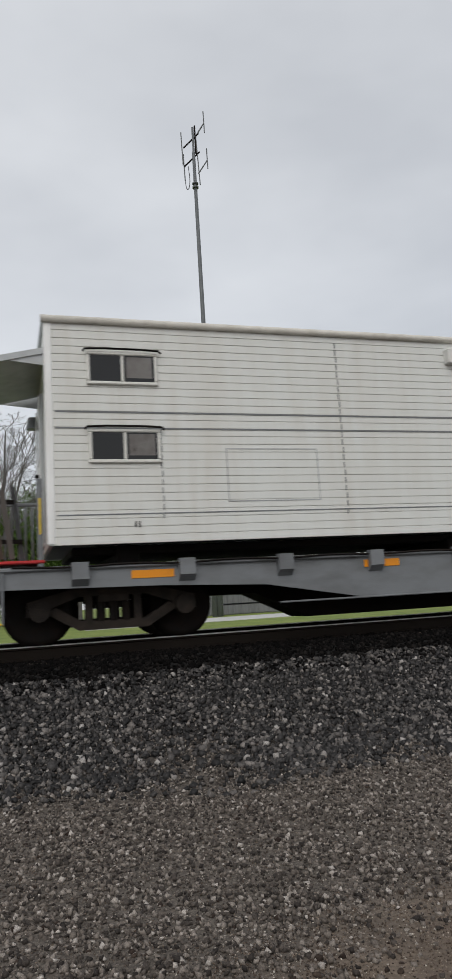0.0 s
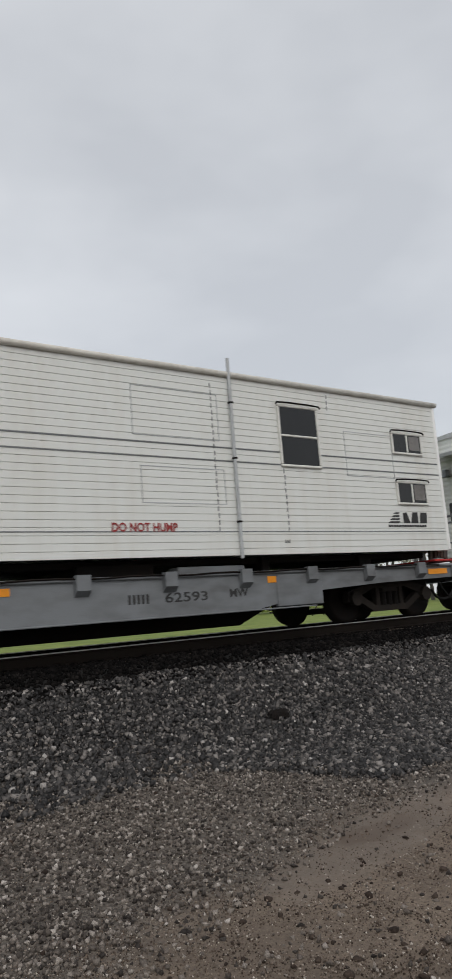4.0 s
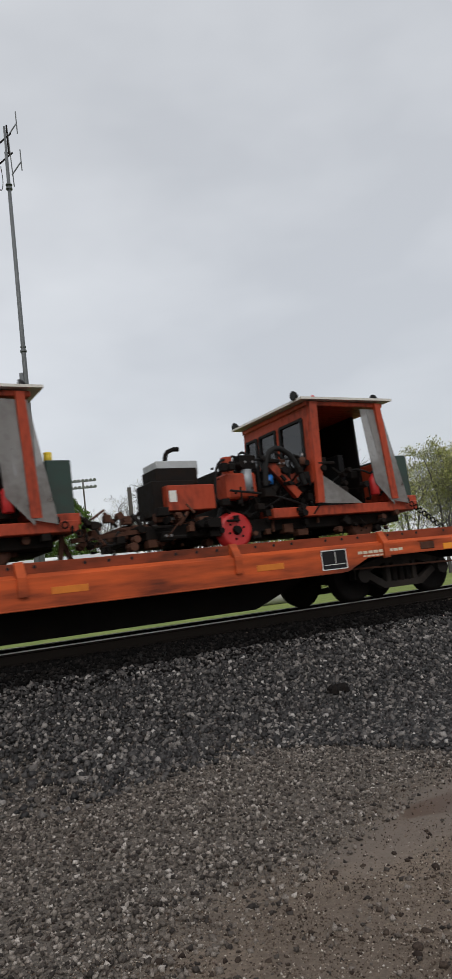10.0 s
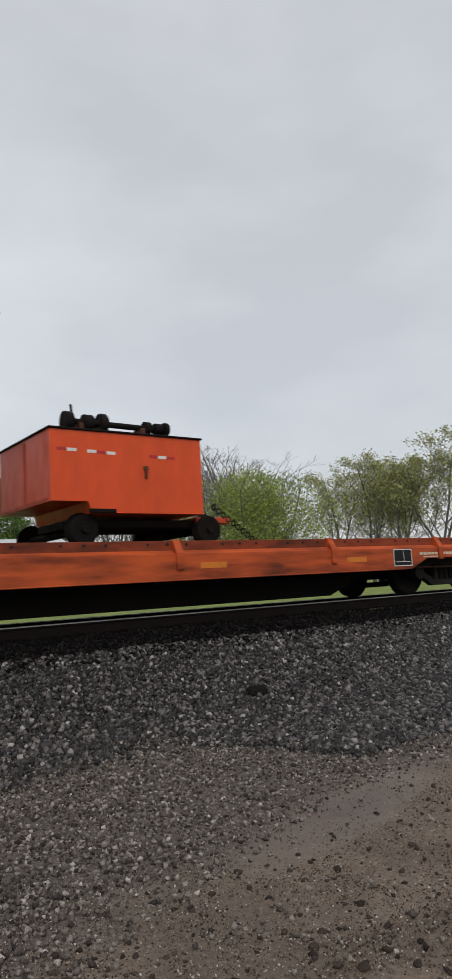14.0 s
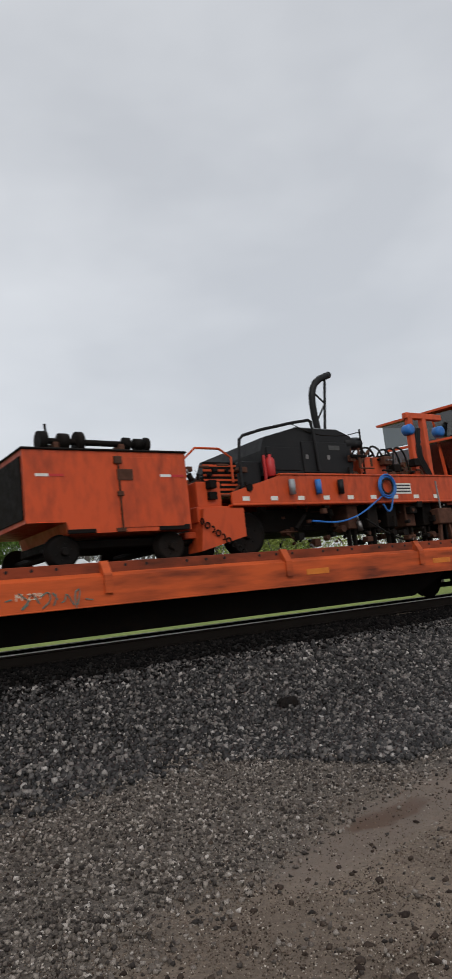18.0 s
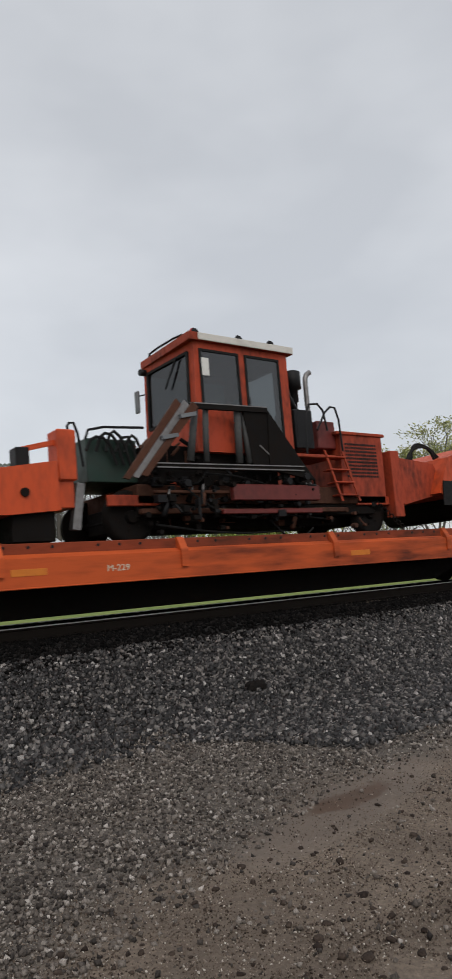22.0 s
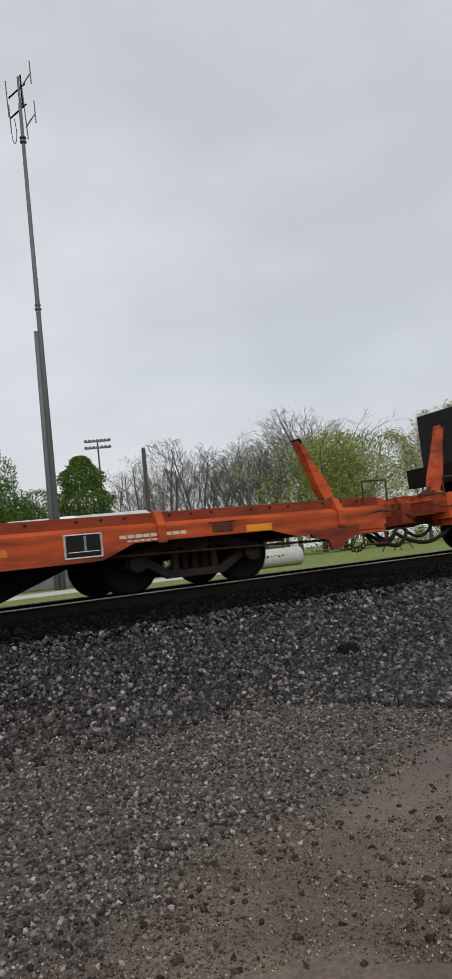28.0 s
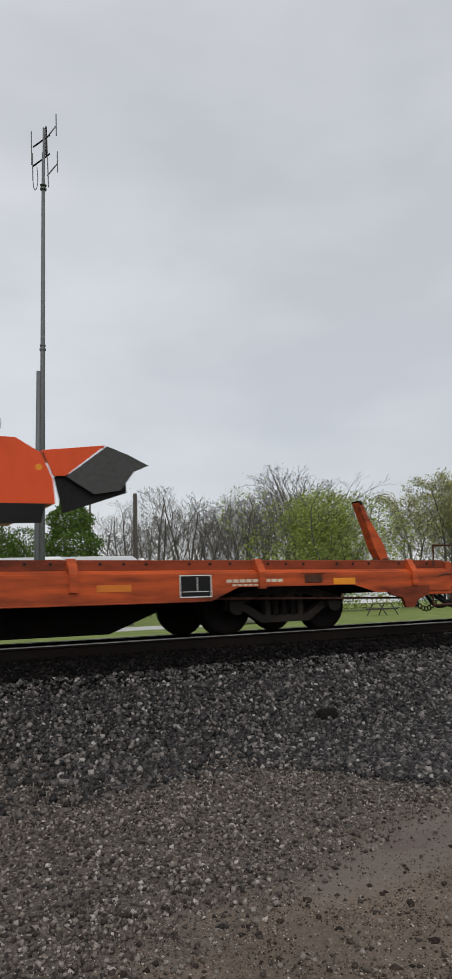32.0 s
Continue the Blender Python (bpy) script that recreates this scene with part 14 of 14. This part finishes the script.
def netting_machine(k, X, seed):
    """A machine with a black netting roof over a hoop between engine and cab (X: the car's own zero)."""
    t = load("netting_machine", "orange rail machine with black netting over a metal hoop", "track machine", k, X - 8.5, "netting machines")
    m = ORANGE
    Q(t, "main_frame", m, bx(X - 11.8, X - 5.9, -1.08, 1.0, 0.42, 0.58), label="orange machine frame")
    underwork(t, X - 11.6, X - 6.0, seed, 0.44, 14)
    for x in (-10.8, -7.0):
        wheels(t, X + x, 0.30, SHADED_GRIME)
    engine_block(t, X - 11.7, X - 10.8, 0.6, 1.75, seed + 1, BLACK)
    Q(t, "radiator", BLACK, bx(X - 11.75, X - 11.2, -0.95, 0.7, 0.7, 1.8))
    exhaust(t, [(X - 11.3, -0.6, 1.7), (X - 11.3, -0.6, 2.1), (X - 11.2, -0.6, 2.3), (X - 11.2, -0.6, 2.5)], 0.055, BLACK)
    engine_block(t, X - 9.9, X - 8.7, 0.6, 1.5, seed + 2, SHADED_GRIME, BLUE)
    clutter(t, X - 10.7, X - 8.3, 0.55, 1.9, 34, seed + 3, (SHADED_GRIME, BLACK, SHADED_GRIME, BLACK, SHADED_GRIME))
    for x in (-9.35, -9.1, -8.8, -8.5):
        Q(t, "control_lever", BLACK, cy((X + x, -0.9, 1.5), (X + x + 0.06, -0.95, 2.1), 0.02, 6), bx(X + x - 0.05, X + x + 0.08, -1.0, -0.85, 1.65, 1.85))
    hoses(t, X - 10.6, X - 8.3, 0.6, 1.6, 10, seed + 4)
    hp = []
    for i in range(11):
        a = math.pi * i / 10
        hp.append((-10.65 + 0.9 * (1 - math.cos(a)) / 2 * 1.2, 0.6 + 1.85 * math.sin(a * 0.62 + 0.05)))
    for y in (-1.0, 0.9):
        Q(t, "metal_hoop", GALV, tube([(X + x, y, z) for x, z in hp], 0.028, 7), label="bent metal hoop")
    net = [(-10.45, 1.9), (-10.1, 2.36), (-9.75, 2.36), (-9.35, 2.3), (-9.05, 2.37), (-8.8, 2.62), (-8.55, 2.84), (-8.2, 3.04)]
    Q(t, "netting", TARP, *[slab([(X + a[0], -1.05, a[1]), (X + b[0], -1.05, b[1]), (X + b[0], 0.95, b[1] + 0.04), (X + a[0], 0.95, a[1] + 0.04)], -0.012) for a, b in zip(net, net[1:])],
      slab([(X - 8.73, -1.1, 1.75), (X - 8.26, -1.08, 1.95), (X - 8.18, -1.06, 3.04), (X - 8.68, -1.06, 2.68)], -0.012),
      slab([(X - 10.23, -1.1, 1.85), (X - 9.48, -1.16, 2.02), (X - 9.38, -1.06, 2.3), (X - 10.18, -1.06, 2.37)], -0.012), slab([(X - 9.48, -1.16, 2.02), (X - 8.78, -1.1, 2.4), (X - 8.78, -1.06, 2.6), (X - 9.38, -1.06, 2.3)], -0.012), label="black netting stretched to the cab roof")
    cab = box_cab(t, X - 8.28, X - 6.53, 0.78, 2.98, m, BLACK, ((X - 8.13, X - 7.41, 1.72, 2.7), (X - 7.20, X - 6.65, 1.72, 2.7)), ((-1.0, -0.1, 1.6, 2.75), (0.0, 0.65, 1.6, 2.75)), 0.0)
    pane(cab, rect(X - 8.01, X - 7.43, 1.2, 1.5, 0.1), -1.155)
    Q(cab, "door_gap", BLACK, bx(X - 7.32, X - 7.29, -1.157, -1.15, 0.85, 2.9))
    Q(cab, "sash_bar", BLACK, bx(X - 7.20, X - 6.65, -1.17, -1.15, 2.2, 2.24))
    decal(cab, X - 7.95, X - 7.48, 1.57, 1.64, -1.153, DECAL, 1)
    decal(cab, X - 7.13, X - 6.78, 1.42, 1.62, -1.153)
    Q(cab, "owner_mark", RED, slab([(X - 7.11, -1.158, 1.46), (X - 7.03, -1.158, 1.46), (X - 6.97, -1.158, 1.58), (X - 7.05, -1.158, 1.58)], 0.002), label="plain red mark")
    decal(cab, X - 7.11, X - 6.81, 1.28, 1.4, -1.153, YELLOW, 1)
    Q(cab, "decal", GREEN, bx(X - 7.13, X - 6.78, -1.157, -1.153, 1.19, 1.25, 0), label="green sticker")
    decal(cab, X - 7.63, X - 7.53, 0.95, 1.1, -1.153, YELLOW)
    plate = Q(cab, "number_plate", DARK_LETTER, bx(X - 7.21, X - 6.71, -1.157, -1.153, 0.88, 1.1, 0), label="black plate with pale stencilling")
    Q(plate, "bar", DECAL, *[bx(X - 7.17 + 0.15 * i, X - 7.06 + 0.15 * i, -1.159, -1.157, z, z + 0.03, 0) for i in range(3) for z in (0.91, 0.98, 1.05)])
    Q(cab, "grab_rail", STEEL, cy((X - 7.36, -1.2, 1.0), (X - 7.36, -1.2, 1.9), 0.018, 6))
    Q(cab, "mirror", DECAL, bx(X - 8.41, X - 8.27, -1.4, -1.37, 2.25, 2.72, 0.02), cy((X - 8.28, -1.15, 2.7), (X - 8.33, -1.38, 2.7), 0.012, 6), label="pale rear-view mirror")
    Q(cab, "rear_handrail", BLACK, tube([(X - 6.53, -1.1, 1.9), (X - 6.25, -1.1, 1.92), (X - 6.19, -1.1, 1.6), (X - 6.25, -1.1, 1.3)], 0.016, 6, 1))
    Q(t, "step_flap", BLACK, slab([(X - 9.15, -1.2, 0.3), (X - 8.48, -1.2, 0.33), (X - 8.55, -1.15, 0.85), (X - 9.21, -1.15, 0.83)], -0.03))
    Q(t, "rear_deck", m, bx(X - 6.73, X - 5.53, -1.15, 0.9, 0.54, 0.72, 0.01), bx(X - 5.73, X - 5.51, -1.15, 0.9, 0.4, 0.54))
    Q(t, "rear_box", m, bx(X - 6.43, X - 5.73, -1.05, -0.3, 0.72, 1.0, 0.015))
    Q(t, "raised_frame", m, bar((X - 6.51, -1.05, 1.19), (X - 5.71, -1.05, 1.58), 0.09), bar((X - 5.73, -1.05, 0.72), (X - 5.73, -1.05, 1.6), 0.09), bar((X - 6.51, -1.05, 0.72), (X - 6.51, -1.05, 1.22), 0.09), label="raised orange rear frame")
    Q(t, "raised_frame", m, bar((X - 6.51, 0.6, 1.19), (X - 5.71, 0.6, 1.58), 0.09), bar((X - 5.73, 0.6, 0.72), (X - 5.73, 0.6, 1.6), 0.09))
    clutter(t, X - 8.23, X - 5.83, 0.3, 0.76, 16, seed + 6, (SHADED_GRIME, RUST, m, SHADED_GRIME), -1.1, -0.8)
    Q(t, "front_bumper", SHADED_GRIME, bx(X - 11.95, X - 11.78, -1.0, 1.0, 0.3, 0.7))
    work_lamp(t, X - 11.85, -0.9, 0.9)
    return t


def hood_machine(k, X, seed):
    """An orange slotted engine hood, black stack, a dark roof on posts, pumps and an oil cooler."""
    t = load("hood_machine", "orange rail machine with slotted hood, black stack and dark roof", "track machine", k, X, "hood machines")
    m = ORANGE_OLD
    Q(t, "main_frame", m, bx(X + 0.40, X + 2.74, -1.08, 0.6, 0.46, 0.54), bx(X + 0.67, X + 2.06, -1.05, -0.98, 0.68, 0.73), bx(X - 2.0, X + 0.4, -1.0, 0.6, 0.44, 0.58), label="orange machine frame")
    Q(t, "frame_strut", m, *[bx(X + x, X + x + 0.06, -1.05, -0.98, 0.54, 0.68) for x in (0.67, 1.2, 1.55, 2.0)])
    underwork(t, X - 1.9, X + 2.6, seed, 0.44, 16)
    for x in (-1.2, 1.0):
        wheels(t, X + x, 0.28, SHADED_GRIME)
    hood = Q(t, "engine_hood", ORANGE, pr([(X - 1.8, 0.7), (X - 0.62, 0.7), (X - 0.62, 1.8), (X - 0.72, 1.87), (X - 1.8, 1.87)], -1.1, 0.5), label="orange slotted engine hood")
    perforated(hood, X - 1.62, X - 0.75, 0.95, 1.75, -1.104, 8, 10)
    Q(hood, "kick_plate", BLACK, bx(X - 1.62, X - 0.72, -1.11, -1.1, 0.74, 0.88))
    decal(hood, X - 1.78, X - 1.64, 1.62, 1.76, -1.103, BLUE)
    soft(Q(t, "stack", BLACK, cy((X - 1.2, -0.5, 1.85), (X - 1.2, -0.5, 2.6), 0.085, 12), tube([(X - 1.2, -0.5, 2.6), (X - 1.2, -0.5, 2.95), (X - 1.12, -0.5, 3.1)], 0.06, 10, 1), label="black exhaust stack"))
    post = Q(t, "crane_post", m, bx(X - 2.3, X - 2.16, -0.7, -0.55, 0.5, 2.75), bx(X - 2.25, X - 1.7, -0.69, -0.56, 2.66, 2.76), bar((X - 2.1, -0.62, 2.2), (X - 1.9, -0.62, 2.7), 0.06), label="orange crane post")
    soft(Q(post, "winch", SHADED_GRIME, cy((X - 1.85, -0.62, 2.72), (X - 1.55, -0.62, 2.72), 0.13, 12)))
    soft(Q(post, "canister", GREY, cy((X - 2.3, -0.8, 1.7), (X - 2.3, -0.8, 2.05), 0.09, 10), cy((X - 2.35, -0.8, 1.25), (X - 2.35, -0.8, 1.5), 0.12, 10)))
    roof = Q(t, "roof", RUST, slab([(X - 1.0, -1.1, 1.96), (X + 0.38, -1.1, 2.0), (X + 0.38, 0.8, 2.02), (X - 1.0, 0.8, 1.98)], -0.05), label="rusty sheet roof")
    Q(roof, "edge_pipe", GALV, cy((X - 1.0, -1.1, 2.06), (X + 0.38, -1.1, 2.08), 0.025, 8))
    Q(t, "roof_post", ORANGE, bx(X - 0.02, X + 0.08, -1.08, -0.98, 0.56, 1.98))
    Q(t, "roof_post", m, bx(X - 0.95, X - 0.85, -0.7, -0.58, 1.8, 2.35))
    Q(roof, "stay", m, bar((X - 0.2, -1.05, 1.95), (X + 0.02, -1.05, 1.65), 0.03))
    engine_block(t, X - 0.6, X - 0.05, 0.6, 1.7, seed + 5, SHADED_GRIME, None, -0.9)
    clutter(t, X - 0.6, X + 0.0, 0.58, 1.75, 22, seed + 6, (RUST, SHADED_GRIME, BLACK, SHADED_GRIME))
    body = Q(t, "pump_body", m, bx(X + 0.34, X + 0.95, -0.6, 0.5, 0.54, 2.05, 0.02), bx(X + 0.95, X + 1.35, -0.5, 0.4, 0.54, 1.9), label="worn orange pump housing")
    Q(body, "red_plate", DARK_RED, slab([(X + 0.55, -0.62, 0.75), (X + 0.85, -0.62, 0.75), (X + 0.8, -0.62, 1.9), (X + 0.6, -0.62, 1.9)], -0.02))
    soft(Q(t, "flywheel_guard", BLACK, ring((X + 0.66, -0.85, 1.68), 0.28, 0.025, 22), ring((X + 0.66, -0.85, 1.68), 0.1, 0.03, 14)))
    for x in (0.40, 0.60):
        soft(Q(t, "red_cylinder", DARK_RED, lathe((X + x, -0.95, 0.82), (X + x, -0.95, 1.46), [(0, 0.07), (0.04, 0.085), (0.85, 0.085), (0.95, 0.05), (1, 0.03)], 12)))
    cool = Q(t, "oil_cooler", GALV, bx(X + 1.04, X + 1.58, -1.1, -0.6, 1.39, 1.83, 0.02), label="grey finned oil cooler")
    Q(cool, "core", BLACK, bx(X + 1.1, X + 1.52, -1.108, -1.1, 1.43, 1.79, 0))
    for i in range(11):
        Q(cool, "fin", STEEL, bx(X + 1.1, X + 1.52, -1.118, -1.108, 1.435 + 0.033 * i, 1.447 + 0.033 * i, 0))
    tank = Q(t, "fluid_tank", m, bx(X + 1.0, X + 1.56, -1.0, -0.2, 0.74, 1.36, 0.02), label="orange fluid tank")
    Q(tank, "panel", BLACK, bx(X + 1.08, X + 1.45, -1.01, -1.0, 0.92, 1.33))
    clutter(t, X + 0.05, X + 1.0, 0.56, 1.95, 44, seed + 1, (RUST, SHADED_GRIME, DARK_RED, BLACK, SHADED_GRIME), -1.0, -0.62)
    clutter(t, X + 1.0, X + 1.9, 0.56, 1.0, 16, seed + 3, (RUST, SHADED_GRIME, SHADED_GRIME), -1.1, -0.9)
    hoses(t, X - 0.5, X + 1.2, 0.6, 1.9, 16, seed + 2)
    for x in (0.78, 1.25):
        railing(t, [(X + x, -0.95, 1.7), (X + x, -0.95, 2.32), (X + x + 0.19, -0.95, 2.4), (X + x + 0.19, -0.95, 1.75)], ORANGE_OLD, 0.03)
    Q(t, "lamp_bar", SHADED_GRIME, bar((X + 0.05, -0.9, 2.26), (X + 0.7, -0.9, 2.42), 0.03), bar((X + 0.42, -0.9, 2.0), (X + 0.42, -0.9, 2.45), 0.035))
    beacon(t, X + 0.27, -0.9, 2.31)
    beacon(t, X + 0.1, -0.9, 2.1)
    work_lamp(t, X + 0.55, -0.9, 2.5)
    work_lamp(t, X + 0.72, -0.9, 2.45)
    railing(t, [(X + 1.7, -0.95, 1.24), (X + 2.05, -1.0, 1.42), (X + 2.52, -1.0, 1.56)], ORANGE_OLD, 0.03)
    railing(t, [(X + 2.5, -1.0, 1.57), (X + 2.55, -1.0, 1.5), (X + 2.66, -1.0, 0.52)], m, 0.032)
    Q(t, "rail_post", ORANGE_OLD, bx(X + 2.03, X + 2.07, -1.05, -1.0, 0.5, 1.62))
    railing(t, [(X + 2.0, -0.95, 0.9), (X + 2.7, -0.95, 1.05), (X + 3.8, -0.95, 1.4), (X + 3.75, -0.95, 0.5)], BLACK, 0.03)
    railing(t, [(X + 2.9, -0.95, 0.5), (X + 2.9, -0.95, 1.12)], BLACK, 0.025)
    extinguisher(t, X + 1.81, -1.05, 0.75)
    soft(Q(t, "hose_reel", GREY, cy((X + 2.1, -1.0, 0.66), (X + 2.22, -1.0, 0.66), 0.12, 14)))
    return t


def awning_machine(k, X, seed):
    """A cab with two stacked windows and an awning over the bins behind it."""
    t = load("awning_machine", "orange cab machine with an awning and brown bins behind", "track machine", k, X + 2, "awning machines")
    m = ORANGE
    Q(t, "main_frame", m, bx(X - 0.8, X + 4.7, -1.08, 1.0, 0.36, 0.52), label="orange machine frame")
    underwork(t, X - 0.6, X + 4.6, seed, 0.38, 10)
    for x in (-0.1, 3.8):
        wheels(t, X + x, 0.28, SHADED_GRIME)
    box_cab(t, X - 0.13, X + 1.05, 0.52, 2.36, m, m, ((X + 0.09, X + 0.92, 1.66, 2.22), (X + 0.09, X + 0.92, 0.84, 1.46)), ((-0.95, 0.6, 1.6, 2.2), (-0.95, 0.6, 0.75, 1.4)), 0.0)
    for i in range(3):
        soft(Q(t, "signal_lamp", DECAL, cy((X + 0.42 + 0.09 * i, -1.17, 0.68), (X + 0.42 + 0.09 * i, -1.155, 0.68), 0.04, 10)))
    Q(t, "number_strip", BLACK, bx(X + 0.3, X + 0.95, -1.16, -1.152, 0.55, 0.64))
    Q(t, "cab_step", ORANGE_OLD, bx(X - 0.7, X + 0.1, -1.2, -0.9, 0.36, 0.42), bx(X - 0.6, X - 0.1, -1.18, -1.1, 0.2, 0.25), bx(X - 0.62, X - 0.58, -1.18, -1.1, 0.2, 0.4), bx(X - 0.14, X - 0.1, -1.18, -1.1, 0.2, 0.4))
    Q(t, "roof_cooler", WHITE_WALL, pr([(X - 0.1, 2.44), (X + 0.62, 2.44), (X + 0.58, 2.62), (X + 0.0, 2.62)], -0.9, 0.3), label="white roof cooling unit")
    Q(t, "lamp_post", ORANGE_OLD, bx(X + 0.92, X + 0.98, -1.0, -0.94, 2.4, 2.72), bar((X + 0.45, -0.97, 2.74), (X + 1.0, -0.97, 2.74), 0.03))
    beacon(t, X + 0.5, -0.95, 2.76)
    for x in (0.75, 0.9):
        work_lamp(t, X + x, -0.97, 2.82)
    railing(t, [(X - 0.02, 0.72, 0.6), (X - 0.02, 0.72, 2.72), (X + 0.14, 0.72, 2.76), (X + 0.14, 0.72, 0.6)], m, 0.03)
    soft(Q(t, "air_tank", BLACK, cy((X - 0.5, 0.2, 1.0), (X - 0.5, 0.2, 1.35), 0.14, 12)))
    Q(t, "awning", GALV, slab([(X + 1.12, -1.15, 2.40), (X + 2.68, -1.15, 2.44), (X + 2.68, 0.8, 2.44), (X + 1.12, 0.8, 2.42)], -0.05), label="grey awning")
    for x in (2.62,):
        Q(t, "awning_post", m, bx(X + x - 0.06, X + x + 0.06, -1.1, -1.0, 1.5, 2.6))
    Q(t, "awning_post", SHADED_GRIME, bx(X + 1.75, X + 1.79, -0.3, -0.26, 1.2, 2.4), bar((X + 1.15, -1.0, 1.7), (X + 1.7, -1.0, 2.35), 0.05))
    Q(t, "bin_beam", RUST, bx(X + 1.3, X + 4.6, -0.95, 0.5, 1.12, 1.5), label="brown steel bin edge")
    soft(Q(t, "motor", GREY, cy((X + 1.4, -1.0, 0.9), (X + 1.75, -1.0, 0.9), 0.2, 16)))
    Q(t, "sling", CREAM, *[tube([(X + 1.30 + 0.04 * i, -1.2, 1.05), (X + 1.38 + 0.05 * i, -1.24, 0.8), (X + 1.42 + 0.04 * i, -1.22, 0.45), (X + 1.56, -1.2, 0.32)], 0.013, 6, 1) for i in range(3)], label="pale lifting sling")
    Q(t, "pump_core", SHADED_GRIME, bx(X + 1.3, X + 2.7, -0.4, 0.6, 0.52, 1.4))
    clutter(t, X + 1.1, X + 2.7, 0.5, 1.2, 26, seed + 1, (RUST, RUST, SHADED_GRIME, SHADED_GRIME))
    hoses(t, X + 1.3, X + 2.6, 0.6, 1.8, 8, seed + 2)
    for x in (2.9, 3.8):
        Q(t, "bin", RUST, pr([(X + x, 0.6), (X + x + 0.75, 0.6), (X + x + 0.85, 1.35), (X + x - 0.05, 1.35)], -1.05, 0.8), label="rusty brown bin")
    railing(t, [(X + 2.9, -1.05, 1.3), (X + 2.9, -1.05, 1.8), (X + 4.6, -1.05, 1.75), (X + 4.65, -1.05, 0.5)], m)
    hoses(t, X + 2.3, X + 2.7, 1.7, 2.65, 3, seed + 4)
    return t


# -- what each car carries --
beam_tamper(0, 0.0, False, 101)
regulator(1, 4.0, "old", 111)
rail_crane(2, 0.16, True, 121)
spiker(2, 2.2, "sheet", 122)
spiker(2, 8.45, "sheet", 123)
tie_machine(3, 0.0, 131)
scrap_cart(3, 0.0, 132)
cab_machine(3, 6.08, ORANGE, 133)
cab_machine(4, -7.82, BLUE, 141)
frame_tamper(4, 0.0, "plain", 142)
frame_tamper(5, -6.8, "plain", 151)
box_cart(5, 1.56, 4.03, 152)
rail_crane(6, 0.0, True, 161)
rail_crane(7, 0.0, False, 171)
frame_tamper(8, -10.05, "canopy", 181)
box_cart(8, -0.67, 1.84, 182)
frame_tamper(8, 5.05, "black", 183)
broom_machine(9, 0.0, 191)
tool_wagon(9, -3.75, 192)
small_machine(9, -0.3, LIGHT_GREY, False, 193)
small_machine(9, 3.55, BLUE, True, 194)
drill_rig(9, 8.53, 195)
canopy_machine(10, -11.67, 1, 201)
canopy_machine(10, -2.7, 2, 202)
canopy_machine(10, 5.93, 3, 203)
spiker(11, -7.65, "grey", 211)
regulator(11, 2.95, "old", 212)
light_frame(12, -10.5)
beam_tamper(12, 0.0, True, 221)
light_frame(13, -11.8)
beam_tamper(13, -1.35, True, 231)
head_drill(14, 0.0, 241)
arm_drill(14, 0.22, 242)
box_cart(14, 5.6, 7.46, 243, lid=True)
frame_tamper(15, -6.8, "plain", 251)
box_cart(15, 1.56, 4.03, 252)
netting_machine(16, 0.0, 261)
hood_machine(16, 0.16, 262)
awning_machine(16, 4.43, 263)
green_regulator(17, -3.06, 271)
regulator(18, 0.98, "red", 281)


# ---- the train rolls towards -x ----
# seconds, metres by which the train is ahead (-) or behind (+) of an even pace
PACE = [
    (0.0, -0.17), (1.0, -0.09), (2.0, -0.17), (3.0, -0.05), (4.0, 0.0), (5.5, -0.2), (7.0, -0.5), (8.0, -0.96), (9.0, -0.75), (10.0, -0.8), (11.0, -0.15), (12.0, -0.02), (13.0, 0.2), (14.0, 0.5), (15.5, 0.5),
    (17.0, 0.45), (18.0, 0.1), (19.0, -0.22), (20.0, -0.02), (21.0, -0.45), (22.0, -0.25), (23.0, 0.1), (24.0, 0.15), (25.0, -0.21), (26.0, 0.3), (27.3, 0.15), (28.5, 0.0), (30.0, -0.05), (31.0, -0.07), (32.0, -0.13),
]


def motions():
    for ob, u, z in RIDERS:
        walk(ob, [(t, pose(u - SPEED * t + d, MID, z)) for t, d in PACE])


motions()
